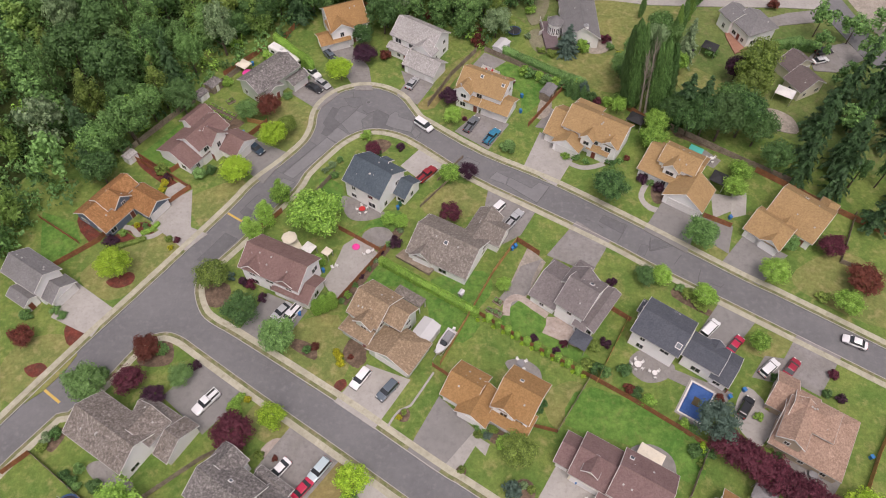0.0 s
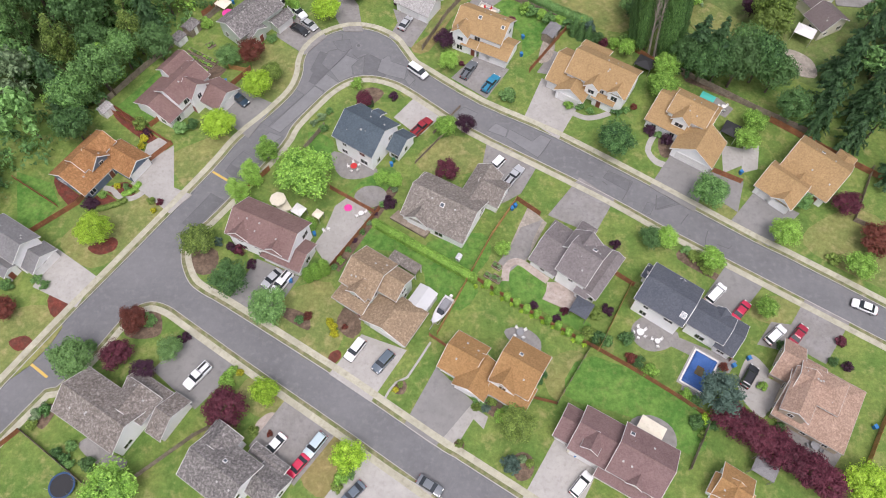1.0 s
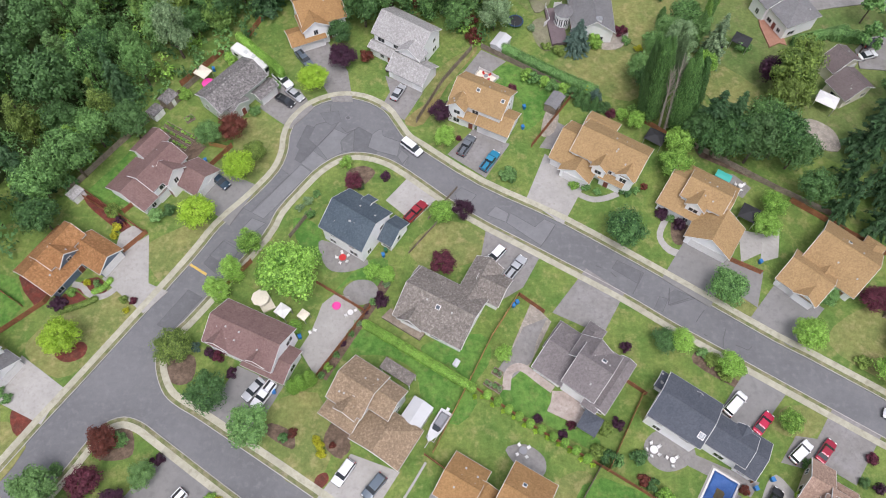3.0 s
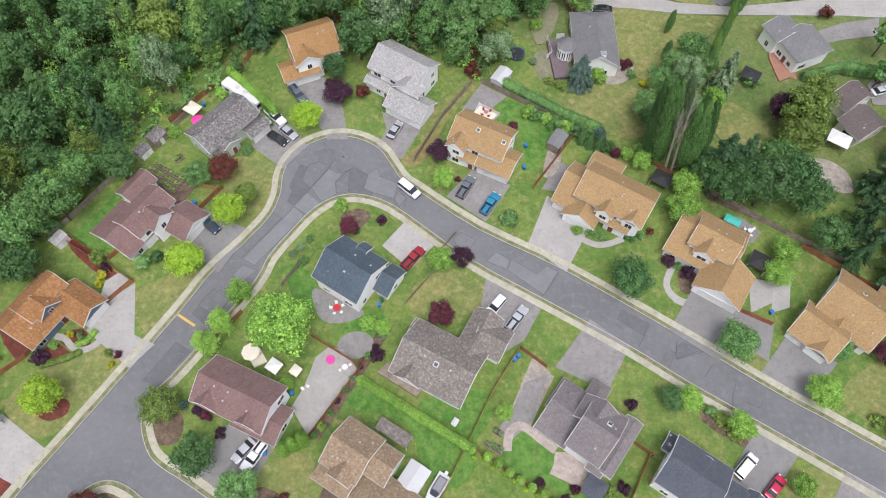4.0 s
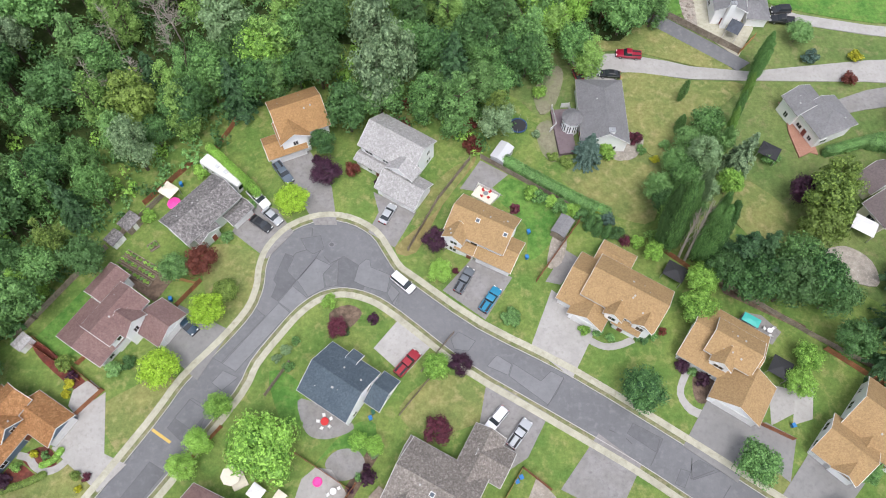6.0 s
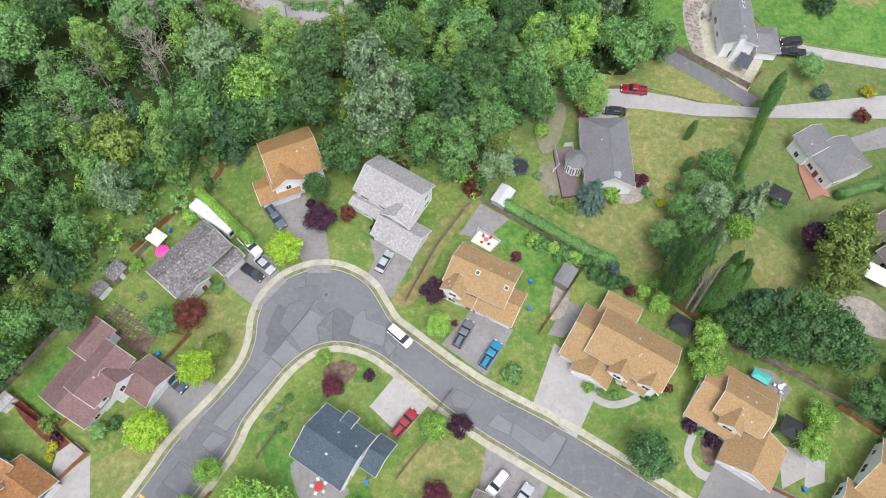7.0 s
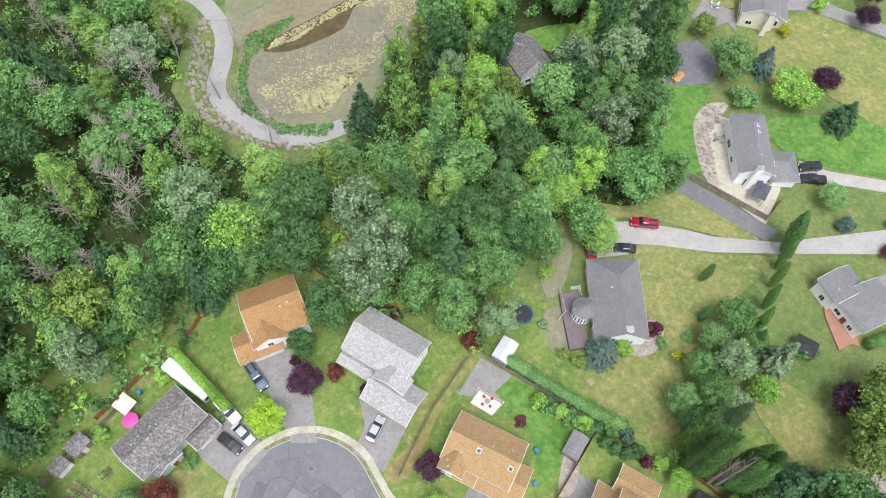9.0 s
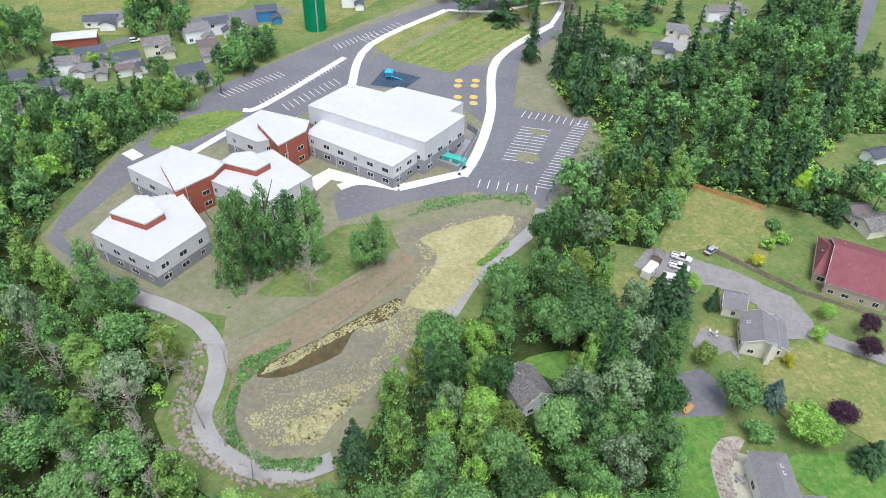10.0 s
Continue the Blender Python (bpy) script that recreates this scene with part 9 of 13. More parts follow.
tree('bush', -16.78, -124.77, 1.6, 1.3, 'leaf_olive', 'rounded olive green shrub in a garden bed', 'shrub')
tree('bush', 31.03, -98.56, 2.0, 1.6, 'leaf', 'rounded green shrub in a garden bed', 'shrub')
tree('bush', 35.18, -101.71, 1.8, 1.6, 'leaf_rust', 'rounded rust-red shrub in a garden bed', 'shrub')
tree('bush', 36.56, -102.23, 1.8, 1.5, 'leaf_dark', 'rounded deep green shrub in a garden bed', 'shrub')
tree('bush', 44.15, -108.40, 2.0, 1.6, 'leaf_bright', 'rounded bright green shrub in a garden bed', 'shrub')
tree('bush', 45.48, -109.60, 2.0, 1.5, 'leaf', 'rounded green shrub in a garden bed', 'shrub')
tree('bush', 47.07, -112.36, 1.8, 1.4, 'leaf_lime', 'rounded yellow-green shrub in a garden bed', 'shrub')
tree('bush', 47.83, -113.55, 2.0, 1.6, 'leaf_dark', 'rounded deep green shrub in a garden bed', 'shrub')
tree('bush', 45.64, -112.85, 1.6, 1.8, 'leaf_dark', 'rounded deep green shrub in a garden bed', 'shrub')
tree('bush', 46.14, -115.46, 1.4, 1.2, 'leaf_olive', 'rounded olive green shrub in a garden bed', 'shrub')
tree('bush', 58.18, -106.42, 1.8, 1.4, 'leaf_bright', 'rounded bright green shrub in a garden bed', 'shrub')
tree('bush', 59.85, -113.85, 1.8, 1.4, 'leaf_dark', 'rounded deep green shrub in a garden bed', 'shrub')
tree('bush', 59.17, -111.66, 1.6, 1.3, 'leaf_olive', 'rounded olive green shrub in a garden bed', 'shrub')
tree('bush', 51.66, -103.06, 1.8, 1.4, 'leaf_rust', 'rounded rust-red shrub in a garden bed', 'shrub')
tree('bush', 18.76, -104.76, 1.4, 1.2, 'leaf_dark', 'rounded deep green shrub in a garden bed', 'shrub')
tree('bush', 18.18, -106.13, 1.4, 1.2, 'leaf_dark', 'rounded deep green shrub in a garden bed', 'shrub')
tree('bush', 38.99, -42.96, 1.4, 1.2, 'leaf_bright', 'rounded bright green shrub in a garden bed', 'shrub')
tree('bush', 40.43, -44.54, 1.5, 1.2, 'leaf', 'rounded green shrub in a garden bed', 'shrub')
tree('bush', 42.31, -43.64, 1.3, 1.1, 'leaf_rust', 'rounded rust-red shrub in a garden bed', 'shrub')
# ---- woods ----
BARE.append([(-50.30, 84.34), (-46.84, 96.58), (-10.39, 116.49), (-7.96, 132.59), (33.33, 141.80), (33.04, 123.45), (15.69, 101.07), (-4.82, 63.30), (-17.18, 42.06), (-35.07, 37.99), (-47.14, 46.44), (-53.37, 55.93), (-54.54, 68.24), (-56.17, 78.55)])
BARE.append([(13.49, 68.64), (18.56, 77.36), (33.60, 79.65), (42.18, 74.58), (38.11, 66.12), (27.55, 62.67), (22.92, 53.67), (18.69, 52.86)])
BARE.append([(-37.15, 5.72), (-28.62, 11.91), (-19.74, 0.79), (-31.04, -9.33), (-38.15, -4.53)])
BARE.append([(-42.30, 1.73), (-37.54, 9.05), (-32.65, -4.45), (-37.85, -6.99)])
BARE.append([(20.80, 20.51), (28.13, 22.10), (29.91, 13.60), (26.01, -8.57), (19.92, 2.68)])
BARE.append([(43.10, 87.52), (46.44, 106.75), (69.97, 114.81), (65.86, 88.29)])
BARE.append([(-23.45, 43.18), (-13.63, 51.34), (-2.45, 66.57), (12.20, 86.49), (25.78, 105.99), (21.88, 115.37), (5.25, 90.20), (-8.86, 68.00), (-18.70, 54.72), (-25.74, 46.99)])
WOOD = [(-110.92, -99.24), (-92.97, -75.78), (-86.02, -63.07), (-82.56, -52.24), (-73.91, -46.11), (-69.77, -36.31), (-63.83, -29.37), (-54.31, -12.81), (-56.02, -14.98), (-47.62, -7.37), (-42.42, -1.46), (-37.75, 10.80), (-27.54, 12.89), (-19.08, 8.01), (-8.55, 2.90), (2.82, 0.48), (9.49, -5.72), (15.35, 2.61), (16.38, 14.76), (27.01, 23.54), (41.88, 26.04), (49.12, 29.94), (44.90, 42.44), (47.44, 48.79), (54.00, 63.41), (55.13, 73.25), (63.72, 88.22), (49.99, 86.77), (44.52, 91.55), (49.72, 116.46), (60.39, 114.42), (80.68, 145.56), (60.39, 146.14), (52.78, 153.75), (39.96, 139.12), (30.21, 112.00), (12.20, 86.46), (-2.60, 71.49), (-8.40, 60.89), (-15.93, 40.85), (-21.31, 32.75), (-34.35, 32.47), (-49.06, 41.55), (-57.38, 54.38), (-57.04, 68.17), (-59.58, 76.64), (-70.79, 86.54), (-91.25, 92.85), (-107.49, 110.05), (-110.74, 127.94), (-103.11, 155.83), (-89.50, 186.47), (-105.02, 176.76), (-119.93, 166.15), (-129.95, 159.57), (-137.31, 152.39), (-169.42, 133.74), (-290.00, 160.00), (-290.00, -60.00)]
# floor sheet with the shade under the trees in its colour
slab('woodland_floor', WOOD, 0.0, 'floor', 'leafy woodland floor, its colour darkened for the shade under the trees', 'woodland floor', 0, 'structure', -0.055)
BROAD = [(0.2, "round", "leaf", 1.0, 0.74), (0.14, "round", "leaf_dark", 1.1, 0.78), (0.24, "spire", "leaf", 1.25, 0.66), (0.2, "spire", "leaf_fresh", 1.15, 0.62), (0.12, "loose", "leaf_grey", 1.05, 0.7), (0.07, "conifer", "needle", 1.35, 0.55), (0.08, "spire", "leaf_olive", 1.0, 0.6)]
wood(WOOD, 4.6, 4.0, [(0.35, "scrub", "leaf", 1.0, 0.75), (0.1, "scrub", "leaf_bright", 0.8, 0.7), (0.55, "scrub", "leaf_dark", 1.2, 0.75)], 23)
BARE.append([(-45.12, 33.69), (-33.35, 36.14), (-17.22, 37.25), (1.44, 39.18), (22.69, 39.69), (34.79, 22.86), (35.04, 13.61), (23.15, 8.34), (14.34, 3.29), (9.03, 3.20), (-9.08, 6.54), (-22.01, 8.78), (-29.91, 2.55), (-38.39, 3.61)])
wood(WOOD, 7.7, 13.5, BROAD, 21, 0.02)
NORTH_WOOD = [(79.72, 145.37), (60.03, 144.44), (59.26, 175.02), (55.53, 188.58), (49.20, 194.49), (45.59, 207.56), (55.82, 261.50), (67.99, 244.72), (73.86, 214.03), (92.91, 215.23), (105.56, 241.78), (125.99, 245.99), (169.62, 311.79), (194.84, 291.89), (164.87, 229.80), (171.47, 206.17), (173.85, 181.26), (145.76, 181.66), (126.50, 164.06), (129.97, 146.19), (135.13, 134.59), (122.08, 128.47), (100.54, 138.81)]
wood(NORTH_WOOD, 8.4, 15.0, [(0.3, "round", "leaf_dark", 0.9, 0.78), (0.15, "round", "leaf", 0.9, 0.78), (0.3, "spire", "leaf", 1.0, 0.65), (0.25, "conifer", "needle", 1.35, 0.58)], 31)
wood(NORTH_WOOD, 6.5, 3.5, [(0.6, "scrub", "leaf", 1.0, 0.75), (0.4, "scrub", "leaf_bright", 0.8, 0.7)], 33)
slab('woodland_floor', NORTH_WOOD, 0.03, 'floor', 'leafy woodland floor, its colour darkened for the shade under the trees', 'woodland floor')
LEAFY = [(0.5, "round", "leaf", 1.0, 0.6), (0.25, "loose", "leaf_dark", 1.1, 0.55), (0.15, "conifer", "needle", 1.3, 0.45), (0.1, "loose", "leaf_bright", 0.9, 0.55)]
GROVE = [(0.45, "spire", "leaf", 1.15, 0.95), (0.3, "spire", "leaf_dark", 1.1, 0.95), (0.25, "loose", "leaf", 1.15, 0.95)]
DARK = [(0.6, "round", "leaf_dark", 1.0, 0.66), (0.25, "conifer", "needle", 1.3, 0.55), (0.15, "round", "leaf", 0.9, 0.6)]
FIRS = [(0.85, "conifer", "needle", 1.1, 0.62), (0.15, "round", "leaf_dark", 0.5, 0.5)]
wood([(-113.84, 185.03), (-88.91, 184.45), (-77.32, 197.88), (-87.84, 203.28), (-97.58, 196.63)], 7.0, 8.0, LEAFY, 40)
wood([(-54.01, 95.28), (-47.34, 92.40), (-34.95, 94.51), (-24.13, 97.45), (-24.15, 106.35), (-37.26, 108.16), (-52.01, 106.41)], 5.2, 20.0, GROVE, 41)
SPOTS += [('spire', -14.98, 104.87, 17.0, 5.0, 'leaf'), ('loose', -18.48, 102.87, 12.0, 4.0, 'leaf')]
wood([(-169.39, 217.82), (-157.20, 219.66), (-155.93, 231.81), (-171.26, 250.67), (-184.98, 249.63), (-194.26, 231.79)], 7.0, 8.0, LEAFY, 43)
wood([(-126.89, 239.43), (-104.19, 241.08), (-110.69, 255.29), (-129.20, 260.05)], 7.0, 9.0, LEAFY, 44)
wood([(-153.35, 199.82), (-142.46, 193.86), (-135.90, 185.78), (-142.76, 179.30), (-157.20, 192.95)], 7.0, 6.0, LEAFY, 45)
wood([(-142.09, 135.03), (-136.52, 150.78), (-116.01, 165.64), (-108.90, 171.57), (-113.10, 122.43), (-129.44, 111.57)], 8.0, 12.0, LEAFY, 46)
wood([(-132.13, 247.68), (-135.44, 286.32), (-117.62, 287.82), (-111.29, 249.24)], 9.0, 16.0, LEAFY, 47)
wood([(-85.47, 213.56), (-64.09, 214.96), (-67.87, 246.60), (-84.19, 238.40)], 8.0, 9.5, LEAFY, 48)
wood([(78.45, -50.13), (84.65, -34.13), (95.11, -23.62), (105.25, -19.83), (124.08, -24.75), (108.00, -72.18), (92.34, -62.26), (84.76, -54.49)], 6.0, 19.0, FIRS, 51)
wood([(89.08, 3.86), (118.83, 4.86), (116.10, -35.40), (96.21, -37.84), (98.19, -22.33)], 9.0, 10.0, LEAFY, 53)
wood([(75.52, 289.59), (101.71, 298.90), (110.25, 278.69), (80.04, 257.46)], 10.0, 10.0, LEAFY, 54)
wood([(82.45, 148.76), (99.59, 136.00), (118.16, 127.08), (124.06, 132.82), (102.22, 143.51)], 6.0, 7.0, DARK, 55)
wood([(20.85, 259.13), (-22.10, 319.09), (99.12, 356.59), (309.69, 397.26), (275.35, 337.27), (90.75, 313.08)], 14.0, 13.0, DARK, 56)
wood([(-226.54, 282.15), (-101.50, 320.10), (-23.58, 344.80), (-113.28, 345.25), (-249.13, 323.12)], 14.0, 12.0, LEAFY, 57)
wood([(-121.82, 161.79), (-104.13, 158.55), (-85.38, 185.94), (-90.18, 195.82), (-113.88, 185.07), (-132.52, 177.96)], 6.2, 11.0, LEAFY, 61)
wood([(-141.42, 160.74), (-119.33, 136.13), (-117.59, 151.79), (-105.53, 157.44), (-124.05, 167.06), (-139.03, 179.56), (-149.39, 176.98)], 6.5, 13.0, LEAFY, 62)
wood([(-165.93, 210.72), (-162.94, 213.35), (-153.78, 232.03), (-161.92, 245.52), (-174.56, 247.51), (-182.25, 244.00)], 8.0, 13.0, LEAFY, 63)
wood([(-127.90, 242.26), (-106.34, 248.50), (-111.01, 264.73), (-127.54, 269.91), (-132.95, 256.73)], 7.0, 12.0, LEAFY, 64)
wood([(-82.55, 214.79), (-73.99, 210.53), (-65.93, 230.17), (-69.37, 241.98), (-81.92, 232.51)], 5.5, 11.0, GROVE, 65)
wood([(-152.48, 209.21), (-142.26, 205.17), (-115.08, 211.67), (-97.54, 210.42), (-114.92, 217.56), (-139.42, 218.91)], 8.0, 6.0, LEAFY, 66)
wood([(-152.24, 182.80), (-141.91, 177.42), (-131.23, 184.05), (-128.50, 196.97), (-145.45, 193.72)], 8.0, 7.0, LEAFY, 67)
wood([(-54.07, 93.81), (-46.89, 90.38), (-34.60, 92.45), (-22.92, 95.79), (-23.53, 107.53), (-37.46, 109.33), (-53.02, 107.54)], 3.4, 4.5, [(0.6, "scrub", "leaf", 1.0, 0.8), (0.4, "scrub", "leaf_dark", 1.2, 0.8)], 71)
wood([(-121.86, 157.61), (-102.26, 155.91), (-84.07, 184.79), (-90.55, 199.33), (-114.62, 187.10), (-134.40, 177.85)], 5.0, 4.5, [(0.6, "scrub", "leaf", 1.0, 0.8), (0.4, "scrub", "leaf_dark", 1.2, 0.8)], 72)
plant_woods((-15.0, 25.0), 126)
# ---- garden trees ----
tree('loose', -59.58, 0.26, 15.0, 6.4, 'leaf_olive', 'tall loose tree at the wood edge', 'tree', 'trees of the wood')
tree('full', -49.89, 0.52, 14.0, 5.8, 'leaf_dark', 'dark broad-crowned tree at the wood edge', 'tree', 'trees of the wood')
tree('spire', -63.56, -4.45, 12.0, 5.0, 'leaf', 'green tree narrowing upwards at the wood edge', 'tree', 'trees of the wood')
tree('round', -56.47, -4.20, 9.0, 4.4, 'leaf_dark', 'dark broad-crowned tree at the wood edge', 'tree', 'trees of the wood')
tree('round', -46.53, 7.22, 9.0, 4.0, 'leaf', 'green tree at the wood edge', 'tree', 'trees of the wood')
tree('spire', -54.34, 6.06, 14.0, 5.0, 'leaf_fresh', 'tall bright green tree at the wood edge', 'tree', 'trees of the wood')
tree('bush', -63.02, -4.41, 2.6, 2.2, 'leaf', 'leafy shrub at the edge of the wood', 'shrub')
tree('bush', -59.93, -6.33, 2.6, 2.2, 'leaf_dark', 'leafy shrub at the edge of the wood', 'shrub')
tree('bush', -54.91, -0.93, 2.6, 2.2, 'leaf', 'leafy shrub at the edge of the wood', 'shrub')
tree('bush', -51.62, -0.88, 2.6, 2.2, 'leaf_dark', 'leafy shrub at the edge of the wood', 'shrub')
tree('bush', -49.66, 4.28, 2.6, 2.2, 'leaf', 'leafy shrub at the edge of the wood', 'shrub')
tree('bush', -57.30, -5.93, 2.6, 2.2, 'leaf_bright', 'leafy shrub at the edge of the wood', 'shrub')
tree('bush', -64.60, -7.25, 2.6, 2.2, 'leaf_dark', 'leafy shrub at the edge of the wood', 'shrub')
tree('spire', -35.37, 15.31, 17.0, 6.6, 'leaf_fresh', 'tall bright green tree at the wood edge', 'tree', 'trees of the wood')
tree('full', -23.49, 22.52, 16.0, 6.8, 'leaf_dark', 'dark broad-crowned tree at the wood edge', 'tree', 'trees of the wood')
tree('spire', -25.27, 16.11, 9.0, 2.6, 'leaf', 'green tree narrowing upwards at the wood edge', 'tree', 'trees of the wood')
tree('loose', -13.57, 17.90, 18.0, 6.2, 'leaf_grey', 'silvery wind-tossed tree at the wood edge', 'tree', 'trees of the wood')
tree('loose', -8.26, 13.58, 13.0, 4.6, 'leaf_grey', 'silvery wind-tossed tree at the wood edge', 'tree', 'trees of the wood')
tree('spire', -5.42, 23.84, 16.0, 5.0, 'leaf_dark', 'green tree narrowing upwards at the wood edge', 'tree', 'trees of the wood')
tree('spire', 2.83, 24.19, 15.0, 5.2, 'leaf_fresh', 'tall bright green tree at the wood edge', 'tree', 'trees of the wood')
tree('round', -0.31, 15.53, 13.0, 5.4, 'leaf_dark', 'dark broad-crowned tree at the wood edge', 'tree', 'trees of the wood')
tree('conifer', 3.71, 12.39, 15.0, 4.2, 'leaf_dark', 'dark conifer at the wood edge', 'tree', 'trees of the wood')
tree('full', 12.23, 8.70, 10.0, 5.2, 'leaf', 'dark broad-crowned tree at the wood edge', 'tree', 'trees of the wood')
tree('spire', 14.17, 24.89, 17.0, 5.2, 'leaf_dark', 'green tree narrowing upwards at the wood edge', 'tree', 'trees of the wood')
tree('spire', 19.51, 20.34, 16.0, 5.4, 'leaf', 'green tree narrowing upwards at the wood edge', 'tree', 'trees of the wood')
tree('spire', 22.15, 14.79, 13.0, 4.2, 'leaf', 'green tree narrowing upwards at the wood edge', 'tree', 'trees of the wood')
tree('round', 13.06, 1.42, 7.0, 3.4, 'leaf_grey', 'silvery wind-tossed tree at the wood edge', 'tree', 'trees of the wood')
tree('spire', -32.55, 28.17, 16.0, 6.2, 'leaf_fresh', 'tall bright green tree at the wood edge', 'tree', 'trees of the wood')
tree('round', -39.99, 15.15, 14.0, 6.0, 'leaf_dark', 'dark broad-crowned tree at the wood edge', 'tree', 'trees of the wood')
tree('spire', -9.81, 28.97, 13.0, 4.6, 'leaf_fresh', 'tall bright green tree at the wood edge', 'tree', 'trees of the wood')
tree('spire', -2.79, 32.19, 14.0, 5.0, 'leaf_fresh', 'tall bright green tree at the wood edge', 'tree', 'trees of the wood')
tree('round', 7.81, 30.77, 13.0, 5.6, 'leaf', 'dark broad-crowned tree at the wood edge', 'tree', 'trees of the wood')
tree('spire', -16.74, 30.68, 15.0, 5.2, 'leaf', 'green tree narrowing upwards at the wood edge', 'tree', 'trees of the wood')
tree('round', -29.71, 20.77, 12.0, 5.0, 'leaf', 'dark broad-crowned tree at the wood edge', 'tree', 'trees of the wood')
tree('spire', -20.72, 29.66, 14.0, 5.0, 'leaf_olive', 'green tree narrowing upwards at the wood edge', 'tree', 'trees of the wood')
tree('round', 7.67, 19.77, 13.0, 5.6, 'leaf_dark', 'dark broad-crowned tree at the wood edge', 'tree', 'trees of the wood')
tree('spire', 15.30, 14.66, 13.0, 5.0, 'leaf_dark', 'green tree narrowing upwards at the wood edge', 'tree', 'trees of the wood')
tree('round', 10.46, 15.35, 11.0, 4.6, 'leaf', 'dark broad-crowned tree at the wood edge', 'tree', 'trees of the wood')
tree('round', -5.13, 18.60, 12.0, 5.0, 'leaf', 'dark broad-crowned tree at the wood edge', 'tree', 'trees of the wood')
tree('spire', -34.02, 9.68, 12.0, 4.6, 'leaf', 'green tree narrowing upwards at the wood edge', 'tree', 'trees of the wood')
tree('round', -29.01, 11.14, 10.0, 4.4, 'leaf_dark', 'dark broad-crowned tree at the wood edge', 'tree', 'trees of the wood')
tree('round', -37.61, 8.37, 12.0, 5.2, 'leaf_dark', 'dark broad-crowned tree at the wood edge', 'tree', 'trees of the wood')
tree('full', -16.72, 2.66, 10.0, 5.0, 'leaf', 'dark broad-crowned tree at the wood edge', 'tree', 'trees of the wood')
tree('spire', 1.45, 33.22, 15.0, 5.0, 'leaf_dark', 'green tree narrowing upwards at the wood edge', 'tree', 'trees of the wood')
tree('round', 23.46, 30.17, 12.0, 5.4, 'leaf', 'dark broad-crowned tree at the wood edge', 'tree', 'trees of the wood')
tree('spire', 26.57, 24.64, 12.0, 4.8, 'leaf_fresh', 'tall bright green tree at the wood edge', 'tree', 'trees of the wood')
tree('round', 29.69, 19.02, 11.0, 4.8, 'leaf', 'dark broad-crowned tree at the wood edge', 'tree', 'trees of the wood')
tree('spire', 32.90, 16.04, 12.0, 4.6, 'leaf_fresh', 'tall bright green tree at the wood edge', 'tree', 'trees of the wood')
tree('round', 18.36, 34.60, 13.0, 5.6, 'leaf_dark', 'dark broad-crowned tree at the wood edge', 'tree', 'trees of the wood')
tree('bush', -2.17, 6.13, 2.8, 2.3, 'leaf', 'leafy shrub at the edge of the wood', 'shrub')
tree('bush', 1.19, 4.29, 2.8, 2.3, 'leaf', 'leafy shrub at the edge of the wood', 'shrub')
tree('bush', 4.53, 5.60, 2.8, 2.3, 'leaf_dark', 'leafy shrub at the edge of the wood', 'shrub')
tree('bush', 2.86, 1.20, 2.8, 2.3, 'leaf_bright', 'leafy shrub at the edge of the wood', 'shrub')
tree('bush', -5.54, 6.71, 2.8, 2.3, 'leaf_rust', 'leafy shrub at the edge of the wood', 'shrub')
tree('bush', 7.05, 0.90, 2.8, 2.3, 'leaf_rust', 'leafy shrub at the edge of the wood', 'shrub')
tree('bush', 5.63, 3.11, 2.8, 2.3, 'leaf', 'leafy shrub at the edge of the wood', 'shrub')
tree('bush', -3.24, 3.59, 2.8, 2.3, 'leaf_olive', 'leafy shrub at the edge of the wood', 'shrub')
tree('bush', 9.56, 5.05, 2.8, 2.3, 'leaf', 'leafy shrub at the edge of the wood', 'shrub')
tree('bush', -0.53, 9.36, 2.8, 2.3, 'leaf_dark', 'leafy shrub at the edge of the wood', 'shrub')
tree('bush', 9.05, 8.23, 2.8, 2.3, 'leaf_bright', 'leafy shrub at the edge of the wood', 'shrub')
tree('bush', -23.44, 14.86, 2.8, 2.3, 'leaf', 'leafy shrub at the edge of the wood', 'shrub')
tree('bush', -19.94, 13.59, 2.8, 2.3, 'leaf_bright', 'leafy shrub at the edge of the wood', 'shrub')
tree('bush', -32.19, 11.41, 2.8, 2.3, 'leaf', 'leafy shrub at the edge of the wood', 'shrub')
tree('full', -27.52, -65.82, 10.0, 7.2, 'leaf_bright', 'bright green leafy garden tree on a lawn', 'tree')
tree('spire', -36.35, -58.31, 7.5, 3.0, 'leaf_bright', 'bright green leafy garden tree on a lawn', 'tree')
tree('spire', -38.67, -64.21, 7.5, 3.0, 'leaf_bright', 'bright green leafy garden tree on a lawn', 'tree')
tree('spire', -41.08, -68.51, 7.0, 3.2, 'leaf_bright', 'bright green leafy garden tree on a lawn', 'tree')
tree('round', -67.09, -78.26, 7.0, 4.0, 'leaf_lime', 'yellow-green leafy garden tree on a lawn', 'tree')
tree('round', -47.15, -79.59, 4.5, 4.0, 'leaf_olive', 'olive green leafy garden tree on a lawn', 'tree')
tree('round', -39.63, -87.75, 6.0, 4.0, 'leaf_dark', 'deep green leafy garden tree on a lawn', 'tree')
tree('round', -31.27, -94.16, 7.0, 4.4, 'leaf', 'green leafy garden tree on a lawn', 'tree')
tree('round', -64.71, -104.35, 7.0, 4.5, 'leaf', 'green leafy garden tree on a lawn', 'tree')
tree('round', -57.55, -103.11, 5.0, 3.3, 'leaf_wine', 'wine-red leafy garden tree on a lawn', 'tree')
tree('round', -52.37, -105.85, 4.0, 2.6, 'leaf_plum', 'plum-purple leafy garden tree on a lawn', 'tree')
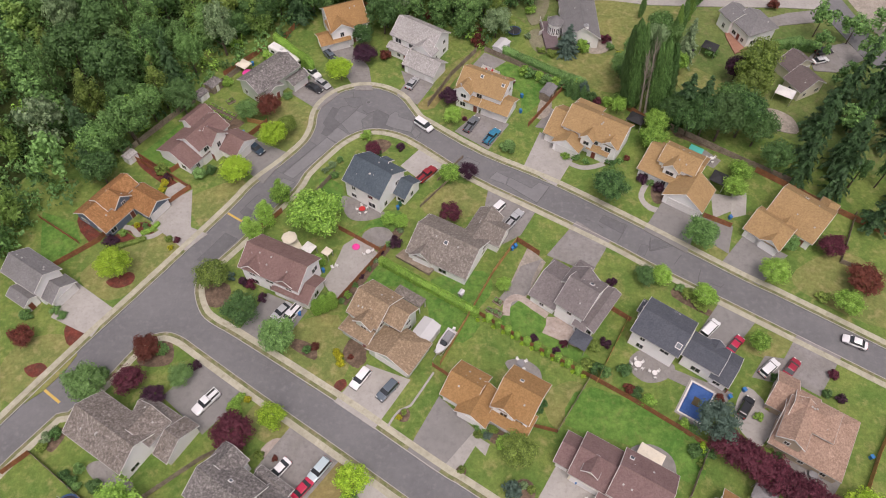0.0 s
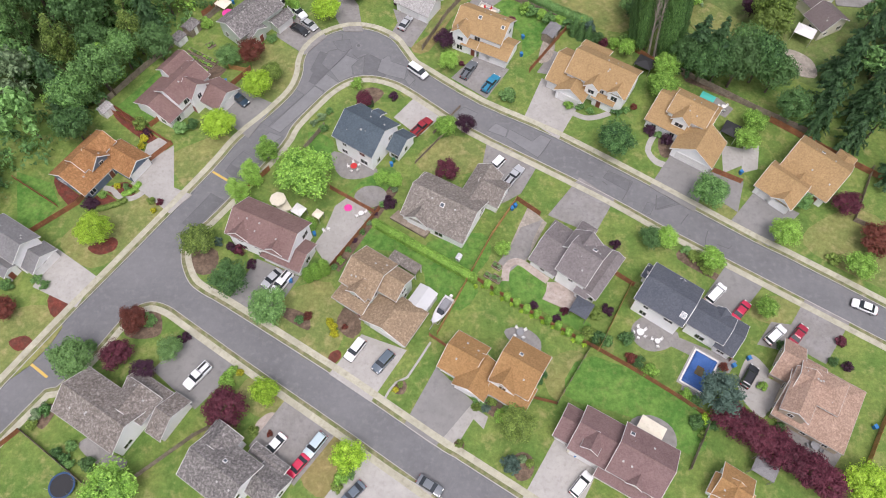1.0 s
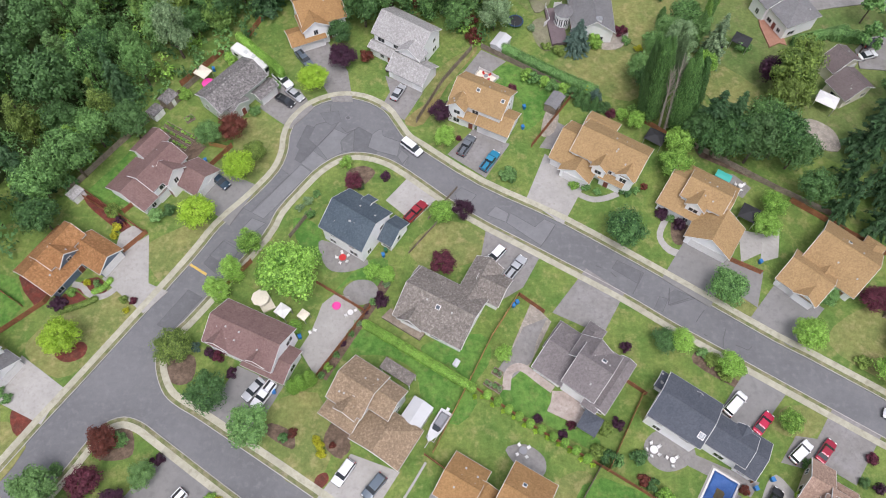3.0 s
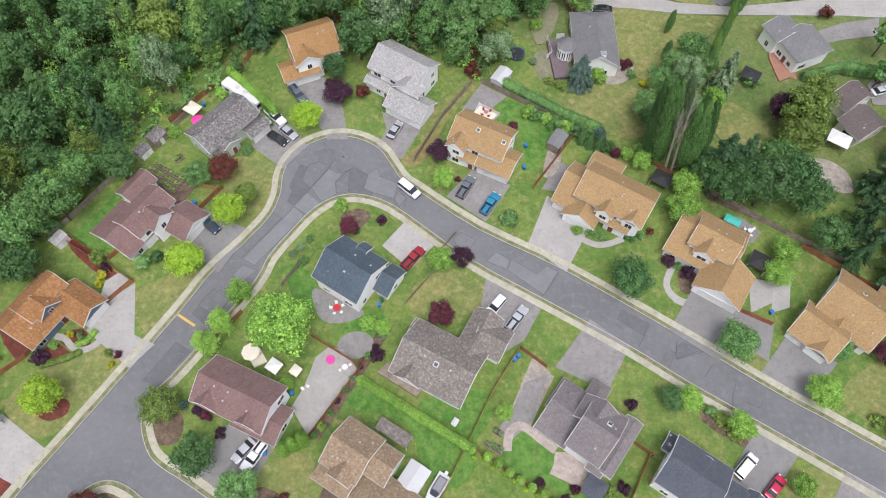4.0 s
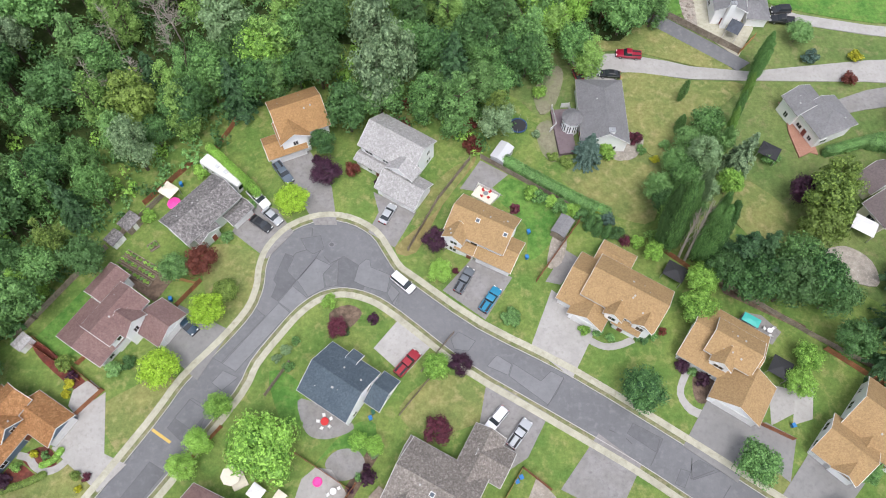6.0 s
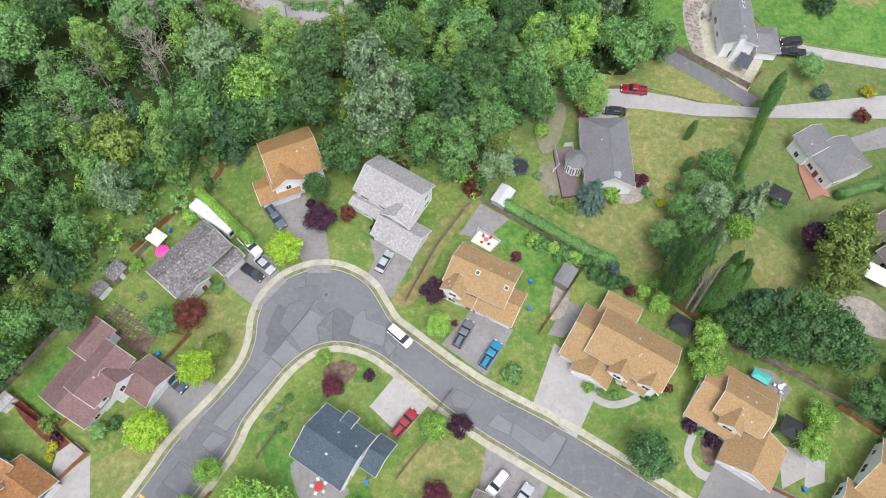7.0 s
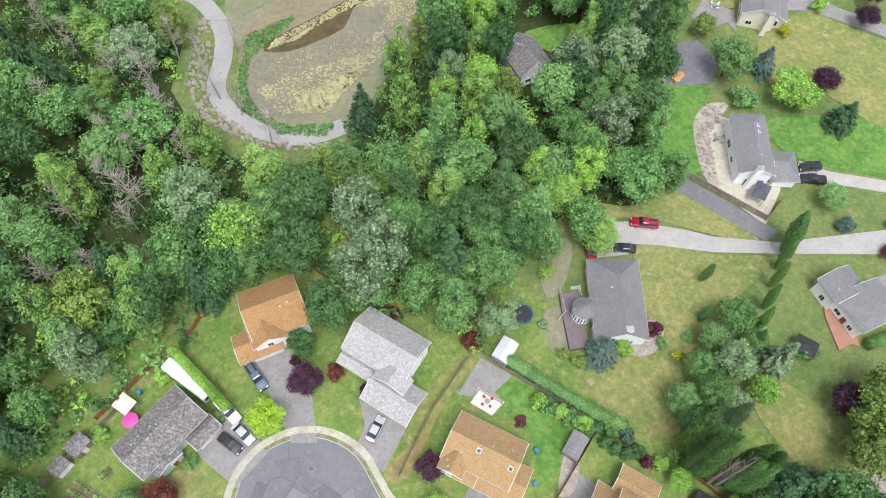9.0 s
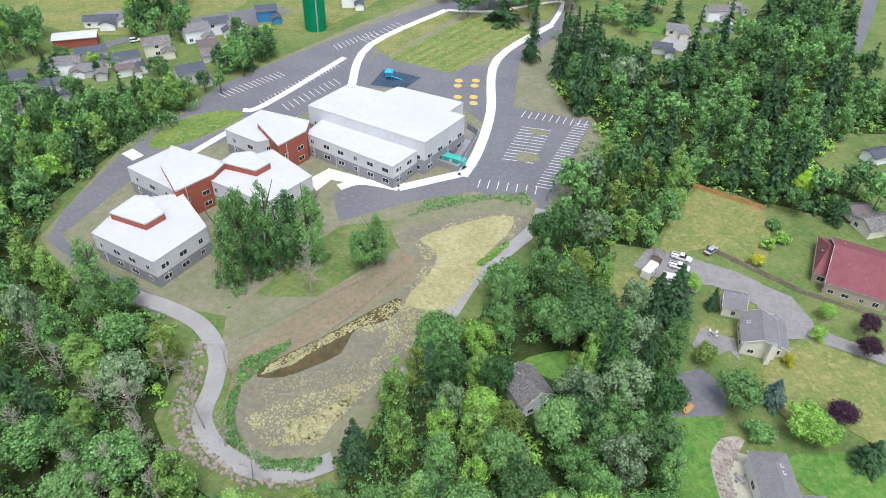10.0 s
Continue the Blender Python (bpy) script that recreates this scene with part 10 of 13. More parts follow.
tree('round', -56.30, -96.06, 4.0, 3.2, 'leaf_rust', 'rust-red leafy garden tree on a lawn', 'tree')
tree('bush', -53.97, -95.79, 2.5, 2.0, 'leaf', 'rounded green shrub in a garden bed', 'shrub')
tree('round', -48.47, -101.70, 4.0, 2.6, 'leaf', 'green leafy garden tree on a lawn', 'tree')
tree('bush', -46.87, -99.02, 2.0, 1.5, 'leaf_plum', 'rounded plum-purple shrub in a garden bed', 'shrub')
tree('round', -30.37, -109.36, 5.0, 3.0, 'leaf_lime', 'yellow-green leafy garden tree on a lawn', 'tree')
tree('round', -36.51, -112.48, 6.0, 4.2, 'leaf_wine', 'wine-red leafy garden tree on a lawn', 'tree')
tree('round', -14.80, -120.19, 5.0, 3.2, 'leaf_lime', 'yellow-green leafy garden tree on a lawn', 'tree')
tree('full', -53.14, -126.29, 7.0, 5.5, 'leaf_bright', 'bright green leafy garden tree on a lawn', 'tree')
tree('bush', 12.51, -120.87, 3.5, 2.3, 'needle_blue', 'rounded blue-green needled shrub in a garden bed', 'shrub')
tree('round', 13.61, -114.25, 4.5, 3.6, 'leaf_olive', 'olive green leafy garden tree on a lawn', 'tree')
tree('round', 48.68, -109.09, 8.0, 4.2, 'needle_blue', 'blue-green needled leafy garden tree on a lawn', 'tree')
tree('round', 50.12, -112.41, 5.5, 3.4, 'leaf_wine', 'wine-red leafy garden tree on a lawn', 'tree')
tree('round', 52.26, -114.03, 5.5, 3.6, 'leaf_wine', 'wine-red leafy garden tree on a lawn', 'tree')
tree('round', 54.60, -116.25, 6.0, 3.8, 'leaf_wine', 'wine-red leafy garden tree on a lawn', 'tree')
tree('round', 57.23, -118.03, 5.5, 3.8, 'leaf_wine', 'wine-red leafy garden tree on a lawn', 'tree')
tree('round', 59.70, -119.85, 5.5, 3.6, 'leaf_wine', 'wine-red leafy garden tree on a lawn', 'tree')
tree('round', 62.12, -121.64, 5.5, 3.6, 'leaf_wine', 'wine-red leafy garden tree on a lawn', 'tree')
tree('round', 64.47, -123.59, 5.5, 3.8, 'leaf_wine', 'wine-red leafy garden tree on a lawn', 'tree')
tree('round', 61.19, -91.91, 4.0, 2.4, 'leaf_bright', 'bright green leafy garden tree on a lawn', 'tree')
tree('round', 52.57, -82.08, 5.0, 2.9, 'leaf_bright', 'bright green leafy garden tree on a lawn', 'tree')
tree('round', 44.25, -77.52, 5.0, 2.6, 'leaf_bright', 'bright green leafy garden tree on a lawn', 'tree')
tree('round', 41.25, -77.41, 4.5, 2.7, 'leaf_dark', 'deep green leafy garden tree on a lawn', 'tree')
tree('full', 54.13, -67.42, 7.0, 4.5, 'leaf', 'green leafy garden tree on a lawn', 'tree')
tree('round', 67.75, -76.18, 6.0, 3.5, 'leaf_bright', 'bright green leafy garden tree on a lawn', 'tree')
tree('full', 36.15, -55.26, 8.0, 4.8, 'leaf_dark', 'deep green leafy garden tree on a lawn', 'tree')
tree('round', 0.87, -50.99, 4.5, 2.8, 'leaf_bright', 'bright green leafy garden tree on a lawn', 'tree')
tree('round', 4.83, -50.85, 5.0, 2.4, 'leaf_plum', 'plum-purple leafy garden tree on a lawn', 'tree')
tree('round', 0.98, -62.05, 4.0, 2.8, 'leaf_wine', 'wine-red leafy garden tree on a lawn', 'tree')
tree('round', -48.20, -32.98, 5.0, 3.2, 'leaf', 'green leafy garden tree on a lawn', 'tree')
tree('round', 82.07, -68.92, 4.5, 3.4, 'leaf_wine', 'wine-red leafy garden tree on a lawn', 'tree')
tree('round', 72.99, -68.23, 4.0, 2.7, 'leaf', 'green leafy garden tree on a lawn', 'tree')
tree('round', 80.79, -83.05, 5.0, 3.3, 'leaf_bright', 'bright green leafy garden tree on a lawn', 'tree')
tree('bush', 77.45, -80.70, 2.2, 2.2, 'leaf_olive', 'rounded olive green shrub in a garden bed', 'shrub')
tree('round', 85.84, -77.42, 5.0, 4.2, 'leaf_rust', 'rust-red leafy garden tree on a lawn', 'tree')
tree('round', 66.99, -48.86, 5.0, 3.0, 'leaf_bright', 'bright green leafy garden tree on a lawn', 'tree')
tree('round', 64.50, -53.67, 5.0, 3.0, 'leaf_bright', 'bright green leafy garden tree on a lawn', 'tree')
tree('round', 48.61, -39.63, 6.0, 3.8, 'leaf_bright', 'bright green leafy garden tree on a lawn', 'tree')
tree('bush', 34.66, -78.19, 2.2, 1.5, 'leaf_plum', 'rounded plum-purple shrub in a garden bed', 'shrub')
tree('bush', 38.11, -103.91, 2.5, 1.9, 'leaf_bright', 'rounded bright green shrub in a garden bed', 'shrub')
tree('full', 70.95, -124.30, 6.5, 5.0, 'leaf_lime', 'yellow-green leafy garden tree on a lawn', 'tree')
tree('bush', -41.16, -80.08, 2.0, 1.3, 'leaf_plum', 'rounded plum-purple shrub in a garden bed', 'shrub')
tree('bush', -39.23, -80.42, 2.0, 1.6, 'leaf_wine', 'rounded wine-red shrub in a garden bed', 'shrub')
tree('bush', -36.56, -83.71, 2.0, 1.3, 'leaf_plum', 'rounded plum-purple shrub in a garden bed', 'shrub')
tree('bush', -43.79, -79.13, 2.5, 1.5, 'needle_blue', 'rounded blue-green needled shrub in a garden bed', 'shrub')
tree('bush', -70.84, -70.73, 2.2, 2.2, 'leaf_plum', 'rounded plum-purple shrub in a garden bed', 'shrub')
tree('bush', -63.58, -54.25, 1.6, 1.4, 'leaf_gold', 'rounded golden yellow shrub in a garden bed', 'shrub')
tree('bush', -63.83, -56.10, 1.4, 1.1, 'leaf_gold', 'rounded golden yellow shrub in a garden bed', 'shrub')
tree('bush', -63.43, -52.92, 2.0, 1.4, 'leaf_plum', 'rounded plum-purple shrub in a garden bed', 'shrub')
tree('bush', -56.01, -51.65, 3.0, 2.4, 'leaf', 'rounded green shrub in a garden bed', 'shrub')
tree('bush', -53.84, -50.67, 2.5, 1.8, 'leaf_dark', 'rounded deep green shrub in a garden bed', 'shrub')
tree('bush', -19.66, -96.30, 1.6, 1.2, 'leaf_gold', 'rounded golden yellow shrub in a garden bed', 'shrub')
tree('bush', -19.34, -97.61, 1.5, 1.1, 'leaf_gold', 'rounded golden yellow shrub in a garden bed', 'shrub')
tree('round', -12.37, -63.99, 3.0, 2.0, 'leaf_bright', 'bright green leafy garden tree on a lawn', 'tree')
tree('round', -9.42, -64.82, 3.5, 2.0, 'leaf_bright', 'bright green leafy garden tree on a lawn', 'tree')
tree('bush', -10.40, -69.69, 2.4, 1.9, 'leaf_plum', 'rounded plum-purple shrub in a garden bed', 'shrub')
tree('column', -25.92, -75.26, 4.0, 1.6, 'leaf_bright', 'tall narrow bright green tree beside a lawn', 'tree')
tree('column', -23.63, -85.93, 5.5, 1.6, 'leaf_bright', 'tall narrow bright green tree beside a lawn', 'tree')
tree('column', -22.20, -85.19, 5.5, 1.6, 'leaf_bright', 'tall narrow bright green tree beside a lawn', 'tree')
tree('column', -25.00, -86.63, 5.0, 1.5, 'leaf_bright', 'tall narrow bright green tree beside a lawn', 'tree')
tree('bush', -24.58, -94.33, 1.5, 1.2, 'leaf_rust', 'rounded rust-red shrub in a garden bed', 'shrub')
tree('bush', -26.07, -94.98, 1.8, 1.4, 'leaf_dark', 'rounded deep green shrub in a garden bed', 'shrub')
tree('bush', 50.05, -80.33, 1.8, 2.0, 'leaf_olive', 'rounded olive green shrub in a garden bed', 'shrub')
tree('bush', 51.41, -82.48, 1.6, 1.6, 'leaf_olive', 'rounded olive green shrub in a garden bed', 'shrub')
tree('bush', 52.35, -83.44, 1.6, 1.6, 'leaf_olive', 'rounded olive green shrub in a garden bed', 'shrub')
tree('bush', 48.60, -79.05, 1.6, 1.6, 'leaf', 'rounded green shrub in a garden bed', 'shrub')
tree('bush', 44.91, -50.03, 2.0, 1.9, 'leaf_plum', 'rounded plum-purple shrub in a garden bed', 'shrub')
tree('bush', 48.19, -52.74, 2.2, 1.8, 'leaf_plum', 'rounded plum-purple shrub in a garden bed', 'shrub')
tree('bush', 46.68, -51.05, 1.6, 1.3, 'leaf', 'rounded green shrub in a garden bed', 'shrub')
tree('bush', -58.79, -121.58, 2.5, 1.9, 'leaf_dark', 'rounded deep green shrub in a garden bed', 'shrub')
tree('bush', -62.53, -118.77, 1.8, 1.4, 'leaf', 'rounded green shrub in a garden bed', 'shrub')
tree('bush', -37.06, -107.30, 1.6, 1.4, 'leaf_bright', 'rounded bright green shrub in a garden bed', 'shrub')
tree('bush', -37.87, -108.55, 1.6, 1.4, 'leaf_bright', 'rounded bright green shrub in a garden bed', 'shrub')
tree('bush', -82.34, -89.12, 2.4, 1.9, 'leaf', 'rounded green shrub in a garden bed', 'shrub')
tree('round', -80.88, -94.09, 3.5, 2.8, 'leaf_rust', 'rust-red leafy garden tree on a lawn', 'tree')
tree('bush', -77.14, -87.43, 1.6, 1.5, 'leaf', 'rounded green shrub in a garden bed', 'shrub')
tree('bush', -75.38, -88.80, 1.5, 1.3, 'leaf', 'rounded green shrub in a garden bed', 'shrub')
tree('bush', 9.46, -110.08, 1.6, 1.2, 'leaf_olive', 'rounded olive green shrub in a garden bed', 'shrub')
tree('bush', 8.45, -111.09, 1.5, 1.2, 'needle_blue', 'rounded blue-green needled shrub in a garden bed', 'shrub')
tree('bush', 6.98, -109.40, 1.5, 1.2, 'leaf', 'rounded green shrub in a garden bed', 'shrub')
tree('bush', 10.89, -112.41, 2.0, 1.5, 'leaf_bright', 'rounded bright green shrub in a garden bed', 'shrub')
tree('bush', 44.92, -113.20, 2.0, 1.5, 'leaf_dark', 'rounded deep green shrub in a garden bed', 'shrub')
tree('bush', 60.77, -103.95, 1.6, 1.4, 'leaf_lime', 'rounded yellow-green shrub in a garden bed', 'shrub')
tree('bush', 74.56, -97.84, 1.8, 1.7, 'leaf_wine', 'rounded wine-red shrub in a garden bed', 'shrub')
tree('bush', 74.42, -102.68, 1.6, 1.4, 'leaf_plum', 'rounded plum-purple shrub in a garden bed', 'shrub')
tree('bush', 72.10, -101.65, 1.6, 1.3, 'leaf_dark', 'rounded deep green shrub in a garden bed', 'shrub')
tree('bush', 63.31, -98.82, 2.0, 1.5, 'leaf', 'rounded green shrub in a garden bed', 'shrub')
tree('bush', 29.38, -93.09, 2.5, 1.9, 'leaf_olive', 'rounded olive green shrub in a garden bed', 'shrub')
tree('bush', 31.65, -92.15, 2.0, 1.5, 'leaf_plum', 'rounded plum-purple shrub in a garden bed', 'shrub')
tree('bush', 17.86, -91.37, 1.6, 1.2, 'leaf_plum', 'rounded plum-purple shrub in a garden bed', 'shrub')
tree('bush', 23.67, -92.43, 1.6, 1.2, 'leaf_wine', 'rounded wine-red shrub in a garden bed', 'shrub')
tree('bush', 21.96, -94.17, 1.6, 1.3, 'leaf_plum', 'rounded plum-purple shrub in a garden bed', 'shrub')
tree('bush', 34.75, -97.95, 2.0, 2.0, 'leaf_dark', 'rounded deep green shrub in a garden bed', 'shrub')
tree('bush', 27.47, -97.03, 2.4, 2.0, 'leaf_olive', 'rounded olive green shrub in a garden bed', 'shrub')
tree('bush', 29.49, -97.89, 2.4, 2.0, 'leaf_dark', 'rounded deep green shrub in a garden bed', 'shrub')
tree('round', 12.21, -79.95, 3.0, 1.8, 'leaf_bright', 'bright green leafy garden tree on a lawn', 'tree')
tree('round', -27.23, -18.53, 6.5, 3.6, 'leaf_lime', 'yellow-green leafy garden tree on a lawn', 'tree')
tree('full', -21.70, -11.79, 5.0, 3.8, 'leaf_plum', 'plum-purple leafy garden tree on a lawn', 'tree')
tree('bush', -16.46, -9.84, 3.0, 2.2, 'leaf_rust', 'rounded rust-red shrub in a garden bed', 'shrub')
tree('bush', -23.91, -7.65, 2.5, 1.6, 'leaf_plum', 'rounded plum-purple shrub in a garden bed', 'shrub')
tree('bush', -11.18, -12.79, 2.2, 1.7, 'leaf_plum', 'rounded plum-purple shrub in a garden bed', 'shrub')
tree('loose', -22.67, -5.18, 6.0, 3.2, 'leaf_dark', 'deep green leafy garden tree on a lawn', 'tree')
tree('loose', -17.47, 0.17, 13.0, 5.5, 'leaf_dark', 'deep green leafy garden tree on a lawn', 'tree')
tree('loose', -11.89, 5.63, 17.0, 6.0, 'leaf_grey', 'silvery green leafy garden tree on a lawn', 'tree')
tree('loose', -8.29, 10.39, 18.0, 5.5, 'leaf_grey', 'silvery green leafy garden tree on a lawn', 'tree')
tree('conifer', 3.57, 8.50, 20.0, 5.5, 'needle', 'dark needled conifer with drooping boughs', 'tree')
tree('full', -24.27, 11.34, 15.0, 6.5, 'leaf_dark', 'deep green leafy garden tree on a lawn', 'tree')
tree('round', -37.29, 14.17, 14.0, 6.0, 'leaf_bright', 'bright green leafy garden tree on a lawn', 'tree')
tree('loose', 12.48, -0.47, 9.0, 4.5, 'leaf_grey', 'silvery green leafy garden tree on a lawn', 'tree')
tree('bush', 7.73, -3.91, 4.0, 2.6, 'leaf_rust', 'rounded rust-red shrub in a garden bed', 'shrub')
tree('bush', -6.75, 1.43, 3.0, 2.4, 'leaf_rust', 'rounded rust-red shrub in a garden bed', 'shrub')
tree('round', -43.27, -31.54, 5.5, 3.4, 'leaf_rust', 'rust-red leafy garden tree on a lawn', 'tree')
tree('round', -38.02, -37.25, 5.0, 2.6, 'leaf_olive', 'olive green leafy garden tree on a lawn', 'tree')
tree('round', -47.12, -52.12, 6.0, 4.0, 'leaf_lime', 'yellow-green leafy garden tree on a lawn', 'tree')
tree('round', 0.33, -26.19, 4.5, 2.8, 'leaf_plum', 'plum-purple leafy garden tree on a lawn', 'tree')
tree('round', 1.29, -32.79, 4.5, 2.7, 'leaf_bright', 'bright green leafy garden tree on a lawn', 'tree')
tree('conifer', 31.10, -6.31, 9.0, 3.6, 'needle_blue', 'blue-green needled conifer with drooping boughs', 'tree')
tree('bush', 35.28, -5.13, 4.0, 2.5, 'leaf_bright', 'rounded bright green shrub in a garden bed', 'shrub')
tree('bush', 42.03, -1.17, 2.6, 2.2, 'leaf_wine', 'rounded wine-red shrub in a garden bed', 'shrub')
tree('full', 73.38, -15.17, 7.0, 4.0, 'leaf_plum', 'plum-purple leafy garden tree on a lawn', 'tree')
tree('loose', 75.23, -19.20, 12.0, 6.0, 'leaf_olive', 'olive green leafy garden tree on a lawn', 'tree')
tree('loose', 73.69, -24.20, 10.0, 5.0, 'leaf_olive', 'olive green leafy garden tree on a lawn', 'tree')
tree('loose', 78.81, -14.43, 11.0, 5.0, 'leaf_olive', 'olive green leafy garden tree on a lawn', 'tree')
tree('bush', 16.10, -18.51, 1.8, 1.5, 'leaf_wine', 'rounded wine-red shrub in a garden bed', 'shrub')
tree('column', 52.91, 9.26, 7.0, 1.1, 'leaf', 'tall narrow green tree beside a lawn', 'tree')
tree('column', 51.15, 1.13, 6.0, 1.2, 'leaf', 'tall narrow green tree beside a lawn', 'tree')
tree('bush', 22.44, 10.45, 2.6, 2.2, 'leaf_bright', 'rounded bright green shrub in a garden bed', 'shrub')
tree('round', -17.23, -43.88, 3.5, 2.3, 'leaf_wine', 'wine-red leafy garden tree on a lawn', 'tree')
tree('bush', -10.88, -41.76, 1.8, 1.5, 'leaf_plum', 'rounded plum-purple shrub in a garden bed', 'shrub')
tree('bush', -19.21, -38.35, 2.4, 2.0, 'leaf_bright', 'rounded bright green shrub in a garden bed', 'shrub')
tree('bush', 32.97, -19.12, 3.0, 1.7, 'leaf_gold', 'rounded golden yellow shrub in a garden bed', 'shrub')
tree('bush', 34.33, -20.89, 3.5, 2.0, 'needle_blue', 'rounded blue-green needled shrub in a garden bed', 'shrub')
tree('bush', 31.81, -20.26, 3.0, 2.0, 'leaf', 'rounded green shrub in a garden bed', 'shrub')
tree('bush', 39.64, -25.71, 3.0, 2.2, 'leaf_bright', 'rounded bright green shrub in a garden bed', 'shrub')
tree('bush', 37.16, -25.31, 2.4, 1.6, 'leaf_wine', 'rounded wine-red shrub in a garden bed', 'shrub')
tree('round', 81.60, 26.53, 5.5, 3.4, 'leaf', 'green leafy garden tree on a lawn', 'tree')
tree('bush', 83.82, 21.33, 3.0, 2.4, 'needle_blue', 'rounded blue-green needled shrub in a garden bed', 'shrub')
tree('bush', 94.35, 21.67, 2.6, 2.2, 'leaf_gold', 'rounded golden yellow shrub in a garden bed', 'shrub')
tree('bush', 91.35, 15.07, 3.0, 2.4, 'leaf_rust', 'rounded rust-red shrub in a garden bed', 'shrub')
tree('round', 43.22, 31.03, 10.0, 5.5, 'leaf', 'green leafy garden tree on a lawn', 'tree')
tree('round', 37.69, 31.16, 11.0, 4.0, 'leaf', 'green leafy garden tree on a lawn', 'tree')
tree('loose', 30.89, 29.77, 12.0, 4.5, 'leaf_bright', 'bright green leafy garden tree on a lawn', 'tree')
tree('bush', 69.32, -5.64, 3.0, 2.5, 'leaf', 'rounded green shrub in a garden bed', 'shrub')
tree('bush', 27.03, -7.20, 2.0, 1.8, 'leaf_olive', 'rounded olive green shrub in a garden bed', 'shrub')
tree('bush', 24.36, -5.96, 1.8, 1.6, 'leaf_olive', 'rounded olive green shrub in a garden bed', 'shrub')
tree('bush', 21.34, -0.37, 1.8, 1.5, 'leaf_grey', 'rounded silvery green shrub in a garden bed', 'shrub')
tree('bush', 48.14, -2.56, 2.0, 1.6, 'leaf', 'rounded green shrub in a garden bed', 'shrub')
tree('bush', 42.96, -3.84, 1.8, 1.5, 'leaf', 'rounded green shrub in a garden bed', 'shrub')
tree('bush', 45.52, -6.19, 1.4, 1.3, 'leaf_gold', 'rounded golden yellow shrub in a garden bed', 'shrub')
tree('bush', -47.25, -10.73, 2.5, 2.0, 'leaf_bright', 'rounded bright green shrub in a garden bed', 'shrub')
tree('bush', -55.96, -21.16, 2.5, 2.2, 'leaf_bright', 'rounded bright green shrub in a garden bed', 'shrub')
tree('bush', -39.98, -25.25, 1.8, 1.8, 'leaf', 'rounded green shrub in a garden bed', 'shrub')
tree('bush', -36.26, -17.99, 1.8, 1.5, 'leaf', 'rounded green shrub in a garden bed', 'shrub')
tree('bush', -16.12, -43.93, 1.8, 1.5, 'leaf_dark', 'rounded deep green shrub in a garden bed', 'shrub')
tree('bush', -25.55, -51.04, 2.0, 1.4, 'leaf', 'rounded green shrub in a garden bed', 'shrub')
tree('bush', 30.32, -43.60, 1.8, 1.8, 'leaf', 'rounded green shrub in a garden bed', 'shrub')
tree('bush', 27.85, -43.62, 1.8, 1.5, 'leaf_bright', 'rounded bright green shrub in a garden bed', 'shrub')
tree('bush', 38.53, -44.99, 1.8, 1.8, 'leaf_dark', 'rounded deep green shrub in a garden bed', 'shrub')
tree('bush', 14.61, -41.40, 3.0, 3.0, 'leaf', 'rounded green shrub in a garden bed', 'shrub')
tree('conifer', 75.09, 61.76, 8.0, 3.2, 'needle_blue', 'blue-green needled conifer with drooping boughs', 'tree')
tree('full', 88.14, 56.79, 6.0, 3.8, 'leaf_plum', 'plum-purple leafy garden tree on a lawn', 'tree')
tree('full', 106.21, 83.64, 6.0, 3.2, 'leaf_plum', 'plum-purple leafy garden tree on a lawn', 'tree')
tree('full', 102.73, 76.24, 6.0, 3.4, 'leaf_plum', 'plum-purple leafy garden tree on a lawn', 'tree')
tree('bush', 93.73, 81.95, 4.0, 2.7, 'leaf_bright', 'rounded bright green shrub in a garden bed', 'shrub')
tree('bush', 83.18, 73.11, 3.5, 2.0, 'leaf_gold', 'rounded golden yellow shrub in a garden bed', 'shrub')
tree('round', 66.36, 60.55, 10.0, 5.6, 'leaf', 'green leafy garden tree on a lawn', 'tree')
tree('round', 79.06, 54.24, 7.0, 5.5, 'leaf_bright', 'bright green leafy garden tree on a lawn', 'tree')
tree('round', 80.89, 51.50, 7.0, 4.5, 'leaf_bright', 'bright green leafy garden tree on a lawn', 'tree')
tree('bush', 69.20, 52.75, 4.0, 4.2, 'leaf', 'rounded green shrub in a garden bed', 'shrub')
tree('conifer', 89.42, 46.63, 8.0, 4.0, 'needle', 'dark needled conifer with drooping boughs', 'tree')
tree('column', 111.93, 141.66, 9.0, 4.5, 'leaf_lime', 'tall narrow yellow-green tree beside a lawn', 'tree')
tree('round', 119.25, 142.20, 6.0, 3.6, 'leaf_plum', 'plum-purple leafy garden tree on a lawn', 'tree')
tree('conifer', 37.63, 231.50, 24.0, 4.5, 'needle', 'dark needled conifer with drooping boughs', 'tree')
tree('bush', 36.79, 233.30, 6.0, 3.5, 'needle', 'rounded dark needled shrub in a garden bed', 'shrub')
tree('conifer', 46.64, 215.94, 26.0, 4.2, 'needle', 'dark needled conifer with drooping boughs', 'tree')
tree('conifer', 51.25, 190.20, 26.0, 4.5, 'needle', 'dark needled conifer with drooping boughs', 'tree')
tree('conifer', 57.66, 206.50, 28.0, 4.5, 'needle', 'dark needled conifer with drooping boughs', 'tree')
tree('conifer', 53.75, 227.21, 24.0, 4.0, 'needle', 'dark needled conifer with drooping boughs', 'tree')
tree('round', 69.94, 203.87, 16.0, 7.0, 'leaf_grey', 'silvery green leafy garden tree on a lawn', 'tree')
tree('round', 68.39, 211.01, 14.0, 6.0, 'leaf_dark', 'deep green leafy garden tree on a lawn', 'tree')
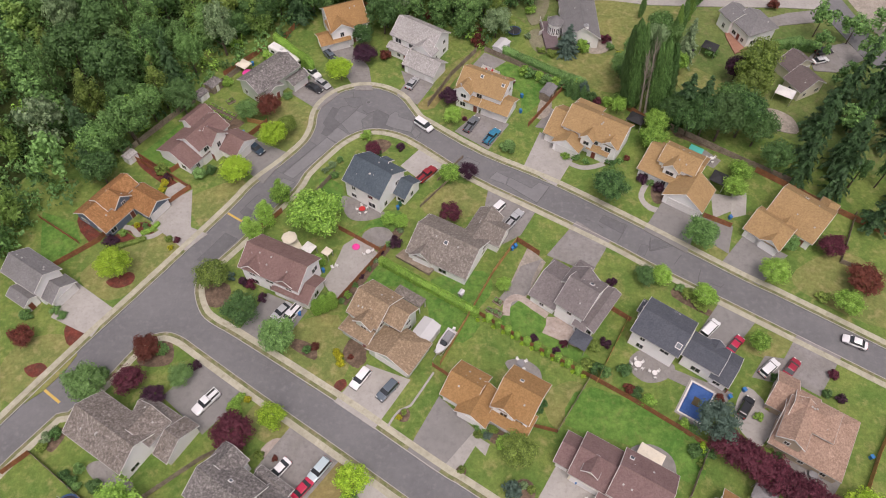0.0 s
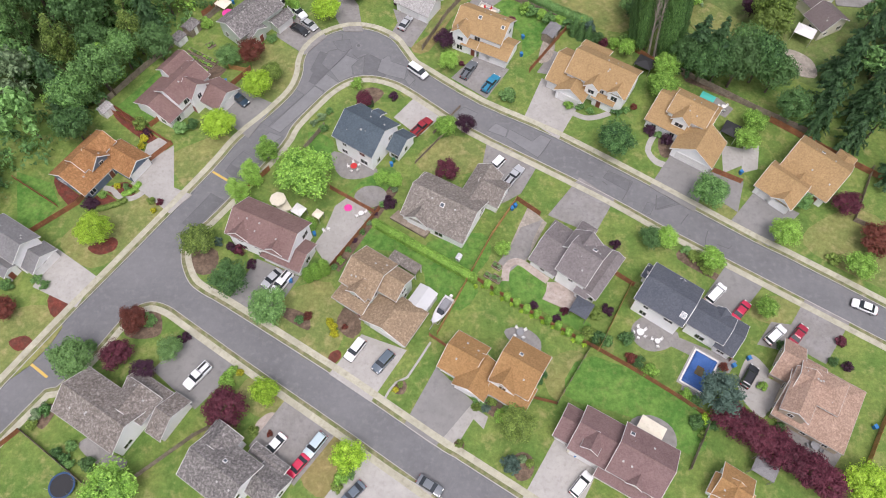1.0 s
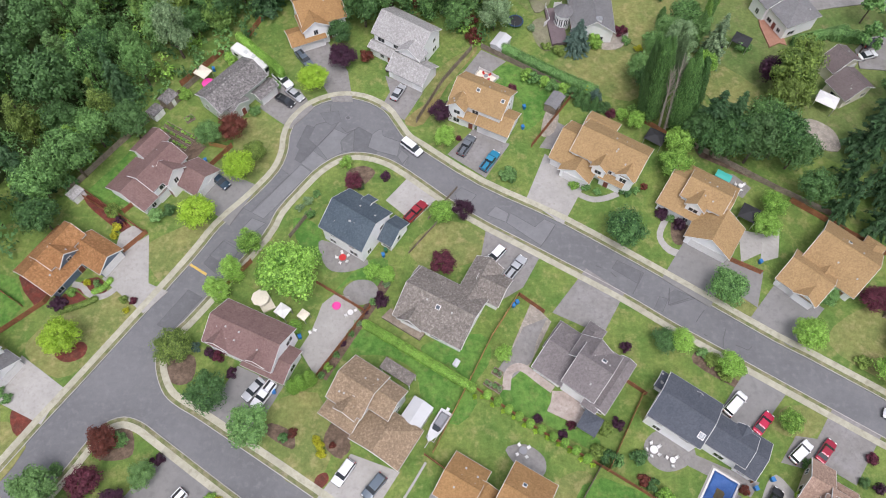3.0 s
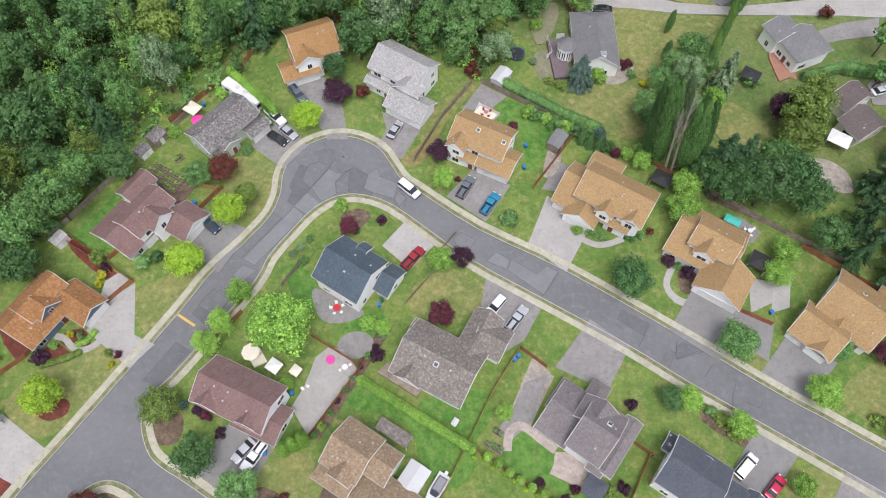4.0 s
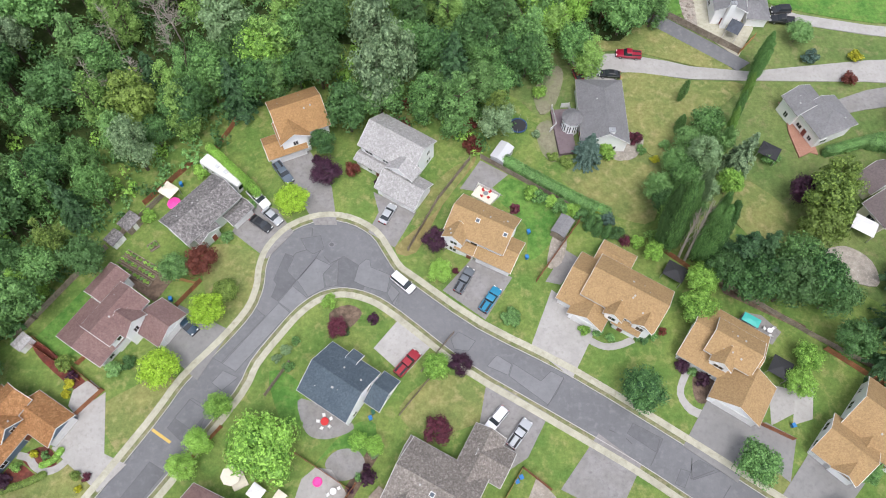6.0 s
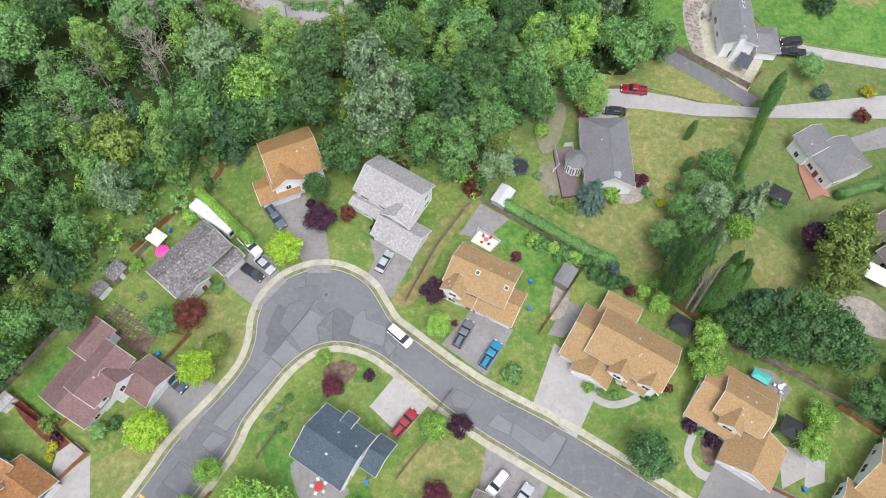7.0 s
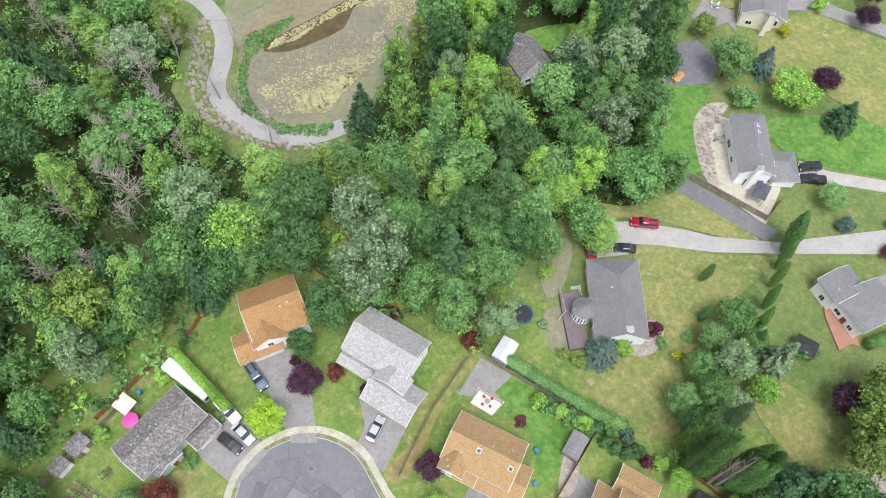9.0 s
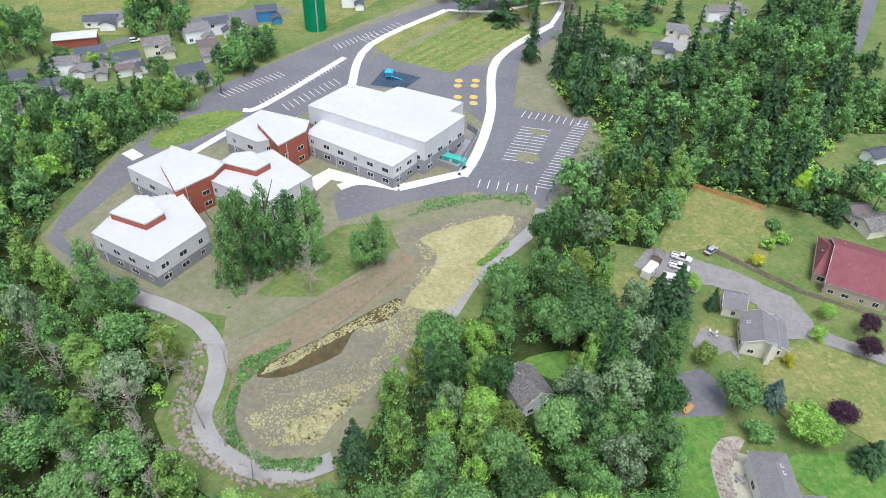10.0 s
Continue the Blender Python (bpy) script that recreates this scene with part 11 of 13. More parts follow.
tree('bush', 62.96, 92.44, 3.5, 2.6, 'leaf_plum', 'rounded plum-purple shrub in a garden bed', 'shrub')
tree('round', 66.54, 96.87, 6.0, 3.0, 'leaf_bright', 'bright green leafy garden tree on a lawn', 'tree')
tree('conifer', 70.50, 91.19, 7.0, 2.0, 'needle', 'dark needled conifer with drooping boughs', 'tree')
tree('conifer', 54.20, 86.58, 15.0, 5.0, 'needle', 'dark needled conifer with drooping boughs', 'tree')
tree('loose', 47.06, 73.44, 12.0, 5.5, 'leaf_grey', 'silvery green leafy garden tree on a lawn', 'tree')
tree('loose', 40.95, 57.43, 15.0, 6.5, 'leaf_grey', 'silvery green leafy garden tree on a lawn', 'tree')
tree('loose', 31.66, 56.66, 13.0, 6.0, 'leaf_grey', 'silvery green leafy garden tree on a lawn', 'tree')
tree('full', 36.47, 77.85, 16.0, 8.0, 'leaf_dark', 'deep green leafy garden tree on a lawn', 'tree')
tree('round', 32.27, 89.75, 15.0, 7.0, 'leaf_dark', 'deep green leafy garden tree on a lawn', 'tree')
tree('round', 87.65, 108.26, 3.5, 2.4, 'leaf_gold', 'golden yellow leafy garden tree on a lawn', 'tree')
tree('round', 98.37, 88.70, 4.5, 2.6, 'leaf_bright', 'bright green leafy garden tree on a lawn', 'tree')
tree('bush', 93.45, 115.82, 4.0, 3.0, 'leaf_bright', 'rounded bright green shrub in a garden bed', 'shrub')
tree('bush', 98.63, 118.84, 3.5, 3.0, 'leaf_bright', 'rounded bright green shrub in a garden bed', 'shrub')
tree('bush', 98.58, 125.33, 3.5, 3.0, 'leaf', 'rounded green shrub in a garden bed', 'shrub')
tree('conifer', -8.04, 57.46, 12.0, 2.2, 'needle', 'dark needled conifer with drooping boughs', 'tree')
tree('conifer', -0.00, 63.79, 15.0, 3.6, 'needle', 'dark needled conifer with drooping boughs', 'tree')
tree('bush', 33.73, 72.66, 3.0, 2.6, 'leaf_olive', 'rounded olive green shrub in a garden bed', 'shrub')
tree('bush', 38.95, 72.94, 3.5, 3.0, 'leaf_bright', 'rounded bright green shrub in a garden bed', 'shrub')
tree('round', 63.62, 73.46, 5.0, 3.4, 'leaf_olive', 'olive green leafy garden tree on a lawn', 'tree')
tree('bush', 61.84, 90.63, 3.0, 2.5, 'leaf_olive', 'rounded olive green shrub in a garden bed', 'shrub')
dead_tree(-56.86, 23.60, 15.0)
dead_tree(-61.95, 8.64, 12.0)
dead_tree(-48.53, 33.49, 13.0)
dead_tree(-59.29, 33.78, 12.0)
dead_tree(-44.11, 65.55, 9.0)
dead_tree(-57.10, 63.60, 12.0)
dead_tree(-68.93, 55.72, 12.0)
dead_tree(-40.76, 47.72, 10.0)
dead_tree(-30.19, 92.87, 16.0)
dead_tree(-64.92, 37.59, 12.0)
dead_tree(-70.31, 7.20, 12.0)
dead_tree(-54.66, 43.94, 12.0)
dead_tree(-86.00, 68.60, 13.0)
dead_tree(-78.89, 62.93, 12.0)
dead_tree(-59.87, 53.60, 14.0)
dead_tree(-46.80, 39.21, 12.0)
dead_tree(-46.16, 52.11, 12.0)
dead_tree(-57.88, 38.55, 13.0)
dead_tree(-77.25, 45.06, 14.0)
dead_tree(-33.42, 39.92, 11.0)
dead_tree(-71.92, 69.61, 12.0)
dead_tree(-51.41, 61.68, 10.0)
dead_tree(-61.06, 26.84, 14.0)
poplar(58.97, -5.31, 11.0, 1.2, 'leaf')
poplar(61.09, -1.39, 12.0, 1.2, 'leaf_fresh')
poplar(63.61, 3.38, 11.0, 1.15, 'leaf')
poplar(66.02, 7.90, 11.0, 1.2, 'leaf_fresh')
poplar(68.14, 11.88, 12.0, 1.3, 'leaf')
poplar(70.07, 15.26, 13.0, 1.9, 'leaf')
poplar(71.72, 17.75, 12.0, 1.8, 'leaf')
poplar(43.77, -26.27, 23.0, 1.9, 'leaf_dark')
poplar(45.26, -27.02, 25.0, 2.0, 'leaf')
poplar(46.72, -26.24, 24.0, 1.8, 'leaf')
poplar(44.98, -23.95, 22.0, 1.9, 'leaf')
poplar(50.15, -28.96, 22.0, 2.0, 'leaf')
poplar(51.64, -29.44, 23.0, 2.1, 'leaf')
poplar(53.45, -27.92, 21.0, 2.0, 'leaf_dark')
poplar(51.62, -26.68, 22.0, 1.9, 'leaf')
poplar(50.34, -19.96, 19.0, 1.9, 'leaf_grey')
dead_poplar(47.41, -28.50, 20.0, 0.0)
dead_poplar(48.58, -28.98, 24.0, 0.8)
dead_poplar(49.51, -27.97, 22.0, 1.7)
tree('conifer', 56.62, -30.27, 14.0, 5.0, 'needle', 'dark drooping conifer behind the back fences', 'tree')
tree('conifer', 61.27, -29.37, 13.0, 4.2, 'needle', 'dark drooping conifer behind the back fences', 'tree')
tree('round', 53.80, -32.54, 10.0, 4.0, 'leaf_dark', 'dark broad tree behind the back fences', 'tree')
tree('full', 67.16, -31.77, 12.5, 5.2, 'leaf', 'dark broad tree behind the back fences', 'tree')
tree('full', 69.43, -35.56, 13.8, 5.6, 'leaf_dark', 'dark broad tree behind the back fences', 'tree')
tree('full', 64.18, -37.01, 13.8, 5.8, 'leaf_dark', 'dark broad tree behind the back fences', 'tree')
tree('full', 60.46, -35.97, 12.5, 5.2, 'leaf_dark', 'dark broad tree behind the back fences', 'tree')
tree('round', 72.53, -38.42, 11.2, 4.7, 'leaf_dark', 'dark broad tree behind the back fences', 'tree')
tree('round', 57.35, -35.44, 10.0, 4.5, 'leaf_dark', 'dark broad tree behind the back fences', 'tree')
tree('round', 50.20, -34.28, 6.5, 3.6, 'leaf_bright', 'green leafy tree among the gardens', 'tree')
tree('round', -40.40, -41.30, 6.5, 3.6, 'leaf_lime', 'yellow-green leafy garden tree on a lawn', 'tree')
tree('round', -37.90, -37.60, 5.0, 2.4, 'leaf_olive', 'small olive green tree beside a yellow-green one', 'tree')
tree('full', 48.60, -14.40, 11.0, 3.8, 'leaf', 'green broad tree of a garden belt', 'tree')
tree('round', 51.90, -16.60, 10.0, 3.4, 'leaf_grey', 'grey-green tree of a garden belt', 'tree')
tree('full', 48.70, -20.40, 11.0, 3.6, 'leaf', 'green broad tree of a garden belt', 'tree')
tree('round', 45.60, -22.20, 9.0, 3.2, 'leaf_fresh', 'fresh green tree of a garden belt', 'tree')
tree('full', 47.60, -9.90, 9.0, 3.2, 'leaf', 'green broad tree of a garden belt', 'tree')
tree('round', 41.80, -28.40, 5.0, 2.3, 'leaf_bright', 'bright green leafy tree beside a fence', 'tree')
tree('bush', 42.60, -24.40, 3.0, 2.0, 'leaf_fresh', 'fresh green shrub at the edge of a garden belt', 'shrub')
tree('round', 44.01, -15.29, 8.0, 3.4, 'leaf', 'green leafy tree among the gardens', 'tree')
tree('round', 44.88, -18.96, 8.0, 3.2, 'leaf_dark', 'green leafy tree among the gardens', 'tree')
tree('loose', 52.86, -9.06, 11.0, 4.2, 'leaf_grey', 'green leafy tree among the gardens', 'tree')
tree('round', 55.76, -0.63, 9.0, 4.2, 'leaf', 'green leafy tree among the gardens', 'tree')
tree('round', 51.31, -4.15, 8.0, 3.4, 'leaf', 'green leafy tree among the gardens', 'tree')
tree('round', 51.92, -9.47, 8.0, 3.0, 'leaf_dark', 'green leafy tree among the gardens', 'tree')
tree('conifer', 61.40, -8.39, 13.0, 3.6, 'leaf_grey', 'pale green conifer among the gardens', 'tree')
tree('round', 58.69, -13.74, 7.0, 3.0, 'leaf_bright', 'green leafy tree among the gardens', 'tree')
tree('loose', 58.30, -4.46, 8.0, 3.0, 'leaf', 'green leafy tree among the gardens', 'tree')
dead_tree(-69.55, 20.11, 13.0)
tree('spire', -3.01, 16.39, 15.0, 4.6, 'leaf_dark', 'deep green leafy garden tree on a lawn', 'tree')
tree('spire', 3.73, 26.76, 14.0, 4.8, 'leaf', 'green leafy garden tree on a lawn', 'tree')
tree('spire', 10.40, 16.64, 15.0, 4.5, 'leaf_dark', 'deep green leafy garden tree on a lawn', 'tree')
tree('round', 9.23, 7.27, 12.0, 5.0, 'leaf', 'green leafy garden tree on a lawn', 'tree')
tree('spire', 15.21, 24.13, 14.0, 4.6, 'leaf', 'green leafy garden tree on a lawn', 'tree')
tree('round', 19.56, 15.40, 12.0, 4.6, 'leaf_dark', 'deep green leafy garden tree on a lawn', 'tree')
tree('spire', 21.28, 30.04, 14.0, 4.6, 'leaf_bright', 'bright green leafy garden tree on a lawn', 'tree')
tree('spire', -0.97, 33.48, 15.0, 5.0, 'leaf', 'green leafy garden tree on a lawn', 'tree')
tree('round', -7.90, 29.42, 14.0, 5.0, 'leaf', 'green leafy garden tree on a lawn', 'tree')
tree('spire', 8.52, 37.26, 14.0, 4.6, 'leaf_bright', 'bright green leafy garden tree on a lawn', 'tree')
tree('spire', 16.20, 36.89, 15.0, 4.4, 'leaf_dark', 'deep green leafy garden tree on a lawn', 'tree')
tree('round', 0.99, 6.87, 11.0, 4.6, 'leaf', 'green leafy garden tree on a lawn', 'tree')
tree('round', 25.55, 26.24, 10.0, 4.0, 'leaf_bright', 'bright green leafy garden tree on a lawn', 'tree')
tree('round', -78.86, -47.13, 11.0, 5.0, 'leaf', 'green leafy garden tree on a lawn', 'tree')
tree('round', -73.98, -41.03, 12.0, 5.0, 'leaf_dark', 'deep green leafy garden tree on a lawn', 'tree')
tree('round', -70.55, -34.64, 11.0, 4.6, 'leaf', 'green leafy garden tree on a lawn', 'tree')
tree('round', -63.35, -32.48, 11.0, 4.4, 'leaf_dark', 'deep green leafy garden tree on a lawn', 'tree')
tree('round', -76.34, -54.79, 10.0, 4.5, 'leaf_dark', 'deep green leafy garden tree on a lawn', 'tree')
tree('spire', -76.86, -44.53, 13.0, 4.0, 'leaf', 'green leafy garden tree on a lawn', 'tree')
tree('spire', -73.19, -37.76, 12.0, 3.6, 'leaf_bright', 'bright green leafy garden tree on a lawn', 'tree')
tree('spire', 4.85, 64.97, 13.0, 4.2, 'leaf', 'green leafy garden tree on a lawn', 'tree')
tree('round', 9.97, 72.25, 12.0, 4.4, 'leaf_bright', 'bright green leafy garden tree on a lawn', 'tree')
tree('spire', 16.50, 76.25, 13.0, 4.0, 'leaf', 'green leafy garden tree on a lawn', 'tree')
tree('round', 30.69, 75.52, 12.0, 4.6, 'leaf', 'green leafy garden tree on a lawn', 'tree')
tree('spire', 37.84, 72.59, 13.0, 4.0, 'leaf_bright', 'bright green leafy garden tree on a lawn', 'tree')
tree('round', 41.59, 65.02, 12.0, 4.6, 'leaf', 'green leafy garden tree on a lawn', 'tree')
tree('spire', 37.99, 53.52, 14.0, 4.2, 'leaf', 'green leafy garden tree on a lawn', 'tree')
tree('round', 10.57, 53.67, 12.0, 4.6, 'leaf_bright', 'bright green leafy garden tree on a lawn', 'tree')
tree('round', 31.09, 52.14, 12.0, 4.6, 'leaf_dark', 'deep green leafy garden tree on a lawn', 'tree')
tree('spire', 2.54, 50.24, 13.0, 4.2, 'leaf_bright', 'bright green leafy garden tree on a lawn', 'tree')
tree('spire', 41.46, 48.16, 14.0, 4.4, 'leaf', 'green leafy garden tree on a lawn', 'tree')
tufts('undergrowth', WOOD, 2600, 1.3, 51, 'leaf', 'low green undergrowth of the wood', 0.0)
tufts('undergrowth', [(-50.28, 87.15), (-40.09, 84.59), (-23.68, 96.26), (-29.58, 97.11)], 160, 0.8, 52, 'leaf', 'weeds on the bank')
tufts('undergrowth', [(38.10, 152.87), (57.60, 182.65), (60.24, 175.07), (38.99, 131.74), (31.94, 128.65)], 160, 0.8, 52, 'leaf', 'weeds on the bank')
tufts('undergrowth', [(-104.99, 166.07), (-89.03, 188.39), (-85.92, 184.45), (-100.38, 155.81)], 160, 0.8, 52, 'leaf', 'weeds on the bank')
tree('round', 74.95, -46.36, 9.0, 4.0, 'leaf_dark', 'deep green leafy garden tree on a lawn', 'tree')
hedge([(-12.98, -74.42), (6.44, -86.15)], 2.4, 1.7, 'leaf_bright', 'tight row of bright green hedge conifers')
hedge([(-45.17, -6.76), (-34.91, -16.34)], 5.0, 2.0, 'leaf_bright', 'row of tall green hedge conifers')
hedge([(14.79, -7.76), (29.87, -17.34), (33.95, -19.22)], 3.0, 2.4, 'leaf', 'tall leafy boundary hedge shrub')
hedge([(82.03, -3.88), (94.30, -0.29)], 2.6, 2.2, 'leaf', 'clipped green hedge shrub in a row')
hedge([(91.44, -1.86), (97.97, -2.79)], 3.0, 2.6, 'leaf', 'clipped green hedge shrub in a row')
for x, y in [(9.14, -87.36), (10.94, -88.60), (12.81, -89.93), (14.57, -91.14), (16.42, -92.35), (18.36, -93.34), (20.28, -94.53), (22.18, -95.60), (24.06, -96.77), (25.81, -98.21)]:
    tree('hedge', x, y, 2.4, 0.8, 'leaf_bright', 'upright oval evergreen shrub beside a cedar fence', 'shrub', 'oval shrubs')
for x, y in [(6.93, -87.58), (8.26, -87.57), (9.97, -88.95), (11.87, -90.05), (13.65, -91.20), (15.51, -92.46), (17.36, -93.56), (19.30, -94.66), (21.23, -95.64), (23.03, -96.81), (24.89, -98.17), (26.87, -99.10)]:
    tree('bush', x, y, 0.9, 0.6, 'leaf_lime', 'low yellow-green shrub between upright evergreens', 'shrub', 'low golden shrubs')
tree('bush', -66.50, -66.25, 1.5, 0.95, 'leaf_gold', 'round clipped golden shrub in a mulch bed', 'shrub')
tree('bush', -64.75, -66.45, 1.5, 0.95, 'leaf', 'round clipped green shrub in a mulch bed', 'shrub')
tree('bush', -69.10, -68.30, 1.5, 1.25, 'leaf_fresh', 'fresh green shrub in a mulch bed beside a house', 'shrub')
tree('bush', -58.90, -69.60, 1.6, 1.2, 'leaf_olive', 'loose olive green shrub at the edge of a driveway', 'shrub')
tree('bush', -57.10, -70.00, 1.5, 1.0, 'leaf_wine', 'wine-red shrub at the edge of a driveway', 'shrub')
tree('bush', -58.10, -71.80, 1.1, 0.85, 'leaf_gold', 'golden shrub at the edge of a lawn', 'shrub')
hedge(rounded([(-70.40, -72.10), (-67.60, -71.15), (-65.90, -70.40), (-64.40, -69.55)], 3, False), 0.95, 1.3, 'leaf_olive', 'low clipped hedge shrub along a mulch bed')
hedge(rounded([(-64.90, -68.05), (-63.32, -67.20), (-62.40, -65.60)], 3, False), 0.9, 1.2, 'leaf_bright', 'low curved clipped hedge shrub by a path')
# ---- fences ----
fence([(-12.48, -70.68), (-21.53, -84.35)], 1.8, 'fence', 'red-brown cedar board fence')
fence([(-22.91, -65.85), (-13.59, -71.50)], 1.8, 'fence', 'red-brown cedar board fence')
fence([(-40.76, -67.55), (-35.95, -61.48)], 1.8, 'fence', 'red-brown cedar board fence')
fence([(15.48, -67.88), (10.19, -76.30), (6.18, -84.37), (-0.33, -97.29)], 1.8, 'fence_new', 'honey-coloured cedar board fence')
fence([(15.48, -67.88), (20.06, -71.42)], 1.8, 'fence', 'red-brown cedar board fence')
fence([(6.94, -85.94), (18.38, -93.61), (28.13, -99.27)], 1.6, 'fence', 'red-brown cedar board fence')
fence([(28.13, -99.27), (21.06, -110.13)], 1.8, 'fence_grey', 'weathered grey board fence')
fence([(28.13, -99.27), (34.40, -103.07), (42.89, -108.69), (47.95, -112.35)], 1.8, 'fence', 'red-brown cedar board fence')
fence([(47.95, -112.35), (43.03, -121.09)], 1.8, 'fence_grey', 'weathered grey board fence')
fence([(33.72, -84.27), (37.28, -86.87)], 1.8, 'fence', 'red-brown cedar board fence')
fence([(36.73, -86.88), (29.31, -100.13)], 1.8, 'fence_new', 'honey-coloured cedar board fence')
fence([(-88.19, -64.71), (-77.85, -71.06)], 1.5, 'fence', 'red-brown cedar board fence')
fence([(-81.17, -77.13), (-73.65, -70.45), (-72.75, -68.54)], 1.6, 'fence', 'red-brown cedar board fence')
fence([(-71.77, -45.98), (-57.97, -55.26)], 1.6, 'fence', 'red-brown cedar board fence')
fence([(-61.19, -59.54), (-57.48, -55.25)], 1.6, 'fence', 'red-brown cedar board fence')
fence([(-62.32, -27.14), (-58.52, -22.64), (-53.64, -15.80)], 1.8, 'fence_grey', 'weathered grey board fence')
fence([(-62.99, -50.72), (-60.30, -47.61), (-57.96, -50.17)], 1.6, 'fence', 'red-brown cedar board fence')
fence([(-47.34, -39.43), (-43.61, -34.41)], 1.7, 'fence', 'red-brown cedar board fence')
fence([(-75.20, -46.10), (-73.78, -43.91), (-67.38, -34.24), (-62.60, -27.70)], 1.8, 'fence_grey', 'weathered grey board fence')
fence([(-73.08, -46.57), (-66.37, -50.71), (-62.14, -53.59)], 1.6, 'fence', 'red-brown cedar board fence')
fence([(7.25, -6.67), (0.69, -16.30), (-4.91, -27.55)], 1.8, 'fence_grey', 'weathered grey board fence')
fence([(9.48, -6.14), (25.46, -16.36), (29.74, -19.41)], 1.8, 'fence_grey', 'weathered grey board fence')
fence([(29.74, -19.41), (21.90, -30.50), (19.66, -33.67)], 1.8, 'fence', 'red-brown cedar board fence')
fence([(44.62, -27.05), (49.75, -31.30)], 1.7, 'fence', 'red-brown cedar board fence')
fence([(54.12, -33.15), (69.36, -43.66), (79.72, -50.01)], 1.8, 'fence_grey', 'weathered grey board fence')
fence([(71.74, -46.52), (86.39, -57.45), (96.42, -64.34)], 1.8, 'fence', 'red-brown cedar board fence')
fence([(91.08, -58.80), (83.91, -71.60), (90.39, -75.15)], 1.5, 'fence_grey', 'weathered grey board fence')
fence([(-72.11, -116.05), (-58.99, -124.78)], 1.6, 'fence_grey', 'weathered grey board fence')
fence([(-75.66, -119.74), (-72.11, -116.05)], 1.6, 'fence', 'red-brown cedar board fence')
fence([(-53.90, -126.34), (-41.98, -116.59), (-39.58, -115.19)], 1.8, 'fence_grey', 'weathered grey board fence')
fence([(-44.89, -4.92), (-38.48, 9.37)], 1.8, 'fence', 'red-brown cedar board fence')
fence([(-27.06, 14.21), (-18.86, 8.35)], 1.8, 'fence', 'red-brown cedar board fence')
fence([(-57.29, -18.14), (-48.45, -7.43)], 1.8, 'fence', 'red-brown cedar board fence')
fence([(80.63, 144.79), (99.15, 133.85)], 1.8, 'fence_new', 'honey-coloured cedar board fence')
fence([(76.32, 114.95), (96.41, 97.43), (113.87, 88.25)], 1.4, 'fence_grey', 'weathered grey board fence')
fence([(49.85, 36.06), (53.86, 33.03), (68.34, 22.78)], 1.9, 'fence_grey', 'weathered grey board fence')
fence([(68.28, 22.48), (72.63, 27.31)], 1.8, 'fence_new', 'honey-coloured cedar board fence')
fence([(53.23, -101.71), (56.12, -97.29)], 1.6, 'fence', 'red-brown cedar board fence')
fence([(73.13, -120.49), (78.21, -112.71), (82.99, -106.54)], 1.8, 'fence_new', 'honey-coloured cedar board fence')
fence([(-5.58, -59.20), (0.90, -50.98)], 1.0, 'fence_grey', 'weathered grey board fence')
fence([(-1.90, -51.43), (3.85, -44.13)], 1.0, 'fence_grey', 'weathered grey board fence')
fence([(-48.49, -34.07), (-44.33, -35.06)], 1.6, 'fence_new', 'honey-coloured cedar board fence')
fence([(57.02, -60.16), (62.49, -62.88)], 1.7, 'fence', 'red-brown cedar board fence')
fence([(-29.18, -56.02), (-25.51, -49.98)], 1.6, 'fence_grey', 'weathered grey board fence')
fence([(-1.79, -97.64), (1.91, -100.12)], 1.7, 'fence', 'red-brown cedar board fence')
fence([(16.59, -109.08), (21.06, -110.13)], 1.7, 'fence', 'red-brown cedar board fence')
# ---- vehicles ----
car('van', 'c_white', -5.68, -34.48, -40.9, 'white passenger van parked along the street kerb')
car('truck', 'c_grey', 5.87, -33.81, 61.3, 'dark grey pickup truck parked on a driveway')
car('truck', 'c_blue', 10.74, -37.67, 57.0, 'bright blue pickup truck parked on a driveway')
car('sedan', 'c_silver', -9.10, -19.72, 63.0, 'silver saloon car parked on a driveway')
car('suv', 'c_navy', -44.85, -43.24, -38.2, 'dark blue-green tall estate car parked on a driveway')
car('truck', 'c_wine', -4.43, -50.01, 50.3, 'dark red pickup truck parked on a driveway')
car('sedan', 'c_silver', -32.23, -86.67, -128.8, 'silver saloon car parked on a driveway')
car('truck', 'c_white', -30.32, -87.71, -122.3, 'white pickup truck parked on a driveway')
car('suv', 'c_white', -15.29, -100.72, -123.9, 'white tall estate car parked on a driveway')
car('suv', 'c_slate', -10.07, -102.95, -128.9, 'slate grey tall estate car parked on a driveway')
car('truck', 'c_white', -43.15, -106.08, -128.1, 'white pickup truck parked on a driveway')
car('sedan', 'c_white', -27.91, -118.15, -128.4, 'white saloon car parked on a driveway')
car('suv', 'c_paleblue', -20.96, -117.96, -125.9, 'pale blue tall estate car parked on a driveway')
car('sedan', 'c_crimson', -23.62, -121.56, -128.4, 'crimson saloon car parked on a driveway')
car('sedan', 'c_slate', -13.96, -125.80, -134.0, 'slate grey saloon car parked on a driveway')
car('sedan', 'c_grey', -1.14, -124.37, -30.3, 'grey saloon car parked along the street kerb')
car('suv', 'c_white', 11.31, -59.78, -130.1, 'white tall estate car parked on a driveway')
car('truck', 'c_silver', 15.15, -62.25, 53.3, 'silver pickup truck parked on a driveway')
car('van', 'c_white', 52.78, -88.46, 44.0, 'white passenger van parked on a driveway')
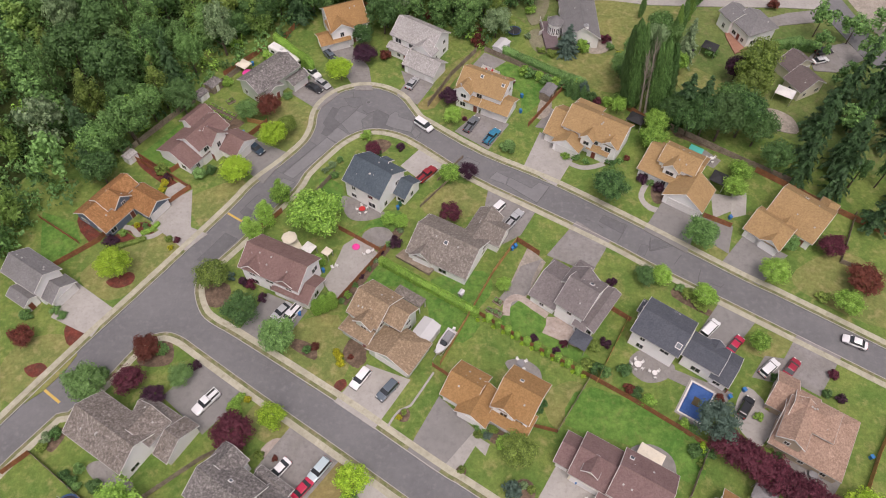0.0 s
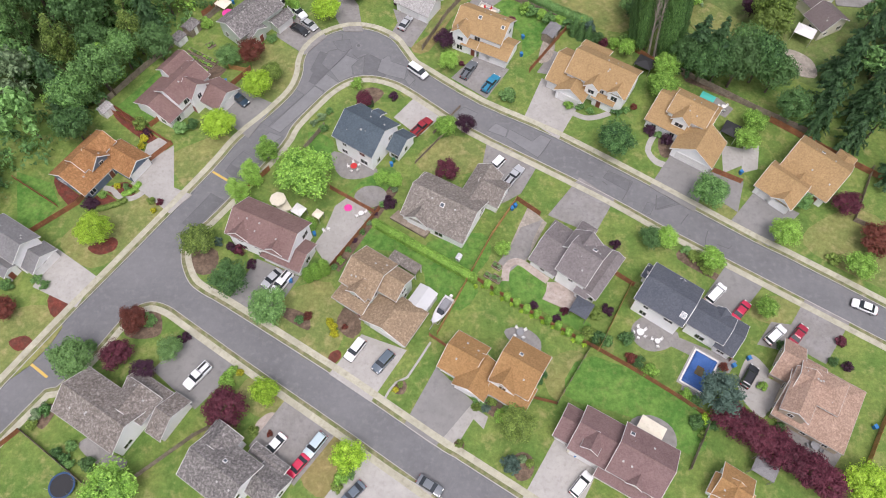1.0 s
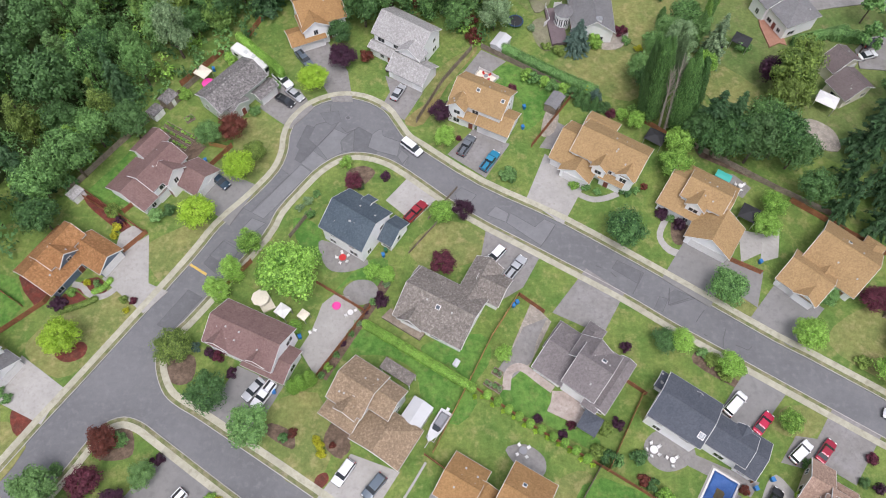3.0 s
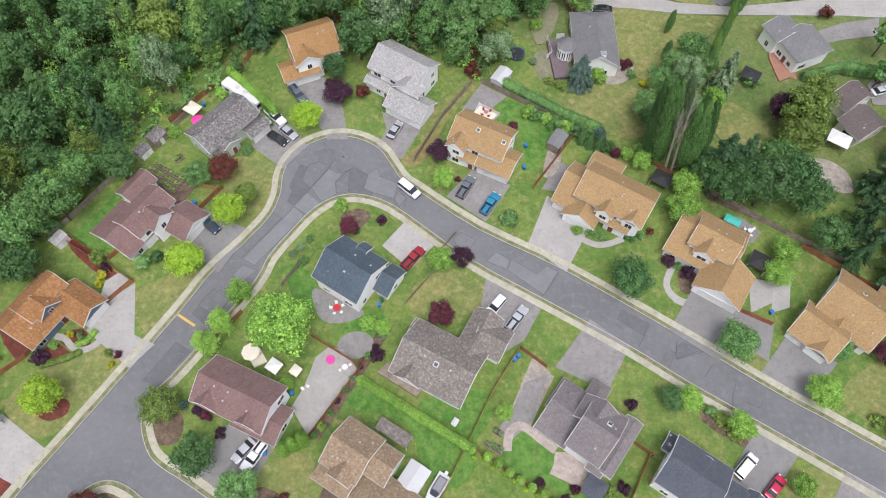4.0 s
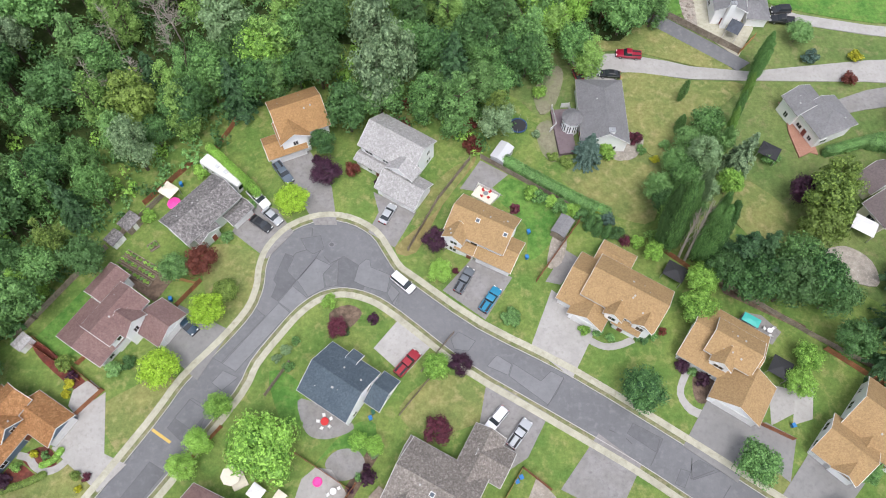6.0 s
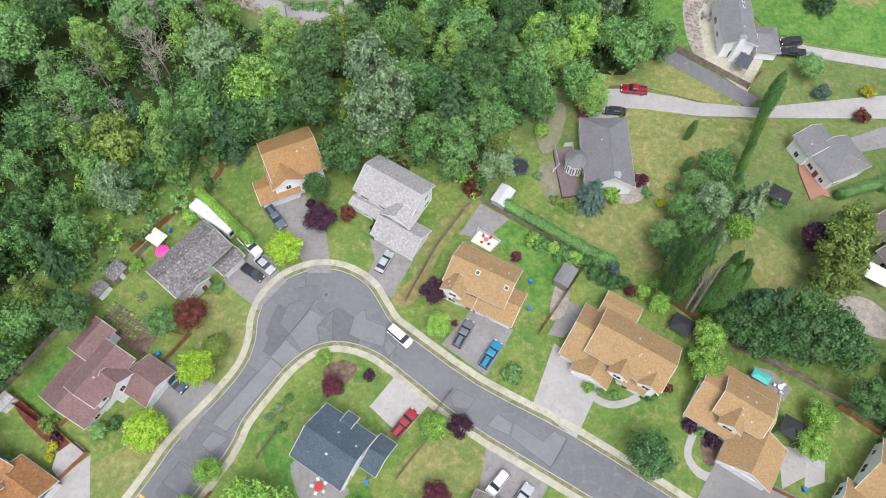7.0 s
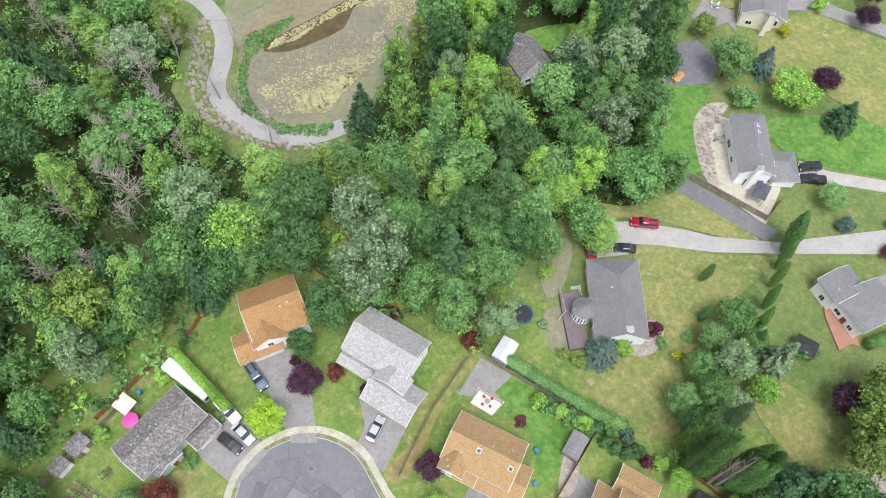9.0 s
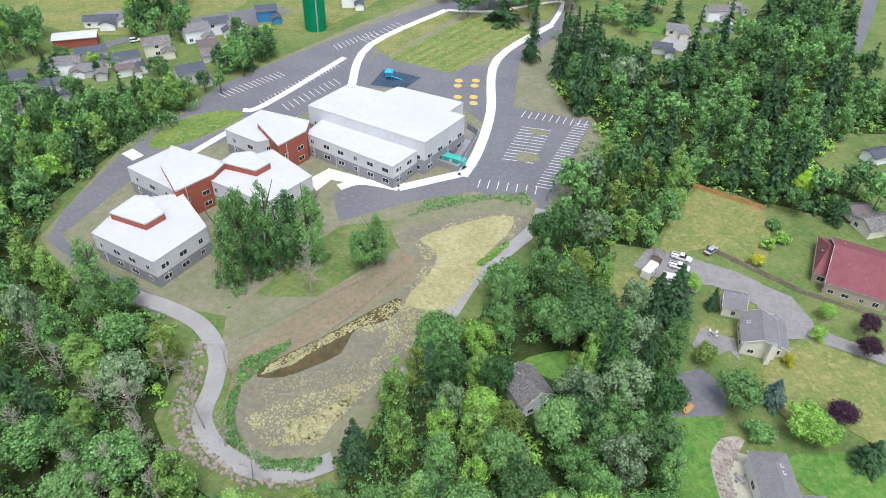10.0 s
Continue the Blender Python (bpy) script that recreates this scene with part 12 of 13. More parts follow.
car('sedan', 'c_crimson', 57.13, -91.82, 46.3, 'crimson saloon car parked on a driveway')
car('suv', 'c_white', 62.56, -96.65, 39.3, 'white tall estate car parked on a driveway')
car('sedan', 'c_red', 66.91, -96.47, 46.8, 'bright red saloon car parked on a driveway')
car('suv', 'c_black', 56.17, -104.69, 53.3, 'black tall estate car parked on a driveway')
car('sedan', 'c_white', 80.77, -90.69, 154.9, 'white saloon car parked along the street kerb')
car('suv', 'c_white', 24.23, -123.79, 48.6, 'white tall estate car parked on a driveway')
car('truck', 'c_white', -34.88, -16.66, -43.6, 'white pickup truck parked on a driveway')
car('sedan', 'c_silver', -31.75, -20.60, -40.9, 'silver saloon car parked on a driveway')
car('sedan', 'c_black', -33.74, -22.29, -34.4, 'black saloon car parked on a driveway')
car('truck', 'c_slate', -30.65, -10.64, -52.5, 'slate grey pickup truck parked on a driveway')
car('truck', 'c_red', 43.18, 21.51, 174.0, 'bright red pickup truck parked on a driveway')
car('sedan', 'c_red', 31.46, 15.20, -75.0, 'bright red saloon car parked on a driveway')
car('sedan', 'c_black', 38.39, 15.87, 176.0, 'black saloon car parked on a driveway')
car('suv', 'c_black', 80.31, 35.49, -174.5, 'black tall estate car parked on a driveway')
car('truck', 'c_black', 80.04, 32.38, 173.2, 'black pickup truck parked on a driveway')
car('sedan', 'c_silver', 34.44, 16.08, 23.9, 'silver saloon car parked on a driveway')
car('truck', 'c_white', 66.38, 106.26, -23.2, 'white pickup truck parked on a driveway')
car('truck', 'c_white', 67.98, 110.05, -25.8, 'white pickup truck parked on a driveway')
car('sedan', 'c_silver', 77.06, 113.53, 40.2, 'silver saloon car parked on a driveway')
car('sedan', 'c_black', -141.28, 224.15, -18.6, 'black saloon car parked on a driveway')
car('suv', 'c_white', -124.90, 239.98, 27.3, 'white tall estate car parked on a driveway')
car('suv', 'c_black', 100.04, -4.01, 16.3, 'black tall estate car parked on a driveway')
car('sedan', 'c_white', 98.03, -7.58, 18.1, 'white saloon car parked on a driveway')
motorhome(-42.24, -11.59, -34.9, 10.1, 'long white motorhome parked behind a house')
motorhome(64.47, 98.85, -19.7, 9.3, 'white motorhome parked on a gravel drive')
motorhome(57.41, 103.22, 51.1, 5.5, 'small white camper beside sheds')
boat(0.42, -92.98, -121.8)
# ---- sheds, canopies and garden things ----
hut('shed', 'pale garden shed with a light roof', 'shed', -73.10, -47.10, 57.5, 3.0, 2.4, 2.0, 0.3, 'r_ash', 'white')
hut('shed', 'weathered grey timber garden shed', 'shed', -58.86, -22.76, 57.5, 3.6, 3.0, 2.2, 0.3, 'r_dgrey', 'fence_grey')
hut('shed', 'small weathered garden shed', 'shed', -61.14, -26.24, 57.5, 3.0, 2.6, 2.0, 0.3, 'r_dgrey', 'white')
hut('shed', 'grey timber garden shed', 'shed', 25.10, -22.73, 57.5, 4.5, 3.0, 2.3, 0.3, 'r_steel', 'fence_grey')
hut('shed', 'pale metal garden shed', 'shed', 13.82, -5.89, 57.5, 4.5, 3.2, 2.4, 0.3, 'membrane', 'panel')
hut('shed', 'white gabled carport shed beside a boat', 'shed', -3.20, -90.98, 57.5, 4.6, 4.0, 2.5, 0.3, 'membrane', 'panel')
hut('shed', 'weathered timber shed in a yard', 'shed', 61.32, 109.44, 57.5, 3.5, 3.0, 2.4, 0.3, 'r_dgrey', 'fence_grey')
hut('shed', 'small white storage box on a lawn', 'shed', 3.63, -81.59, 57.5, 1.4, 1.0, 1.2, 0.3, 'membrane', 'panel')
canopy('gazebo', 'dark-roofed square garden gazebo', 'gazebo', 26.54, -92.51, -32.5, 3.6, 3.6, 2.5, 0.35, M['r_slate2'])
canopy('gazebo', 'white square garden canopy', 'gazebo', -28.40, -72.30, -32.5, 2.5, 2.3, 2.4, 0.35, M['trim'])
canopy('gazebo', 'small cream square garden canopy', 'gazebo', -24.55, -73.00, -32.5, 1.8, 1.8, 2.1, 0.35, M['canvas'])
canopy('awning', 'small teal fabric awning over a patio', 'awning', 58.50, -41.70, -32.5, 3.2, 1.8, 2.1, 0.2, M['teal'])
table_set(62.2, -43.2, 0.5, 'trim', 'trim', 3, 'small white table on a patio')
canopy('gazebo', 'cream canvas patio canopy', 'gazebo', 36.34, -115.32, -32.5, 4.6, 4.2, 2.5, 0.35, M['canvas'])
canopy('gazebo', 'dark fabric garden gazebo', 'gazebo', 61.91, -50.71, -32.5, 3.6, 3.6, 2.5, 0.35, M['dark'])
canopy('gazebo', 'dark fabric-roofed garden gazebo', 'gazebo', 45.71, -32.30, -32.5, 4.0, 3.4, 2.4, 0.35, M['dark'])
canopy('gazebo', 'beige fabric-roofed garden gazebo', 'gazebo', -52.32, -15.96, -32.5, 3.2, 2.8, 2.4, 0.35, M['canvas'])
canopy('gazebo', 'dark slate-roofed pergola on a terrace', 'gazebo', 67.64, 28.29, -32.5, 3.0, 4.0, 2.6, 0.35, M['r_slate2'])
canopy('gazebo', 'white flat patio cover beside a house', 'gazebo', 84.32, -22.09, -32.5, 4.5, 3.6, 2.6, 0.35, M['trim'])
canopy('gazebo', 'grey shingled patio cover beside a house', 'gazebo', 54.99, -121.17, -32.5, 4.0, 3.0, 2.6, 0.35, M['r_steel'])
canopy('gazebo', 'dark fabric-roofed garden gazebo', 'gazebo', 62.10, -6.98, -32.5, 4.0, 3.4, 2.4, 0.35, M['dark'])
canopy('gazebo', 'dark fabric-roofed garden gazebo', 'gazebo', 69.05, -4.86, -32.5, 4.0, 3.4, 2.4, 0.35, M['dark'])
trampoline(-62.32, -125.20, 2.2)
trampoline(17.61, 1.68, 1.9)
table_set(-18.37, -60.51, 0.7, 'redcloth', 'trim', 5, 'round patio table with a red cover')
table_set(37.42, -96.50, 0.7, 'trim', 'trim', 5, 'white round table on a patio')
table_set(40.37, -98.23, 0.5, 'trim', 'trim', 3, 'small white table on a patio')
table_set(65.22, -116.82, 0.8, 'block', 'block', 5, 'round dark patio table with chairs')
table_set(15.04, -96.86, 0.7, 'block', 'trim', 4, 'round dark table on a patio')
table_set(10.39, -14.83, 0.5, 'block', 'redcloth', 4, 'small deck table with red chairs')
table_set(68.51, 82.07, 0.6, 'block', 'trim', 4, 'round dark table on a patio')
table_set(62.21, 42.64, 0.6, 'block', 'block', 4, 'round dark table on a terrace')
parasol(-32.90, -69.70, 1.7, 2.4, 'canvas', 'cream octagonal parasol over a deck')
parasol(-50.89, -18.68, 1.4, 2.2, 'pink', 'bright pink parasol over a terrace')
def raised_bed(x, y, turn, L, W, kinds, label):
    """Four boards round dark soil, with clumps of leafy plants in it."""
    t = tagged(new("raised_bed"), label, "planter", "raised beds")
    m = oriented(x, y, turn, 0.1)
    for q in (-1, 1):
        part("board", Build().box(-L / 2, q * W / 2 - 0.05, 0, L / 2, q * W / 2 + 0.05, 0.36), M["fence_grey"], t).matrix_basis = m
        part("board", Build().box(q * L / 2 - 0.05, 0.05 - W / 2, 0, q * L / 2 + 0.05, W / 2 - 0.05, 0.36), M["fence_grey"], t).matrix_basis = m
    part("soil", Build().box(0.05 - L / 2, 0.05 - W / 2, 0, L / 2 - 0.05, W / 2 - 0.05, 0.28), M["soil"], t, "dark garden soil").matrix_basis = m
    n = max(2, round(L / (W * 0.8)))
    for k in range(n):
        px = (k + 0.5) / n * L - L / 2
        part("plant", shared("bush", kinds[k % len(kinds)], k % 5), None, t, "leafy vegetable plant").matrix_basis = m @ Matrix.Translation((px, 0, 0.25)) @ crown_pose("bush", 0.5, W * 0.46)


for x, y, L, W in [(11.1, -83.1, 1.9, 1.3), (9.4, -85.15, 1.5, 1.1), (10.95, -85.85, 1.9, 1.5)]:
    raised_bed(x, y, -34, L, W, ("leaf", "leaf_grey"), "timber raised bed of green vegetables beside a fence")
for k in range(3):
    for j in range(2):
        raised_bed(-57.8 + 3.7 * j + 0.74 * (k - 1), -30.8 - 2.1 * j + 1.29 * (k - 1), -29.7, 4.0, 1.05, ("leaf_bright", "leaf_bright", "leaf"), "long timber raised bed of vegetables on a lawn")
raised_bed(-53.95, -27.2, 40, 1.9, 1.6, ("leaf_fresh",), "square pale timber raised bed on a lawn")
bin_at(-10.54, -59.85, 20, 'bin_blue', 'blue wheelie bin beside a house')
bin_at(-10.11, -58.84, 20, 'bin_green', 'green wheelie bin beside a house')
bin_at(15.15, -69.48, 20, 'bin_blue', 'blue wheelie bin beside a house')
bin_at(14.43, -70.16, 20, 'bin_blue', 'blue wheelie bin beside a house')
bin_at(23.64, -118.99, 20, 'bin_blue', 'blue wheelie bin beside a house')
bin_at(53.73, -102.69, 20, 'bin_blue', 'blue wheelie bin beside a house')
bin_at(56.79, -101.25, 20, 'bin_blue', 'blue wheelie bin beside a house')
bin_at(-25.06, -76.75, 20, 'bin_blue', 'blue wheelie bin beside a house')
bin_at(76.56, -113.51, 20, 'bin_blue', 'blue wheelie bin beside a house')
bin_at(-28.62, -87.07, 20, 'bin_blue', 'blue wheelie bin beside a house')
bin_at(18.00, -28.84, 20, 'bin_blue', 'blue wheelie bin beside a house')
bin_at(-48.62, -38.22, 20, 'bin_blue', 'blue wheelie bin beside a house')
bin_at(62.90, -60.51, 20, 'bin_blue', 'blue wheelie bin beside a house')
bin_at(18.58, -23.39, 20, 'bin_blue', 'blue wheelie bin beside a house')
bin_at(-50.76, -13.61, 20, 'bin_blue', 'blue wheelie bin beside a house')
def covered_pool(x, y, turn):
    """A pool under a sagging, wrinkled cover tied down along a pale edge."""
    t = tagged(new("covered_pool"), "rectangular garden pool under a wrinkled blue tarpaulin", "pool")
    m = oriented(x, y, turn, 0.1)
    part("surround", Build().box(-4.0, -2.7, 0, 4.0, 2.7, 0.12), M["concrete"], t).matrix_basis = m
    rnd, nx, ny = random.Random(9), 26, 18
    v = []
    for i in range(nx + 1):
        for j in range(ny + 1):
            u, w = 2 * i / nx - 1, 2 * j / ny - 1
            edge = max(abs(u), abs(w))
            sag = 0.30 - 0.22 * (1 - u * u) * (1 - w * w) + 0.05 * math.sin(9 * u + 5 * w) * edge + rnd.uniform(-0.035, 0.035) * edge
            v.append((3.35 * u + rnd.uniform(-0.06, 0.06) * edge, 2.05 * w + rnd.uniform(-0.06, 0.06) * edge, 0.14 + (0.0 if edge > 0.99 else sag)))
    f = [(i * (ny + 1) + j, (i + 1) * (ny + 1) + j, (i + 1) * (ny + 1) + j + 1, i * (ny + 1) + j + 1) for i in range(nx) for j in range(ny)]
    part("tarpaulin", Build().add(v, f), M["tarp_blue"], t, smooth=True).matrix_basis = m
    for s_ in (-1, 1):
        part("coping", Build().box(-3.6, s_ * 2.25 - 0.14, 0.1, 3.6, s_ * 2.25 + 0.14, 0.3), M["trim"], t, "white pool coping").matrix_basis = m
        part("coping", Build().box(s_ * 3.55 - 0.14, -2.1, 0.1, s_ * 3.55 + 0.14, 2.1, 0.3), M["trim"], t, "white pool coping").matrix_basis = m
    part("puddle", Build().box(-0.9, -0.8, 0.2, 0.9, 0.7, 0.262), M["water"], t, "brown puddle on the cover").matrix_basis = m


covered_pool(47.41, -103.71, 57.5)
turret = tagged(new("turret"), "round turret with a conical grey shingle roof", "turret")
part("wall", Build().tube((0, 0, 0), (0, 0, 4.4), 1.9, 1.9, 10), M["white"], turret).matrix_basis = pose(28.44, 1.51, 0)
part("roof", Build().tube((0, 0, 4.35), (0, 0, 6.2), 2.3, 0.05, 10), M["r_steel"], turret).matrix_basis = pose(28.44, 1.51, 0)
for k in range(10):
    part("window", Build().box(-0.35, 1.78, 1.2, 0.35, 1.86, 3.2), M["glass"], turret).matrix_basis = pose(28.44, 1.51, 0, 0, 0, 36 * k + 18)
slab('deck', [(24.77, 5.78), (28.60, 6.24), (28.82, 1.67), (29.46, -4.66), (25.85, -5.33), (25.15, 0.97)], 0.900, 'deckwood', 'raised brown timber deck', 'deck', 0, 'structure')
slab('deck', [(-10.27, -72.77), (-8.64, -71.02), (-1.69, -75.22), (-3.11, -77.17)], 0.800, 'fence_grey', 'weathered timber deck', 'deck', 0, 'structure')
slab('deck', [(75.59, 5.34), (77.64, 4.05), (80.09, -3.01), (76.25, -4.95), (75.33, 1.40)], 0.300, 'brick_red', 'red terrace', 'terrace', 0, 'structure')
slab('deck', [(7.45, -14.99), (9.11, -12.86), (13.05, -15.27), (11.17, -17.27)], 0.500, 'canvas', 'pale timber deck', 'deck', 0, 'structure')
fence([(8.03, -14.35), (8.93, -12.45), (13.20, -15.11), (11.64, -16.87)], 1.0, 'trim', 'white painted railing round a deck')
fence([(24.96, 6.66), (25.59, 2.06), (24.36, 0.75)], 1.6, 'trim', 'white painted railing round a deck')
fence([(27.07, 7.09), (28.71, 7.25), (28.95, 4.33)], 1.6, 'trim', 'white painted railing round a deck')
hut('playhouse', 'orange timber play structure on the court', 'playhouse', 55.93, 59.34, 40, 3.2, 1.6, 1.0, 0.3, 'fence_new', 'fence_new')
pool = tagged(new('paddling_pool'), 'round pink paddling pool on a patio', 'paddling pool')
part('floor', Build().tube((-18.88, -70.39, 0.12), (-18.88, -70.39, 0.22), 0.62, 0.62, 16), M['pink'], pool)
for k in range(14):
    a, b = 2 * math.pi * k / 14, 2 * math.pi * (k + 1) / 14
    part('ring', Build().tube((-18.88 + 0.7 * math.cos(a), -70.39 + 0.7 * math.sin(a), 0.30), (-18.88 + 0.7 * math.cos(b), -70.39 + 0.7 * math.sin(b), 0.30), 0.15, 0.15, 8), M['pink'], pool)
chair(-23.3, -75.9, 30, 'trim', 'white plastic garden chair on a concrete yard', 'garden chairs')
chair(-22.4, -75.4, 75, 'trim', 'white plastic garden chair on a concrete yard', 'garden chairs')
table_set(-16.1, -71.9, 0.55, 'trim', 'trim', 2, 'small white table in the corner of a yard')
slab('deck', [(-34.2, -69.3), (-31.9, -68.2), (-30.2, -70.9), (-32.4, -72.0)], 0.45, 'canvas', 'pale timber deck behind a house', 'deck', 0, 'structure')
# ---- far houses beyond the school ----
house('far two-storey house with a grey shingle roof', 'r_slate2', 'white', [(-152.99, 197.43, 5.2, 10.1, 7.2, 20.0, 'gg', 0.45, -0.05), (-148.17, 194.40, 2.8, 6.1, 5.1, 110.0, 'gg', 0.45, -0.05)], (), (), (), 1, (), 'house', 60, True)
house('far two-storey house with a grey shingle roof', 'r_steel', 'cream', [(-145.74, 176.67, 5.2, 10.1, 7.2, 30.0, 'gg', 0.45, -0.05), (-140.46, 174.53, 2.8, 6.1, 5.1, 120.0, 'gg', 0.45, -0.05)], (), (), (), 1, (), 'house', 61, True)
house('far two-storey house with a grey shingle roof', 'r_slate2', 'greywall', [(-135.99, 193.61, 5.2, 10.1, 7.2, 15.0, 'gg', 0.45, -0.05), (-131.44, 190.17, 2.8, 6.1, 5.1, 105.0, 'gg', 0.45, -0.05)], (), (), (), 1, (), 'house', 62, True)
house('far single-storey house with a grey shingle roof', 'r_brown', 'white', [(-140.25, 191.18, 3.0, 7.0, 5.6, 15.0, 'gg', 0.45, -0.05), (-135.70, 187.73, 2.8, 4.8, 3.5, 105.0, 'gg', 0.45, -0.05)], (), (), (), 1, (), 'house', 63, True)
house('far two-storey house with a grey shingle roof', 'r_dgrey', 'white', [(-139.71, 210.58, 5.2, 10.9, 7.2, 20.0, 'gg', 0.45, -0.05), (-134.88, 207.54, 2.8, 6.1, 5.5, 110.0, 'gg', 0.45, -0.05)], (), (), (), 1, (), 'house', 64, True)
house('far two-storey house with a grey shingle roof', 'r_slate2', 'cream', [(-133.94, 220.03, 5.2, 11.7, 7.2, 25.0, 'gg', 0.45, -0.05), (-128.87, 217.43, 2.8, 6.1, 5.9, 115.0, 'gg', 0.45, -0.05)], (), (), (), 1, (), 'house', 65, True)
house('far single-storey house with a grey shingle roof', 'r_steel', 'greywall', [(-130.69, 210.07, 3.0, 9.4, 7.2, 20.0, 'gg', 0.45, -0.05), (-125.86, 207.04, 2.8, 6.1, 4.7, 110.0, 'gg', 0.45, -0.05)], (), (), (), 1, (), 'house', 66, True)
house('far two-storey house with a grey shingle roof', 'r_slate2', 'white', [(-119.07, 215.98, 5.2, 10.1, 8.0, 30.0, 'gg', 0.45, -0.05), (-113.79, 213.83, 2.8, 6.8, 5.1, 120.0, 'gg', 0.45, -0.05)], (), (), (), 1, (), 'house', 67, True)
house('far single-storey house with a grey shingle roof', 'r_brown', 'white', [(-118.28, 210.91, 3.0, 7.0, 5.6, 30.0, 'gg', 0.45, -0.05), (-113.00, 208.76, 2.8, 4.8, 3.5, 120.0, 'gg', 0.45, -0.05)], (), (), (), 1, (), 'house', 68, True)
house('far two-storey house with a grey shingle roof', 'r_dgrey', 'cream', [(-112.24, 230.09, 5.2, 10.9, 8.0, 25.0, 'gg', 0.45, -0.05), (-107.17, 227.49, 2.8, 6.8, 5.5, 115.0, 'gg', 0.45, -0.05)], (), (), (), 1, (), 'house', 69, True)
house('far two-storey house with a grey shingle roof', 'r_slate2', 'greywall', [(-92.28, 207.03, 5.2, 10.9, 8.0, 30.0, 'gg', 0.45, -0.05), (-87.00, 204.88, 2.8, 6.8, 5.5, 120.0, 'gg', 0.45, -0.05)], (), (), (), 1, (), 'house', 70, True)
house('far two-storey house with a grey shingle roof', 'r_steel', 'white', [(-100.62, 244.56, 5.2, 10.9, 8.0, 30.0, 'gg', 0.45, -0.05), (-95.34, 242.41, 2.8, 6.8, 5.5, 120.0, 'gg', 0.45, -0.05)], (), (), (), 1, (), 'house', 71, True)
house('far two-storey house with a grey shingle roof', 'r_slate2', 'white', [(-93.98, 252.28, 5.2, 10.1, 7.2, 25.0, 'gg', 0.45, -0.05), (-88.91, 249.68, 2.8, 6.1, 5.1, 115.0, 'gg', 0.45, -0.05)], (), (), (), 1, (), 'house', 72, True)
house('far single-storey house with a grey shingle roof', 'r_brown', 'cream', [(-93.82, 234.89, 3.0, 7.8, 6.4, 25.0, 'gg', 0.45, -0.05), (-88.74, 232.29, 2.8, 5.4, 3.9, 115.0, 'gg', 0.45, -0.05)], (), (), (), 1, (), 'house', 73, True)
house('far single-storey house with a grey shingle roof', 'r_dgrey', 'greywall', [(-89.90, 226.00, 3.0, 7.8, 6.4, 25.0, 'gg', 0.45, -0.05), (-84.82, 223.40, 2.8, 5.4, 3.9, 115.0, 'gg', 0.45, -0.05)], (), (), (), 1, (), 'house', 74, True)
house('far single-storey house with a grey shingle roof', 'r_slate2', 'white', [(-144.50, 256.33, 3.0, 14.0, 7.2, 10.0, 'gg', 0.45, -0.05), (-140.27, 252.50, 2.8, 6.1, 7.0, 100.0, 'gg', 0.45, -0.05)], (), (), (), 1, (), 'house', 75, True)
house('far single-storey house with a grey shingle roof', 'r_steel', 'white', [(-139.54, 260.51, 3.0, 14.0, 7.2, 15.0, 'gg', 0.45, -0.05), (-134.99, 257.07, 2.8, 6.1, 7.0, 105.0, 'gg', 0.45, -0.05)], (), (), (), 1, (), 'house', 76, True)
house('far two-storey house with a grey shingle roof', 'r_slate2', 'bluefar', [(-76.15, 267.72, 5.2, 9.4, 7.2, 20.0, 'gg', 0.45, -0.05), (-71.33, 264.69, 2.8, 6.1, 4.7, 110.0, 'gg', 0.45, -0.05)], (), (), (), 1, (), 'house', 77, True)
house('far single-storey house with a grey shingle roof', 'r_brown', 'greywall', [(-80.75, 253.29, 3.0, 7.8, 6.4, 20.0, 'gg', 0.45, -0.05), (-75.92, 250.25, 2.8, 5.4, 3.9, 110.0, 'gg', 0.45, -0.05)], (), (), (), 1, (), 'house', 78, True)
house('far two-storey house with a grey shingle roof', 'r_dgrey', 'white', [(-84.56, 250.58, 5.2, 8.6, 6.4, 20.0, 'gg', 0.45, -0.05), (-79.73, 247.55, 2.8, 5.4, 4.3, 110.0, 'gg', 0.45, -0.05)], (), (), (), 1, (), 'house', 79, True)
house('far two-storey house with a grey shingle roof', 'r_slate2', 'white', [(-41.05, 287.27, 5.2, 9.4, 7.2, 10.0, 'gg', 0.45, -0.05), (-36.82, 283.45, 2.8, 6.1, 4.7, 100.0, 'gg', 0.45, -0.05)], (), (), (), 1, (), 'house', 80, True)
house('far single-storey house with a grey shingle roof', 'r_steel', 'cream', [(105.70, 265.75, 3.0, 9.4, 7.2, -15.0, 'gg', 0.45, -0.05), (107.91, 260.49, 2.8, 6.1, 4.7, 75.0, 'gg', 0.45, -0.05)], (), (), (), 1, (), 'house', 81, True)
house('far single-storey house with a grey shingle roof', 'r_slate2', 'greywall', [(94.39, 245.70, 3.0, 8.6, 6.4, -15.0, 'gg', 0.45, -0.05), (96.60, 240.45, 2.8, 5.4, 4.3, 75.0, 'gg', 0.45, -0.05)], (), (), (), 1, (), 'house', 82, True)
house('far single-storey house with a grey shingle roof', 'r_brown', 'white', [(70.01, 242.81, 3.0, 11.7, 8.0, 20.0, 'gg', 0.45, -0.05), (74.83, 239.78, 2.8, 6.8, 5.9, 110.0, 'gg', 0.45, -0.05)], (), (), (), 1, (), 'house', 83, True)
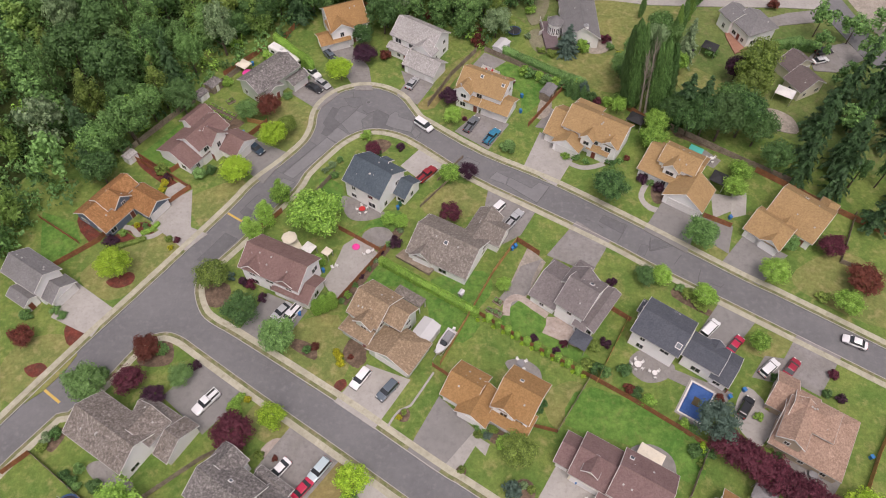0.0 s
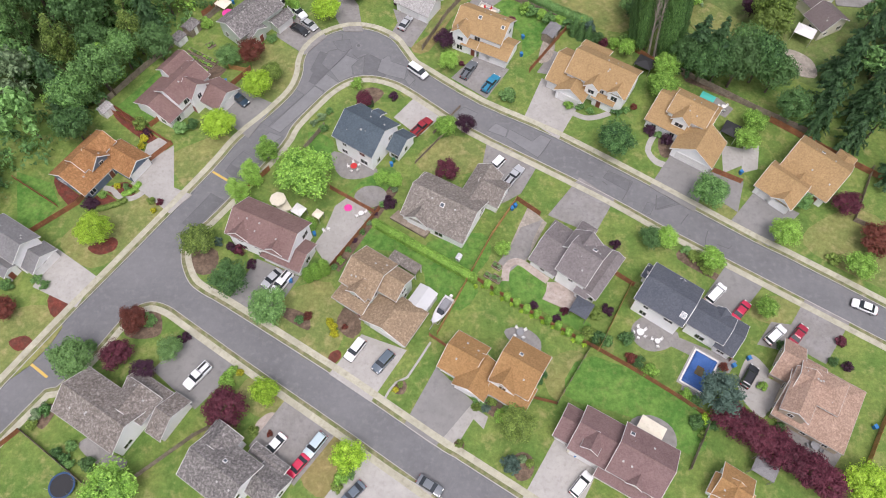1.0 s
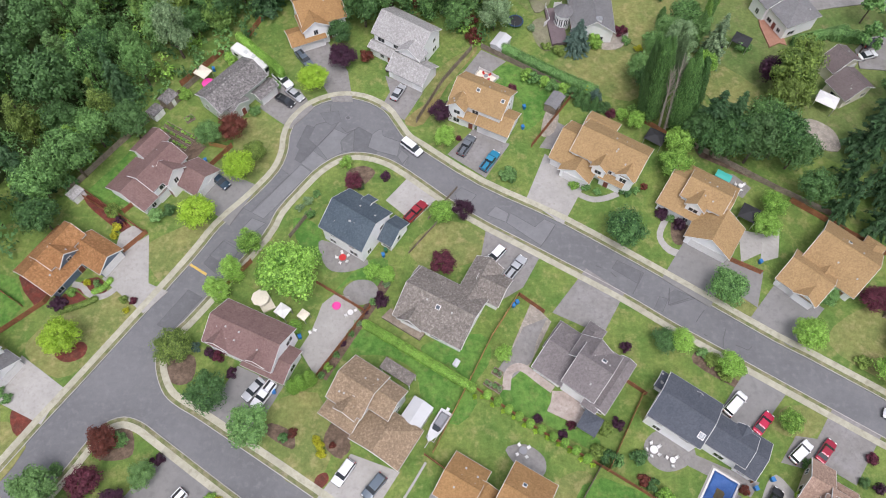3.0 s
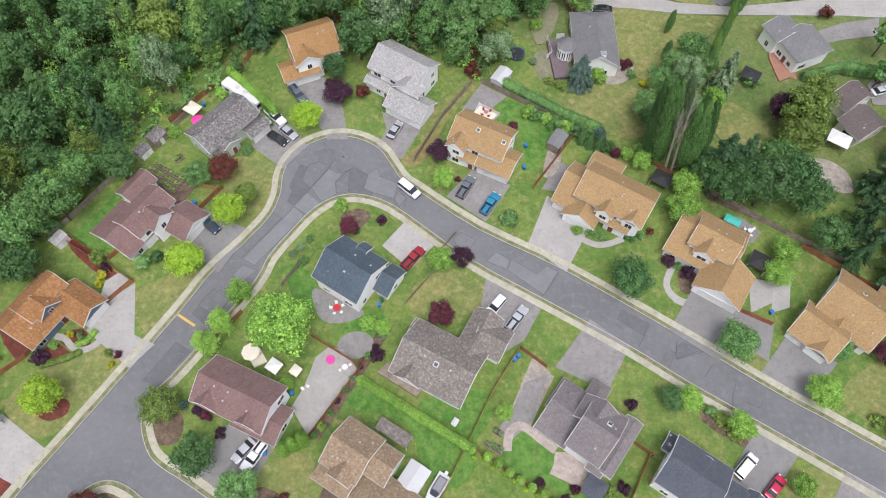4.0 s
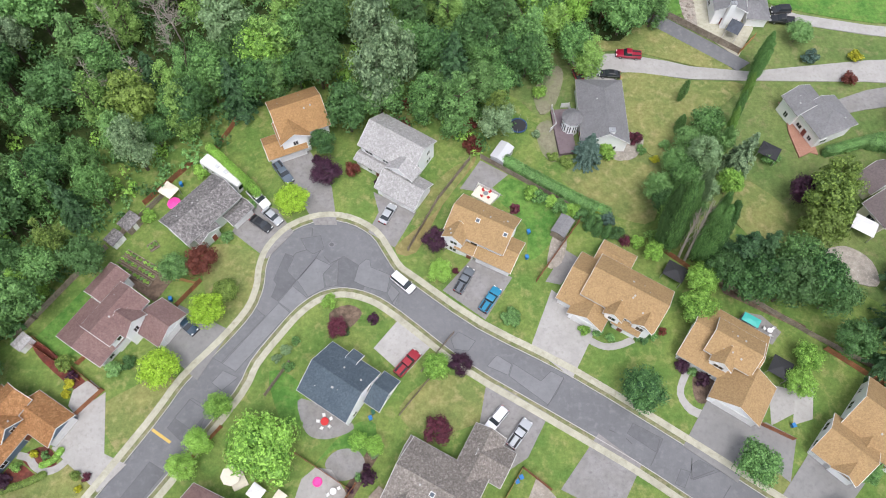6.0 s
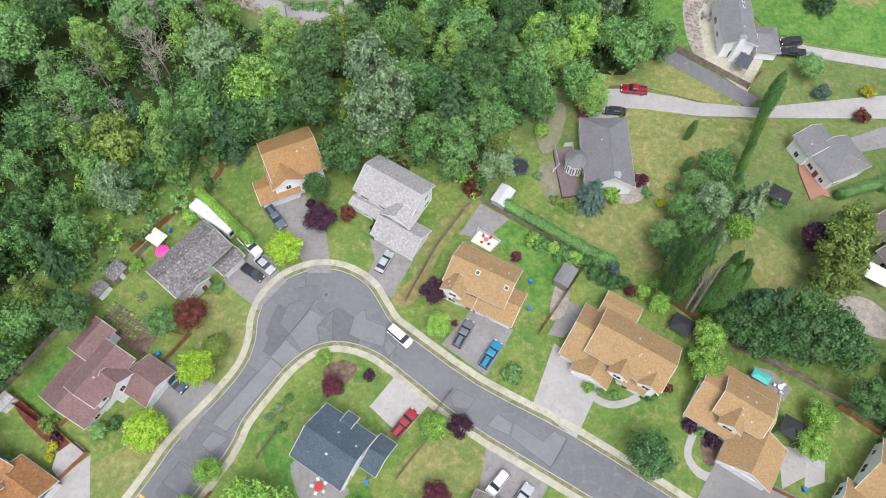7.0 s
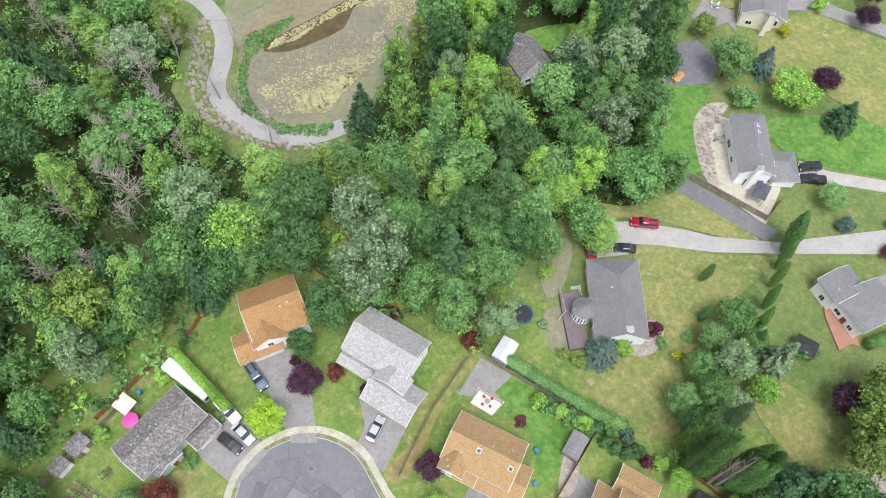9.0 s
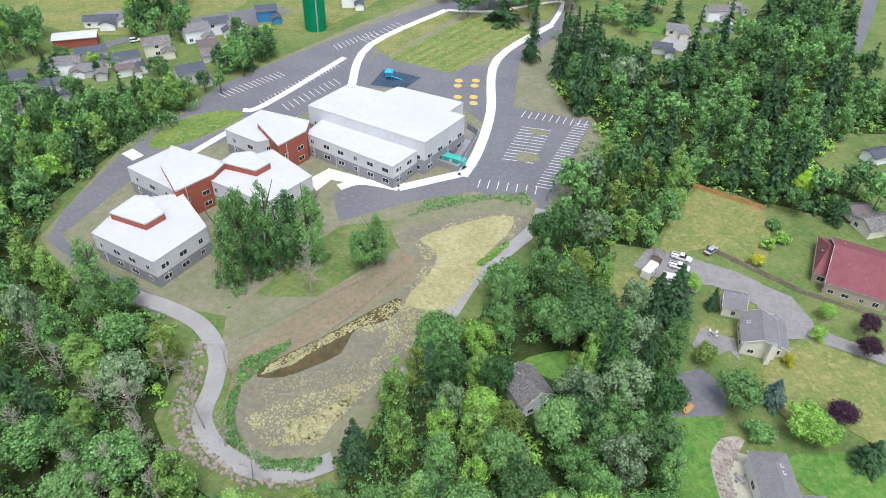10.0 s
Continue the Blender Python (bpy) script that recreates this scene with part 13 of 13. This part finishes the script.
house('far two-storey house with a grey shingle roof', 'r_dgrey', 'white', [(128.63, 283.81, 5.2, 10.9, 7.2, 5.0, 'gg', 0.45, -0.05), (132.51, 279.63, 2.8, 6.1, 5.5, 95.0, 'gg', 0.45, -0.05)], (), (), (), 1, (), 'house', 84, True)
house('far two-storey house with a grey shingle roof', 'r_slate2', 'cream', [(176.98, 292.74, 5.2, 10.1, 7.2, 10.0, 'gg', 0.45, -0.05), (181.21, 288.91, 2.8, 6.1, 5.1, 100.0, 'gg', 0.45, -0.05)], (), (), (), 1, (), 'house', 85, True)
house('far single-storey house with a grey shingle roof', 'r_steel', 'greywall', [(140.93, 295.61, 3.0, 6.2, 4.8, 0.0, 'gg', 0.45, -0.05), (144.43, 291.11, 2.8, 4.1, 3.1, 90.0, 'gg', 0.45, -0.05)], (), (), (), 1, (), 'house', 86, True)
house('far single-storey house with a grey shingle roof', 'r_slate2', 'white', [(147.14, 164.02, 3.0, 9.4, 6.4, 20.0, 'gg', 0.45, -0.05), (151.96, 160.99, 2.8, 5.4, 4.7, 110.0, 'gg', 0.45, -0.05)], (), (), (), 1, (), 'house', 87, True)
house('far single-storey house with a grey shingle roof', 'r_brown', 'white', [(125.63, 132.26, 3.0, 7.0, 5.6, 10.0, 'gg', 0.45, -0.05), (129.86, 128.43, 2.8, 4.8, 3.5, 100.0, 'gg', 0.45, -0.05)], (), (), (), 1, (), 'house', 88, True)
house('far single-storey house with a grey shingle roof', 'r_dgrey', 'cream', [(128.29, 125.80, 3.0, 10.9, 8.0, 15.0, 'gg', 0.45, -0.05), (132.83, 122.36, 2.8, 6.8, 5.5, 105.0, 'gg', 0.45, -0.05)], (), (), (), 1, (), 'house', 89, True)
house('far single-storey house with a grey shingle roof', 'r_slate2', 'greywall', [(168.32, 282.41, 3.0, 6.2, 5.6, 20.0, 'gg', 0.45, -0.05), (173.15, 279.38, 2.8, 4.8, 3.1, 110.0, 'gg', 0.45, -0.05)], (), (), (), 1, (), 'house', 90, True)
house('far single-storey house with a grey shingle roof', 'r_steel', 'white', [(174.78, 266.60, 3.0, 7.0, 5.6, 20.0, 'gg', 0.45, -0.05), (179.60, 263.56, 2.8, 4.8, 3.5, 110.0, 'gg', 0.45, -0.05)], (), (), (), 1, (), 'house', 91, True)
house('long barn with a white metal roof and red walls', 'membrane', 'redbrick', [(-146.86, 235.90, 4.0, 17, 8, 18, 'gg', 0.2, -0.05)], (), (), (), 0, (), 'barn', 99, True)


# ---- every grouped thing gets its own base point ----
bpy.context.view_layer.update()
for ob in [o for o in scene.objects if o.type == "EMPTY" and o.parent is None and o.children and o.location.length == 0]:
    xs = [o.matrix_world @ Vector(c) for o in ob.children_recursive if o.type == "MESH" for c in o.bound_box]
    p = Vector(((min(v.x for v in xs) + max(v.x for v in xs)) / 2, (min(v.y for v in xs) + max(v.y for v in xs)) / 2, 0.0))
    for c in ob.children:
        c.matrix_parent_inverse = Matrix.Translation(-p)
    ob.location = p
